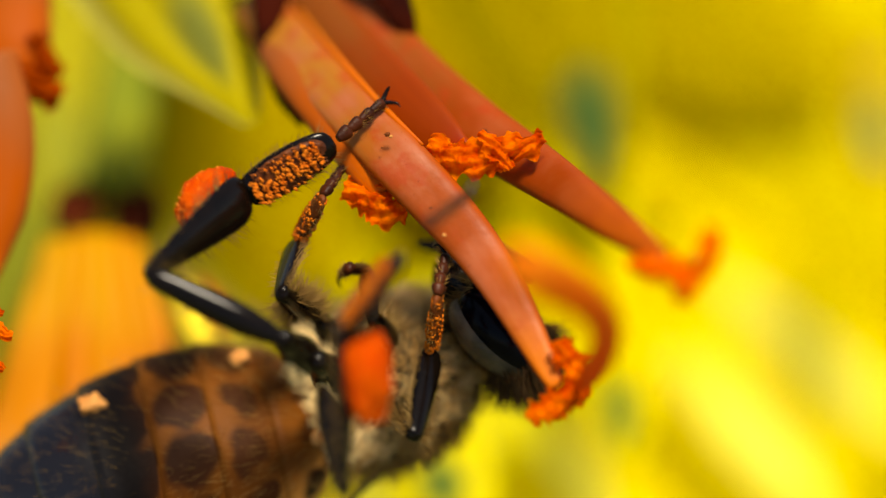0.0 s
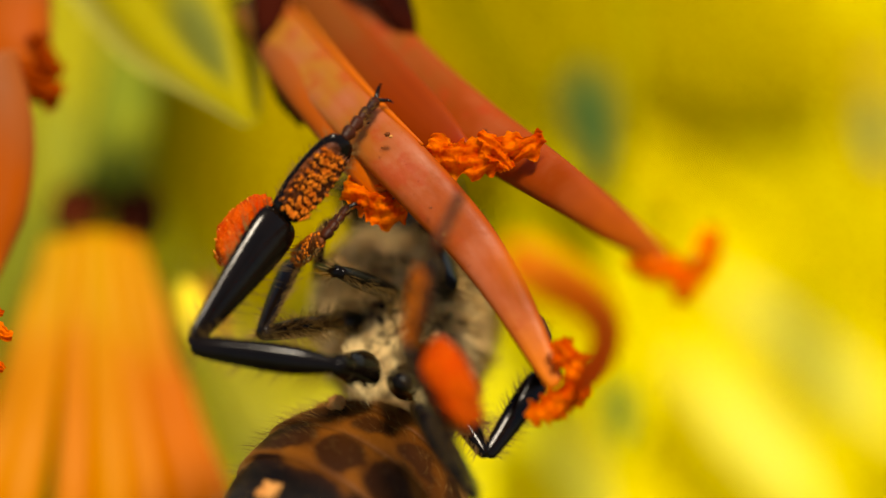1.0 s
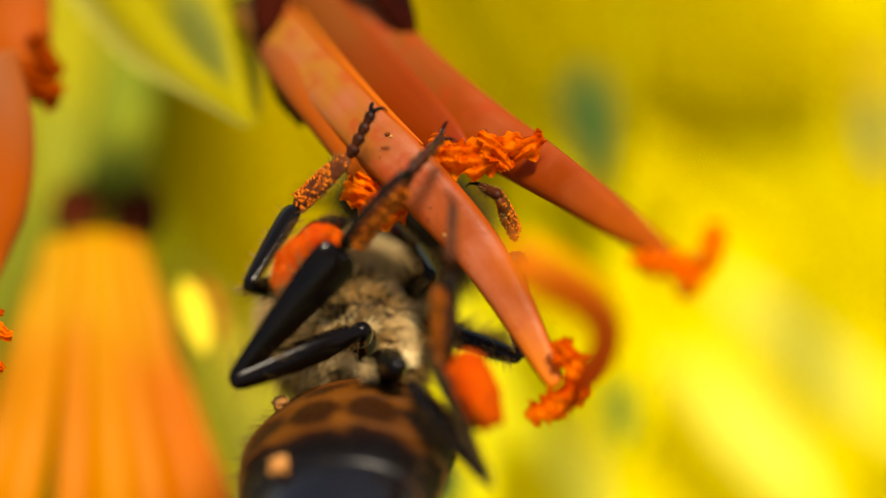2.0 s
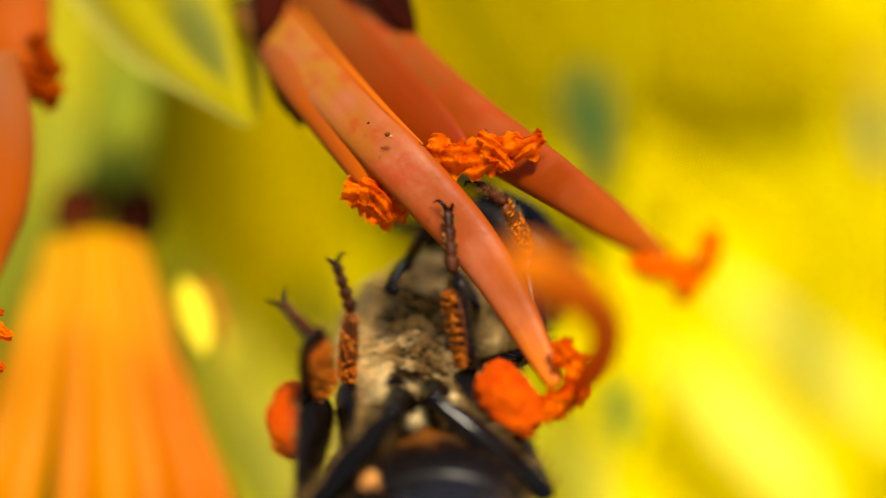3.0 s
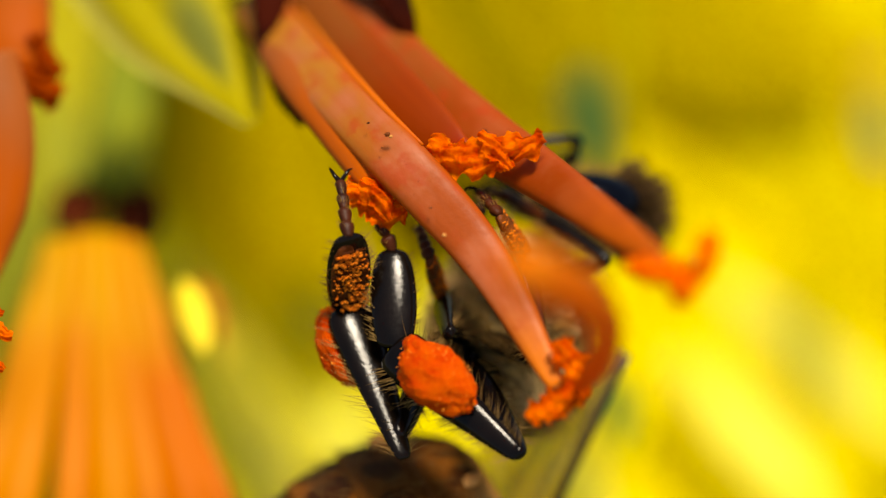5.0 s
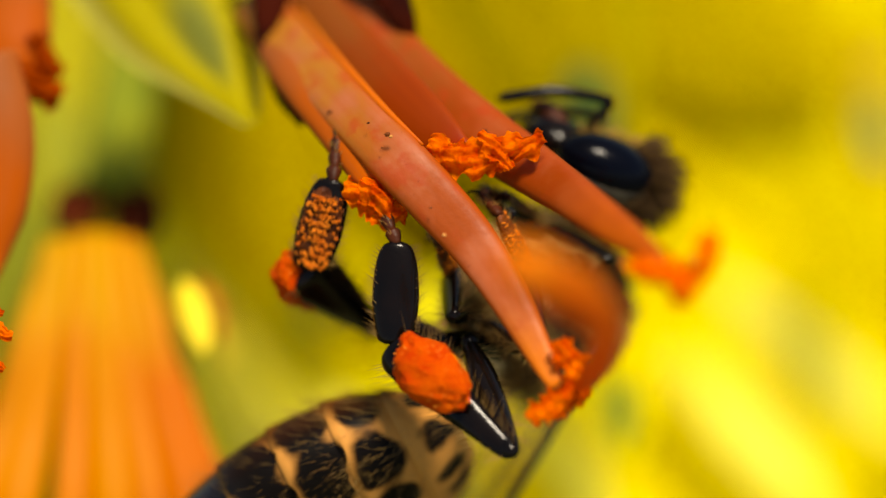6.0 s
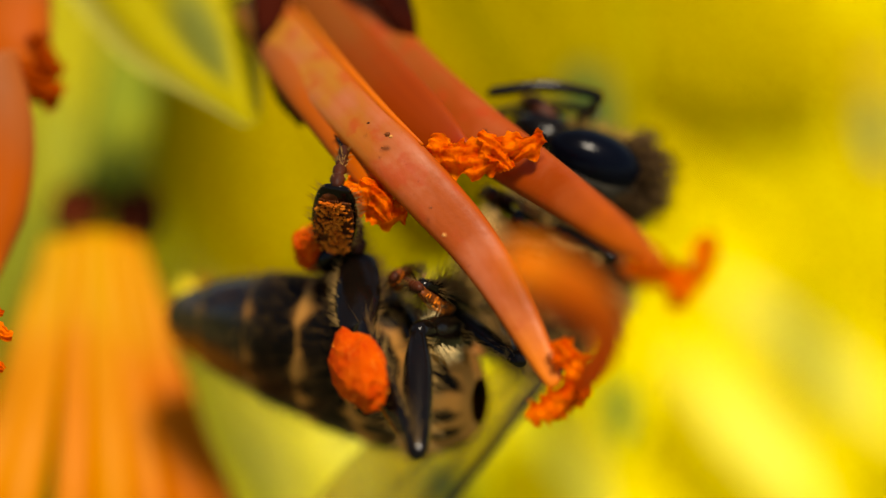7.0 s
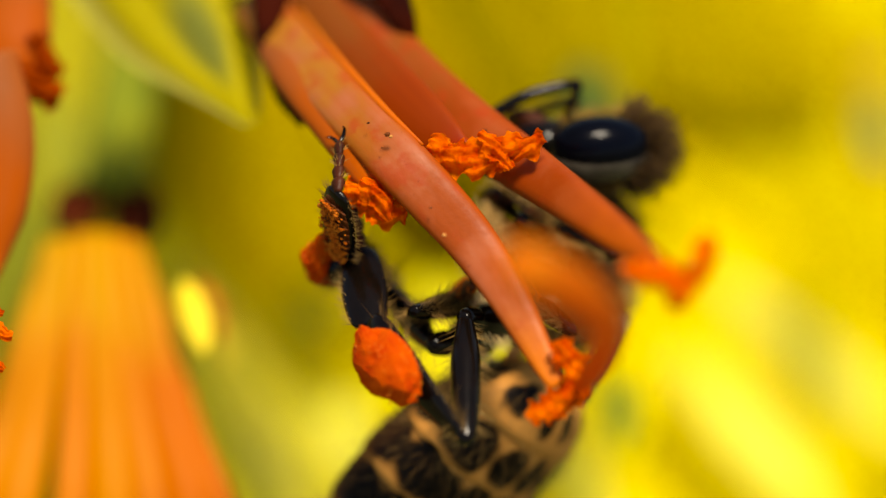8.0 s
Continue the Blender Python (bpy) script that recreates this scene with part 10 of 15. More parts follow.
    walk(mid_a[1], [
        (0, pose(-0.00108, 0.00004, -0.00462, 153.3, -28.3, -56.9)), (0.1, pose(-0.00100, -0.00024, -0.00468, 155.8, -31.5, -51.3)), (0.2, pose(-0.00083, -0.00048, -0.00470, 158.1, -35.3, -48.5)),
        (0.25, pose(-0.00070, -0.00042, -0.00466, 158.7, -36.1, -49.9)), (0.3, pose(-0.00058, -0.00036, -0.00462, 159.4, -36.9, -51.4)), (0.4, pose(-0.00064, -0.00080, -0.00471, 159.2, -40.5, -43.4)),
        (0.5, pose(-0.00094, -0.00111, -0.00471, 154.1, -39.1, -32.4)), (0.6, pose(-0.00102, -0.00122, -0.00464, 153.6, -38.4, -28.2)), (0.75, pose(-0.00113, -0.00167, -0.00443, 152.4, -33.9, -13.8)),
        (0.8, pose(-0.00120, -0.00188, -0.00433, 151.7, -31.3, -7.9)), (0.9, pose(-0.00139, -0.00223, -0.00396, 149.6, -25.4, 6.7)), (1, pose(-0.00155, -0.00242, -0.00358, 148.7, -18.9, 21.2)),
        (1.1, pose(-0.00169, -0.00216, -0.00352, 155.5, -2.9, 33.1)), (1.2, pose(-0.00177, -0.00186, -0.00363, 165.7, 11.2, 44.5)), (1.25, pose(-0.00166, -0.00184, -0.00375, 166.2, 10.2, 47.3)),
        (1.4, pose(-0.00143, -0.00177, -0.00405, 167.2, 7.4, 53.2)), (1.5, pose(-0.00138, -0.00175, -0.00412, 167.3, 6.5, 54.4)), (1.7, pose(-0.00180, -0.00172, -0.00394, 164.0, 6.9, 44.3)),
        (1.75, pose(-0.00188, -0.00168, -0.00392, 163.4, 7.2, 42.0)), (2, pose(-0.00225, -0.00148, -0.00392, 162.6, 4.5, 39.2)), (2.25, pose(-0.00263, -0.00133, -0.00399, 163.3, -3.1, 43.8)),
        (2.5, pose(-0.00314, -0.00128, -0.00395, 163.2, -11.6, 46.5)), (2.75, pose(-0.00388, -0.00124, -0.00361, 160.2, -16.5, 37.3)), (2.8, pose(-0.00406, -0.00120, -0.00348, 159.2, -16.5, 33.3)),
        (2.9, pose(-0.00473, -0.00111, -0.00271, 156.4, -7.1, 15.8)), (3, pose(-0.00538, -0.00025, -0.00204, 151.2, 2.0, -11.4)), (3.1, pose(-0.00429, 0.00014, -0.00293, 155.8, -14.0, -20.5)),
        (3.2, pose(-0.00291, 0.00043, -0.00335, 167.1, -30.1, -26.4)), (3.25, pose(-0.00263, 0.00075, -0.00335, 173.2, -30.2, -32.9)), (3.3, pose(-0.00229, 0.00108, -0.00332, 179.1, -27.5, -37.4)),
        (3.35, pose(-0.00193, 0.00138, -0.00325, -175.8, -23.5, -39.7)), (3.4, pose(-0.00161, 0.00163, -0.00318, -171.7, -19.5, -40.5)), (3.5, pose(-0.00121, 0.00186, -0.00311, -167.6, -15.5, -40.5)),
        (3.6, pose(-0.00104, 0.00187, -0.00316, -167.1, -17.3, -40.7)), (3.75, pose(-0.00080, 0.00172, -0.00329, -167.9, -23.2, -39.1)), (3.8, pose(-0.00074, 0.00164, -0.00334, -168.9, -25.4, -38.0)),
        (3.9, pose(-0.00090, 0.00174, -0.00325, -174.3, -21.5, -41.2)), (4, pose(-0.00108, 0.00178, -0.00316, 179.1, -18.4, -43.6)), (4.1, pose(-0.00129, 0.00163, -0.00310, 174.7, -19.7, -38.1)),
        (4.2, pose(-0.00153, 0.00150, -0.00302, 170.7, -19.1, -33.1)), (4.25, pose(-0.00130, 0.00127, -0.00326, 172.6, -24.8, -28.7)), (4.3, pose(-0.00101, 0.00104, -0.00349, 173.6, -30.3, -24.7)),
        (4.4, pose(-0.00109, 0.00098, -0.00357, 170.7, -27.1, -27.7)), (4.5, pose(-0.00126, 0.00112, -0.00344, 166.9, -23.3, -31.5)), (4.6, pose(-0.00122, 0.00099, -0.00346, 169.3, -30.0, -32.3)),
        (4.7, pose(-0.00124, 0.00082, -0.00349, 172.9, -35.3, -35.0)), (4.75, pose(-0.00127, 0.00082, -0.00349, 173.2, -35.0, -35.8)), (5, pose(-0.00163, 0.00108, -0.00349, 175.8, -29.3, -37.2)),
        (5.25, pose(-0.00214, 0.00161, -0.00340, -179.4, -20.2, -35.6)), (5.5, pose(-0.00261, 0.00216, -0.00318, -173.1, -11.9, -33.1)), (5.75, pose(-0.00286, 0.00250, -0.00299, -168.3, -7.2, -32.1)),
        (5.8, pose(-0.00287, 0.00253, -0.00297, -167.8, -6.9, -32.3)), (5.9, pose(-0.00329, 0.00258, -0.00248, -172.1, 0.9, -33.6)), (6, pose(-0.00368, 0.00262, -0.00183, -177.3, 9.2, -35.2)),
        (6.1, pose(-0.00370, 0.00254, -0.00194, -174.6, 7.9, -34.4)), (6.2, pose(-0.00365, 0.00244, -0.00221, -171.8, 6.1, -34.8)), (6.25, pose(-0.00366, 0.00240, -0.00229, -171.6, 6.6, -35.8)),
        (6.4, pose(-0.00374, 0.00228, -0.00240, -172.7, 10.3, -39.7)), (6.5, pose(-0.00381, 0.00248, -0.00204, -177.9, 15.8, -45.0)), (6.6, pose(-0.00386, 0.00269, -0.00171, 176.5, 18.6, -49.9)),
        (6.75, pose(-0.00396, 0.00276, -0.00177, 175.2, 15.0, -51.9)), (6.8, pose(-0.00400, 0.00278, -0.00180, 174.8, 13.5, -52.5)), (7, pose(-0.00397, 0.00299, -0.00198, 173.3, 6.8, -60.0)),
        (7.2, pose(-0.00406, 0.00265, -0.00243, -171.3, -1.8, -50.1)), (7.25, pose(-0.00408, 0.00253, -0.00261, -165.8, -6.0, -47.3)), (7.4, pose(-0.00421, 0.00220, -0.00324, -151.6, -18.4, -42.9)),
        (7.5, pose(-0.00417, 0.00212, -0.00357, -147.2, -22.4, -42.8)), (7.6, pose(-0.00408, 0.00213, -0.00383, -145.1, -24.6, -45.1)), (7.75, pose(-0.00394, 0.00233, -0.00342, -147.1, -25.5, -44.9)),
        (7.8, pose(-0.00386, 0.00237, -0.00337, -147.0, -26.7, -44.8)), (8, pose(-0.00355, 0.00236, -0.00350, -143.7, -31.9, -45.1))])
    walk(mid_a[2], [
        (0, pose(-0.00006, -0.00151, -0.00362, 175.2, 52.4, 22.1)), (0.1, pose(0.00013, -0.00164, -0.00357, 172.0, 52.1, 28.8)), (0.2, pose(0.00031, -0.00177, -0.00348, 168.5, 55.5, 35.6)),
        (0.25, pose(0.00040, -0.00173, -0.00342, 168.3, 58.4, 37.8)), (0.3, pose(0.00048, -0.00168, -0.00336, 168.3, 61.2, 40.4)), (0.4, pose(0.00053, -0.00191, -0.00334, 163.8, 67.2, 51.2)),
        (0.5, pose(0.00044, -0.00199, -0.00338, 177.0, 72.9, 76.5)), (0.6, pose(0.00044, -0.00200, -0.00333, -179.8, 71.6, 84.7)), (0.75, pose(0.00057, -0.00209, -0.00326, 177.8, 66.7, 91.5)),
        (0.8, pose(0.00058, -0.00212, -0.00323, 177.7, 64.5, 94.1)), (0.9, pose(0.00050, -0.00201, -0.00305, 178.3, 60.2, 101.6)), (1, pose(0.00031, -0.00169, -0.00290, -177.5, 54.9, 111.3)),
        (1.1, pose(0.00008, -0.00101, -0.00342, -173.4, 43.3, 103.8)), (1.2, pose(-0.00030, -0.00041, -0.00403, -175.5, 28.4, 82.9)), (1.25, pose(-0.00025, -0.00031, -0.00413, 179.9, 21.2, 75.5)),
        (1.4, pose(-0.00017, -0.00010, -0.00432, 177.5, 16.3, 74.7)), (1.5, pose(-0.00016, -0.00005, -0.00437, 177.4, 16.0, 75.4)), (1.7, pose(-0.00030, -0.00025, -0.00419, 177.8, 14.4, 74.1)),
        (1.75, pose(-0.00033, -0.00028, -0.00418, 178.2, 14.0, 74.1)), (2, pose(-0.00062, -0.00015, -0.00408, -173.5, 30.0, 91.1)), (2.25, pose(-0.00111, 0.00013, -0.00388, -171.7, 42.7, 97.3)),
        (2.5, pose(-0.00172, 0.00022, -0.00353, -176.6, 50.7, 88.1)), (2.75, pose(-0.00227, -0.00001, -0.00301, 170.9, 41.1, 56.7)), (2.8, pose(-0.00237, -0.00009, -0.00289, 171.1, 41.8, 55.5)),
        (2.9, pose(-0.00272, -0.00054, -0.00245, 166.7, 45.8, 39.2)), (3, pose(-0.00331, -0.00066, -0.00211, 170.1, 67.2, 37.2)), (3.1, pose(-0.00237, -0.00058, -0.00242, -174.9, 71.8, 71.8)),
        (3.2, pose(-0.00127, -0.00038, -0.00229, 174.8, 67.3, 76.5)), (3.25, pose(-0.00109, -0.00024, -0.00229, 175.3, 63.0, 75.2)), (3.3, pose(-0.00080, -0.00005, -0.00234, 176.4, 58.4, 74.3)),
        (3.35, pose(-0.00044, 0.00015, -0.00241, 177.9, 53.9, 73.6)), (3.4, pose(-0.00010, 0.00033, -0.00247, 179.2, 50.1, 73.2)), (3.5, pose(0.00034, 0.00054, -0.00254, 179.6, 45.9, 73.4)),
        (3.6, pose(0.00049, 0.00055, -0.00254, 176.4, 45.2, 73.9)), (3.75, pose(0.00070, 0.00050, -0.00246, 169.9, 46.0, 74.0)), (3.8, pose(0.00076, 0.00047, -0.00244, 167.9, 46.8, 74.2)),
        (3.9, pose(0.00058, 0.00044, -0.00248, 177.7, 47.6, 77.2)), (4, pose(0.00037, 0.00040, -0.00249, -172.1, 48.9, 80.5)), (4.1, pose(0.00027, 0.00041, -0.00238, -169.1, 50.7, 86.6)),
        (4.2, pose(0.00014, 0.00041, -0.00233, -164.0, 51.5, 93.6)), (4.25, pose(0.00038, 0.00035, -0.00238, -172.8, 52.3, 91.5)), (4.3, pose(0.00064, 0.00028, -0.00242, 178.8, 53.2, 89.0)),
        (4.4, pose(0.00058, 0.00011, -0.00261, -173.9, 53.1, 90.1)), (4.5, pose(0.00040, 0.00011, -0.00260, -165.3, 53.7, 91.4)), (4.6, pose(0.00032, 0.00001, -0.00241, -176.0, 62.3, 87.5)),
        (4.7, pose(0.00018, -0.00016, -0.00227, 166.3, 69.5, 72.9)), (4.75, pose(0.00013, -0.00019, -0.00228, 166.6, 69.2, 72.7)), (5, pose(-0.00016, -0.00004, -0.00246, 176.0, 65.1, 82.0)),
        (5.25, pose(-0.00053, 0.00045, -0.00268, -175.0, 56.3, 94.1)), (5.5, pose(-0.00088, 0.00104, -0.00275, -172.7, 45.9, 101.2)), (5.75, pose(-0.00108, 0.00139, -0.00272, -174.2, 38.5, 104.4)),
        (5.8, pose(-0.00110, 0.00140, -0.00272, -174.6, 37.7, 104.6)), (5.9, pose(-0.00153, 0.00141, -0.00251, -165.1, 33.9, 110.2)), (6, pose(-0.00198, 0.00142, -0.00217, -155.9, 28.8, 115.6)),
        (6.1, pose(-0.00198, 0.00136, -0.00223, -162.4, 28.5, 117.8)), (6.2, pose(-0.00193, 0.00124, -0.00244, -172.4, 30.5, 121.5)), (6.25, pose(-0.00196, 0.00117, -0.00253, -176.3, 31.3, 123.9)),
        (6.4, pose(-0.00215, 0.00095, -0.00277, 175.0, 31.1, 131.1)), (6.5, pose(-0.00237, 0.00105, -0.00262, 177.8, 24.7, 133.5)), (6.6, pose(-0.00257, 0.00116, -0.00238, -177.9, 16.9, 133.5)),
        (6.75, pose(-0.00270, 0.00115, -0.00232, -178.6, 10.5, 133.5)), (6.8, pose(-0.00275, 0.00115, -0.00229, -178.6, 8.7, 133.4)), (7, pose(-0.00292, 0.00117, -0.00223, -177.2, 8.9, 126.2)),
        (7.2, pose(-0.00270, 0.00103, -0.00236, 180.0, 12.0, 117.5)), (7.25, pose(-0.00266, 0.00099, -0.00239, 178.6, 12.2, 113.4)), (7.4, pose(-0.00275, 0.00083, -0.00257, 173.4, 10.1, 101.1)),
        (7.5, pose(-0.00274, 0.00080, -0.00276, 171.2, 8.7, 97.4)), (7.6, pose(-0.00273, 0.00077, -0.00295, 169.5, 7.6, 96.7)), (7.75, pose(-0.00259, 0.00099, -0.00251, 173.4, 3.0, 100.4)),
        (7.8, pose(-0.00252, 0.00104, -0.00242, 173.8, 1.4, 101.9)), (8, pose(-0.00229, 0.00109, -0.00238, 171.4, -1.6, 106.0))])
    walk(mid_a[3], [
        (0, pose(0.00082, -0.00116, -0.00485, 153.7, -24.4, -40.4)), (0.1, pose(0.00097, -0.00118, -0.00480, 155.0, -28.2, -34.2)), (0.2, pose(0.00102, -0.00126, -0.00476, 155.7, -32.6, -30.9)),
        (0.25, pose(0.00104, -0.00123, -0.00474, 156.0, -33.5, -32.4)), (0.3, pose(0.00105, -0.00120, -0.00472, 156.4, -34.4, -33.8)), (0.4, pose(0.00091, -0.00144, -0.00478, 155.0, -37.3, -25.2)),
        (0.5, pose(0.00055, -0.00154, -0.00487, 151.2, -33.9, -14.8)), (0.6, pose(0.00048, -0.00151, -0.00481, 150.7, -33.3, -10.1)), (0.75, pose(0.00055, -0.00147, -0.00468, 149.0, -32.2, 4.9)),
        (0.8, pose(0.00053, -0.00146, -0.00464, 148.4, -30.9, 10.5)), (0.9, pose(0.00034, -0.00125, -0.00440, 147.2, -27.4, 23.2)), (1, pose(-0.00002, -0.00086, -0.00417, 147.6, -22.8, 32.7)),
        (1.1, pose(-0.00019, 0.00009, -0.00448, 154.5, -3.7, 29.3)), (1.2, pose(-0.00013, 0.00095, -0.00478, 159.0, 14.5, 27.0)), (1.25, pose(0.00011, 0.00109, -0.00469, 159.1, 10.8, 29.0)),
        (1.4, pose(0.00025, 0.00144, -0.00479, 166.6, 7.0, 51.8)), (1.5, pose(0.00025, 0.00153, -0.00483, 173.2, 13.1, 66.6)), (1.7, pose(0.00013, 0.00124, -0.00459, 172.5, 25.2, 62.5)),
        (1.75, pose(0.00009, 0.00120, -0.00456, 172.1, 26.5, 60.7)), (2, pose(-0.00064, 0.00120, -0.00486, 170.5, 31.7, 56.3)), (2.25, pose(-0.00126, 0.00127, -0.00494, 168.9, 37.1, 54.6)),
        (2.5, pose(-0.00169, 0.00121, -0.00473, 166.9, 42.4, 51.4)), (2.75, pose(-0.00163, 0.00097, -0.00404, 165.9, 46.6, 46.1)), (2.8, pose(-0.00170, 0.00088, -0.00394, 166.1, 47.2, 45.0)),
        (2.9, pose(-0.00185, 0.00016, -0.00360, 154.4, 53.0, 15.5)), (3, pose(-0.00283, -0.00030, -0.00354, 139.9, 53.5, -23.8)), (3.1, pose(-0.00222, -0.00012, -0.00390, 151.2, 44.0, -16.0)),
        (3.2, pose(-0.00113, 0.00020, -0.00373, 167.3, -8.1, -15.9)), (3.25, pose(-0.00091, 0.00044, -0.00368, 172.8, -7.7, -17.0)), (3.3, pose(-0.00058, 0.00073, -0.00367, 178.4, -6.7, -18.2)),
        (3.35, pose(-0.00019, 0.00103, -0.00367, -176.2, -5.5, -19.3)), (3.4, pose(0.00019, 0.00129, -0.00367, -171.7, -4.6, -20.3)), (3.5, pose(0.00065, 0.00158, -0.00366, -167.3, -5.8, -23.0)),
        (3.6, pose(0.00079, 0.00161, -0.00364, -167.2, -10.8, -25.7)), (3.75, pose(0.00100, 0.00154, -0.00358, -168.9, -20.3, -27.3)), (3.8, pose(0.00105, 0.00149, -0.00357, -170.0, -23.4, -27.1)),
        (3.9, pose(0.00081, 0.00147, -0.00362, -174.2, -20.8, -32.6)), (4, pose(0.00054, 0.00141, -0.00366, 179.8, -18.6, -36.8)), (4.1, pose(0.00033, 0.00139, -0.00359, 175.3, -21.1, -32.2)),
        (4.2, pose(0.00008, 0.00138, -0.00354, 171.2, -21.4, -27.9)), (4.25, pose(0.00036, 0.00130, -0.00361, 172.5, -27.7, -23.6)), (4.3, pose(0.00066, 0.00121, -0.00367, 173.0, -33.7, -19.8)),
        (4.4, pose(0.00057, 0.00104, -0.00385, 170.3, -30.9, -23.1)), (4.5, pose(0.00038, 0.00103, -0.00386, 166.8, -27.0, -26.9)), (4.6, pose(0.00035, 0.00073, -0.00379, 169.8, -19.0, -26.6)),
        (4.7, pose(0.00033, 0.00036, -0.00372, 172.0, -8.6, -24.8)), (4.75, pose(0.00030, 0.00034, -0.00373, 172.4, -9.3, -25.9)), (5, pose(-0.00007, 0.00061, -0.00387, 175.7, -10.1, -30.9)),
        (5.25, pose(-0.00059, 0.00131, -0.00397, -179.4, -7.6, -35.2)), (5.5, pose(-0.00109, 0.00210, -0.00387, -174.8, -4.3, -39.7)), (5.75, pose(-0.00139, 0.00257, -0.00369, -172.7, -2.5, -45.3)),
        (5.8, pose(-0.00141, 0.00260, -0.00367, -172.7, -2.6, -46.7)), (5.9, pose(-0.00197, 0.00262, -0.00338, -179.7, 2.7, -50.0)), (6, pose(-0.00257, 0.00264, -0.00292, 172.3, 8.2, -53.1)),
        (6.1, pose(-0.00261, 0.00257, -0.00297, 175.7, 6.7, -51.6)), (6.2, pose(-0.00263, 0.00238, -0.00323, -179.2, 4.0, -49.1)), (6.25, pose(-0.00270, 0.00227, -0.00334, -178.0, 3.3, -48.5)),
        (6.4, pose(-0.00302, 0.00196, -0.00358, -176.6, 3.0, -47.6)), (6.5, pose(-0.00334, 0.00207, -0.00327, 178.7, 6.5, -50.6)), (6.6, pose(-0.00360, 0.00224, -0.00283, 173.2, 9.2, -54.4)),
        (6.75, pose(-0.00375, 0.00226, -0.00260, 172.0, 8.4, -55.9)), (6.8, pose(-0.00380, 0.00227, -0.00253, 171.8, 8.0, -56.2)), (7, pose(-0.00383, 0.00241, -0.00247, 172.5, 3.2, -60.6)),
        (7.2, pose(-0.00340, 0.00238, -0.00269, -170.0, -1.5, -48.0)), (7.25, pose(-0.00326, 0.00238, -0.00272, -164.6, -3.7, -44.7)), (7.4, pose(-0.00304, 0.00233, -0.00285, -152.4, -10.9, -38.0)),
        (7.5, pose(-0.00293, 0.00232, -0.00300, -148.9, -13.6, -36.7)), (7.6, pose(-0.00291, 0.00230, -0.00315, -147.3, -14.5, -36.9)), (7.75, pose(-0.00287, 0.00251, -0.00259, -149.6, -9.6, -32.5)),
        (7.8, pose(-0.00284, 0.00256, -0.00246, -149.9, -8.6, -30.8)), (8, pose(-0.00271, 0.00259, -0.00233, -148.8, -9.3, -26.4))])
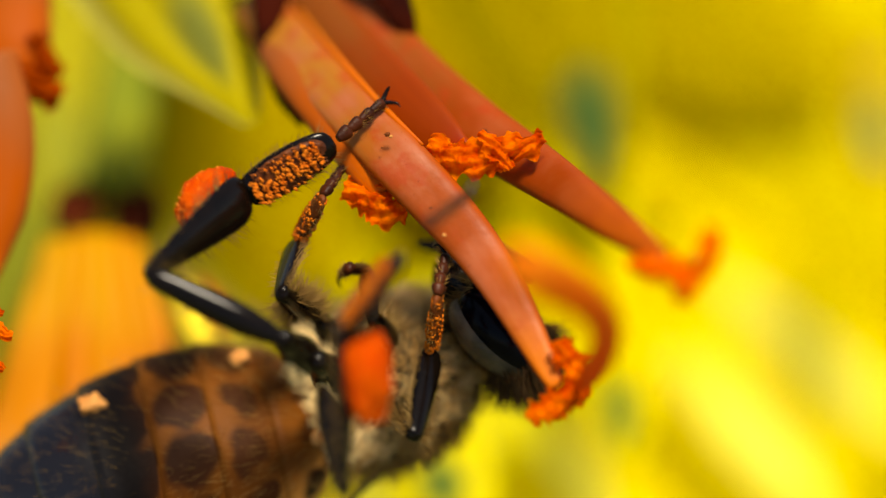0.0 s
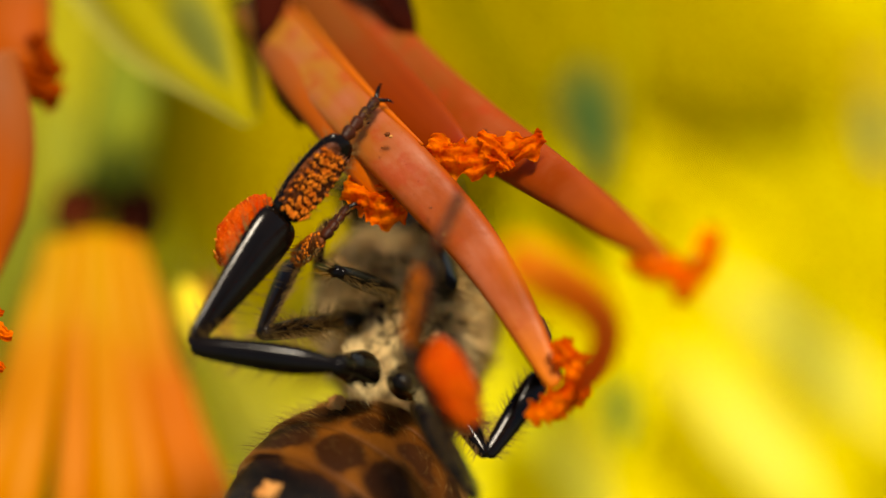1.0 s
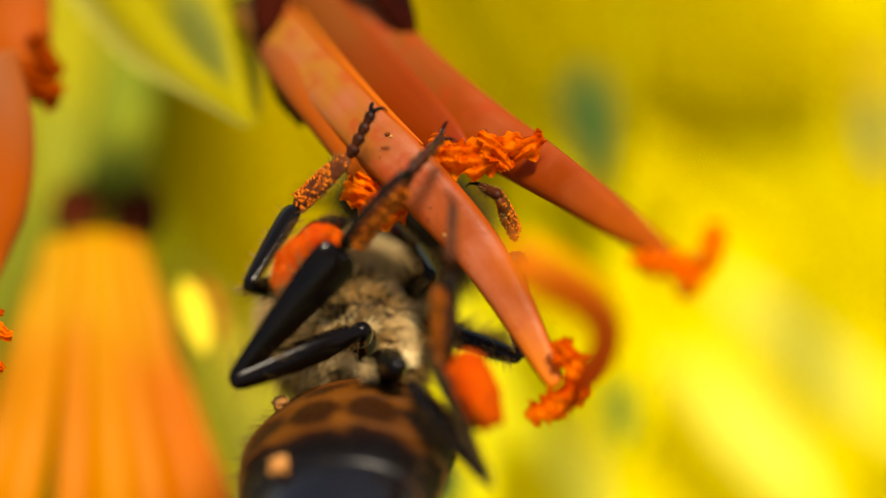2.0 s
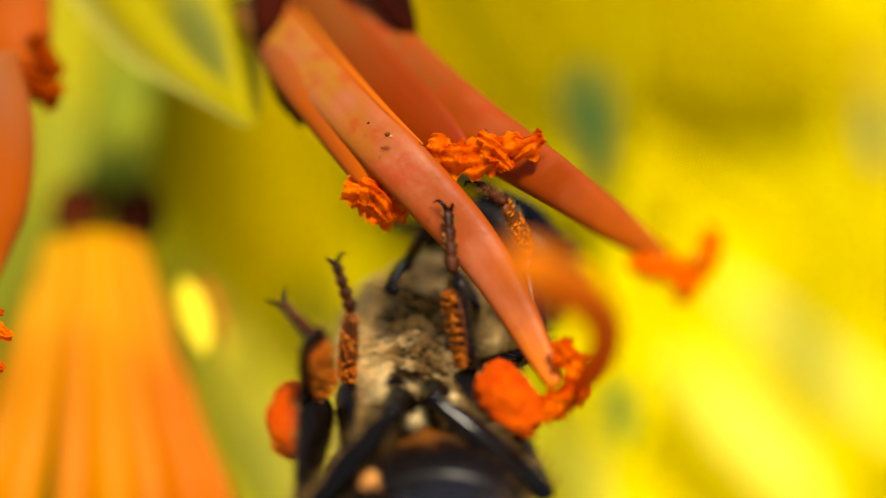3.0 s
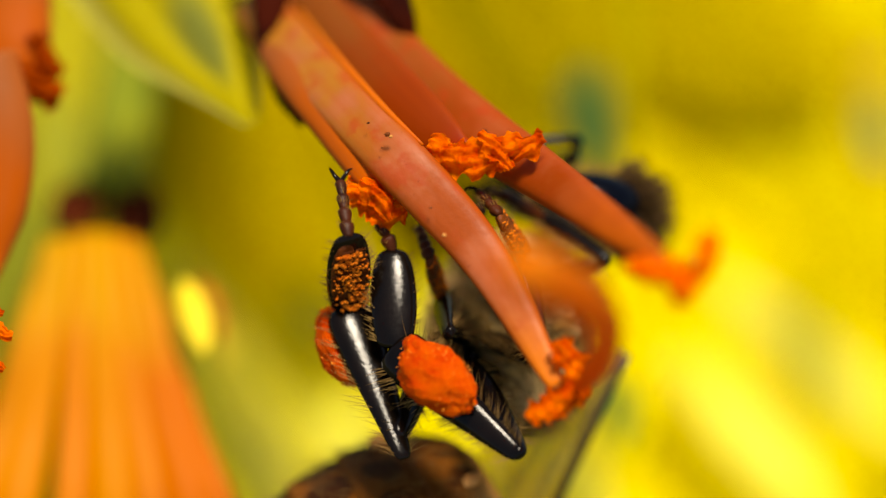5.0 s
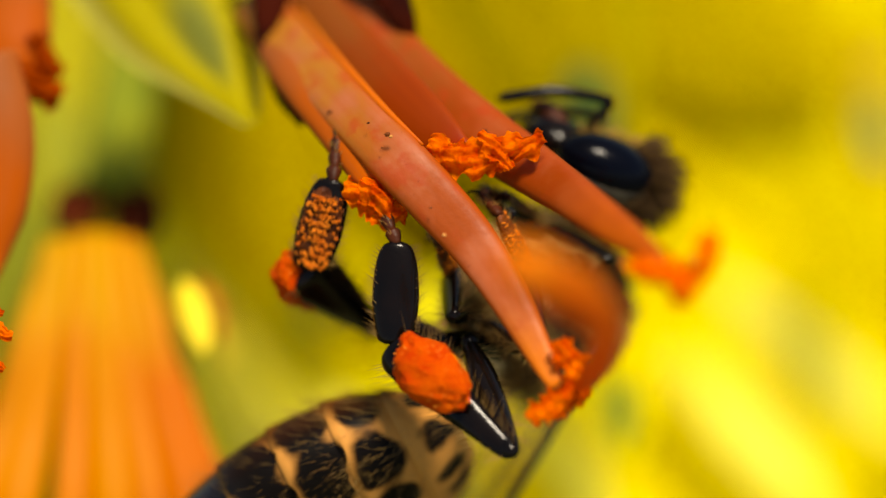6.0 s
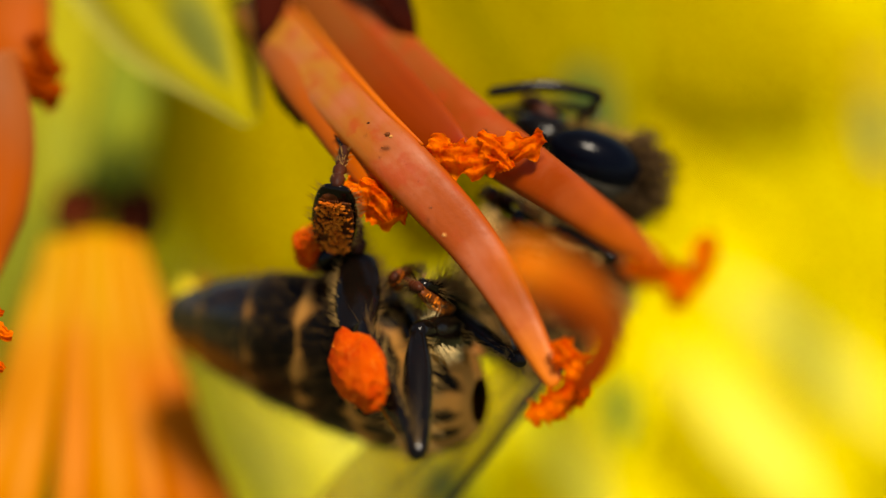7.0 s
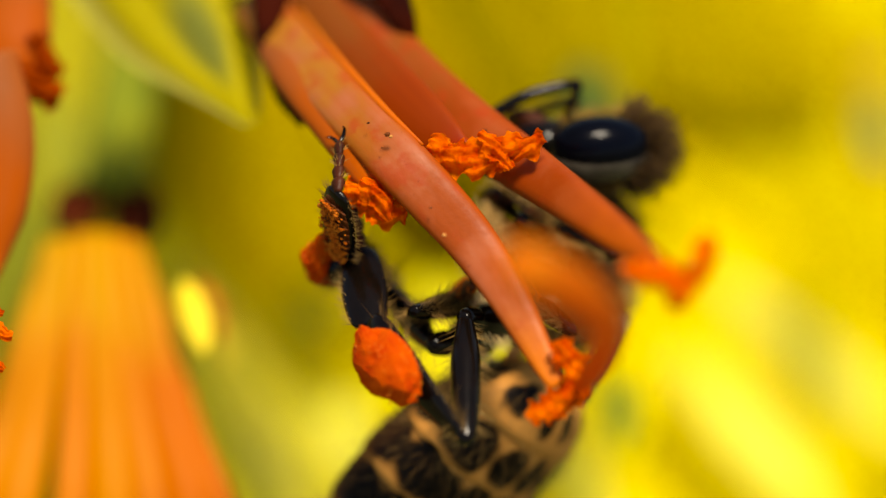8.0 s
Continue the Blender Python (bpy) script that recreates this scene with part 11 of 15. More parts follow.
    walk(mid_a[4], [
        (0, pose(-0.00056, -0.00058, -0.00231, -163.0, -73.3, 56.4)), (0.1, pose(-0.00060, -0.00076, -0.00232, -167.0, -69.8, 62.9)), (0.2, pose(-0.00064, -0.00095, -0.00231, -170.1, -66.1, 67.7)),
        (0.25, pose(-0.00060, -0.00090, -0.00227, -171.0, -66.9, 69.0)), (0.3, pose(-0.00056, -0.00086, -0.00223, -171.9, -67.7, 70.2)), (0.4, pose(-0.00072, -0.00125, -0.00231, -168.7, -60.1, 70.1)),
        (0.5, pose(-0.00082, -0.00150, -0.00230, -159.9, -54.9, 68.2)), (0.6, pose(-0.00077, -0.00151, -0.00223, -160.3, -54.3, 70.4)), (0.75, pose(-0.00049, -0.00152, -0.00208, -164.7, -53.5, 81.2)),
        (0.8, pose(-0.00043, -0.00153, -0.00204, -165.2, -53.0, 83.9)), (0.9, pose(-0.00047, -0.00137, -0.00187, -161.3, -53.4, 82.4)), (1, pose(-0.00063, -0.00109, -0.00175, -149.7, -57.0, 73.0)),
        (1.1, pose(-0.00052, -0.00071, -0.00193, -122.1, -68.5, 69.6)), (1.2, pose(-0.00048, -0.00042, -0.00214, -91.9, -77.3, 59.9)), (1.25, pose(-0.00055, -0.00034, -0.00218, -77.9, -78.1, 47.7)),
        (1.4, pose(-0.00095, -0.00011, -0.00233, -35.7, -72.7, 8.4)), (1.5, pose(-0.00113, -0.00004, -0.00240, -30.0, -69.7, 2.6)), (1.7, pose(-0.00113, -0.00017, -0.00217, -52.0, -67.4, 11.0)),
        (1.75, pose(-0.00110, -0.00019, -0.00215, -53.7, -67.7, 12.3)), (2, pose(-0.00115, -0.00018, -0.00216, -50.1, -66.6, 10.9)), (2.25, pose(-0.00144, -0.00011, -0.00224, -39.8, -61.7, 5.1)),
        (2.5, pose(-0.00185, -0.00011, -0.00224, -43.3, -54.0, 3.7)), (2.75, pose(-0.00234, -0.00016, -0.00205, -88.3, -44.0, 4.2)), (2.8, pose(-0.00244, -0.00016, -0.00198, -100.5, -41.6, 4.1)),
        (2.9, pose(-0.00272, -0.00028, -0.00161, -127.4, -32.5, 6.4)), (3, pose(-0.00305, -0.00010, -0.00131, -135.9, -24.8, 1.9)), (3.1, pose(-0.00220, -0.00005, -0.00168, -125.9, -40.5, 1.4)),
        (3.2, pose(-0.00127, 0.00004, -0.00158, -105.1, -58.0, -2.3)), (3.25, pose(-0.00116, 0.00015, -0.00149, -95.4, -59.2, -9.7)), (3.3, pose(-0.00104, 0.00024, -0.00139, -83.3, -60.7, -18.0)),
        (3.35, pose(-0.00091, 0.00031, -0.00131, -69.8, -62.3, -27.2)), (3.4, pose(-0.00078, 0.00037, -0.00125, -55.7, -64.1, -36.9)), (3.5, pose(-0.00062, 0.00042, -0.00122, -33.8, -66.6, -53.0)),
        (3.6, pose(-0.00055, 0.00044, -0.00124, -21.6, -68.4, -62.7)), (3.75, pose(-0.00043, 0.00040, -0.00127, -1.9, -72.2, -77.8)), (3.8, pose(-0.00039, 0.00037, -0.00129, 5.5, -74.0, -83.3)),
        (3.9, pose(-0.00044, 0.00041, -0.00125, -4.3, -71.2, -77.3)), (4, pose(-0.00050, 0.00044, -0.00120, -14.8, -68.7, -70.8)), (4.1, pose(-0.00056, 0.00041, -0.00111, -30.1, -66.1, -57.2)),
        (4.2, pose(-0.00063, 0.00037, -0.00105, -44.9, -63.3, -44.6)), (4.25, pose(-0.00051, 0.00024, -0.00119, -36.4, -73.8, -43.2)), (4.3, pose(-0.00034, 0.00010, -0.00134, -22.1, -84.5, -49.8)),
        (4.4, pose(-0.00033, -0.00001, -0.00147, -80.8, -85.9, 6.4)), (4.5, pose(-0.00041, 0.00008, -0.00139, -55.6, -81.8, -22.2)), (4.6, pose(-0.00034, 0.00002, -0.00140, -66.7, -85.4, -8.1)),
        (4.7, pose(-0.00031, -0.00006, -0.00140, -114.4, -86.4, 39.9)), (4.75, pose(-0.00035, -0.00006, -0.00140, -105.9, -85.3, 29.2)), (5, pose(-0.00056, 0.00012, -0.00151, -58.9, -78.5, -22.7)),
        (5.25, pose(-0.00080, 0.00051, -0.00168, -34.6, -66.9, -45.8)), (5.5, pose(-0.00105, 0.00096, -0.00174, -24.3, -55.6, -53.5)), (5.75, pose(-0.00120, 0.00122, -0.00173, -23.0, -49.4, -55.3)),
        (5.8, pose(-0.00122, 0.00122, -0.00172, -24.0, -49.1, -55.1)), (5.9, pose(-0.00151, 0.00121, -0.00150, -40.6, -41.9, -46.4)), (6, pose(-0.00181, 0.00120, -0.00116, -57.0, -31.5, -39.2)),
        (6.1, pose(-0.00187, 0.00112, -0.00116, -59.2, -31.4, -35.9)), (6.2, pose(-0.00193, 0.00098, -0.00127, -60.6, -33.8, -31.3)), (6.25, pose(-0.00200, 0.00090, -0.00129, -62.9, -34.1, -28.2)),
        (6.4, pose(-0.00221, 0.00068, -0.00136, -68.5, -33.8, -19.6)), (6.5, pose(-0.00229, 0.00080, -0.00112, -69.6, -27.6, -22.0)), (6.6, pose(-0.00232, 0.00098, -0.00087, -70.6, -21.2, -26.1)),
        (6.75, pose(-0.00238, 0.00114, -0.00085, -68.5, -19.8, -29.0)), (6.8, pose(-0.00240, 0.00119, -0.00084, -67.7, -19.4, -29.9)), (7, pose(-0.00250, 0.00138, -0.00088, -71.6, -19.1, -32.9)),
        (7.2, pose(-0.00260, 0.00107, -0.00127, -70.0, -27.2, -25.5)), (7.25, pose(-0.00265, 0.00095, -0.00143, -71.6, -30.0, -22.5)), (7.4, pose(-0.00289, 0.00058, -0.00197, -78.9, -37.8, -13.1)),
        (7.5, pose(-0.00290, 0.00048, -0.00227, -79.6, -42.2, -11.1)), (7.6, pose(-0.00288, 0.00050, -0.00246, -78.6, -44.8, -11.5)), (7.75, pose(-0.00264, 0.00083, -0.00200, -71.2, -40.1, -20.6)),
        (7.8, pose(-0.00253, 0.00094, -0.00189, -68.2, -39.1, -23.9)), (8, pose(-0.00228, 0.00113, -0.00181, -60.1, -39.4, -30.9))])
    walk(mid_b[0], [
        (0, pose(-0.00035, 0.00100, -0.00088, 115.3, 34.2, 95.5)), (0.1, pose(-0.00052, 0.00100, -0.00151, 121.8, 20.5, 96.4)), (0.2, pose(-0.00073, 0.00068, -0.00188, 126.4, 8.7, 102.3)),
        (0.25, pose(-0.00068, 0.00064, -0.00203, 129.0, 1.2, 103.0)), (0.3, pose(-0.00064, 0.00070, -0.00232, 132.1, -9.0, 102.7)), (0.4, pose(-0.00055, 0.00038, -0.00239, 138.5, 6.9, 85.8)),
        (0.5, pose(-0.00098, -0.00048, -0.00184, 121.1, 29.3, 94.8)), (0.6, pose(-0.00099, -0.00045, -0.00182, 120.0, 29.2, 102.9)), (0.75, pose(-0.00099, -0.00022, -0.00191, 126.0, 20.9, 124.8)),
        (0.8, pose(-0.00104, -0.00013, -0.00194, 128.8, 15.9, 132.1)), (0.9, pose(-0.00137, 0.00015, -0.00185, 133.8, 4.3, 146.4)), (1, pose(-0.00179, 0.00045, -0.00162, 137.4, -4.9, 156.4)),
        (1.1, pose(-0.00146, 0.00087, -0.00083, 146.5, -1.3, 142.7)), (1.2, pose(-0.00116, 0.00118, -0.00061, 171.9, -8.0, 121.3)), (1.25, pose(-0.00126, 0.00119, -0.00074, 173.3, -11.3, 121.3)),
        (1.4, pose(-0.00128, 0.00116, -0.00084, 171.4, -13.8, 125.7)), (1.5, pose(-0.00124, 0.00116, -0.00089, 169.9, -14.9, 127.9)), (1.7, pose(-0.00103, 0.00132, -0.00073, 162.1, -13.7, 133.5)),
        (1.75, pose(-0.00100, 0.00133, -0.00070, 161.6, -13.0, 133.5)), (2, pose(-0.00095, 0.00129, -0.00048, 162.2, -7.0, 132.9)), (2.25, pose(-0.00110, 0.00114, -0.00029, 168.8, -0.9, 130.5)),
        (2.5, pose(-0.00134, 0.00094, -0.00020, -177.1, 2.9, 125.4)), (2.75, pose(-0.00135, 0.00085, -0.00011, -167.6, 6.7, 121.4)), (2.8, pose(-0.00128, 0.00086, -0.00008, -168.2, 7.9, 121.3)),
        (2.9, pose(-0.00101, 0.00073, 0.00003, -172.0, 14.2, 114.1)), (3, pose(-0.00135, 0.00066, -0.00037, -179.5, 23.4, 100.5)), (3.1, pose(-0.00050, -0.00003, -0.00022, 147.6, 29.4, 94.2)),
        (3.2, pose(-0.00032, -0.00013, -0.00071, 81.9, 29.7, 90.5)), (3.25, pose(-0.00038, 0.00002, -0.00082, 50.9, 27.8, 88.0)), (3.3, pose(-0.00055, 0.00036, -0.00109, 26.5, 25.7, 85.1)),
        (3.35, pose(-0.00082, 0.00092, -0.00144, 11.7, 23.6, 82.3)), (3.4, pose(-0.00097, 0.00134, -0.00159, 2.7, 21.9, 79.6)), (3.5, pose(-0.00115, 0.00185, -0.00172, -4.3, 20.2, 76.5)),
        (3.6, pose(-0.00111, 0.00183, -0.00173, -3.7, 19.2, 76.4)), (3.75, pose(-0.00097, 0.00166, -0.00175, 5.3, 17.0, 78.7)), (3.8, pose(-0.00091, 0.00157, -0.00175, 13.0, 16.5, 79.9)),
        (3.9, pose(-0.00083, 0.00158, -0.00156, 50.0, 14.4, 77.6)), (4, pose(-0.00079, 0.00160, -0.00143, 88.7, 14.7, 75.0)), (4.1, pose(-0.00096, 0.00158, -0.00149, 109.4, 15.0, 82.7)),
        (4.2, pose(-0.00119, 0.00150, -0.00162, 122.6, 11.4, 93.3)), (4.25, pose(-0.00111, 0.00126, -0.00193, 120.6, 9.5, 100.8)), (4.3, pose(-0.00094, 0.00100, -0.00223, 118.8, 8.6, 107.9)),
        (4.4, pose(-0.00090, 0.00081, -0.00240, 127.1, 1.1, 109.1)), (4.5, pose(-0.00096, 0.00084, -0.00228, 133.6, -2.8, 105.4)), (4.6, pose(-0.00065, 0.00061, -0.00196, 119.8, 8.5, 113.7)),
        (4.7, pose(-0.00038, 0.00032, -0.00145, 106.6, 19.4, 119.2)), (4.75, pose(-0.00042, 0.00030, -0.00146, 106.5, 19.1, 118.6)), (5, pose(-0.00071, 0.00038, -0.00166, 108.2, 12.3, 118.8)),
        (5.25, pose(-0.00098, 0.00057, -0.00178, 110.4, -0.2, 121.7)), (5.5, pose(-0.00141, 0.00101, -0.00199, 110.7, -13.3, 125.5)), (5.75, pose(-0.00164, 0.00122, -0.00202, 110.0, -22.4, 127.8)),
        (5.8, pose(-0.00166, 0.00122, -0.00202, 109.9, -23.3, 127.7)), (5.9, pose(-0.00206, 0.00129, -0.00177, 118.1, -29.7, 122.9)), (6, pose(-0.00245, 0.00135, -0.00134, 128.0, -35.4, 116.5)),
        (6.1, pose(-0.00188, 0.00048, -0.00103, 114.3, -32.9, 129.2)), (6.2, pose(-0.00180, 0.00030, -0.00088, 100.7, -26.8, 142.9)), (6.25, pose(-0.00181, 0.00025, -0.00086, 98.3, -25.3, 145.1)),
        (6.4, pose(-0.00186, 0.00016, -0.00082, 93.7, -23.5, 150.6)), (6.5, pose(-0.00183, 0.00032, -0.00059, 95.6, -28.3, 149.2)), (6.6, pose(-0.00179, 0.00046, -0.00037, 98.9, -33.4, 145.8)),
        (6.75, pose(-0.00210, 0.00088, -0.00034, 97.7, -31.0, 143.5)), (6.8, pose(-0.00218, 0.00099, -0.00032, 96.9, -29.2, 142.2)), (7, pose(-0.00239, 0.00126, -0.00034, 94.5, -20.0, 131.0)),
        (7.2, pose(-0.00258, 0.00117, -0.00060, 80.7, -8.6, 126.6)), (7.25, pose(-0.00267, 0.00110, -0.00068, 75.4, -4.9, 123.9)), (7.4, pose(-0.00303, 0.00084, -0.00102, 58.8, 2.4, 113.6)),
        (7.5, pose(-0.00309, 0.00077, -0.00126, 53.5, 3.1, 110.5)), (7.6, pose(-0.00307, 0.00082, -0.00149, 56.2, 1.1, 112.1)), (7.75, pose(-0.00266, 0.00137, -0.00115, 71.9, -7.3, 121.4)),
        (7.8, pose(-0.00253, 0.00156, -0.00109, 75.4, -9.8, 125.0)), (8, pose(-0.00231, 0.00197, -0.00114, 79.2, -13.8, 134.6))])
    walk(mid_b[1], [
        (0, pose(-0.00054, 0.00302, -0.00225, -129.9, -5.1, -49.1)), (0.1, pose(-0.00077, 0.00328, -0.00237, -126.2, -12.4, -54.0)), (0.2, pose(-0.00125, 0.00304, -0.00225, -125.7, -11.3, -43.0)),
        (0.25, pose(-0.00124, 0.00302, -0.00208, -126.1, -9.7, -38.8)), (0.3, pose(-0.00117, 0.00305, -0.00194, -126.0, -9.0, -37.5)), (0.4, pose(-0.00037, 0.00280, -0.00268, -118.2, -26.5, -56.7)),
        (0.5, pose(-0.00116, 0.00164, -0.00304, -121.0, -28.9, -47.4)), (0.6, pose(-0.00147, 0.00163, -0.00301, -122.1, -30.7, -37.7)), (0.75, pose(-0.00229, 0.00165, -0.00278, -130.7, -30.3, -8.2)),
        (0.8, pose(-0.00261, 0.00162, -0.00261, -134.8, -27.2, 2.6)), (0.9, pose(-0.00340, 0.00150, -0.00204, -141.7, -17.3, 23.7)), (1, pose(-0.00402, 0.00143, -0.00142, -142.9, -7.8, 37.3)),
        (1.1, pose(-0.00340, 0.00235, -0.00078, -130.6, 16.2, 26.7)), (1.2, pose(-0.00242, 0.00325, -0.00027, -121.6, 47.5, 19.4)), (1.25, pose(-0.00250, 0.00323, -0.00026, -121.2, 47.0, 21.2)),
        (1.4, pose(-0.00267, 0.00308, -0.00026, -119.1, 45.0, 28.6)), (1.5, pose(-0.00270, 0.00303, -0.00027, -118.3, 44.3, 31.0)), (1.7, pose(-0.00267, 0.00304, -0.00015, -119.3, 44.5, 26.5)),
        (1.75, pose(-0.00264, 0.00306, -0.00015, -119.4, 44.7, 25.6)), (2, pose(-0.00260, 0.00307, -0.00018, -119.6, 46.5, 24.3)), (2.25, pose(-0.00269, 0.00300, -0.00025, -119.6, 48.4, 26.4)),
        (2.5, pose(-0.00275, 0.00293, -0.00033, -119.4, 50.2, 28.8)), (2.75, pose(-0.00261, 0.00292, -0.00040, -118.8, 52.1, 28.1)), (2.8, pose(-0.00254, 0.00293, -0.00041, -118.6, 52.5, 27.2)),
        (2.9, pose(-0.00198, 0.00289, -0.00057, -119.8, 52.5, 18.0)), (3, pose(-0.00175, 0.00286, -0.00133, -131.9, 31.1, -7.0)), (3.1, pose(-0.00065, 0.00209, -0.00142, -124.9, 43.7, -13.3)),
        (3.2, pose(-0.00033, 0.00198, -0.00193, -117.7, 31.5, -15.2)), (3.25, pose(-0.00030, 0.00219, -0.00196, -111.8, 29.1, -14.5)), (3.3, pose(-0.00036, 0.00256, -0.00215, -107.7, 20.8, -16.8)),
        (3.35, pose(-0.00051, 0.00314, -0.00241, -104.1, 8.4, -23.0)), (3.4, pose(-0.00057, 0.00357, -0.00250, -99.3, 2.4, -27.3)), (3.5, pose(-0.00061, 0.00408, -0.00257, -93.8, -3.2, -32.5)),
        (3.6, pose(-0.00057, 0.00406, -0.00253, -94.1, -3.5, -33.3)), (3.75, pose(-0.00052, 0.00394, -0.00246, -98.2, -2.2, -34.3)), (3.8, pose(-0.00050, 0.00386, -0.00245, -100.3, -1.3, -34.4)),
        (3.9, pose(-0.00032, 0.00389, -0.00216, -107.2, 9.0, -41.7)), (4, pose(-0.00017, 0.00388, -0.00205, -114.8, 15.5, -49.4)), (4.1, pose(-0.00066, 0.00392, -0.00212, -116.8, 11.2, -45.3)),
        (4.2, pose(-0.00132, 0.00388, -0.00211, -116.2, 6.7, -37.4)), (4.25, pose(-0.00155, 0.00363, -0.00234, -112.4, -0.5, -28.8)), (4.3, pose(-0.00168, 0.00330, -0.00259, -110.3, -7.3, -20.6)),
        (4.4, pose(-0.00170, 0.00311, -0.00244, -110.9, -4.1, -17.2)), (4.5, pose(-0.00161, 0.00319, -0.00217, -112.4, 1.5, -18.5)), (4.6, pose(-0.00162, 0.00281, -0.00232, -111.3, 1.9, -15.4)),
        (4.7, pose(-0.00150, 0.00234, -0.00226, -109.0, 7.0, -11.5)), (4.75, pose(-0.00153, 0.00233, -0.00226, -108.8, 7.0, -12.0)), (5, pose(-0.00186, 0.00247, -0.00217, -104.6, 10.5, -12.1)),
        (5.25, pose(-0.00227, 0.00264, -0.00178, -98.1, 19.6, -6.0)), (5.5, pose(-0.00279, 0.00295, -0.00142, -91.7, 22.2, -2.6)), (5.75, pose(-0.00303, 0.00301, -0.00110, -85.7, 24.9, 0.7)),
        (5.8, pose(-0.00303, 0.00300, -0.00105, -85.2, 25.3, 0.8)), (5.9, pose(-0.00322, 0.00308, -0.00056, -85.7, 33.2, -2.7)), (6, pose(-0.00334, 0.00313, 0.00007, -87.3, 42.0, -6.1)),
        (6.1, pose(-0.00318, 0.00208, 0.00030, -63.2, 62.4, 20.7)), (6.2, pose(-0.00354, 0.00162, 0.00022, -70.4, 66.2, 14.5)), (6.25, pose(-0.00362, 0.00152, 0.00018, -70.0, 65.1, 15.7)),
        (6.4, pose(-0.00381, 0.00126, 0.00016, -66.3, 63.1, 21.1)), (6.5, pose(-0.00368, 0.00142, 0.00057, -59.2, 67.7, 26.0)), (6.6, pose(-0.00348, 0.00161, 0.00097, -50.2, 73.3, 32.2)),
        (6.75, pose(-0.00379, 0.00213, 0.00092, -97.8, 69.4, -19.3)), (6.8, pose(-0.00387, 0.00230, 0.00087, -108.8, 66.4, -32.1)), (7, pose(-0.00390, 0.00300, 0.00049, -128.1, 53.7, -62.1)),
        (7.2, pose(-0.00403, 0.00311, -0.00024, -101.8, 32.3, -49.5)), (7.25, pose(-0.00402, 0.00312, -0.00047, -93.6, 25.0, -47.1)), (7.4, pose(-0.00401, 0.00308, -0.00112, -75.1, 6.5, -45.8)),
        (7.5, pose(-0.00395, 0.00305, -0.00139, -70.5, 2.2, -46.2)), (7.6, pose(-0.00399, 0.00308, -0.00154, -69.1, 2.1, -48.0)), (7.75, pose(-0.00393, 0.00344, -0.00084, -71.8, 5.6, -51.5)),
        (7.8, pose(-0.00391, 0.00354, -0.00067, -71.9, 5.9, -52.5)), (8, pose(-0.00398, 0.00367, -0.00056, -69.2, 4.5, -53.9))])
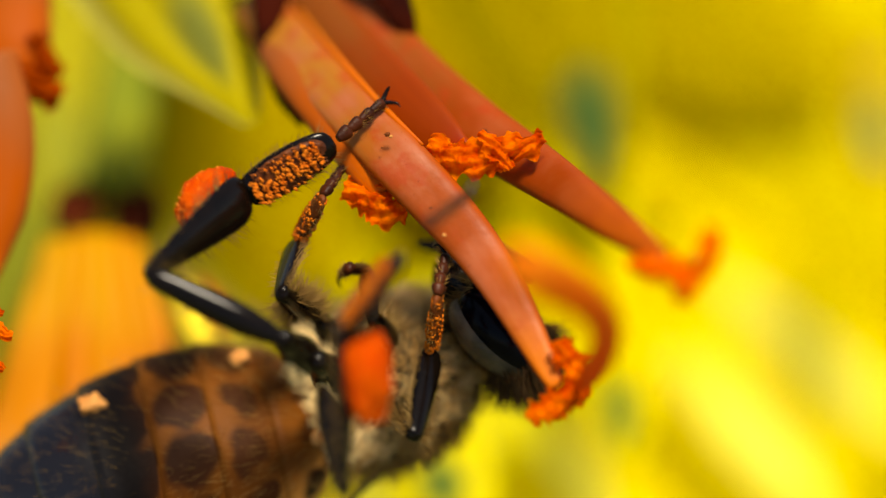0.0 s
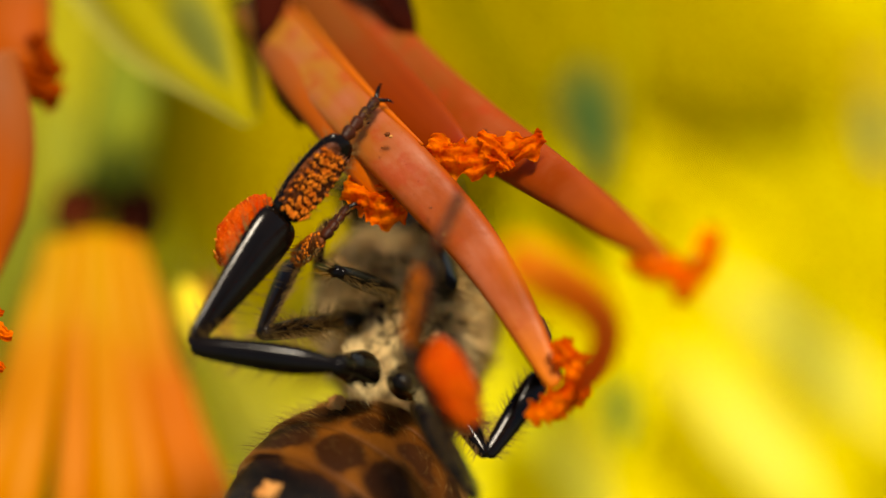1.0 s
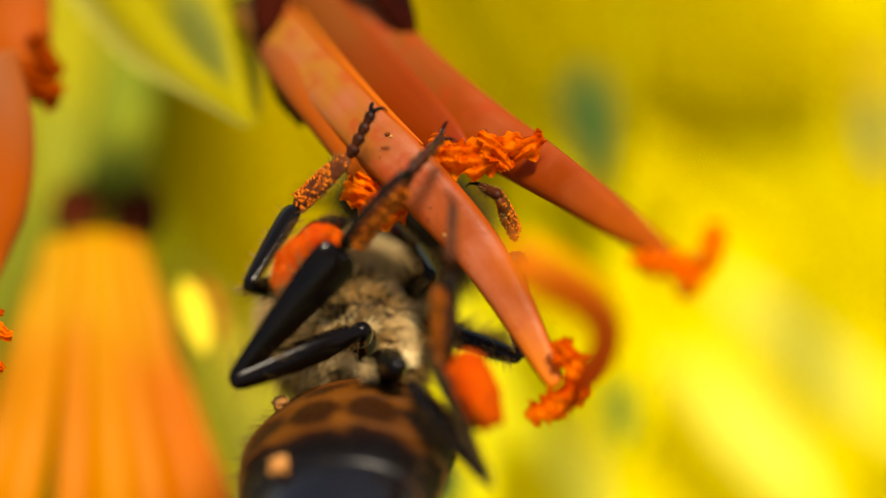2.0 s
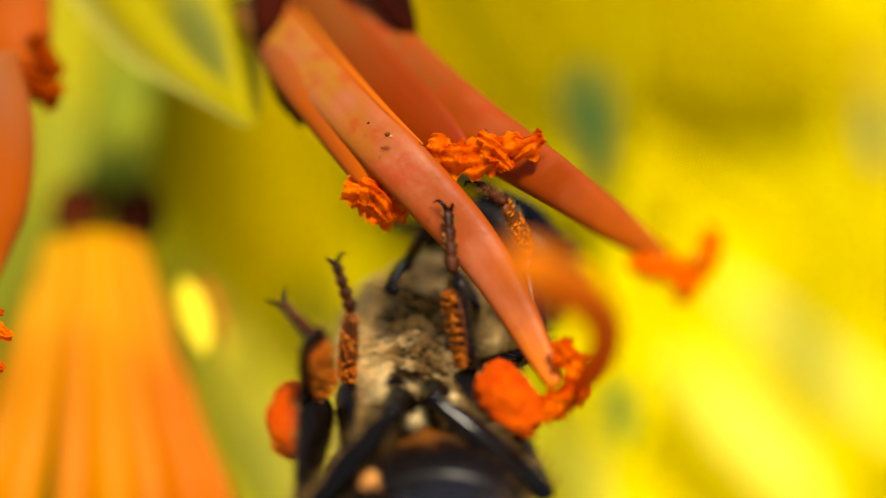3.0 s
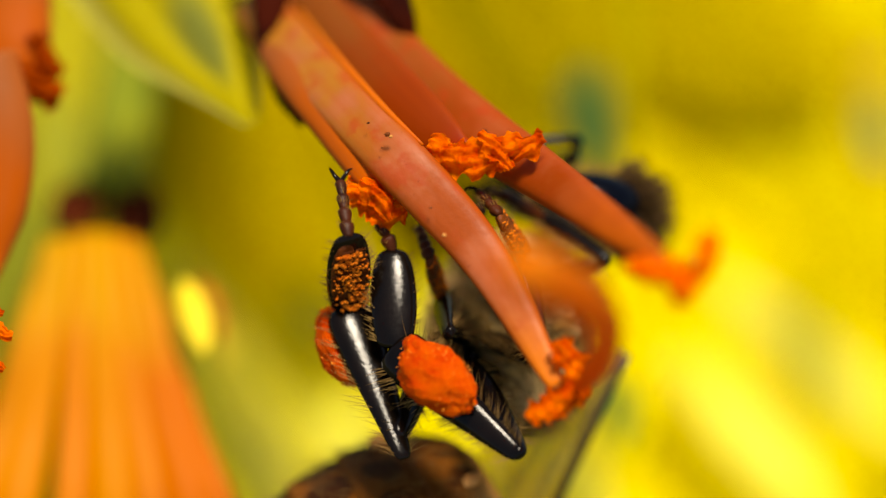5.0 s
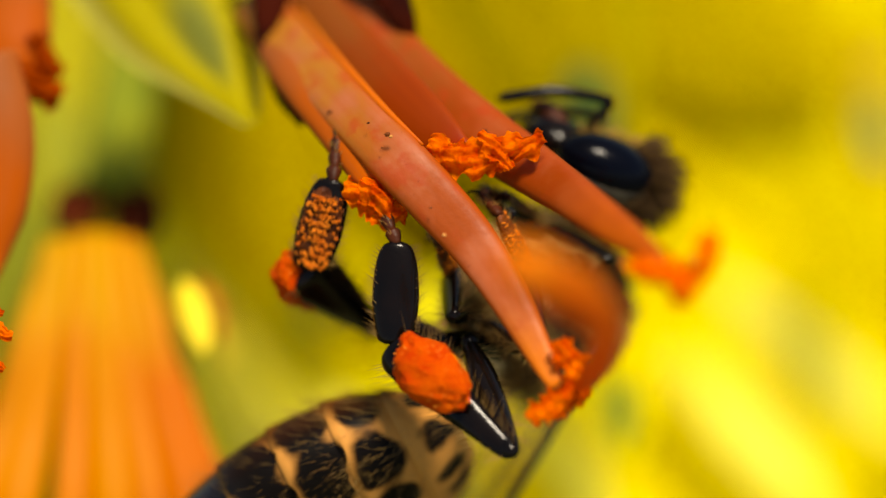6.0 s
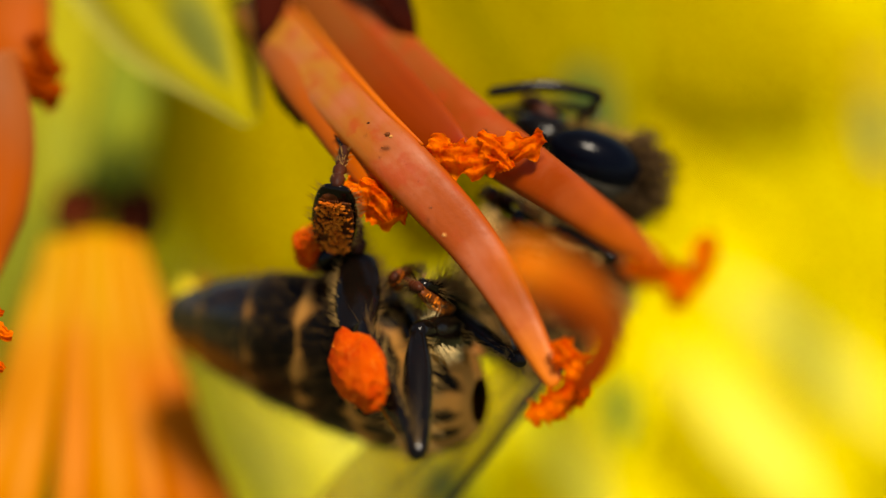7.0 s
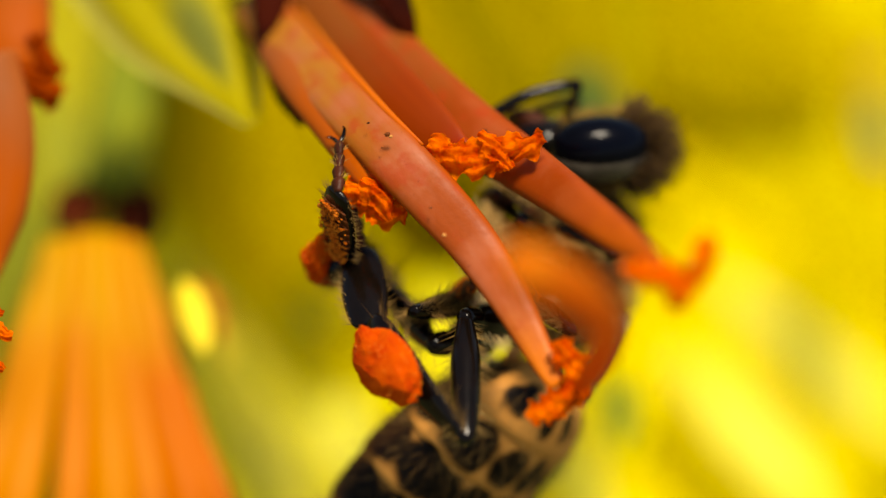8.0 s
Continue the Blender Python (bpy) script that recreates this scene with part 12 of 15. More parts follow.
    walk(mid_b[2], [
        (0, pose(0.00083, 0.00143, -0.00206, -49.5, 66.7, 1.0)), (0.1, pose(0.00044, 0.00161, -0.00191, -90.2, 58.1, -23.3)), (0.2, pose(0.00027, 0.00162, -0.00183, -77.9, 61.3, -10.6)),
        (0.25, pose(0.00039, 0.00172, -0.00172, -67.7, 64.2, -3.8)), (0.3, pose(0.00048, 0.00178, -0.00161, -70.2, 67.4, -9.2)), (0.4, pose(0.00067, 0.00123, -0.00174, -122.8, 85.8, -68.1)),
        (0.5, pose(0.00009, 0.00028, -0.00201, 79.2, 83.8, 137.5)), (0.6, pose(-0.00003, 0.00052, -0.00193, 64.3, 84.0, 125.1)), (0.75, pose(-0.00049, 0.00139, -0.00172, 12.4, 81.2, 80.8)),
        (0.8, pose(-0.00074, 0.00170, -0.00164, 4.8, 79.4, 76.1)), (0.9, pose(-0.00155, 0.00231, -0.00141, -3.0, 77.2, 76.9)), (1, pose(-0.00236, 0.00269, -0.00113, 6.3, 77.2, 94.3)),
        (1.1, pose(-0.00159, 0.00326, -0.00137, 34.0, 82.1, 133.2)), (1.2, pose(-0.00092, 0.00378, -0.00200, 78.1, 83.2, -174.0)), (1.25, pose(-0.00100, 0.00382, -0.00199, 76.5, 83.8, -174.0)),
        (1.4, pose(-0.00119, 0.00389, -0.00195, 71.5, 85.2, -175.5)), (1.5, pose(-0.00122, 0.00391, -0.00194, 71.5, 84.8, -175.3)), (1.7, pose(-0.00106, 0.00384, -0.00191, 84.8, 74.6, -174.4)),
        (1.75, pose(-0.00103, 0.00383, -0.00192, 85.9, 73.8, -174.3)), (2, pose(-0.00103, 0.00377, -0.00199, 88.0, 70.4, -172.5)), (2.25, pose(-0.00122, 0.00373, -0.00209, 86.7, 68.1, -169.0)),
        (2.5, pose(-0.00139, 0.00368, -0.00218, 83.9, 67.2, -166.1)), (2.75, pose(-0.00133, 0.00360, -0.00225, 81.7, 67.4, -166.5)), (2.8, pose(-0.00128, 0.00358, -0.00226, 81.7, 67.5, -167.1)),
        (2.9, pose(-0.00073, 0.00329, -0.00228, 89.4, 72.9, -165.4)), (3, pose(0.00004, 0.00264, -0.00242, 114.3, 76.4, -154.7)), (3.1, pose(0.00084, 0.00174, -0.00288, 96.4, 81.8, 178.0)),
        (3.2, pose(0.00157, 0.00146, -0.00310, 32.8, 78.9, 112.2)), (3.25, pose(0.00162, 0.00167, -0.00300, 22.2, 74.0, 100.7)), (3.3, pose(0.00166, 0.00191, -0.00286, 17.2, 68.5, 94.9)),
        (3.35, pose(0.00169, 0.00214, -0.00269, 14.9, 63.1, 91.6)), (3.4, pose(0.00172, 0.00232, -0.00252, 13.7, 58.6, 89.6)), (3.5, pose(0.00174, 0.00248, -0.00231, 12.4, 54.2, 87.3)),
        (3.6, pose(0.00175, 0.00244, -0.00226, 9.4, 54.3, 84.6)), (3.75, pose(0.00174, 0.00231, -0.00224, 1.8, 55.8, 78.9)), (3.8, pose(0.00172, 0.00225, -0.00227, -0.7, 56.7, 77.1)),
        (3.9, pose(0.00162, 0.00207, -0.00245, 11.0, 57.6, 80.7)), (4, pose(0.00148, 0.00189, -0.00261, 24.3, 59.9, 86.1)), (4.1, pose(0.00119, 0.00200, -0.00250, 26.8, 65.5, 92.1)),
        (4.2, pose(0.00083, 0.00218, -0.00229, 30.1, 73.0, 100.0)), (4.25, pose(0.00083, 0.00225, -0.00218, 0.7, 77.4, 77.3)), (4.3, pose(0.00084, 0.00228, -0.00212, -41.2, 77.9, 41.1)),
        (4.4, pose(0.00082, 0.00224, -0.00213, -75.8, 81.2, 3.2)), (4.5, pose(0.00085, 0.00228, -0.00210, -113.4, 83.6, -39.1)), (4.6, pose(0.00081, 0.00206, -0.00226, -50.4, 83.2, 27.3)),
        (4.7, pose(0.00083, 0.00179, -0.00241, -24.7, 79.3, 55.5)), (4.75, pose(0.00080, 0.00176, -0.00241, -23.9, 79.0, 55.8)), (5, pose(0.00045, 0.00189, -0.00247, -7.1, 75.7, 71.9)),
        (5.25, pose(-0.00013, 0.00234, -0.00244, 5.7, 68.2, 86.1)), (5.5, pose(-0.00071, 0.00281, -0.00222, 7.8, 59.4, 90.2)), (5.75, pose(-0.00109, 0.00303, -0.00198, 4.8, 53.9, 87.7)),
        (5.8, pose(-0.00113, 0.00302, -0.00196, 3.7, 53.5, 86.4)), (5.9, pose(-0.00145, 0.00299, -0.00171, 16.2, 53.2, 94.7)), (6, pose(-0.00178, 0.00297, -0.00134, 29.4, 51.8, 104.1)),
        (6.1, pose(-0.00218, 0.00245, -0.00174, 35.3, 38.0, 107.2)), (6.2, pose(-0.00247, 0.00189, -0.00228, 45.0, 25.3, 112.9)), (6.25, pose(-0.00253, 0.00182, -0.00225, 47.0, 24.0, 115.5)),
        (6.4, pose(-0.00278, 0.00166, -0.00202, 53.6, 19.9, 122.7)), (6.5, pose(-0.00290, 0.00180, -0.00154, 61.2, 15.1, 124.6)), (6.6, pose(-0.00295, 0.00194, -0.00112, 66.1, 11.8, 123.4)),
        (6.75, pose(-0.00309, 0.00188, -0.00106, 61.8, 16.3, 123.7)), (6.8, pose(-0.00315, 0.00185, -0.00106, 60.4, 18.9, 124.7)), (7, pose(-0.00332, 0.00189, -0.00121, 57.8, 28.6, 122.7)),
        (7.2, pose(-0.00287, 0.00176, -0.00136, 45.1, 29.7, 117.5)), (7.25, pose(-0.00272, 0.00172, -0.00136, 40.9, 30.0, 114.6)), (7.4, pose(-0.00255, 0.00157, -0.00136, 29.0, 29.8, 105.0)),
        (7.5, pose(-0.00249, 0.00153, -0.00147, 24.9, 29.3, 101.9)), (7.6, pose(-0.00258, 0.00151, -0.00161, 21.6, 29.2, 99.3)), (7.75, pose(-0.00262, 0.00180, -0.00104, 22.3, 28.5, 99.3)),
        (7.8, pose(-0.00263, 0.00187, -0.00089, 21.3, 28.6, 99.0)), (8, pose(-0.00274, 0.00196, -0.00072, 15.0, 29.3, 96.8))])
    walk(mid_b[3], [
        (0, pose(0.00145, 0.00144, -0.00349, -130.0, -4.1, -48.1)), (0.1, pose(0.00119, 0.00129, -0.00323, -127.9, -7.0, -43.3)), (0.2, pose(0.00100, 0.00149, -0.00320, -124.3, -15.9, -48.3)),
        (0.25, pose(0.00106, 0.00167, -0.00312, -122.3, -19.0, -54.7)), (0.3, pose(0.00107, 0.00169, -0.00304, -121.2, -20.2, -57.3)), (0.4, pose(0.00071, 0.00112, -0.00329, -118.5, -27.7, -52.8)),
        (0.5, pose(-0.00003, 0.00039, -0.00356, -124.9, -30.9, -29.2)), (0.6, pose(-0.00013, 0.00066, -0.00348, -124.7, -31.7, -27.6)), (0.75, pose(-0.00045, 0.00163, -0.00326, -123.0, -35.5, -24.8)),
        (0.8, pose(-0.00067, 0.00198, -0.00317, -122.7, -36.4, -23.6)), (0.9, pose(-0.00147, 0.00264, -0.00293, -123.3, -37.6, -17.7)), (1, pose(-0.00238, 0.00303, -0.00265, -125.3, -35.5, -9.5)),
        (1.1, pose(-0.00174, 0.00342, -0.00291, -123.2, -29.9, -14.2)), (1.2, pose(-0.00110, 0.00376, -0.00355, -122.0, -25.5, -20.1)), (1.25, pose(-0.00117, 0.00380, -0.00353, -120.5, -26.6, -18.2)),
        (1.4, pose(-0.00132, 0.00388, -0.00350, -117.8, -28.9, -14.3)), (1.5, pose(-0.00136, 0.00390, -0.00349, -117.1, -29.4, -13.6)), (1.7, pose(-0.00147, 0.00380, -0.00341, -118.9, -28.3, -19.5)),
        (1.75, pose(-0.00146, 0.00379, -0.00341, -119.8, -27.4, -19.8)), (2, pose(-0.00155, 0.00371, -0.00346, -123.8, -21.8, -17.9)), (2.25, pose(-0.00179, 0.00362, -0.00354, -126.6, -15.7, -12.9)),
        (2.5, pose(-0.00198, 0.00354, -0.00362, -128.6, -10.0, -8.5)), (2.75, pose(-0.00192, 0.00346, -0.00369, -130.8, -5.4, -9.2)), (2.8, pose(-0.00186, 0.00344, -0.00370, -131.3, -4.6, -10.4)),
        (2.9, pose(-0.00118, 0.00318, -0.00377, -136.2, -2.5, -22.1)), (3, pose(-0.00029, 0.00249, -0.00394, -141.9, -2.2, -41.3)), (3.1, pose(0.00061, 0.00175, -0.00442, -122.5, -20.2, -39.8)),
        (3.2, pose(0.00145, 0.00174, -0.00463, -99.3, -34.9, -39.7)), (3.25, pose(0.00154, 0.00209, -0.00450, -93.1, -32.0, -45.1)), (3.3, pose(0.00161, 0.00248, -0.00431, -88.0, -27.4, -50.5)),
        (3.35, pose(0.00167, 0.00284, -0.00408, -84.4, -22.0, -55.1)), (3.4, pose(0.00172, 0.00313, -0.00384, -82.5, -16.8, -58.6)), (3.5, pose(0.00178, 0.00339, -0.00357, -81.1, -11.5, -61.9)),
        (3.6, pose(0.00184, 0.00334, -0.00352, -79.7, -13.0, -62.6)), (3.75, pose(0.00191, 0.00317, -0.00353, -77.2, -18.6, -63.3)), (3.8, pose(0.00191, 0.00309, -0.00357, -76.6, -20.8, -63.3)),
        (3.9, pose(0.00176, 0.00289, -0.00376, -82.8, -19.0, -67.8)), (4, pose(0.00153, 0.00267, -0.00396, -90.4, -18.4, -71.3)), (4.1, pose(0.00116, 0.00265, -0.00391, -97.8, -17.8, -66.0)),
        (4.2, pose(0.00075, 0.00263, -0.00378, -109.6, -11.1, -59.8)), (4.25, pose(0.00091, 0.00258, -0.00370, -109.5, -10.6, -54.5)), (4.3, pose(0.00108, 0.00250, -0.00364, -109.9, -10.2, -49.4)),
        (4.4, pose(0.00106, 0.00226, -0.00367, -118.9, 0.8, -51.3)), (4.5, pose(0.00098, 0.00217, -0.00364, -125.4, 7.3, -56.4)), (4.6, pose(0.00097, 0.00215, -0.00380, -118.4, -2.7, -49.0)),
        (4.7, pose(0.00099, 0.00203, -0.00394, -112.2, -12.2, -43.5)), (4.75, pose(0.00097, 0.00201, -0.00393, -112.0, -12.1, -44.1)), (5, pose(0.00057, 0.00226, -0.00397, -109.9, -7.7, -44.8)),
        (5.25, pose(-0.00009, 0.00291, -0.00388, -105.7, -0.5, -43.2)), (5.5, pose(-0.00071, 0.00360, -0.00356, -99.8, 6.1, -41.3)), (5.75, pose(-0.00105, 0.00394, -0.00324, -95.1, 9.5, -41.6)),
        (5.8, pose(-0.00107, 0.00395, -0.00321, -94.6, 9.6, -42.1)), (5.9, pose(-0.00153, 0.00392, -0.00296, -100.3, 15.9, -45.6)), (6, pose(-0.00202, 0.00390, -0.00256, -107.4, 22.5, -49.6)),
        (6.1, pose(-0.00254, 0.00362, -0.00270, -95.0, 10.8, -45.8)), (6.2, pose(-0.00301, 0.00319, -0.00294, -82.0, -1.7, -42.4)), (6.25, pose(-0.00315, 0.00310, -0.00288, -80.6, -2.1, -41.4)),
        (6.4, pose(-0.00357, 0.00289, -0.00255, -79.8, -0.4, -37.5)), (6.5, pose(-0.00375, 0.00304, -0.00194, -83.7, 5.3, -38.1)), (6.6, pose(-0.00378, 0.00321, -0.00143, -87.4, 9.7, -41.4)),
        (6.75, pose(-0.00392, 0.00312, -0.00149, -89.5, 12.8, -47.2)), (6.8, pose(-0.00399, 0.00306, -0.00157, -91.5, 14.8, -49.8)), (7, pose(-0.00406, 0.00304, -0.00195, -98.0, 18.1, -61.5)),
        (7.2, pose(-0.00349, 0.00295, -0.00213, -87.5, 14.9, -55.0)), (7.25, pose(-0.00328, 0.00294, -0.00214, -84.2, 13.1, -54.0)), (7.4, pose(-0.00290, 0.00288, -0.00213, -75.6, 8.0, -53.9)),
        (7.5, pose(-0.00277, 0.00286, -0.00223, -72.4, 6.4, -54.1)), (7.6, pose(-0.00280, 0.00285, -0.00237, -71.5, 6.2, -52.6)), (7.75, pose(-0.00284, 0.00314, -0.00179, -77.2, 11.5, -44.8)),
        (7.8, pose(-0.00285, 0.00322, -0.00164, -78.2, 13.0, -41.5)), (8, pose(-0.00290, 0.00331, -0.00148, -77.9, 13.8, -32.2))])
    walk(mid_b[4], [
        (0, pose(-0.00035, 0.00100, -0.00088, -153.2, -40.8, -80.3)), (0.1, pose(-0.00052, 0.00100, -0.00151, -118.0, -55.2, -72.9)), (0.2, pose(-0.00073, 0.00068, -0.00188, -92.2, -66.2, -54.5)),
        (0.25, pose(-0.00068, 0.00064, -0.00203, -82.7, -69.1, -56.0)), (0.3, pose(-0.00064, 0.00070, -0.00232, -71.9, -71.0, -60.8)), (0.4, pose(-0.00055, 0.00038, -0.00239, -53.8, -78.7, -53.9)),
        (0.5, pose(-0.00098, -0.00048, -0.00184, -138.6, -64.0, 32.5)), (0.6, pose(-0.00099, -0.00045, -0.00182, -136.7, -64.2, 30.5)), (0.75, pose(-0.00099, -0.00022, -0.00191, -126.1, -68.1, 16.8)),
        (0.8, pose(-0.00104, -0.00013, -0.00194, -122.1, -67.9, 9.4)), (0.9, pose(-0.00137, 0.00015, -0.00185, -133.0, -59.5, -7.7)), (1, pose(-0.00179, 0.00045, -0.00162, -159.7, -46.1, -16.8)),
        (1.1, pose(-0.00146, 0.00087, -0.00083, 166.4, -29.3, -36.0)), (1.2, pose(-0.00116, 0.00118, -0.00061, 142.0, -22.3, -52.1)), (1.25, pose(-0.00126, 0.00119, -0.00074, 140.9, -25.3, -49.3)),
        (1.4, pose(-0.00128, 0.00116, -0.00084, 138.2, -28.5, -48.0)), (1.5, pose(-0.00124, 0.00116, -0.00089, 135.8, -30.2, -49.2)), (1.7, pose(-0.00103, 0.00132, -0.00073, 138.0, -25.4, -59.0)),
        (1.75, pose(-0.00100, 0.00133, -0.00070, 138.1, -24.6, -60.4)), (2, pose(-0.00095, 0.00129, -0.00048, 140.0, -18.1, -61.2)), (2.25, pose(-0.00110, 0.00114, -0.00029, 143.4, -11.3, -52.8)),
        (2.5, pose(-0.00134, 0.00094, -0.00020, 148.1, -7.9, -40.4)), (2.75, pose(-0.00135, 0.00085, -0.00011, 150.3, -4.6, -37.0)), (2.8, pose(-0.00128, 0.00086, -0.00008, 149.7, -3.2, -39.0)),
        (2.9, pose(-0.00101, 0.00073, 0.00003, 155.8, 1.5, -42.4)), (3, pose(-0.00135, 0.00066, -0.00037, -178.6, -15.6, -30.1)), (3.1, pose(-0.00050, -0.00003, -0.00022, -126.6, -40.0, 6.4)),
        (3.2, pose(-0.00019, -0.00025, -0.00050, -174.2, -61.7, 111.1)), (3.25, pose(-0.00019, -0.00019, -0.00052, 177.2, -67.9, 118.4)), (3.3, pose(-0.00031, 0.00004, -0.00071, -4.4, -86.1, -65.4)),
        (3.35, pose(-0.00053, 0.00047, -0.00101, -17.6, -62.7, -63.2)), (3.4, pose(-0.00064, 0.00076, -0.00111, -22.3, -53.1, -65.6)), (3.5, pose(-0.00074, 0.00102, -0.00114, -29.3, -45.8, -67.2)),
        (3.6, pose(-0.00072, 0.00100, -0.00112, -30.1, -46.2, -68.2)), (3.75, pose(-0.00060, 0.00087, -0.00107, -18.5, -49.6, -73.3)), (3.8, pose(-0.00055, 0.00081, -0.00105, -10.4, -51.6, -75.8)),
        (3.9, pose(-0.00047, 0.00078, -0.00089, 3.8, -48.2, -81.3)), (4, pose(-0.00042, 0.00079, -0.00079, 23.6, -44.9, -85.2)), (4.1, pose(-0.00053, 0.00083, -0.00082, -8.7, -43.4, -74.6)),
        (4.2, pose(-0.00068, 0.00079, -0.00095, -44.3, -46.9, -61.7)), (4.25, pose(-0.00062, 0.00061, -0.00120, -25.3, -59.4, -59.3)), (4.3, pose(-0.00047, 0.00040, -0.00144, -12.1, -72.3, -62.0)),
        (4.4, pose(-0.00043, 0.00017, -0.00164, -36.9, -80.8, -39.3)), (4.5, pose(-0.00049, 0.00017, -0.00155, -46.6, -78.4, -33.2)), (4.6, pose(-0.00019, 0.00001, -0.00116, 100.7, -88.0, -168.5)),
        (4.7, pose(0.00005, -0.00021, -0.00059, 156.4, -58.5, 145.5)), (4.75, pose(0.00001, -0.00024, -0.00061, 160.8, -59.8, 137.6)), (5, pose(-0.00025, -0.00024, -0.00087, -170.6, -74.7, 97.6)),
        (5.25, pose(-0.00062, 0.00008, -0.00133, -64.4, -76.2, -14.1)), (5.5, pose(-0.00119, 0.00072, -0.00180, -42.3, -58.2, -40.4)), (5.75, pose(-0.00160, 0.00117, -0.00200, -42.3, -49.5, -43.4)),
        (5.8, pose(-0.00166, 0.00122, -0.00202, -43.4, -48.7, -43.3)), (5.9, pose(-0.00206, 0.00129, -0.00177, -56.6, -39.5, -37.1)), (6, pose(-0.00245, 0.00135, -0.00134, -68.7, -28.2, -32.6)),
        (6.1, pose(-0.00188, 0.00048, -0.00103, -75.3, -32.3, -17.4)), (6.2, pose(-0.00180, 0.00030, -0.00088, -80.5, -30.3, -11.6)), (6.25, pose(-0.00181, 0.00025, -0.00086, -81.7, -29.7, -9.6)),
        (6.4, pose(-0.00186, 0.00016, -0.00082, -83.2, -27.6, -5.8)), (6.5, pose(-0.00183, 0.00032, -0.00059, -82.3, -20.6, -11.8)), (6.6, pose(-0.00179, 0.00046, -0.00037, -83.3, -13.7, -17.4)),
        (6.75, pose(-0.00210, 0.00088, -0.00034, -82.6, -9.7, -26.4)), (6.8, pose(-0.00218, 0.00099, -0.00032, -82.6, -8.7, -28.1)), (7, pose(-0.00239, 0.00126, -0.00034, -85.7, -8.1, -32.0)),
        (7.2, pose(-0.00258, 0.00117, -0.00060, -83.1, -13.4, -27.7)), (7.25, pose(-0.00267, 0.00110, -0.00068, -84.3, -14.9, -25.5)), (7.4, pose(-0.00303, 0.00084, -0.00102, -87.6, -20.3, -17.8)),
        (7.5, pose(-0.00309, 0.00077, -0.00126, -86.7, -24.5, -16.1)), (7.6, pose(-0.00307, 0.00082, -0.00149, -83.9, -28.5, -17.3)), (7.75, pose(-0.00266, 0.00137, -0.00115, -76.8, -23.6, -31.5)),
        (7.8, pose(-0.00253, 0.00156, -0.00109, -73.9, -22.4, -36.4)), (8, pose(-0.00231, 0.00197, -0.00114, -64.4, -22.5, -45.8))])
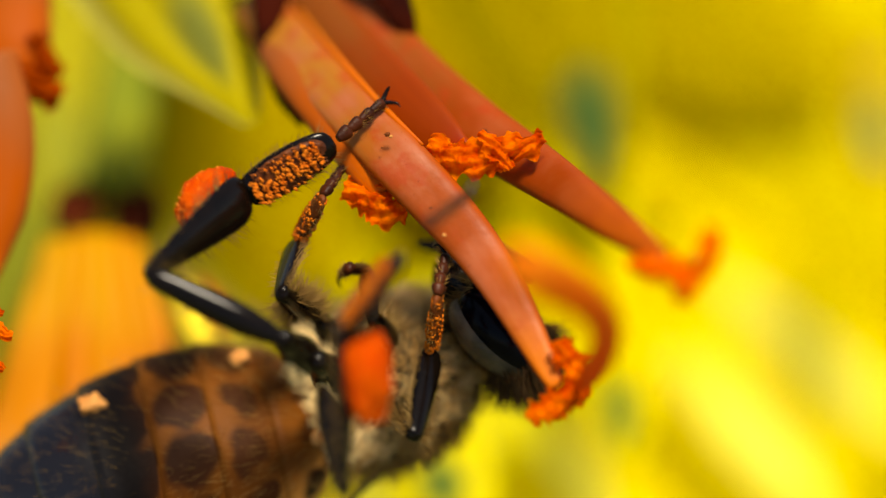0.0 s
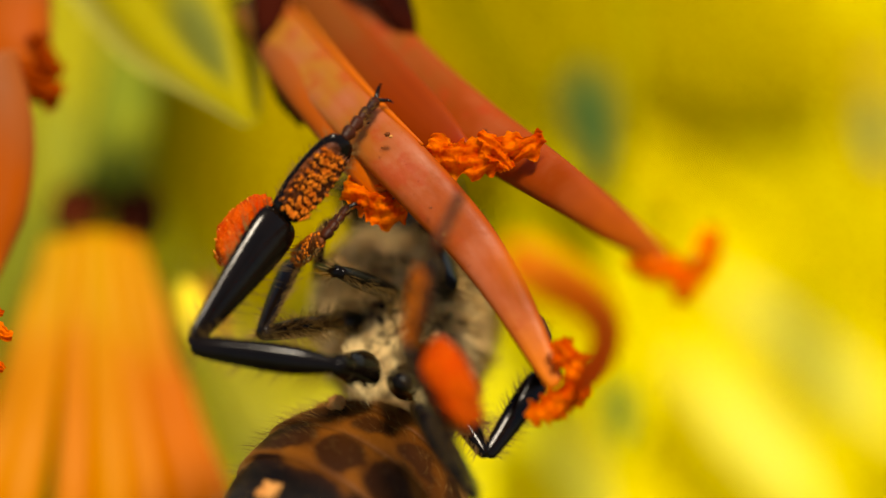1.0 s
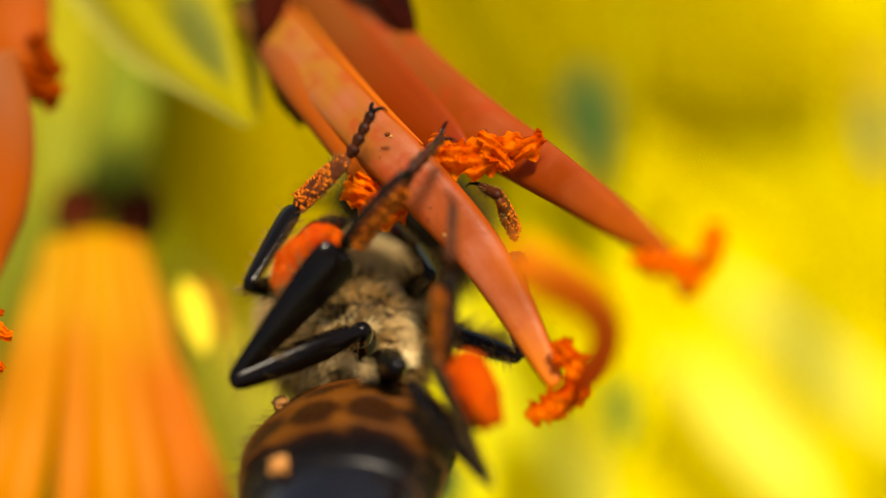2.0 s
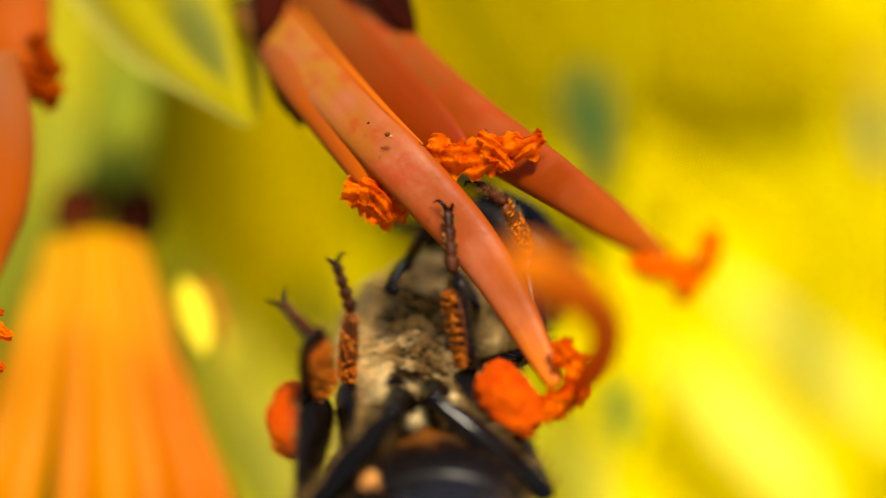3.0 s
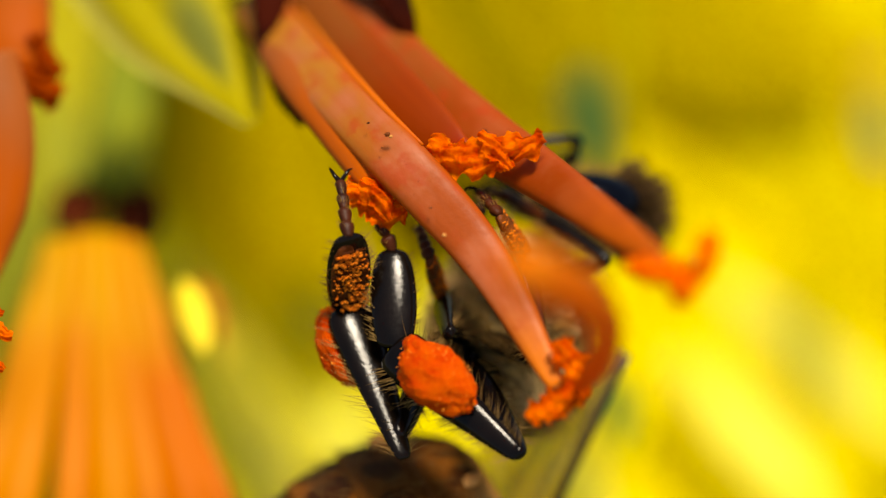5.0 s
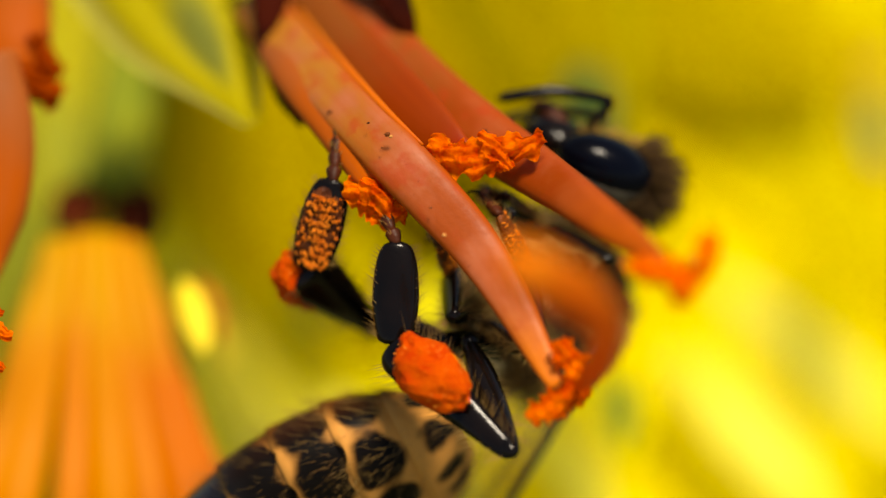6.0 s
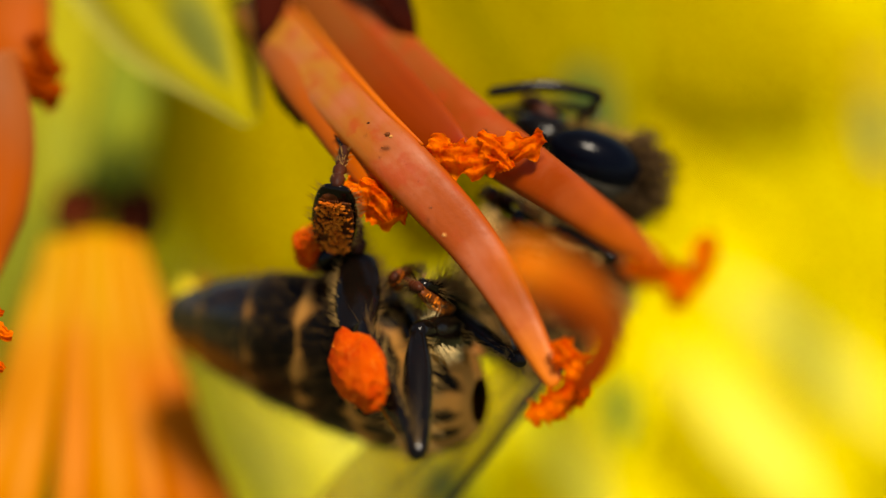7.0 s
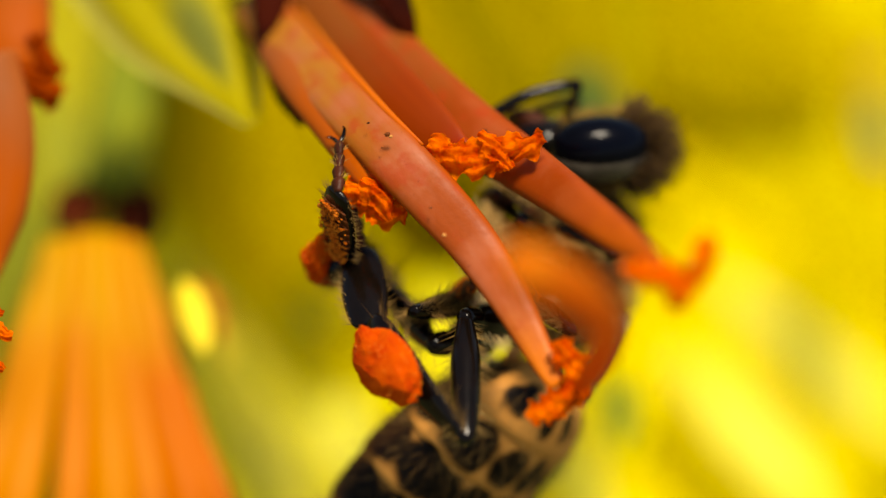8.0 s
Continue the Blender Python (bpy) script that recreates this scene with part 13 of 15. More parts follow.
    walk(fore_a[0], [
        (0, pose(0.00042, 0.00019, -0.00110, -136.8, 74.8, 112.1)), (0.1, pose(0.00024, 0.00010, -0.00105, -148.3, 76.7, 112.1)), (0.2, pose(0.00015, -0.00007, -0.00095, -158.7, 78.4, 117.2)),
        (0.25, pose(0.00025, -0.00007, -0.00086, -160.1, 78.2, 121.8)), (0.3, pose(0.00034, -0.00008, -0.00078, -161.6, 77.9, 126.7)), (0.4, pose(0.00016, -0.00033, -0.00080, -157.4, 78.5, 151.6)),
        (0.5, pose(0.00014, -0.00043, -0.00087, -148.9, 72.2, 174.6)), (0.6, pose(0.00016, -0.00039, -0.00101, -148.6, 71.8, -177.2)), (0.75, pose(0.00016, -0.00029, -0.00146, -139.9, 73.9, -140.0)),
        (0.8, pose(0.00015, -0.00028, -0.00162, -141.2, 73.0, -126.6)), (0.9, pose(-0.00003, -0.00013, -0.00173, -149.9, 69.3, -107.8)), (1, pose(-0.00021, 0.00008, -0.00168, -156.3, 65.2, -110.1)),
        (1.1, pose(0.00008, 0.00024, -0.00135, -163.0, 51.0, -148.8)), (1.2, pose(0.00029, 0.00039, -0.00133, -169.9, 30.8, -157.9)), (1.25, pose(0.00022, 0.00049, -0.00143, -172.6, 32.0, -152.2)),
        (1.4, pose(-0.00000, 0.00070, -0.00172, 171.2, 47.6, -129.3)), (1.5, pose(-0.00003, 0.00074, -0.00177, 156.6, 52.8, -117.3)), (1.7, pose(-0.00013, 0.00055, -0.00154, 157.7, 52.2, -119.7)),
        (1.75, pose(-0.00014, 0.00053, -0.00150, 157.7, 51.9, -120.3)), (2, pose(-0.00013, 0.00048, -0.00129, 157.2, 50.0, -119.7)), (2.25, pose(-0.00009, 0.00053, -0.00108, 155.8, 48.3, -115.0)),
        (2.5, pose(-0.00007, 0.00062, -0.00093, 153.8, 46.7, -110.0)), (2.75, pose(-0.00008, 0.00069, -0.00087, 151.2, 44.9, -109.3)), (2.8, pose(-0.00008, 0.00069, -0.00088, 150.6, 44.4, -110.1)),
        (2.9, pose(-0.00007, 0.00066, -0.00092, 153.6, 48.6, -130.9)), (3, pose(-0.00003, 0.00048, -0.00103, 171.8, 53.6, -157.9)), (3.1, pose(0.00021, 0.00009, -0.00147, 177.4, 68.0, -162.1)),
        (3.2, pose(0.00061, 0.00010, -0.00177, 146.5, 81.8, 168.8)), (3.25, pose(0.00066, 0.00031, -0.00169, 102.6, 80.6, 128.4)), (3.3, pose(0.00070, 0.00050, -0.00158, 67.9, 76.2, 106.1)),
        (3.35, pose(0.00072, 0.00065, -0.00145, 23.3, 71.1, 96.2)), (3.4, pose(0.00074, 0.00076, -0.00133, -21.9, 66.7, 91.3)), (3.5, pose(0.00074, 0.00084, -0.00120, -45.6, 62.5, 87.2)),
        (3.6, pose(0.00072, 0.00084, -0.00116, -45.9, 63.0, 84.2)), (3.75, pose(0.00067, 0.00082, -0.00106, -34.4, 66.2, 78.2)), (3.8, pose(0.00065, 0.00081, -0.00105, -23.5, 67.7, 76.4)),
        (3.9, pose(0.00059, 0.00078, -0.00107, 33.4, 69.2, 89.4)), (4, pose(0.00052, 0.00074, -0.00108, 85.3, 69.7, 105.8)), (4.1, pose(0.00041, 0.00081, -0.00098, 112.4, 71.3, 120.8)),
        (4.2, pose(0.00031, 0.00085, -0.00093, 133.8, 70.3, 136.7)), (4.25, pose(0.00037, 0.00081, -0.00097, 127.1, 74.6, 132.6)), (4.3, pose(0.00047, 0.00075, -0.00103, 117.2, 78.7, 125.2)),
        (4.4, pose(0.00056, 0.00059, -0.00120, 139.2, 75.4, 139.1)), (4.5, pose(0.00058, 0.00058, -0.00121, 155.6, 70.9, 147.6)), (4.6, pose(0.00060, 0.00054, -0.00116, 150.4, 76.0, 147.7)),
        (4.7, pose(0.00060, 0.00047, -0.00112, 142.1, 80.7, 143.0)), (4.75, pose(0.00060, 0.00046, -0.00113, 142.5, 80.1, 141.7)), (5, pose(0.00057, 0.00065, -0.00131, 142.5, 73.0, 134.7)),
        (5.25, pose(0.00043, 0.00117, -0.00150, 142.1, 62.1, 129.6)), (5.5, pose(0.00026, 0.00177, -0.00151, 142.2, 51.2, 126.2)), (5.75, pose(0.00017, 0.00210, -0.00139, 143.6, 43.8, 123.2)),
        (5.8, pose(0.00017, 0.00211, -0.00137, 144.1, 43.0, 122.6)), (5.9, pose(-0.00004, 0.00207, -0.00135, 154.6, 37.0, 126.6)), (6, pose(-0.00031, 0.00204, -0.00125, 164.4, 30.2, 130.2)),
        (6.1, pose(-0.00037, 0.00203, -0.00112, 160.6, 30.7, 129.6)), (6.2, pose(-0.00044, 0.00200, -0.00101, 154.7, 32.4, 128.9)), (6.25, pose(-0.00050, 0.00196, -0.00097, 153.3, 32.5, 128.9)),
        (6.4, pose(-0.00069, 0.00185, -0.00091, 151.7, 31.3, 129.6)), (6.5, pose(-0.00066, 0.00193, -0.00080, 157.0, 26.9, 130.3)), (6.6, pose(-0.00059, 0.00201, -0.00071, 162.4, 22.5, 130.3)),
        (6.75, pose(-0.00058, 0.00203, -0.00065, 163.0, 20.5, 129.8)), (6.8, pose(-0.00057, 0.00203, -0.00063, 163.2, 19.8, 129.6)), (7, pose(-0.00056, 0.00193, -0.00060, 163.4, 20.4, 124.1)),
        (7.2, pose(-0.00077, 0.00175, -0.00072, 152.0, 24.2, 122.6)), (7.25, pose(-0.00087, 0.00164, -0.00079, 148.0, 26.0, 120.8)), (7.4, pose(-0.00123, 0.00128, -0.00113, 136.5, 30.1, 113.1)),
        (7.5, pose(-0.00129, 0.00119, -0.00134, 132.3, 30.8, 110.2)), (7.6, pose(-0.00130, 0.00115, -0.00145, 130.2, 30.8, 108.8)), (7.75, pose(-0.00102, 0.00144, -0.00102, 135.5, 28.7, 112.8)),
        (7.8, pose(-0.00091, 0.00153, -0.00090, 136.3, 28.3, 114.0)), (8, pose(-0.00073, 0.00169, -0.00070, 134.6, 28.9, 115.6))])
    walk(fore_a[1], [
        (0, pose(0.00021, 0.00070, -0.00314, 169.5, -21.3, -67.8)), (0.1, pose(0.00006, 0.00055, -0.00311, 172.4, -23.1, -61.0)), (0.2, pose(-0.00005, 0.00031, -0.00302, 174.7, -24.5, -55.3)),
        (0.25, pose(0.00002, 0.00030, -0.00293, 175.0, -24.1, -54.9)), (0.3, pose(0.00008, 0.00028, -0.00284, 175.4, -23.6, -54.5)), (0.4, pose(-0.00021, -0.00013, -0.00287, 174.8, -25.0, -43.7)),
        (0.5, pose(-0.00050, -0.00037, -0.00288, 170.2, -22.2, -32.7)), (0.6, pose(-0.00050, -0.00043, -0.00301, 169.9, -26.0, -32.6)), (0.75, pose(-0.00028, -0.00067, -0.00349, 170.1, -39.4, -36.5)),
        (0.8, pose(-0.00022, -0.00077, -0.00364, 170.1, -43.4, -38.6)), (0.9, pose(-0.00026, -0.00084, -0.00371, 169.5, -49.2, -39.3)), (1, pose(-0.00052, -0.00075, -0.00359, 165.9, -49.4, -33.0)),
        (1.1, pose(-0.00106, -0.00045, -0.00299, 158.7, -38.5, -26.5)), (1.2, pose(-0.00139, -0.00029, -0.00241, 154.0, -30.4, -20.0)), (1.25, pose(-0.00136, -0.00034, -0.00254, 155.4, -31.7, -11.7)),
        (1.4, pose(-0.00090, -0.00041, -0.00328, 171.9, -23.2, 26.2)), (1.5, pose(-0.00062, -0.00040, -0.00345, 178.2, -16.1, 38.8)), (1.7, pose(-0.00077, -0.00057, -0.00321, 177.3, -16.0, 34.9)),
        (1.75, pose(-0.00079, -0.00060, -0.00316, 177.1, -15.7, 33.9)), (2, pose(-0.00080, -0.00070, -0.00290, 176.4, -14.4, 31.1)), (2.25, pose(-0.00069, -0.00075, -0.00266, 175.7, -12.6, 30.3)),
        (2.5, pose(-0.00057, -0.00074, -0.00247, 174.7, -9.9, 28.0)), (2.75, pose(-0.00057, -0.00072, -0.00237, 172.6, -5.7, 20.2)), (2.8, pose(-0.00060, -0.00072, -0.00236, 171.9, -4.7, 17.6)),
        (2.9, pose(-0.00098, -0.00040, -0.00250, 170.9, -11.7, 12.0)), (3, pose(-0.00119, 0.00001, -0.00273, 167.3, -19.2, -1.2)), (3.1, pose(-0.00054, -0.00016, -0.00342, 168.2, -30.7, -16.0)),
        (3.2, pose(0.00032, 0.00016, -0.00386, 179.9, -35.5, -31.7)), (3.25, pose(0.00044, 0.00058, -0.00377, -174.9, -31.3, -40.3)), (3.3, pose(0.00056, 0.00098, -0.00363, -170.4, -25.9, -47.2)),
        (3.35, pose(0.00065, 0.00133, -0.00345, -167.0, -20.3, -52.2)), (3.4, pose(0.00072, 0.00159, -0.00327, -164.5, -15.5, -55.5)), (3.5, pose(0.00079, 0.00181, -0.00308, -161.4, -12.1, -57.7)),
        (3.6, pose(0.00081, 0.00179, -0.00304, -159.4, -15.5, -56.8)), (3.75, pose(0.00084, 0.00166, -0.00299, -157.3, -23.6, -54.3)), (3.8, pose(0.00084, 0.00159, -0.00300, -157.1, -26.6, -53.0)),
        (3.9, pose(0.00059, 0.00152, -0.00304, -162.8, -25.0, -54.7)), (4, pose(0.00032, 0.00144, -0.00306, -169.5, -24.1, -55.4)), (4.1, pose(0.00007, 0.00139, -0.00298, -172.9, -26.7, -48.5)),
        (4.2, pose(-0.00021, 0.00134, -0.00291, -176.4, -27.2, -41.7)), (4.25, pose(-0.00001, 0.00122, -0.00300, -173.1, -32.7, -37.4)), (4.3, pose(0.00023, 0.00109, -0.00310, -170.6, -38.2, -33.6)),
        (4.4, pose(0.00016, 0.00094, -0.00324, -173.7, -35.7, -34.1)), (4.5, pose(0.00000, 0.00095, -0.00321, -177.5, -32.3, -35.1)), (4.6, pose(0.00017, 0.00081, -0.00321, -174.5, -38.6, -28.4)),
        (4.7, pose(0.00033, 0.00068, -0.00320, -172.3, -44.4, -23.6)), (4.75, pose(0.00032, 0.00068, -0.00321, -171.9, -44.4, -24.5)), (5, pose(0.00013, 0.00109, -0.00333, -168.3, -39.7, -31.0)),
        (5.25, pose(-0.00020, 0.00193, -0.00337, -164.5, -30.2, -38.4)), (5.5, pose(-0.00052, 0.00284, -0.00315, -162.6, -19.4, -44.3)), (5.75, pose(-0.00067, 0.00337, -0.00285, -162.8, -11.4, -49.2)),
        (5.8, pose(-0.00066, 0.00341, -0.00281, -163.1, -10.5, -50.2)), (5.9, pose(-0.00105, 0.00343, -0.00262, -170.5, -3.8, -51.9)), (6, pose(-0.00148, 0.00343, -0.00231, -178.3, 2.8, -53.3)),
        (6.1, pose(-0.00153, 0.00342, -0.00219, -174.3, 2.3, -51.1)), (6.2, pose(-0.00156, 0.00338, -0.00214, -168.8, 0.3, -48.2)), (6.25, pose(-0.00162, 0.00335, -0.00210, -167.4, -0.1, -47.3)),
        (6.4, pose(-0.00184, 0.00324, -0.00200, -165.3, 0.6, -45.3)), (6.5, pose(-0.00187, 0.00337, -0.00175, -169.3, 5.0, -47.2)), (6.6, pose(-0.00185, 0.00350, -0.00152, -173.9, 9.1, -49.9)),
        (6.75, pose(-0.00184, 0.00355, -0.00139, -174.1, 10.7, -50.6)), (6.8, pose(-0.00184, 0.00356, -0.00135, -174.2, 11.2, -50.8)), (7, pose(-0.00167, 0.00357, -0.00134, -174.1, 10.0, -56.4)),
        (7.2, pose(-0.00181, 0.00337, -0.00158, -163.5, 5.2, -52.3)), (7.25, pose(-0.00184, 0.00327, -0.00172, -160.1, 2.9, -52.3)), (7.4, pose(-0.00195, 0.00296, -0.00219, -150.8, -3.1, -54.8)),
        (7.5, pose(-0.00192, 0.00289, -0.00243, -147.3, -4.8, -55.9)), (7.6, pose(-0.00189, 0.00287, -0.00253, -145.6, -5.4, -56.6)), (7.75, pose(-0.00174, 0.00315, -0.00203, -149.5, -2.4, -55.1)),
        (7.8, pose(-0.00167, 0.00323, -0.00190, -150.1, -1.9, -54.3)), (8, pose(-0.00153, 0.00335, -0.00172, -148.9, -2.9, -52.1))])
    walk(fore_a[2], [
        (0, pose(0.00079, -0.00074, -0.00254, -160.9, 60.5, 130.7)), (0.1, pose(0.00080, -0.00079, -0.00245, -162.5, 66.0, 130.6)), (0.2, pose(0.00082, -0.00094, -0.00233, -164.5, 73.6, 114.9)),
        (0.25, pose(0.00090, -0.00095, -0.00225, -167.3, 75.6, 98.0)), (0.3, pose(0.00097, -0.00096, -0.00218, -172.8, 76.1, 77.9)), (0.4, pose(0.00088, -0.00117, -0.00217, 170.5, 74.6, 49.7)),
        (0.5, pose(0.00080, -0.00120, -0.00225, 176.9, 76.5, 57.3)), (0.6, pose(0.00076, -0.00123, -0.00228, 173.8, 78.1, 55.9)), (0.75, pose(0.00075, -0.00143, -0.00243, 152.8, 80.9, 39.2)),
        (0.8, pose(0.00073, -0.00153, -0.00249, 148.3, 81.2, 36.9)), (0.9, pose(0.00058, -0.00153, -0.00245, 152.5, 80.2, 51.0)), (1, pose(0.00039, -0.00134, -0.00233, 176.2, 73.2, 85.7)),
        (1.1, pose(0.00011, -0.00103, -0.00195, -179.9, 20.6, 57.0)), (1.2, pose(-0.00004, -0.00078, -0.00157, -169.3, 22.4, 65.6)), (1.25, pose(0.00003, -0.00063, -0.00167, -169.3, 21.3, 67.7)),
        (1.4, pose(0.00047, 0.00027, -0.00262, -156.2, 23.9, 136.2)), (1.5, pose(0.00063, 0.00061, -0.00299, -159.4, 11.1, 157.5)), (1.7, pose(0.00054, 0.00034, -0.00275, -158.7, 15.5, 155.0)),
        (1.75, pose(0.00054, 0.00029, -0.00271, -158.3, 17.4, 154.8)), (2, pose(0.00058, 0.00013, -0.00249, -155.2, 29.7, 157.3)), (2.25, pose(0.00072, 0.00008, -0.00230, -148.9, 43.6, 161.8)),
        (2.5, pose(0.00088, 0.00003, -0.00218, -137.3, 55.7, 163.1)), (2.75, pose(0.00098, -0.00015, -0.00220, -125.8, 61.4, 160.0)), (2.8, pose(0.00098, -0.00022, -0.00222, -124.7, 61.3, 159.4)),
        (2.9, pose(0.00062, -0.00006, -0.00216, -135.7, 54.0, 138.6)), (3, pose(0.00038, -0.00003, -0.00218, -137.9, 51.5, 118.9)), (3.1, pose(0.00083, -0.00055, -0.00257, -149.7, 59.4, 113.3)),
        (3.2, pose(0.00147, -0.00055, -0.00289, -170.7, 61.0, 104.5)), (3.25, pose(0.00153, -0.00034, -0.00291, -175.5, 58.6, 103.3)), (3.3, pose(0.00157, -0.00012, -0.00290, 179.3, 55.6, 102.0)),
        (3.35, pose(0.00161, 0.00009, -0.00287, 173.9, 52.5, 100.8)), (3.4, pose(0.00163, 0.00027, -0.00283, 168.7, 49.9, 100.0)), (3.5, pose(0.00166, 0.00044, -0.00273, 160.7, 48.0, 99.3)),
        (3.6, pose(0.00169, 0.00045, -0.00259, 156.5, 49.3, 98.4)), (3.75, pose(0.00174, 0.00042, -0.00233, 156.6, 50.9, 95.4)), (3.8, pose(0.00174, 0.00040, -0.00225, 157.8, 51.3, 94.4)),
        (3.9, pose(0.00147, 0.00029, -0.00234, 173.1, 47.9, 94.7)), (4, pose(0.00119, 0.00019, -0.00238, -173.0, 45.6, 93.7)), (4.1, pose(0.00105, 0.00027, -0.00223, -167.5, 45.4, 95.5)),
        (4.2, pose(0.00090, 0.00035, -0.00215, -161.7, 44.5, 97.7)), (4.25, pose(0.00111, 0.00037, -0.00210, -169.0, 45.1, 95.3)), (4.3, pose(0.00133, 0.00037, -0.00207, -175.9, 45.8, 92.8)),
        (4.4, pose(0.00128, 0.00018, -0.00227, -169.3, 44.9, 90.1)), (4.5, pose(0.00116, 0.00014, -0.00232, -161.7, 46.2, 88.7)), (4.6, pose(0.00131, 0.00019, -0.00217, -170.7, 48.6, 88.6)),
        (4.7, pose(0.00142, 0.00020, -0.00204, -179.9, 51.0, 88.0)), (4.75, pose(0.00140, 0.00019, -0.00204, -180.0, 51.5, 88.0)), (5, pose(0.00123, 0.00043, -0.00226, -177.7, 50.9, 96.0)),
        (5.25, pose(0.00093, 0.00104, -0.00253, -178.8, 45.4, 108.0)), (5.5, pose(0.00060, 0.00174, -0.00260, 172.1, 38.4, 116.8)), (5.75, pose(0.00040, 0.00214, -0.00252, 161.4, 34.3, 121.0)),
        (5.8, pose(0.00039, 0.00215, -0.00251, 159.9, 34.0, 121.3)), (5.9, pose(-0.00002, 0.00212, -0.00251, 166.2, 29.0, 125.1)), (6, pose(-0.00049, 0.00210, -0.00239, 173.6, 22.8, 128.2)),
        (6.1, pose(-0.00049, 0.00213, -0.00226, 168.8, 23.7, 128.6)), (6.2, pose(-0.00045, 0.00214, -0.00215, 162.5, 25.8, 128.9)), (6.25, pose(-0.00049, 0.00212, -0.00210, 160.7, 26.1, 129.1)),
        (6.4, pose(-0.00066, 0.00206, -0.00202, 158.3, 25.6, 130.1)), (6.5, pose(-0.00074, 0.00215, -0.00190, 163.1, 21.6, 130.1)), (6.6, pose(-0.00080, 0.00224, -0.00178, 168.2, 17.8, 129.5)),
        (6.75, pose(-0.00080, 0.00228, -0.00170, 168.9, 16.4, 128.7)), (6.8, pose(-0.00081, 0.00229, -0.00167, 169.2, 15.9, 128.5)), (7, pose(-0.00076, 0.00220, -0.00163, 170.0, 17.3, 122.4)),
        (7.2, pose(-0.00080, 0.00206, -0.00174, 159.5, 21.4, 120.7)), (7.25, pose(-0.00082, 0.00196, -0.00180, 155.8, 23.2, 118.9)), (7.4, pose(-0.00099, 0.00160, -0.00210, 145.1, 27.2, 111.1)),
        (7.5, pose(-0.00098, 0.00151, -0.00229, 141.3, 27.9, 108.1)), (7.6, pose(-0.00097, 0.00148, -0.00238, 139.6, 27.9, 106.5)), (7.75, pose(-0.00078, 0.00178, -0.00196, 145.3, 26.1, 109.9)),
        (7.8, pose(-0.00070, 0.00188, -0.00184, 146.2, 25.7, 110.9)), (8, pose(-0.00050, 0.00204, -0.00164, 144.8, 26.3, 112.3))])
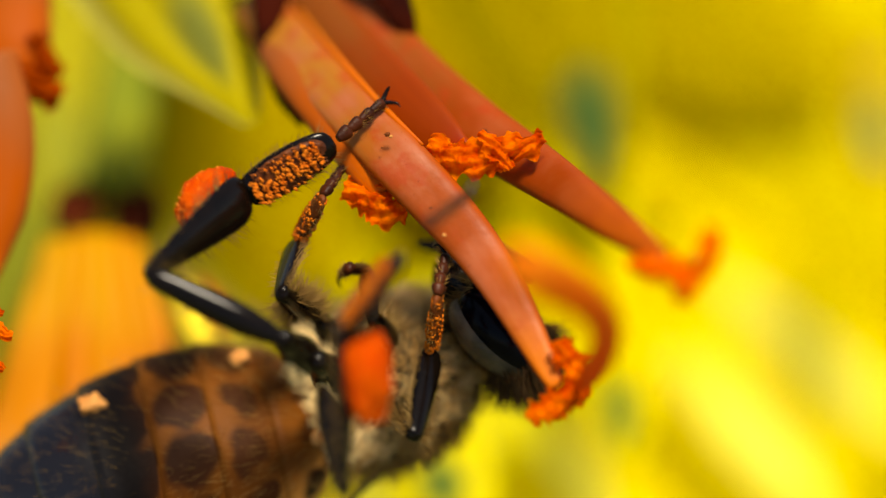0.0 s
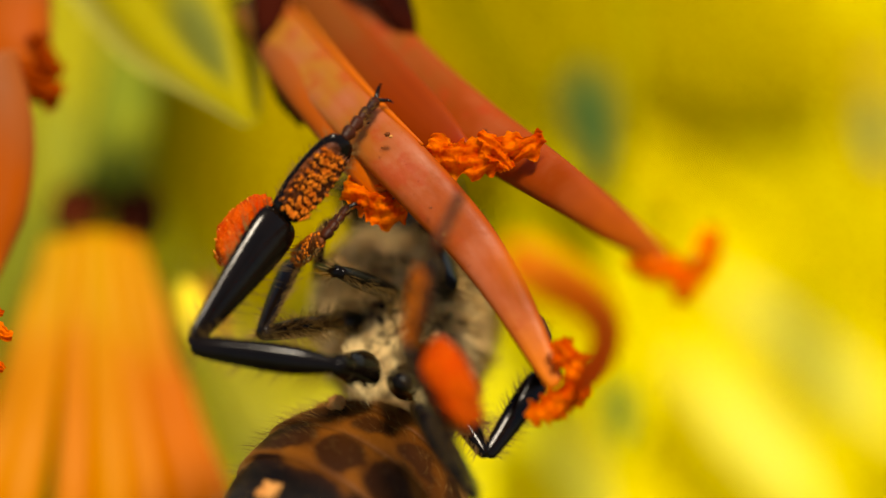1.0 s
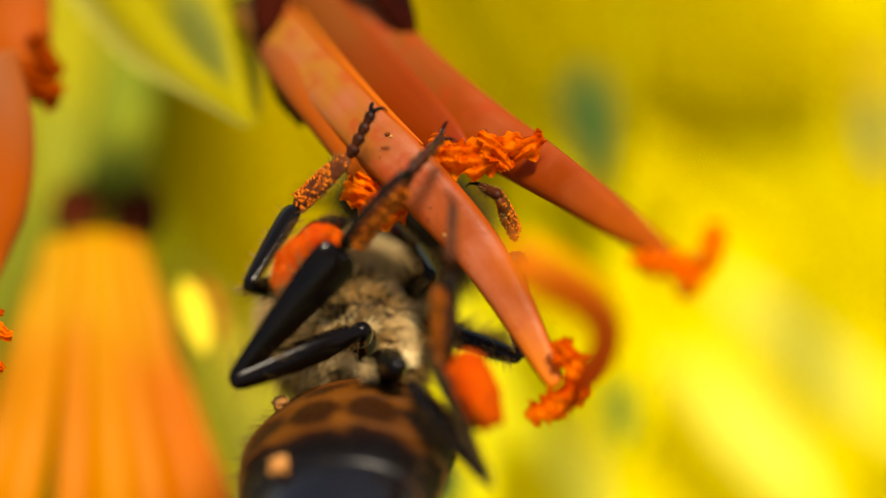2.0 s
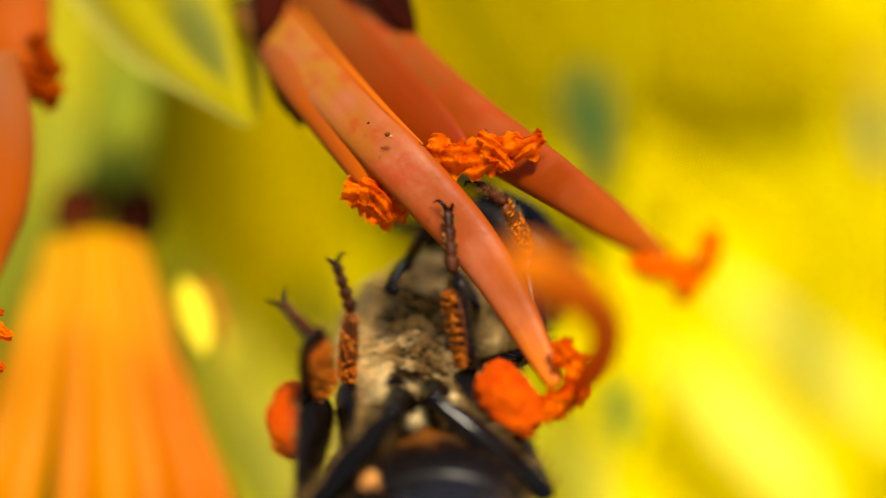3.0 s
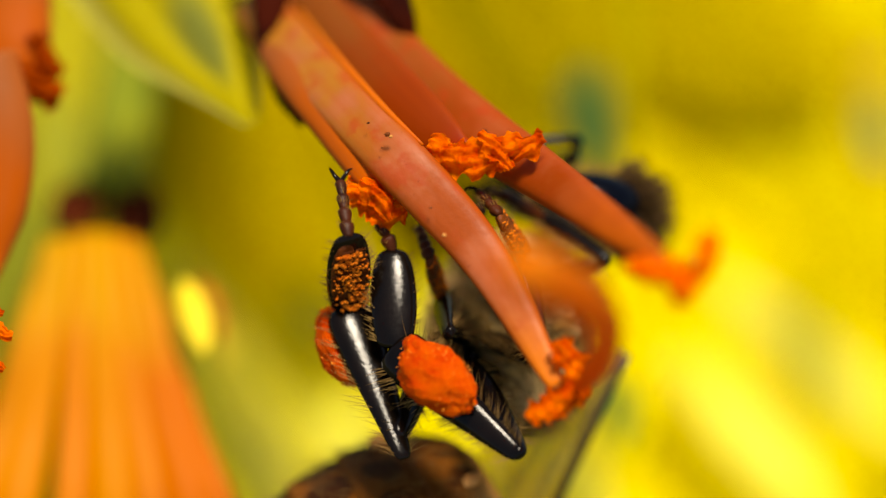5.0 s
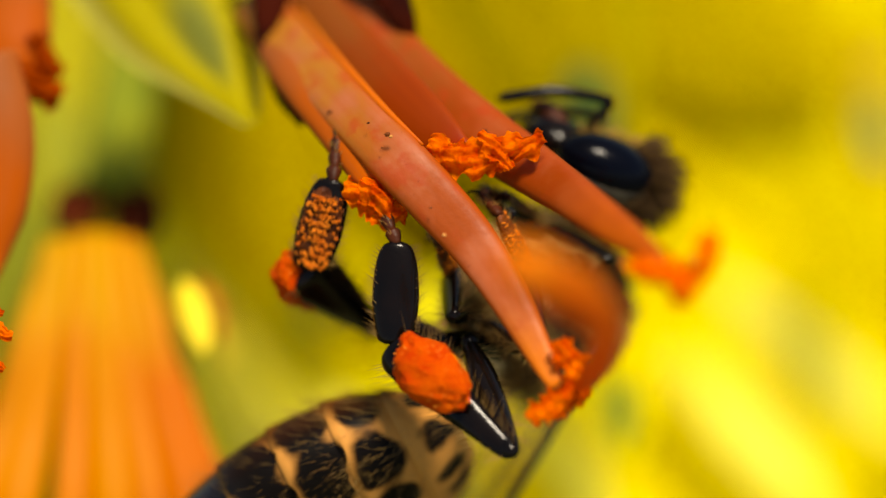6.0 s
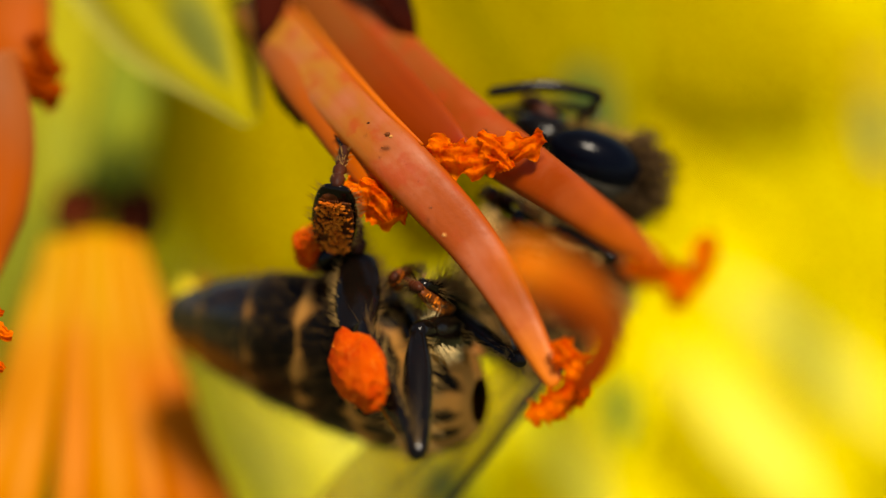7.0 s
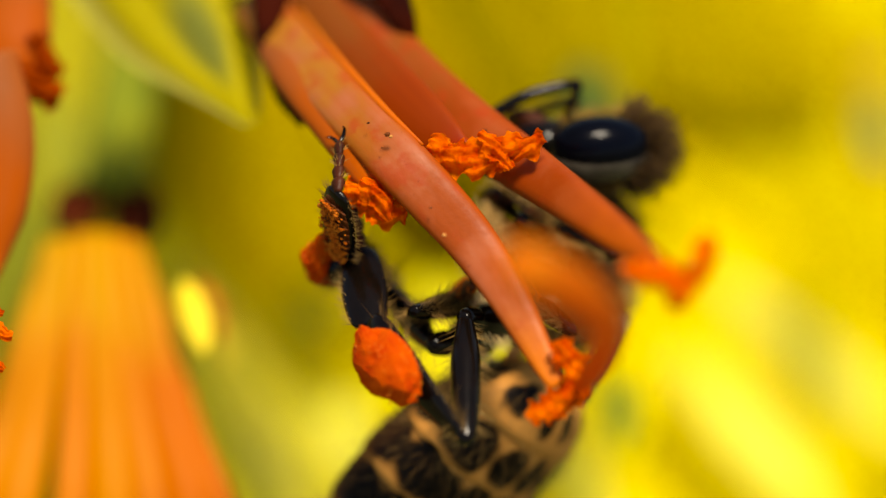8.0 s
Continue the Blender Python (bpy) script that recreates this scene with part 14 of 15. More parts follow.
    walk(fore_a[3], [
        (0, pose(0.00044, -0.00032, -0.00350, 163.1, -52.3, -99.1)), (0.1, pose(0.00050, -0.00044, -0.00347, 168.8, -51.7, -91.4)), (0.2, pose(0.00069, -0.00065, -0.00340, 173.5, -50.2, -79.0)),
        (0.25, pose(0.00086, -0.00067, -0.00333, 174.0, -48.4, -73.8)), (0.3, pose(0.00102, -0.00070, -0.00325, 174.5, -46.4, -68.8)), (0.4, pose(0.00107, -0.00095, -0.00324, 174.2, -44.9, -50.6)),
        (0.5, pose(0.00094, -0.00099, -0.00333, 168.3, -40.9, -34.7)), (0.6, pose(0.00089, -0.00104, -0.00337, 168.0, -41.6, -31.0)), (0.75, pose(0.00089, -0.00132, -0.00353, 167.1, -45.1, -19.9)),
        (0.8, pose(0.00087, -0.00142, -0.00359, 166.3, -45.8, -15.4)), (0.9, pose(0.00070, -0.00139, -0.00354, 163.7, -46.4, -3.6)), (1, pose(0.00042, -0.00102, -0.00339, 161.6, -43.6, 6.7)),
        (1.1, pose(0.00068, -0.00016, -0.00234, 166.9, -24.3, 17.1)), (1.2, pose(0.00060, 0.00063, -0.00221, 174.5, -8.9, 25.9)), (1.25, pose(0.00059, 0.00073, -0.00224, 173.6, -15.4, 25.8)),
        (1.4, pose(-0.00026, 0.00097, -0.00307, 160.9, -47.1, 21.4)), (1.5, pose(-0.00038, 0.00102, -0.00320, 143.4, -57.5, 15.6)), (1.7, pose(-0.00043, 0.00080, -0.00305, 144.1, -54.8, 5.3)),
        (1.75, pose(-0.00042, 0.00075, -0.00304, 145.5, -53.3, 3.6)), (2, pose(-0.00031, 0.00051, -0.00304, 153.9, -44.0, 2.2)), (2.25, pose(-0.00005, 0.00033, -0.00306, 161.4, -33.4, 7.6)),
        (2.5, pose(0.00028, 0.00022, -0.00310, 166.6, -24.0, 13.9)), (2.75, pose(0.00048, 0.00003, -0.00317, 168.9, -18.0, 14.9)), (2.8, pose(0.00048, -0.00003, -0.00320, 168.8, -17.4, 13.9)),
        (2.9, pose(0.00013, 0.00037, -0.00306, 169.9, -17.3, 11.4)), (3, pose(0.00005, 0.00058, -0.00305, 169.0, -16.2, 0.8)), (3.1, pose(0.00061, -0.00003, -0.00353, 171.2, -26.8, -8.0)),
        (3.2, pose(0.00134, -0.00003, -0.00386, -178.2, -34.9, -16.7)), (3.25, pose(0.00140, 0.00022, -0.00385, -171.9, -33.5, -23.8)), (3.3, pose(0.00144, 0.00049, -0.00382, -166.0, -30.9, -30.4)),
        (3.35, pose(0.00148, 0.00075, -0.00375, -160.9, -27.5, -36.0)), (3.4, pose(0.00151, 0.00097, -0.00368, -157.3, -24.1, -40.3)), (3.5, pose(0.00154, 0.00117, -0.00355, -154.4, -19.8, -44.8)),
        (3.6, pose(0.00159, 0.00116, -0.00343, -154.3, -20.1, -46.0)), (3.75, pose(0.00167, 0.00112, -0.00319, -154.5, -25.3, -44.9)), (3.8, pose(0.00169, 0.00109, -0.00312, -155.0, -27.7, -43.8)),
        (3.9, pose(0.00141, 0.00103, -0.00316, -160.4, -24.5, -46.2)), (4, pose(0.00114, 0.00097, -0.00317, -166.8, -22.3, -47.6)), (4.1, pose(0.00098, 0.00105, -0.00302, -170.5, -24.3, -41.1)),
        (4.2, pose(0.00079, 0.00114, -0.00293, -174.0, -24.2, -35.1)), (4.25, pose(0.00103, 0.00115, -0.00289, -171.6, -29.9, -30.9)), (4.3, pose(0.00129, 0.00114, -0.00287, -170.0, -35.5, -27.1)),
        (4.4, pose(0.00128, 0.00096, -0.00306, -173.1, -32.3, -30.0)), (4.5, pose(0.00117, 0.00091, -0.00312, -177.5, -28.3, -34.5)), (4.6, pose(0.00133, 0.00093, -0.00300, -175.3, -34.1, -31.1)),
        (4.7, pose(0.00144, 0.00090, -0.00290, -173.2, -39.6, -28.7)), (4.75, pose(0.00143, 0.00088, -0.00291, -172.9, -39.5, -30.4)), (5, pose(0.00116, 0.00113, -0.00313, -170.3, -35.1, -37.6)),
        (5.25, pose(0.00069, 0.00178, -0.00332, -166.9, -27.3, -42.7)), (5.5, pose(0.00021, 0.00252, -0.00329, -164.0, -18.9, -46.5)), (5.75, pose(-0.00007, 0.00292, -0.00315, -163.1, -13.1, -50.3)),
        (5.8, pose(-0.00009, 0.00294, -0.00313, -163.2, -12.4, -51.2)), (5.9, pose(-0.00058, 0.00291, -0.00305, -170.7, -6.0, -52.5)), (6, pose(-0.00112, 0.00290, -0.00282, -178.9, 0.9, -53.9)),
        (6.1, pose(-0.00112, 0.00292, -0.00271, -175.4, 0.9, -52.3)), (6.2, pose(-0.00108, 0.00292, -0.00263, -170.3, -0.5, -49.9)), (6.25, pose(-0.00112, 0.00290, -0.00259, -169.0, -0.5, -49.1)),
        (6.4, pose(-0.00131, 0.00282, -0.00250, -167.5, 0.9, -47.6)), (6.5, pose(-0.00141, 0.00294, -0.00231, -172.0, 5.6, -49.8)), (6.6, pose(-0.00147, 0.00305, -0.00212, -177.2, 9.9, -52.9)),
        (6.75, pose(-0.00147, 0.00311, -0.00201, -178.0, 12.0, -54.0)), (6.8, pose(-0.00147, 0.00313, -0.00198, -178.2, 12.6, -54.3)), (7, pose(-0.00133, 0.00310, -0.00196, -178.6, 12.0, -60.4)),
        (7.2, pose(-0.00132, 0.00294, -0.00214, -168.0, 8.4, -56.1)), (7.25, pose(-0.00131, 0.00285, -0.00224, -164.5, 6.5, -55.8)), (7.4, pose(-0.00135, 0.00252, -0.00261, -155.0, 1.3, -57.8)),
        (7.5, pose(-0.00129, 0.00244, -0.00281, -151.5, -0.1, -58.7)), (7.6, pose(-0.00125, 0.00242, -0.00290, -149.9, -0.4, -59.2)), (7.75, pose(-0.00112, 0.00272, -0.00245, -154.0, 2.5, -58.1)),
        (7.8, pose(-0.00105, 0.00281, -0.00233, -154.7, 3.0, -57.4)), (8, pose(-0.00088, 0.00296, -0.00213, -153.4, 2.1, -55.1))])
    walk(fore_b[0], [
        (0, pose(0.00133, 0.00041, -0.00098, -53.4, 52.1, 37.9)), (0.1, pose(0.00114, 0.00043, -0.00084, -56.9, 50.4, 41.8)), (0.2, pose(0.00106, 0.00033, -0.00057, -59.0, 49.6, 44.0)),
        (0.25, pose(0.00119, 0.00031, -0.00038, -57.9, 49.7, 43.6)), (0.3, pose(0.00132, 0.00028, -0.00019, -56.5, 49.8, 43.4)), (0.4, pose(0.00111, 0.00018, -0.00002, -55.0, 51.5, 50.7)),
        (0.5, pose(0.00107, 0.00025, -0.00008, -39.7, 55.8, 65.3)), (0.6, pose(0.00102, 0.00023, -0.00009, -8.0, 57.3, 72.1)), (0.75, pose(0.00086, 0.00013, -0.00021, 35.9, 61.4, 87.6)),
        (0.8, pose(0.00079, 0.00009, -0.00027, 45.4, 62.7, 94.5)), (0.9, pose(0.00048, 0.00021, -0.00026, 62.3, 64.6, 111.6)), (1, pose(0.00017, 0.00054, -0.00024, 80.3, 62.7, 130.1)),
        (1.1, pose(0.00015, 0.00105, -0.00031, 100.9, 52.2, 144.2)), (1.2, pose(0.00013, 0.00139, -0.00046, 113.9, 42.1, 148.6)), (1.25, pose(0.00008, 0.00140, -0.00055, 116.0, 41.7, 148.1)),
        (1.4, pose(-0.00002, 0.00142, -0.00077, 121.4, 40.9, 146.6)), (1.5, pose(-0.00004, 0.00143, -0.00082, 121.9, 40.9, 146.4)), (1.7, pose(-0.00011, 0.00124, -0.00062, 116.8, 42.4, 144.5)),
        (1.75, pose(-0.00011, 0.00121, -0.00059, 115.1, 42.7, 144.4)), (2, pose(-0.00010, 0.00113, -0.00046, 103.1, 44.2, 147.9)), (2.25, pose(-0.00011, 0.00112, -0.00035, 88.8, 45.9, 155.3)),
        (2.5, pose(-0.00010, 0.00115, -0.00027, 77.8, 47.9, 163.2)), (2.75, pose(-0.00003, 0.00114, -0.00026, 74.6, 49.6, 168.6)), (2.8, pose(0.00000, 0.00112, -0.00027, 75.1, 49.8, 169.2)),
        (2.9, pose(0.00024, 0.00102, -0.00025, 87.3, 47.7, 163.5)), (3, pose(0.00055, 0.00067, -0.00025, 101.1, 45.5, 147.7)), (3.1, pose(0.00068, 0.00015, -0.00050, 79.1, 52.3, 125.2)),
        (3.2, pose(0.00084, 0.00004, -0.00073, 23.5, 48.5, 96.4)), (3.25, pose(0.00080, 0.00018, -0.00070, -18.2, 41.5, 86.2)), (3.3, pose(0.00074, 0.00032, -0.00066, -60.2, 33.4, 77.7)),
        (3.35, pose(0.00066, 0.00047, -0.00063, -82.6, 25.2, 70.5)), (3.4, pose(0.00059, 0.00062, -0.00059, -93.3, 17.8, 64.4)), (3.5, pose(0.00049, 0.00078, -0.00055, -102.0, 9.1, 57.3)),
        (3.6, pose(0.00045, 0.00080, -0.00048, -108.2, 6.2, 56.2)), (3.75, pose(0.00038, 0.00088, -0.00039, -118.7, 4.3, 56.6)), (3.8, pose(0.00036, 0.00091, -0.00037, -122.2, 4.3, 57.3)),
        (3.9, pose(0.00042, 0.00095, -0.00035, -120.1, 7.2, 52.6)), (4, pose(0.00049, 0.00099, -0.00035, -118.7, 11.9, 48.8)), (4.1, pose(0.00044, 0.00114, -0.00027, -121.9, 14.9, 53.1)),
        (4.2, pose(0.00040, 0.00124, -0.00023, -123.3, 17.9, 58.0)), (4.25, pose(0.00038, 0.00124, -0.00027, -130.3, 15.9, 62.0)), (4.3, pose(0.00041, 0.00120, -0.00034, -137.2, 14.9, 65.6)),
        (4.4, pose(0.00064, 0.00105, -0.00049, -136.3, 17.4, 63.9)), (4.5, pose(0.00083, 0.00103, -0.00049, -134.8, 20.8, 62.2)), (4.6, pose(0.00076, 0.00100, -0.00039, -145.2, 20.0, 69.4)),
        (4.7, pose(0.00069, 0.00092, -0.00029, -157.7, 20.5, 76.4)), (4.75, pose(0.00073, 0.00087, -0.00027, -162.0, 20.8, 77.8)), (5, pose(0.00084, 0.00084, -0.00033, 164.8, 19.0, 89.1)),
        (5.25, pose(0.00084, 0.00109, -0.00052, 135.9, 10.9, 102.3)), (5.5, pose(0.00073, 0.00146, -0.00063, 123.4, 0.6, 113.2)), (5.75, pose(0.00065, 0.00167, -0.00063, 116.8, -6.3, 119.6)),
        (5.8, pose(0.00064, 0.00166, -0.00063, 116.0, -6.9, 120.1)), (5.9, pose(0.00053, 0.00160, -0.00071, 122.8, -12.0, 118.4)), (6, pose(0.00035, 0.00154, -0.00072, 131.1, -17.1, 115.5)),
        (6.1, pose(0.00027, 0.00153, -0.00056, 126.8, -17.2, 118.8)), (6.2, pose(0.00017, 0.00151, -0.00041, 120.6, -16.0, 123.3)), (6.25, pose(0.00011, 0.00148, -0.00036, 119.0, -15.8, 124.7)),
        (6.4, pose(-0.00008, 0.00138, -0.00031, 116.9, -16.5, 127.1)), (6.5, pose(-0.00002, 0.00145, -0.00027, 121.7, -20.2, 123.8)), (6.6, pose(0.00006, 0.00152, -0.00025, 127.3, -23.3, 119.4)),
        (6.75, pose(0.00006, 0.00155, -0.00022, 127.9, -24.6, 118.3)), (6.8, pose(0.00006, 0.00156, -0.00021, 128.2, -25.0, 117.9)), (7, pose(-0.00001, 0.00145, -0.00016, 128.1, -23.7, 111.9)),
        (7.2, pose(-0.00032, 0.00131, -0.00020, 116.2, -20.6, 118.7)), (7.25, pose(-0.00046, 0.00121, -0.00025, 112.3, -18.8, 119.8)), (7.4, pose(-0.00098, 0.00085, -0.00053, 102.1, -13.9, 119.8)),
        (7.5, pose(-0.00109, 0.00076, -0.00074, 98.6, -12.5, 119.6)), (7.6, pose(-0.00113, 0.00073, -0.00085, 96.8, -12.1, 119.3)), (7.75, pose(-0.00079, 0.00104, -0.00044, 101.2, -14.7, 119.4)),
        (7.8, pose(-0.00068, 0.00114, -0.00032, 102.0, -15.2, 119.9)), (8, pose(-0.00050, 0.00131, -0.00012, 100.6, -14.3, 122.4))])
    walk(fore_b[1], [
        (0, pose(0.00236, 0.00121, -0.00265, -124.7, -38.4, -99.5)), (0.1, pose(0.00214, 0.00133, -0.00246, -123.1, -36.9, -92.5)), (0.2, pose(0.00204, 0.00128, -0.00217, -125.1, -33.1, -84.1)),
        (0.25, pose(0.00218, 0.00125, -0.00199, -127.6, -30.1, -81.6)), (0.3, pose(0.00231, 0.00122, -0.00181, -129.7, -27.0, -79.2)), (0.4, pose(0.00194, 0.00120, -0.00167, -132.9, -23.8, -65.6)),
        (0.5, pose(0.00156, 0.00132, -0.00182, -139.3, -20.5, -53.3)), (0.6, pose(0.00137, 0.00132, -0.00187, -138.2, -22.7, -49.5)), (0.75, pose(0.00090, 0.00114, -0.00206, -134.1, -30.9, -37.9)),
        (0.8, pose(0.00071, 0.00105, -0.00214, -133.3, -33.4, -33.2)), (0.9, pose(0.00014, 0.00105, -0.00217, -133.8, -36.9, -21.4)), (1, pose(-0.00046, 0.00128, -0.00212, -136.1, -35.5, -10.9)),
        (1.1, pose(-0.00090, 0.00181, -0.00198, -138.5, -24.2, -7.3)), (1.2, pose(-0.00120, 0.00221, -0.00187, -140.0, -14.0, -6.4)), (1.25, pose(-0.00126, 0.00224, -0.00195, -139.9, -14.1, -5.5)),
        (1.4, pose(-0.00136, 0.00230, -0.00215, -139.8, -14.4, -3.8)), (1.5, pose(-0.00137, 0.00231, -0.00220, -139.7, -14.5, -3.3)), (1.7, pose(-0.00138, 0.00215, -0.00204, -139.5, -15.6, -6.0)),
        (1.75, pose(-0.00137, 0.00212, -0.00202, -139.3, -15.7, -6.4)), (2, pose(-0.00139, 0.00194, -0.00193, -137.7, -16.6, -5.1)), (2.25, pose(-0.00145, 0.00174, -0.00187, -135.0, -17.5, -0.4)),
        (2.5, pose(-0.00145, 0.00156, -0.00184, -132.2, -18.1, 3.6)), (2.75, pose(-0.00137, 0.00141, -0.00187, -131.1, -17.3, 3.1)), (2.8, pose(-0.00134, 0.00138, -0.00188, -131.2, -16.8, 2.1)),
        (2.9, pose(-0.00113, 0.00143, -0.00181, -136.8, -13.6, -8.7)), (3, pose(-0.00070, 0.00146, -0.00175, -145.7, -8.3, -27.6)), (3.1, pose(-0.00006, 0.00121, -0.00217, -141.0, -10.8, -34.8)),
        (3.2, pose(0.00068, 0.00143, -0.00231, -131.1, -10.7, -37.9)), (3.25, pose(0.00090, 0.00175, -0.00210, -127.5, -6.5, -41.0)), (3.3, pose(0.00111, 0.00204, -0.00182, -124.1, -1.8, -43.7)),
        (3.35, pose(0.00130, 0.00227, -0.00153, -121.2, 3.0, -45.8)), (3.4, pose(0.00146, 0.00243, -0.00124, -119.0, 7.4, -47.4)), (3.5, pose(0.00161, 0.00254, -0.00088, -117.7, 13.0, -48.7)),
        (3.6, pose(0.00162, 0.00255, -0.00071, -118.8, 14.4, -48.7)), (3.75, pose(0.00154, 0.00264, -0.00054, -121.1, 13.7, -47.9)), (3.8, pose(0.00150, 0.00269, -0.00053, -122.4, 13.1, -47.6)),
        (3.9, pose(0.00169, 0.00262, -0.00062, -129.7, 19.5, -55.6)), (4, pose(0.00186, 0.00255, -0.00079, -138.7, 24.0, -64.7)), (4.1, pose(0.00166, 0.00277, -0.00081, -143.9, 24.1, -64.1)),
        (4.2, pose(0.00147, 0.00295, -0.00088, -149.4, 25.3, -64.2)), (4.25, pose(0.00134, 0.00303, -0.00085, -145.3, 22.5, -58.1)), (4.3, pose(0.00126, 0.00306, -0.00088, -142.1, 19.2, -53.1)),
        (4.4, pose(0.00153, 0.00286, -0.00112, -147.1, 22.4, -60.2)), (4.5, pose(0.00175, 0.00278, -0.00124, -153.2, 24.8, -68.5)), (4.6, pose(0.00146, 0.00285, -0.00111, -148.1, 21.5, -60.3)),
        (4.7, pose(0.00116, 0.00284, -0.00103, -144.0, 17.7, -53.7)), (4.75, pose(0.00114, 0.00280, -0.00102, -144.0, 18.1, -54.4)), (5, pose(0.00087, 0.00284, -0.00101, -144.5, 22.8, -56.5)),
        (5.25, pose(0.00039, 0.00312, -0.00092, -144.3, 30.8, -56.4)), (5.5, pose(-0.00010, 0.00340, -0.00065, -142.9, 38.8, -55.1)), (5.75, pose(-0.00039, 0.00349, -0.00040, -141.8, 44.1, -55.3)),
        (5.8, pose(-0.00041, 0.00348, -0.00037, -141.8, 44.6, -55.8)), (5.9, pose(-0.00046, 0.00342, -0.00027, -153.6, 49.6, -66.3)), (6, pose(-0.00052, 0.00336, -0.00010, -169.1, 53.4, -79.6)),
        (6.1, pose(-0.00070, 0.00329, 0.00006, -163.0, 54.7, -72.6)), (6.2, pose(-0.00094, 0.00320, 0.00017, -153.1, 54.5, -61.8)), (6.25, pose(-0.00105, 0.00315, 0.00021, -150.5, 54.4, -58.8)),
        (6.4, pose(-0.00130, 0.00299, 0.00029, -147.3, 54.9, -54.3)), (6.5, pose(-0.00112, 0.00310, 0.00046, -155.8, 57.8, -63.2)), (6.6, pose(-0.00089, 0.00321, 0.00058, -166.4, 59.4, -74.6)),
        (6.75, pose(-0.00085, 0.00324, 0.00066, -167.1, 59.6, -75.9)), (6.8, pose(-0.00083, 0.00325, 0.00069, -167.3, 59.6, -76.3)), (7, pose(-0.00073, 0.00324, 0.00068, -164.6, 56.9, -80.0)),
        (7.2, pose(-0.00127, 0.00304, 0.00054, -143.5, 53.4, -60.3)), (7.25, pose(-0.00146, 0.00294, 0.00043, -137.4, 51.1, -55.9)), (7.4, pose(-0.00199, 0.00263, -0.00003, -123.6, 43.7, -48.8)),
        (7.5, pose(-0.00210, 0.00255, -0.00028, -119.3, 40.9, -47.1)), (7.6, pose(-0.00214, 0.00253, -0.00041, -117.1, 39.5, -46.6)), (7.75, pose(-0.00179, 0.00282, 0.00010, -121.6, 42.4, -48.8)),
        (7.8, pose(-0.00169, 0.00290, 0.00023, -122.4, 42.8, -48.7)), (8, pose(-0.00159, 0.00304, 0.00040, -120.7, 41.4, -45.5))])
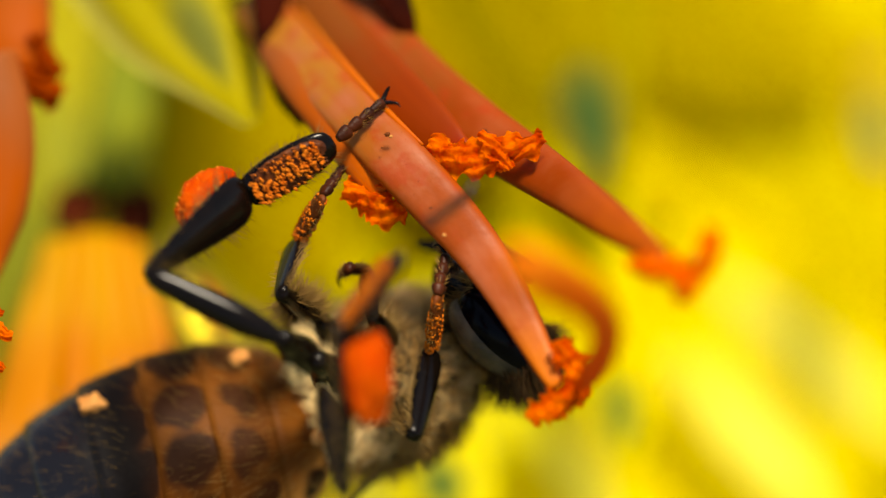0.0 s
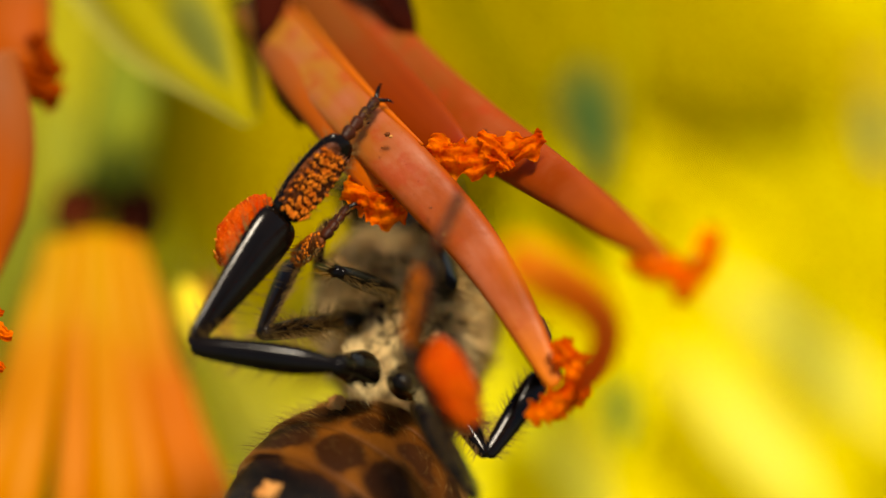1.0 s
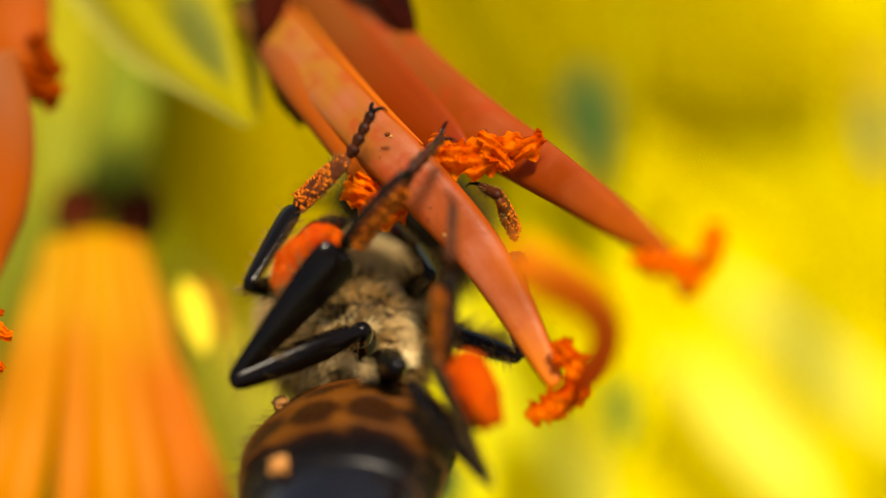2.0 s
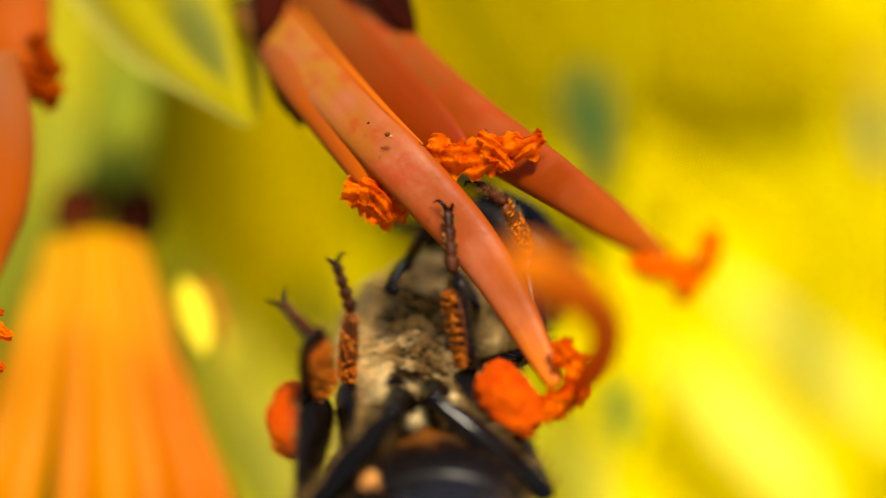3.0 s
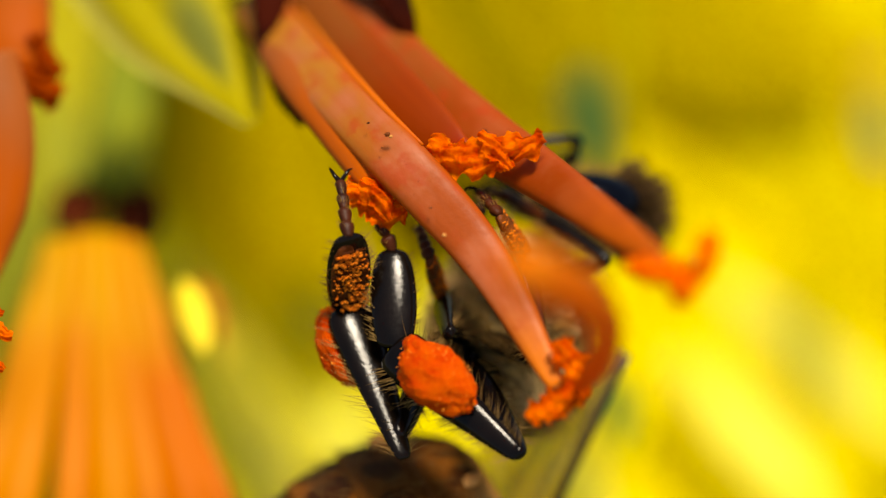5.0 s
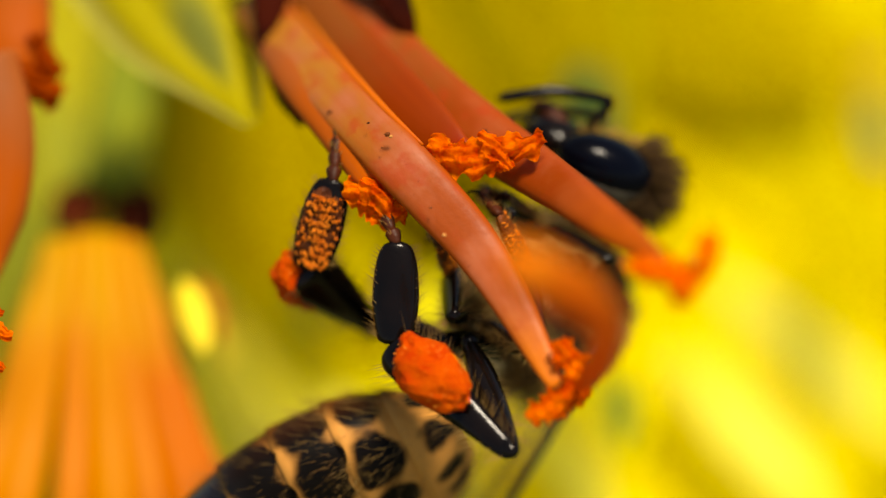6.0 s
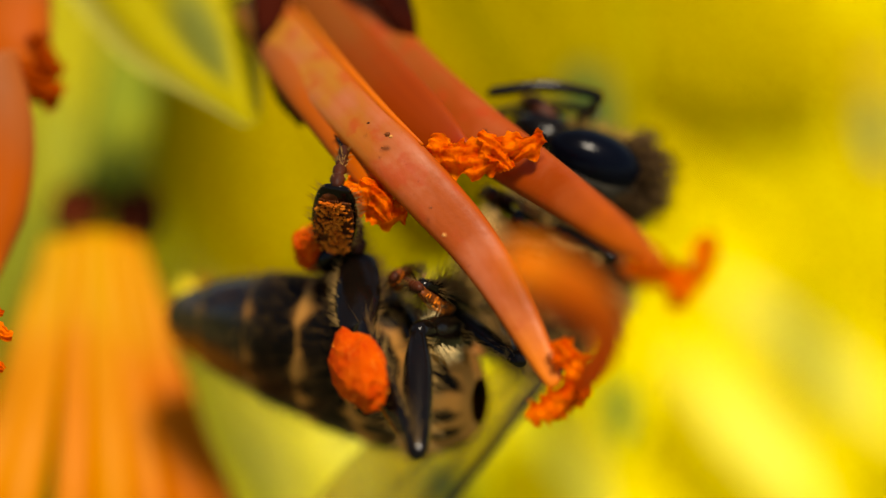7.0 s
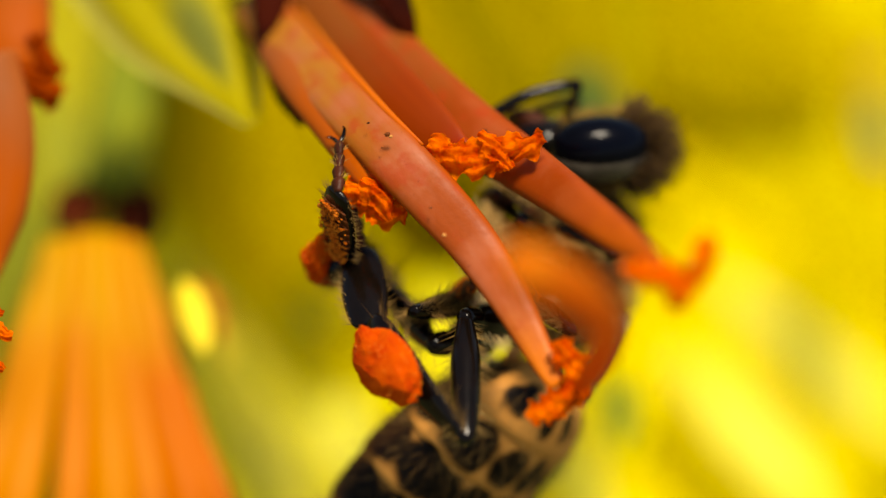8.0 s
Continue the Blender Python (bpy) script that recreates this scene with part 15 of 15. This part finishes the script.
    walk(fore_b[2], [
        (0, pose(0.00214, -0.00008, -0.00161, 47.5, 76.1, 77.7)), (0.1, pose(0.00208, 0.00000, -0.00146, 40.4, 76.0, 77.1)), (0.2, pose(0.00218, -0.00010, -0.00126, 44.6, 76.2, 84.3)),
        (0.25, pose(0.00239, -0.00017, -0.00116, 52.9, 76.0, 90.9)), (0.3, pose(0.00259, -0.00024, -0.00105, 60.8, 75.6, 97.5)), (0.4, pose(0.00257, -0.00019, -0.00100, 74.1, 77.2, 118.7)),
        (0.5, pose(0.00250, 0.00007, -0.00124, 98.0, 74.6, 150.1)), (0.6, pose(0.00237, 0.00015, -0.00123, 94.9, 76.2, 150.6)), (0.75, pose(0.00203, 0.00027, -0.00121, 72.9, 82.6, 140.7)),
        (0.8, pose(0.00188, 0.00029, -0.00123, 61.3, 84.5, 133.9)), (0.9, pose(0.00138, 0.00057, -0.00117, 39.8, 87.9, 124.1)), (1, pose(0.00088, 0.00102, -0.00115, 114.1, 87.1, -151.7)),
        (1.1, pose(0.00061, 0.00162, -0.00129, 103.3, 74.5, -160.5)), (1.2, pose(0.00041, 0.00203, -0.00147, 105.2, 60.6, -160.0)), (1.25, pose(0.00035, 0.00208, -0.00154, 109.5, 58.4, -156.0)),
        (1.4, pose(0.00025, 0.00219, -0.00173, 118.3, 52.3, -147.9)), (1.5, pose(0.00024, 0.00222, -0.00178, 119.8, 50.7, -146.7)), (1.7, pose(0.00022, 0.00198, -0.00159, 118.7, 52.0, -151.0)),
        (1.75, pose(0.00023, 0.00194, -0.00157, 117.8, 52.4, -152.2)), (2, pose(0.00020, 0.00180, -0.00146, 110.2, 55.8, -156.0)), (2.25, pose(0.00014, 0.00173, -0.00136, 97.1, 59.8, -160.2)),
        (2.5, pose(0.00013, 0.00166, -0.00132, 80.1, 62.2, -168.6)), (2.75, pose(0.00022, 0.00149, -0.00137, 66.8, 60.5, 179.2)), (2.8, pose(0.00026, 0.00144, -0.00140, 65.6, 59.5, 176.7)),
        (2.9, pose(0.00047, 0.00118, -0.00142, 60.9, 62.0, 165.3)), (3, pose(0.00076, 0.00069, -0.00151, 63.0, 67.5, 154.8)), (3.1, pose(0.00128, 0.00027, -0.00186, 49.5, 76.7, 137.8)),
        (3.2, pose(0.00197, 0.00043, -0.00200, 17.9, 78.6, 105.9)), (3.25, pose(0.00215, 0.00067, -0.00191, 19.8, 76.1, 105.5)), (3.3, pose(0.00232, 0.00089, -0.00177, 21.6, 73.3, 105.3)),
        (3.35, pose(0.00246, 0.00108, -0.00161, 23.0, 70.5, 105.1)), (3.4, pose(0.00258, 0.00121, -0.00146, 23.8, 68.3, 104.9)), (3.5, pose(0.00268, 0.00132, -0.00125, 23.6, 66.9, 103.8)),
        (3.6, pose(0.00268, 0.00134, -0.00113, 20.2, 69.1, 100.6)), (3.75, pose(0.00262, 0.00144, -0.00094, 11.3, 74.8, 93.0)), (3.8, pose(0.00260, 0.00149, -0.00091, 7.8, 77.0, 90.0)),
        (3.9, pose(0.00258, 0.00132, -0.00118, 40.0, 77.0, 115.3)), (4, pose(0.00251, 0.00117, -0.00147, 70.5, 74.5, 139.3)), (4.1, pose(0.00233, 0.00141, -0.00149, 88.3, 74.3, 159.4)),
        (4.2, pose(0.00212, 0.00159, -0.00159, 100.5, 71.7, 173.7)), (4.25, pose(0.00215, 0.00172, -0.00149, 105.2, 77.1, -177.1)), (4.3, pose(0.00220, 0.00180, -0.00143, 120.1, 81.8, -158.4)),
        (4.4, pose(0.00229, 0.00153, -0.00176, 117.4, 77.4, -166.1)), (4.5, pose(0.00230, 0.00137, -0.00194, 117.6, 72.2, -171.6)), (4.6, pose(0.00223, 0.00151, -0.00172, 130.5, 77.9, -152.5)),
        (4.7, pose(0.00210, 0.00156, -0.00154, 160.8, 81.6, -116.7)), (4.75, pose(0.00207, 0.00151, -0.00153, 161.7, 82.0, -116.1)), (5, pose(0.00172, 0.00156, -0.00166, 133.1, 85.4, -143.6)),
        (5.25, pose(0.00118, 0.00192, -0.00177, 45.2, 83.1, 132.0)), (5.5, pose(0.00064, 0.00234, -0.00170, 19.2, 75.5, 109.4)), (5.75, pose(0.00029, 0.00251, -0.00156, 9.9, 70.3, 100.9)),
        (5.8, pose(0.00026, 0.00250, -0.00154, 8.8, 69.9, 99.5)), (5.9, pose(-0.00002, 0.00243, -0.00154, 30.0, 66.7, 117.7)), (6, pose(-0.00034, 0.00238, -0.00143, 47.2, 60.6, 132.0)),
        (6.1, pose(-0.00041, 0.00237, -0.00130, 39.2, 61.4, 127.0)), (6.2, pose(-0.00048, 0.00235, -0.00119, 27.4, 62.9, 119.5)), (6.25, pose(-0.00055, 0.00232, -0.00115, 24.4, 63.1, 117.7)),
        (6.4, pose(-0.00074, 0.00221, -0.00107, 21.5, 62.7, 117.3)), (6.5, pose(-0.00072, 0.00230, -0.00095, 32.5, 59.8, 125.5)), (6.6, pose(-0.00066, 0.00239, -0.00085, 42.7, 56.5, 132.3)),
        (6.75, pose(-0.00064, 0.00242, -0.00078, 44.9, 55.9, 134.1)), (6.8, pose(-0.00063, 0.00243, -0.00075, 45.7, 55.7, 134.8)), (7, pose(-0.00057, 0.00235, -0.00071, 48.9, 58.3, 132.8)),
        (7.2, pose(-0.00078, 0.00218, -0.00080, 30.1, 65.1, 119.6)), (7.25, pose(-0.00087, 0.00208, -0.00086, 21.4, 67.2, 111.6)), (7.4, pose(-0.00120, 0.00172, -0.00118, -8.4, 69.6, 81.4)),
        (7.5, pose(-0.00125, 0.00163, -0.00137, -19.3, 69.3, 70.2)), (7.6, pose(-0.00126, 0.00160, -0.00147, -24.4, 69.1, 64.8)), (7.75, pose(-0.00098, 0.00190, -0.00103, -11.4, 71.6, 78.1)),
        (7.8, pose(-0.00089, 0.00199, -0.00090, -9.1, 72.0, 81.0)), (8, pose(-0.00072, 0.00215, -0.00070, -14.8, 72.3, 77.8))])
    walk(fore_b[3], [
        (0, pose(0.00220, 0.00018, -0.00269, -124.5, -38.5, -79.2)), (0.1, pose(0.00214, 0.00026, -0.00254, -120.7, -39.9, -74.5)), (0.2, pose(0.00221, 0.00016, -0.00234, -117.7, -41.0, -72.1)),
        (0.25, pose(0.00238, 0.00010, -0.00223, -117.6, -40.6, -73.1)), (0.3, pose(0.00255, 0.00003, -0.00213, -117.5, -40.2, -74.0)), (0.4, pose(0.00245, 0.00003, -0.00208, -117.7, -41.9, -65.7)),
        (0.5, pose(0.00224, 0.00022, -0.00231, -124.3, -40.8, -53.2)), (0.6, pose(0.00214, 0.00028, -0.00230, -123.1, -42.3, -51.9)), (0.75, pose(0.00192, 0.00036, -0.00231, -116.0, -48.4, -51.1)),
        (0.8, pose(0.00180, 0.00037, -0.00233, -113.5, -50.4, -50.5)), (0.9, pose(0.00136, 0.00060, -0.00228, -110.0, -53.9, -45.1)), (1, pose(0.00083, 0.00099, -0.00226, -112.0, -54.2, -33.7)),
        (1.1, pose(0.00033, 0.00152, -0.00236, -120.1, -44.8, -21.4)), (1.2, pose(-0.00011, 0.00185, -0.00244, -124.4, -34.7, -14.4)), (1.25, pose(-0.00018, 0.00184, -0.00249, -124.3, -34.5, -11.7)),
        (1.4, pose(-0.00032, 0.00183, -0.00261, -124.7, -33.6, -5.7)), (1.5, pose(-0.00035, 0.00183, -0.00264, -124.9, -33.4, -4.4)), (1.7, pose(-0.00038, 0.00165, -0.00247, -125.9, -33.0, -6.7)),
        (1.75, pose(-0.00037, 0.00162, -0.00245, -126.4, -32.4, -6.9)), (2, pose(-0.00037, 0.00154, -0.00237, -128.2, -28.5, -3.7)), (2.25, pose(-0.00038, 0.00154, -0.00232, -129.1, -23.9, 3.6)),
        (2.5, pose(-0.00038, 0.00155, -0.00231, -129.1, -19.8, 10.4)), (2.75, pose(-0.00032, 0.00150, -0.00234, -128.8, -16.8, 12.1)), (2.8, pose(-0.00030, 0.00147, -0.00236, -128.8, -16.4, 11.4)),
        (2.9, pose(-0.00003, 0.00131, -0.00240, -132.2, -15.5, 0.2)), (3, pose(0.00038, 0.00087, -0.00254, -137.9, -15.7, -19.9)), (3.1, pose(0.00109, 0.00045, -0.00294, -130.9, -24.9, -30.3)),
        (3.2, pose(0.00191, 0.00064, -0.00309, -117.2, -29.1, -39.4)), (3.25, pose(0.00208, 0.00092, -0.00299, -112.1, -26.0, -45.2)), (3.3, pose(0.00223, 0.00120, -0.00284, -107.7, -21.9, -50.4)),
        (3.35, pose(0.00237, 0.00144, -0.00266, -104.3, -17.5, -54.6)), (3.4, pose(0.00247, 0.00161, -0.00249, -102.1, -13.4, -57.9)), (3.5, pose(0.00258, 0.00174, -0.00227, -100.9, -8.9, -61.5)),
        (3.6, pose(0.00261, 0.00173, -0.00217, -101.4, -9.2, -62.9)), (3.75, pose(0.00261, 0.00173, -0.00201, -102.4, -12.6, -63.9)), (3.8, pose(0.00259, 0.00174, -0.00199, -103.1, -14.1, -63.9)),
        (3.9, pose(0.00247, 0.00155, -0.00226, -111.3, -11.2, -69.4)), (4, pose(0.00228, 0.00136, -0.00254, -120.2, -10.1, -74.6)), (4.1, pose(0.00205, 0.00151, -0.00256, -124.6, -12.2, -71.8)),
        (4.2, pose(0.00178, 0.00163, -0.00264, -129.4, -13.0, -69.0)), (4.25, pose(0.00190, 0.00171, -0.00257, -125.0, -16.2, -65.9)), (4.3, pose(0.00205, 0.00174, -0.00253, -121.1, -19.6, -63.4)),
        (4.4, pose(0.00206, 0.00147, -0.00284, -125.9, -18.2, -67.3)), (4.5, pose(0.00197, 0.00132, -0.00300, -131.4, -17.3, -71.4)), (4.6, pose(0.00202, 0.00140, -0.00281, -125.5, -20.9, -66.7)),
        (4.7, pose(0.00203, 0.00142, -0.00263, -119.9, -24.7, -62.9)), (4.75, pose(0.00200, 0.00137, -0.00263, -119.5, -24.6, -63.5)), (5, pose(0.00165, 0.00151, -0.00277, -117.6, -20.5, -63.3)),
        (5.25, pose(0.00110, 0.00202, -0.00287, -114.6, -12.6, -60.9)), (5.5, pose(0.00055, 0.00260, -0.00277, -110.0, -4.5, -58.6)), (5.75, pose(0.00022, 0.00288, -0.00261, -106.1, 0.4, -58.2)),
        (5.8, pose(0.00019, 0.00287, -0.00259, -105.6, 0.7, -58.5)), (5.9, pose(-0.00023, 0.00282, -0.00256, -112.7, 5.6, -60.5)), (6, pose(-0.00070, 0.00279, -0.00240, -121.0, 10.8, -62.8)),
        (6.1, pose(-0.00073, 0.00280, -0.00227, -116.9, 10.9, -60.0)), (6.2, pose(-0.00073, 0.00279, -0.00218, -111.1, 9.7, -56.0)), (6.25, pose(-0.00078, 0.00276, -0.00214, -109.6, 9.6, -54.7)),
        (6.4, pose(-0.00098, 0.00267, -0.00206, -107.7, 10.7, -52.1)), (6.5, pose(-0.00104, 0.00276, -0.00191, -112.3, 14.8, -54.4)), (6.6, pose(-0.00107, 0.00284, -0.00178, -117.7, 18.5, -57.8)),
        (6.75, pose(-0.00107, 0.00287, -0.00170, -118.1, 20.5, -58.0)), (6.8, pose(-0.00107, 0.00287, -0.00167, -118.3, 21.1, -58.1)), (7, pose(-0.00097, 0.00277, -0.00166, -118.2, 20.6, -62.9)),
        (7.2, pose(-0.00101, 0.00258, -0.00180, -106.7, 17.3, -55.6)), (7.25, pose(-0.00103, 0.00248, -0.00189, -103.1, 15.3, -54.6)), (7.4, pose(-0.00114, 0.00210, -0.00222, -93.5, 9.7, -54.3)),
        (7.5, pose(-0.00111, 0.00200, -0.00241, -90.1, 8.1, -54.3)), (7.6, pose(-0.00109, 0.00196, -0.00251, -88.5, 7.5, -54.2)), (7.75, pose(-0.00091, 0.00224, -0.00208, -92.4, 10.8, -53.2)),
        (7.8, pose(-0.00083, 0.00233, -0.00196, -93.0, 11.3, -52.5)), (8, pose(-0.00065, 0.00248, -0.00176, -91.8, 10.3, -49.8))])


motions()
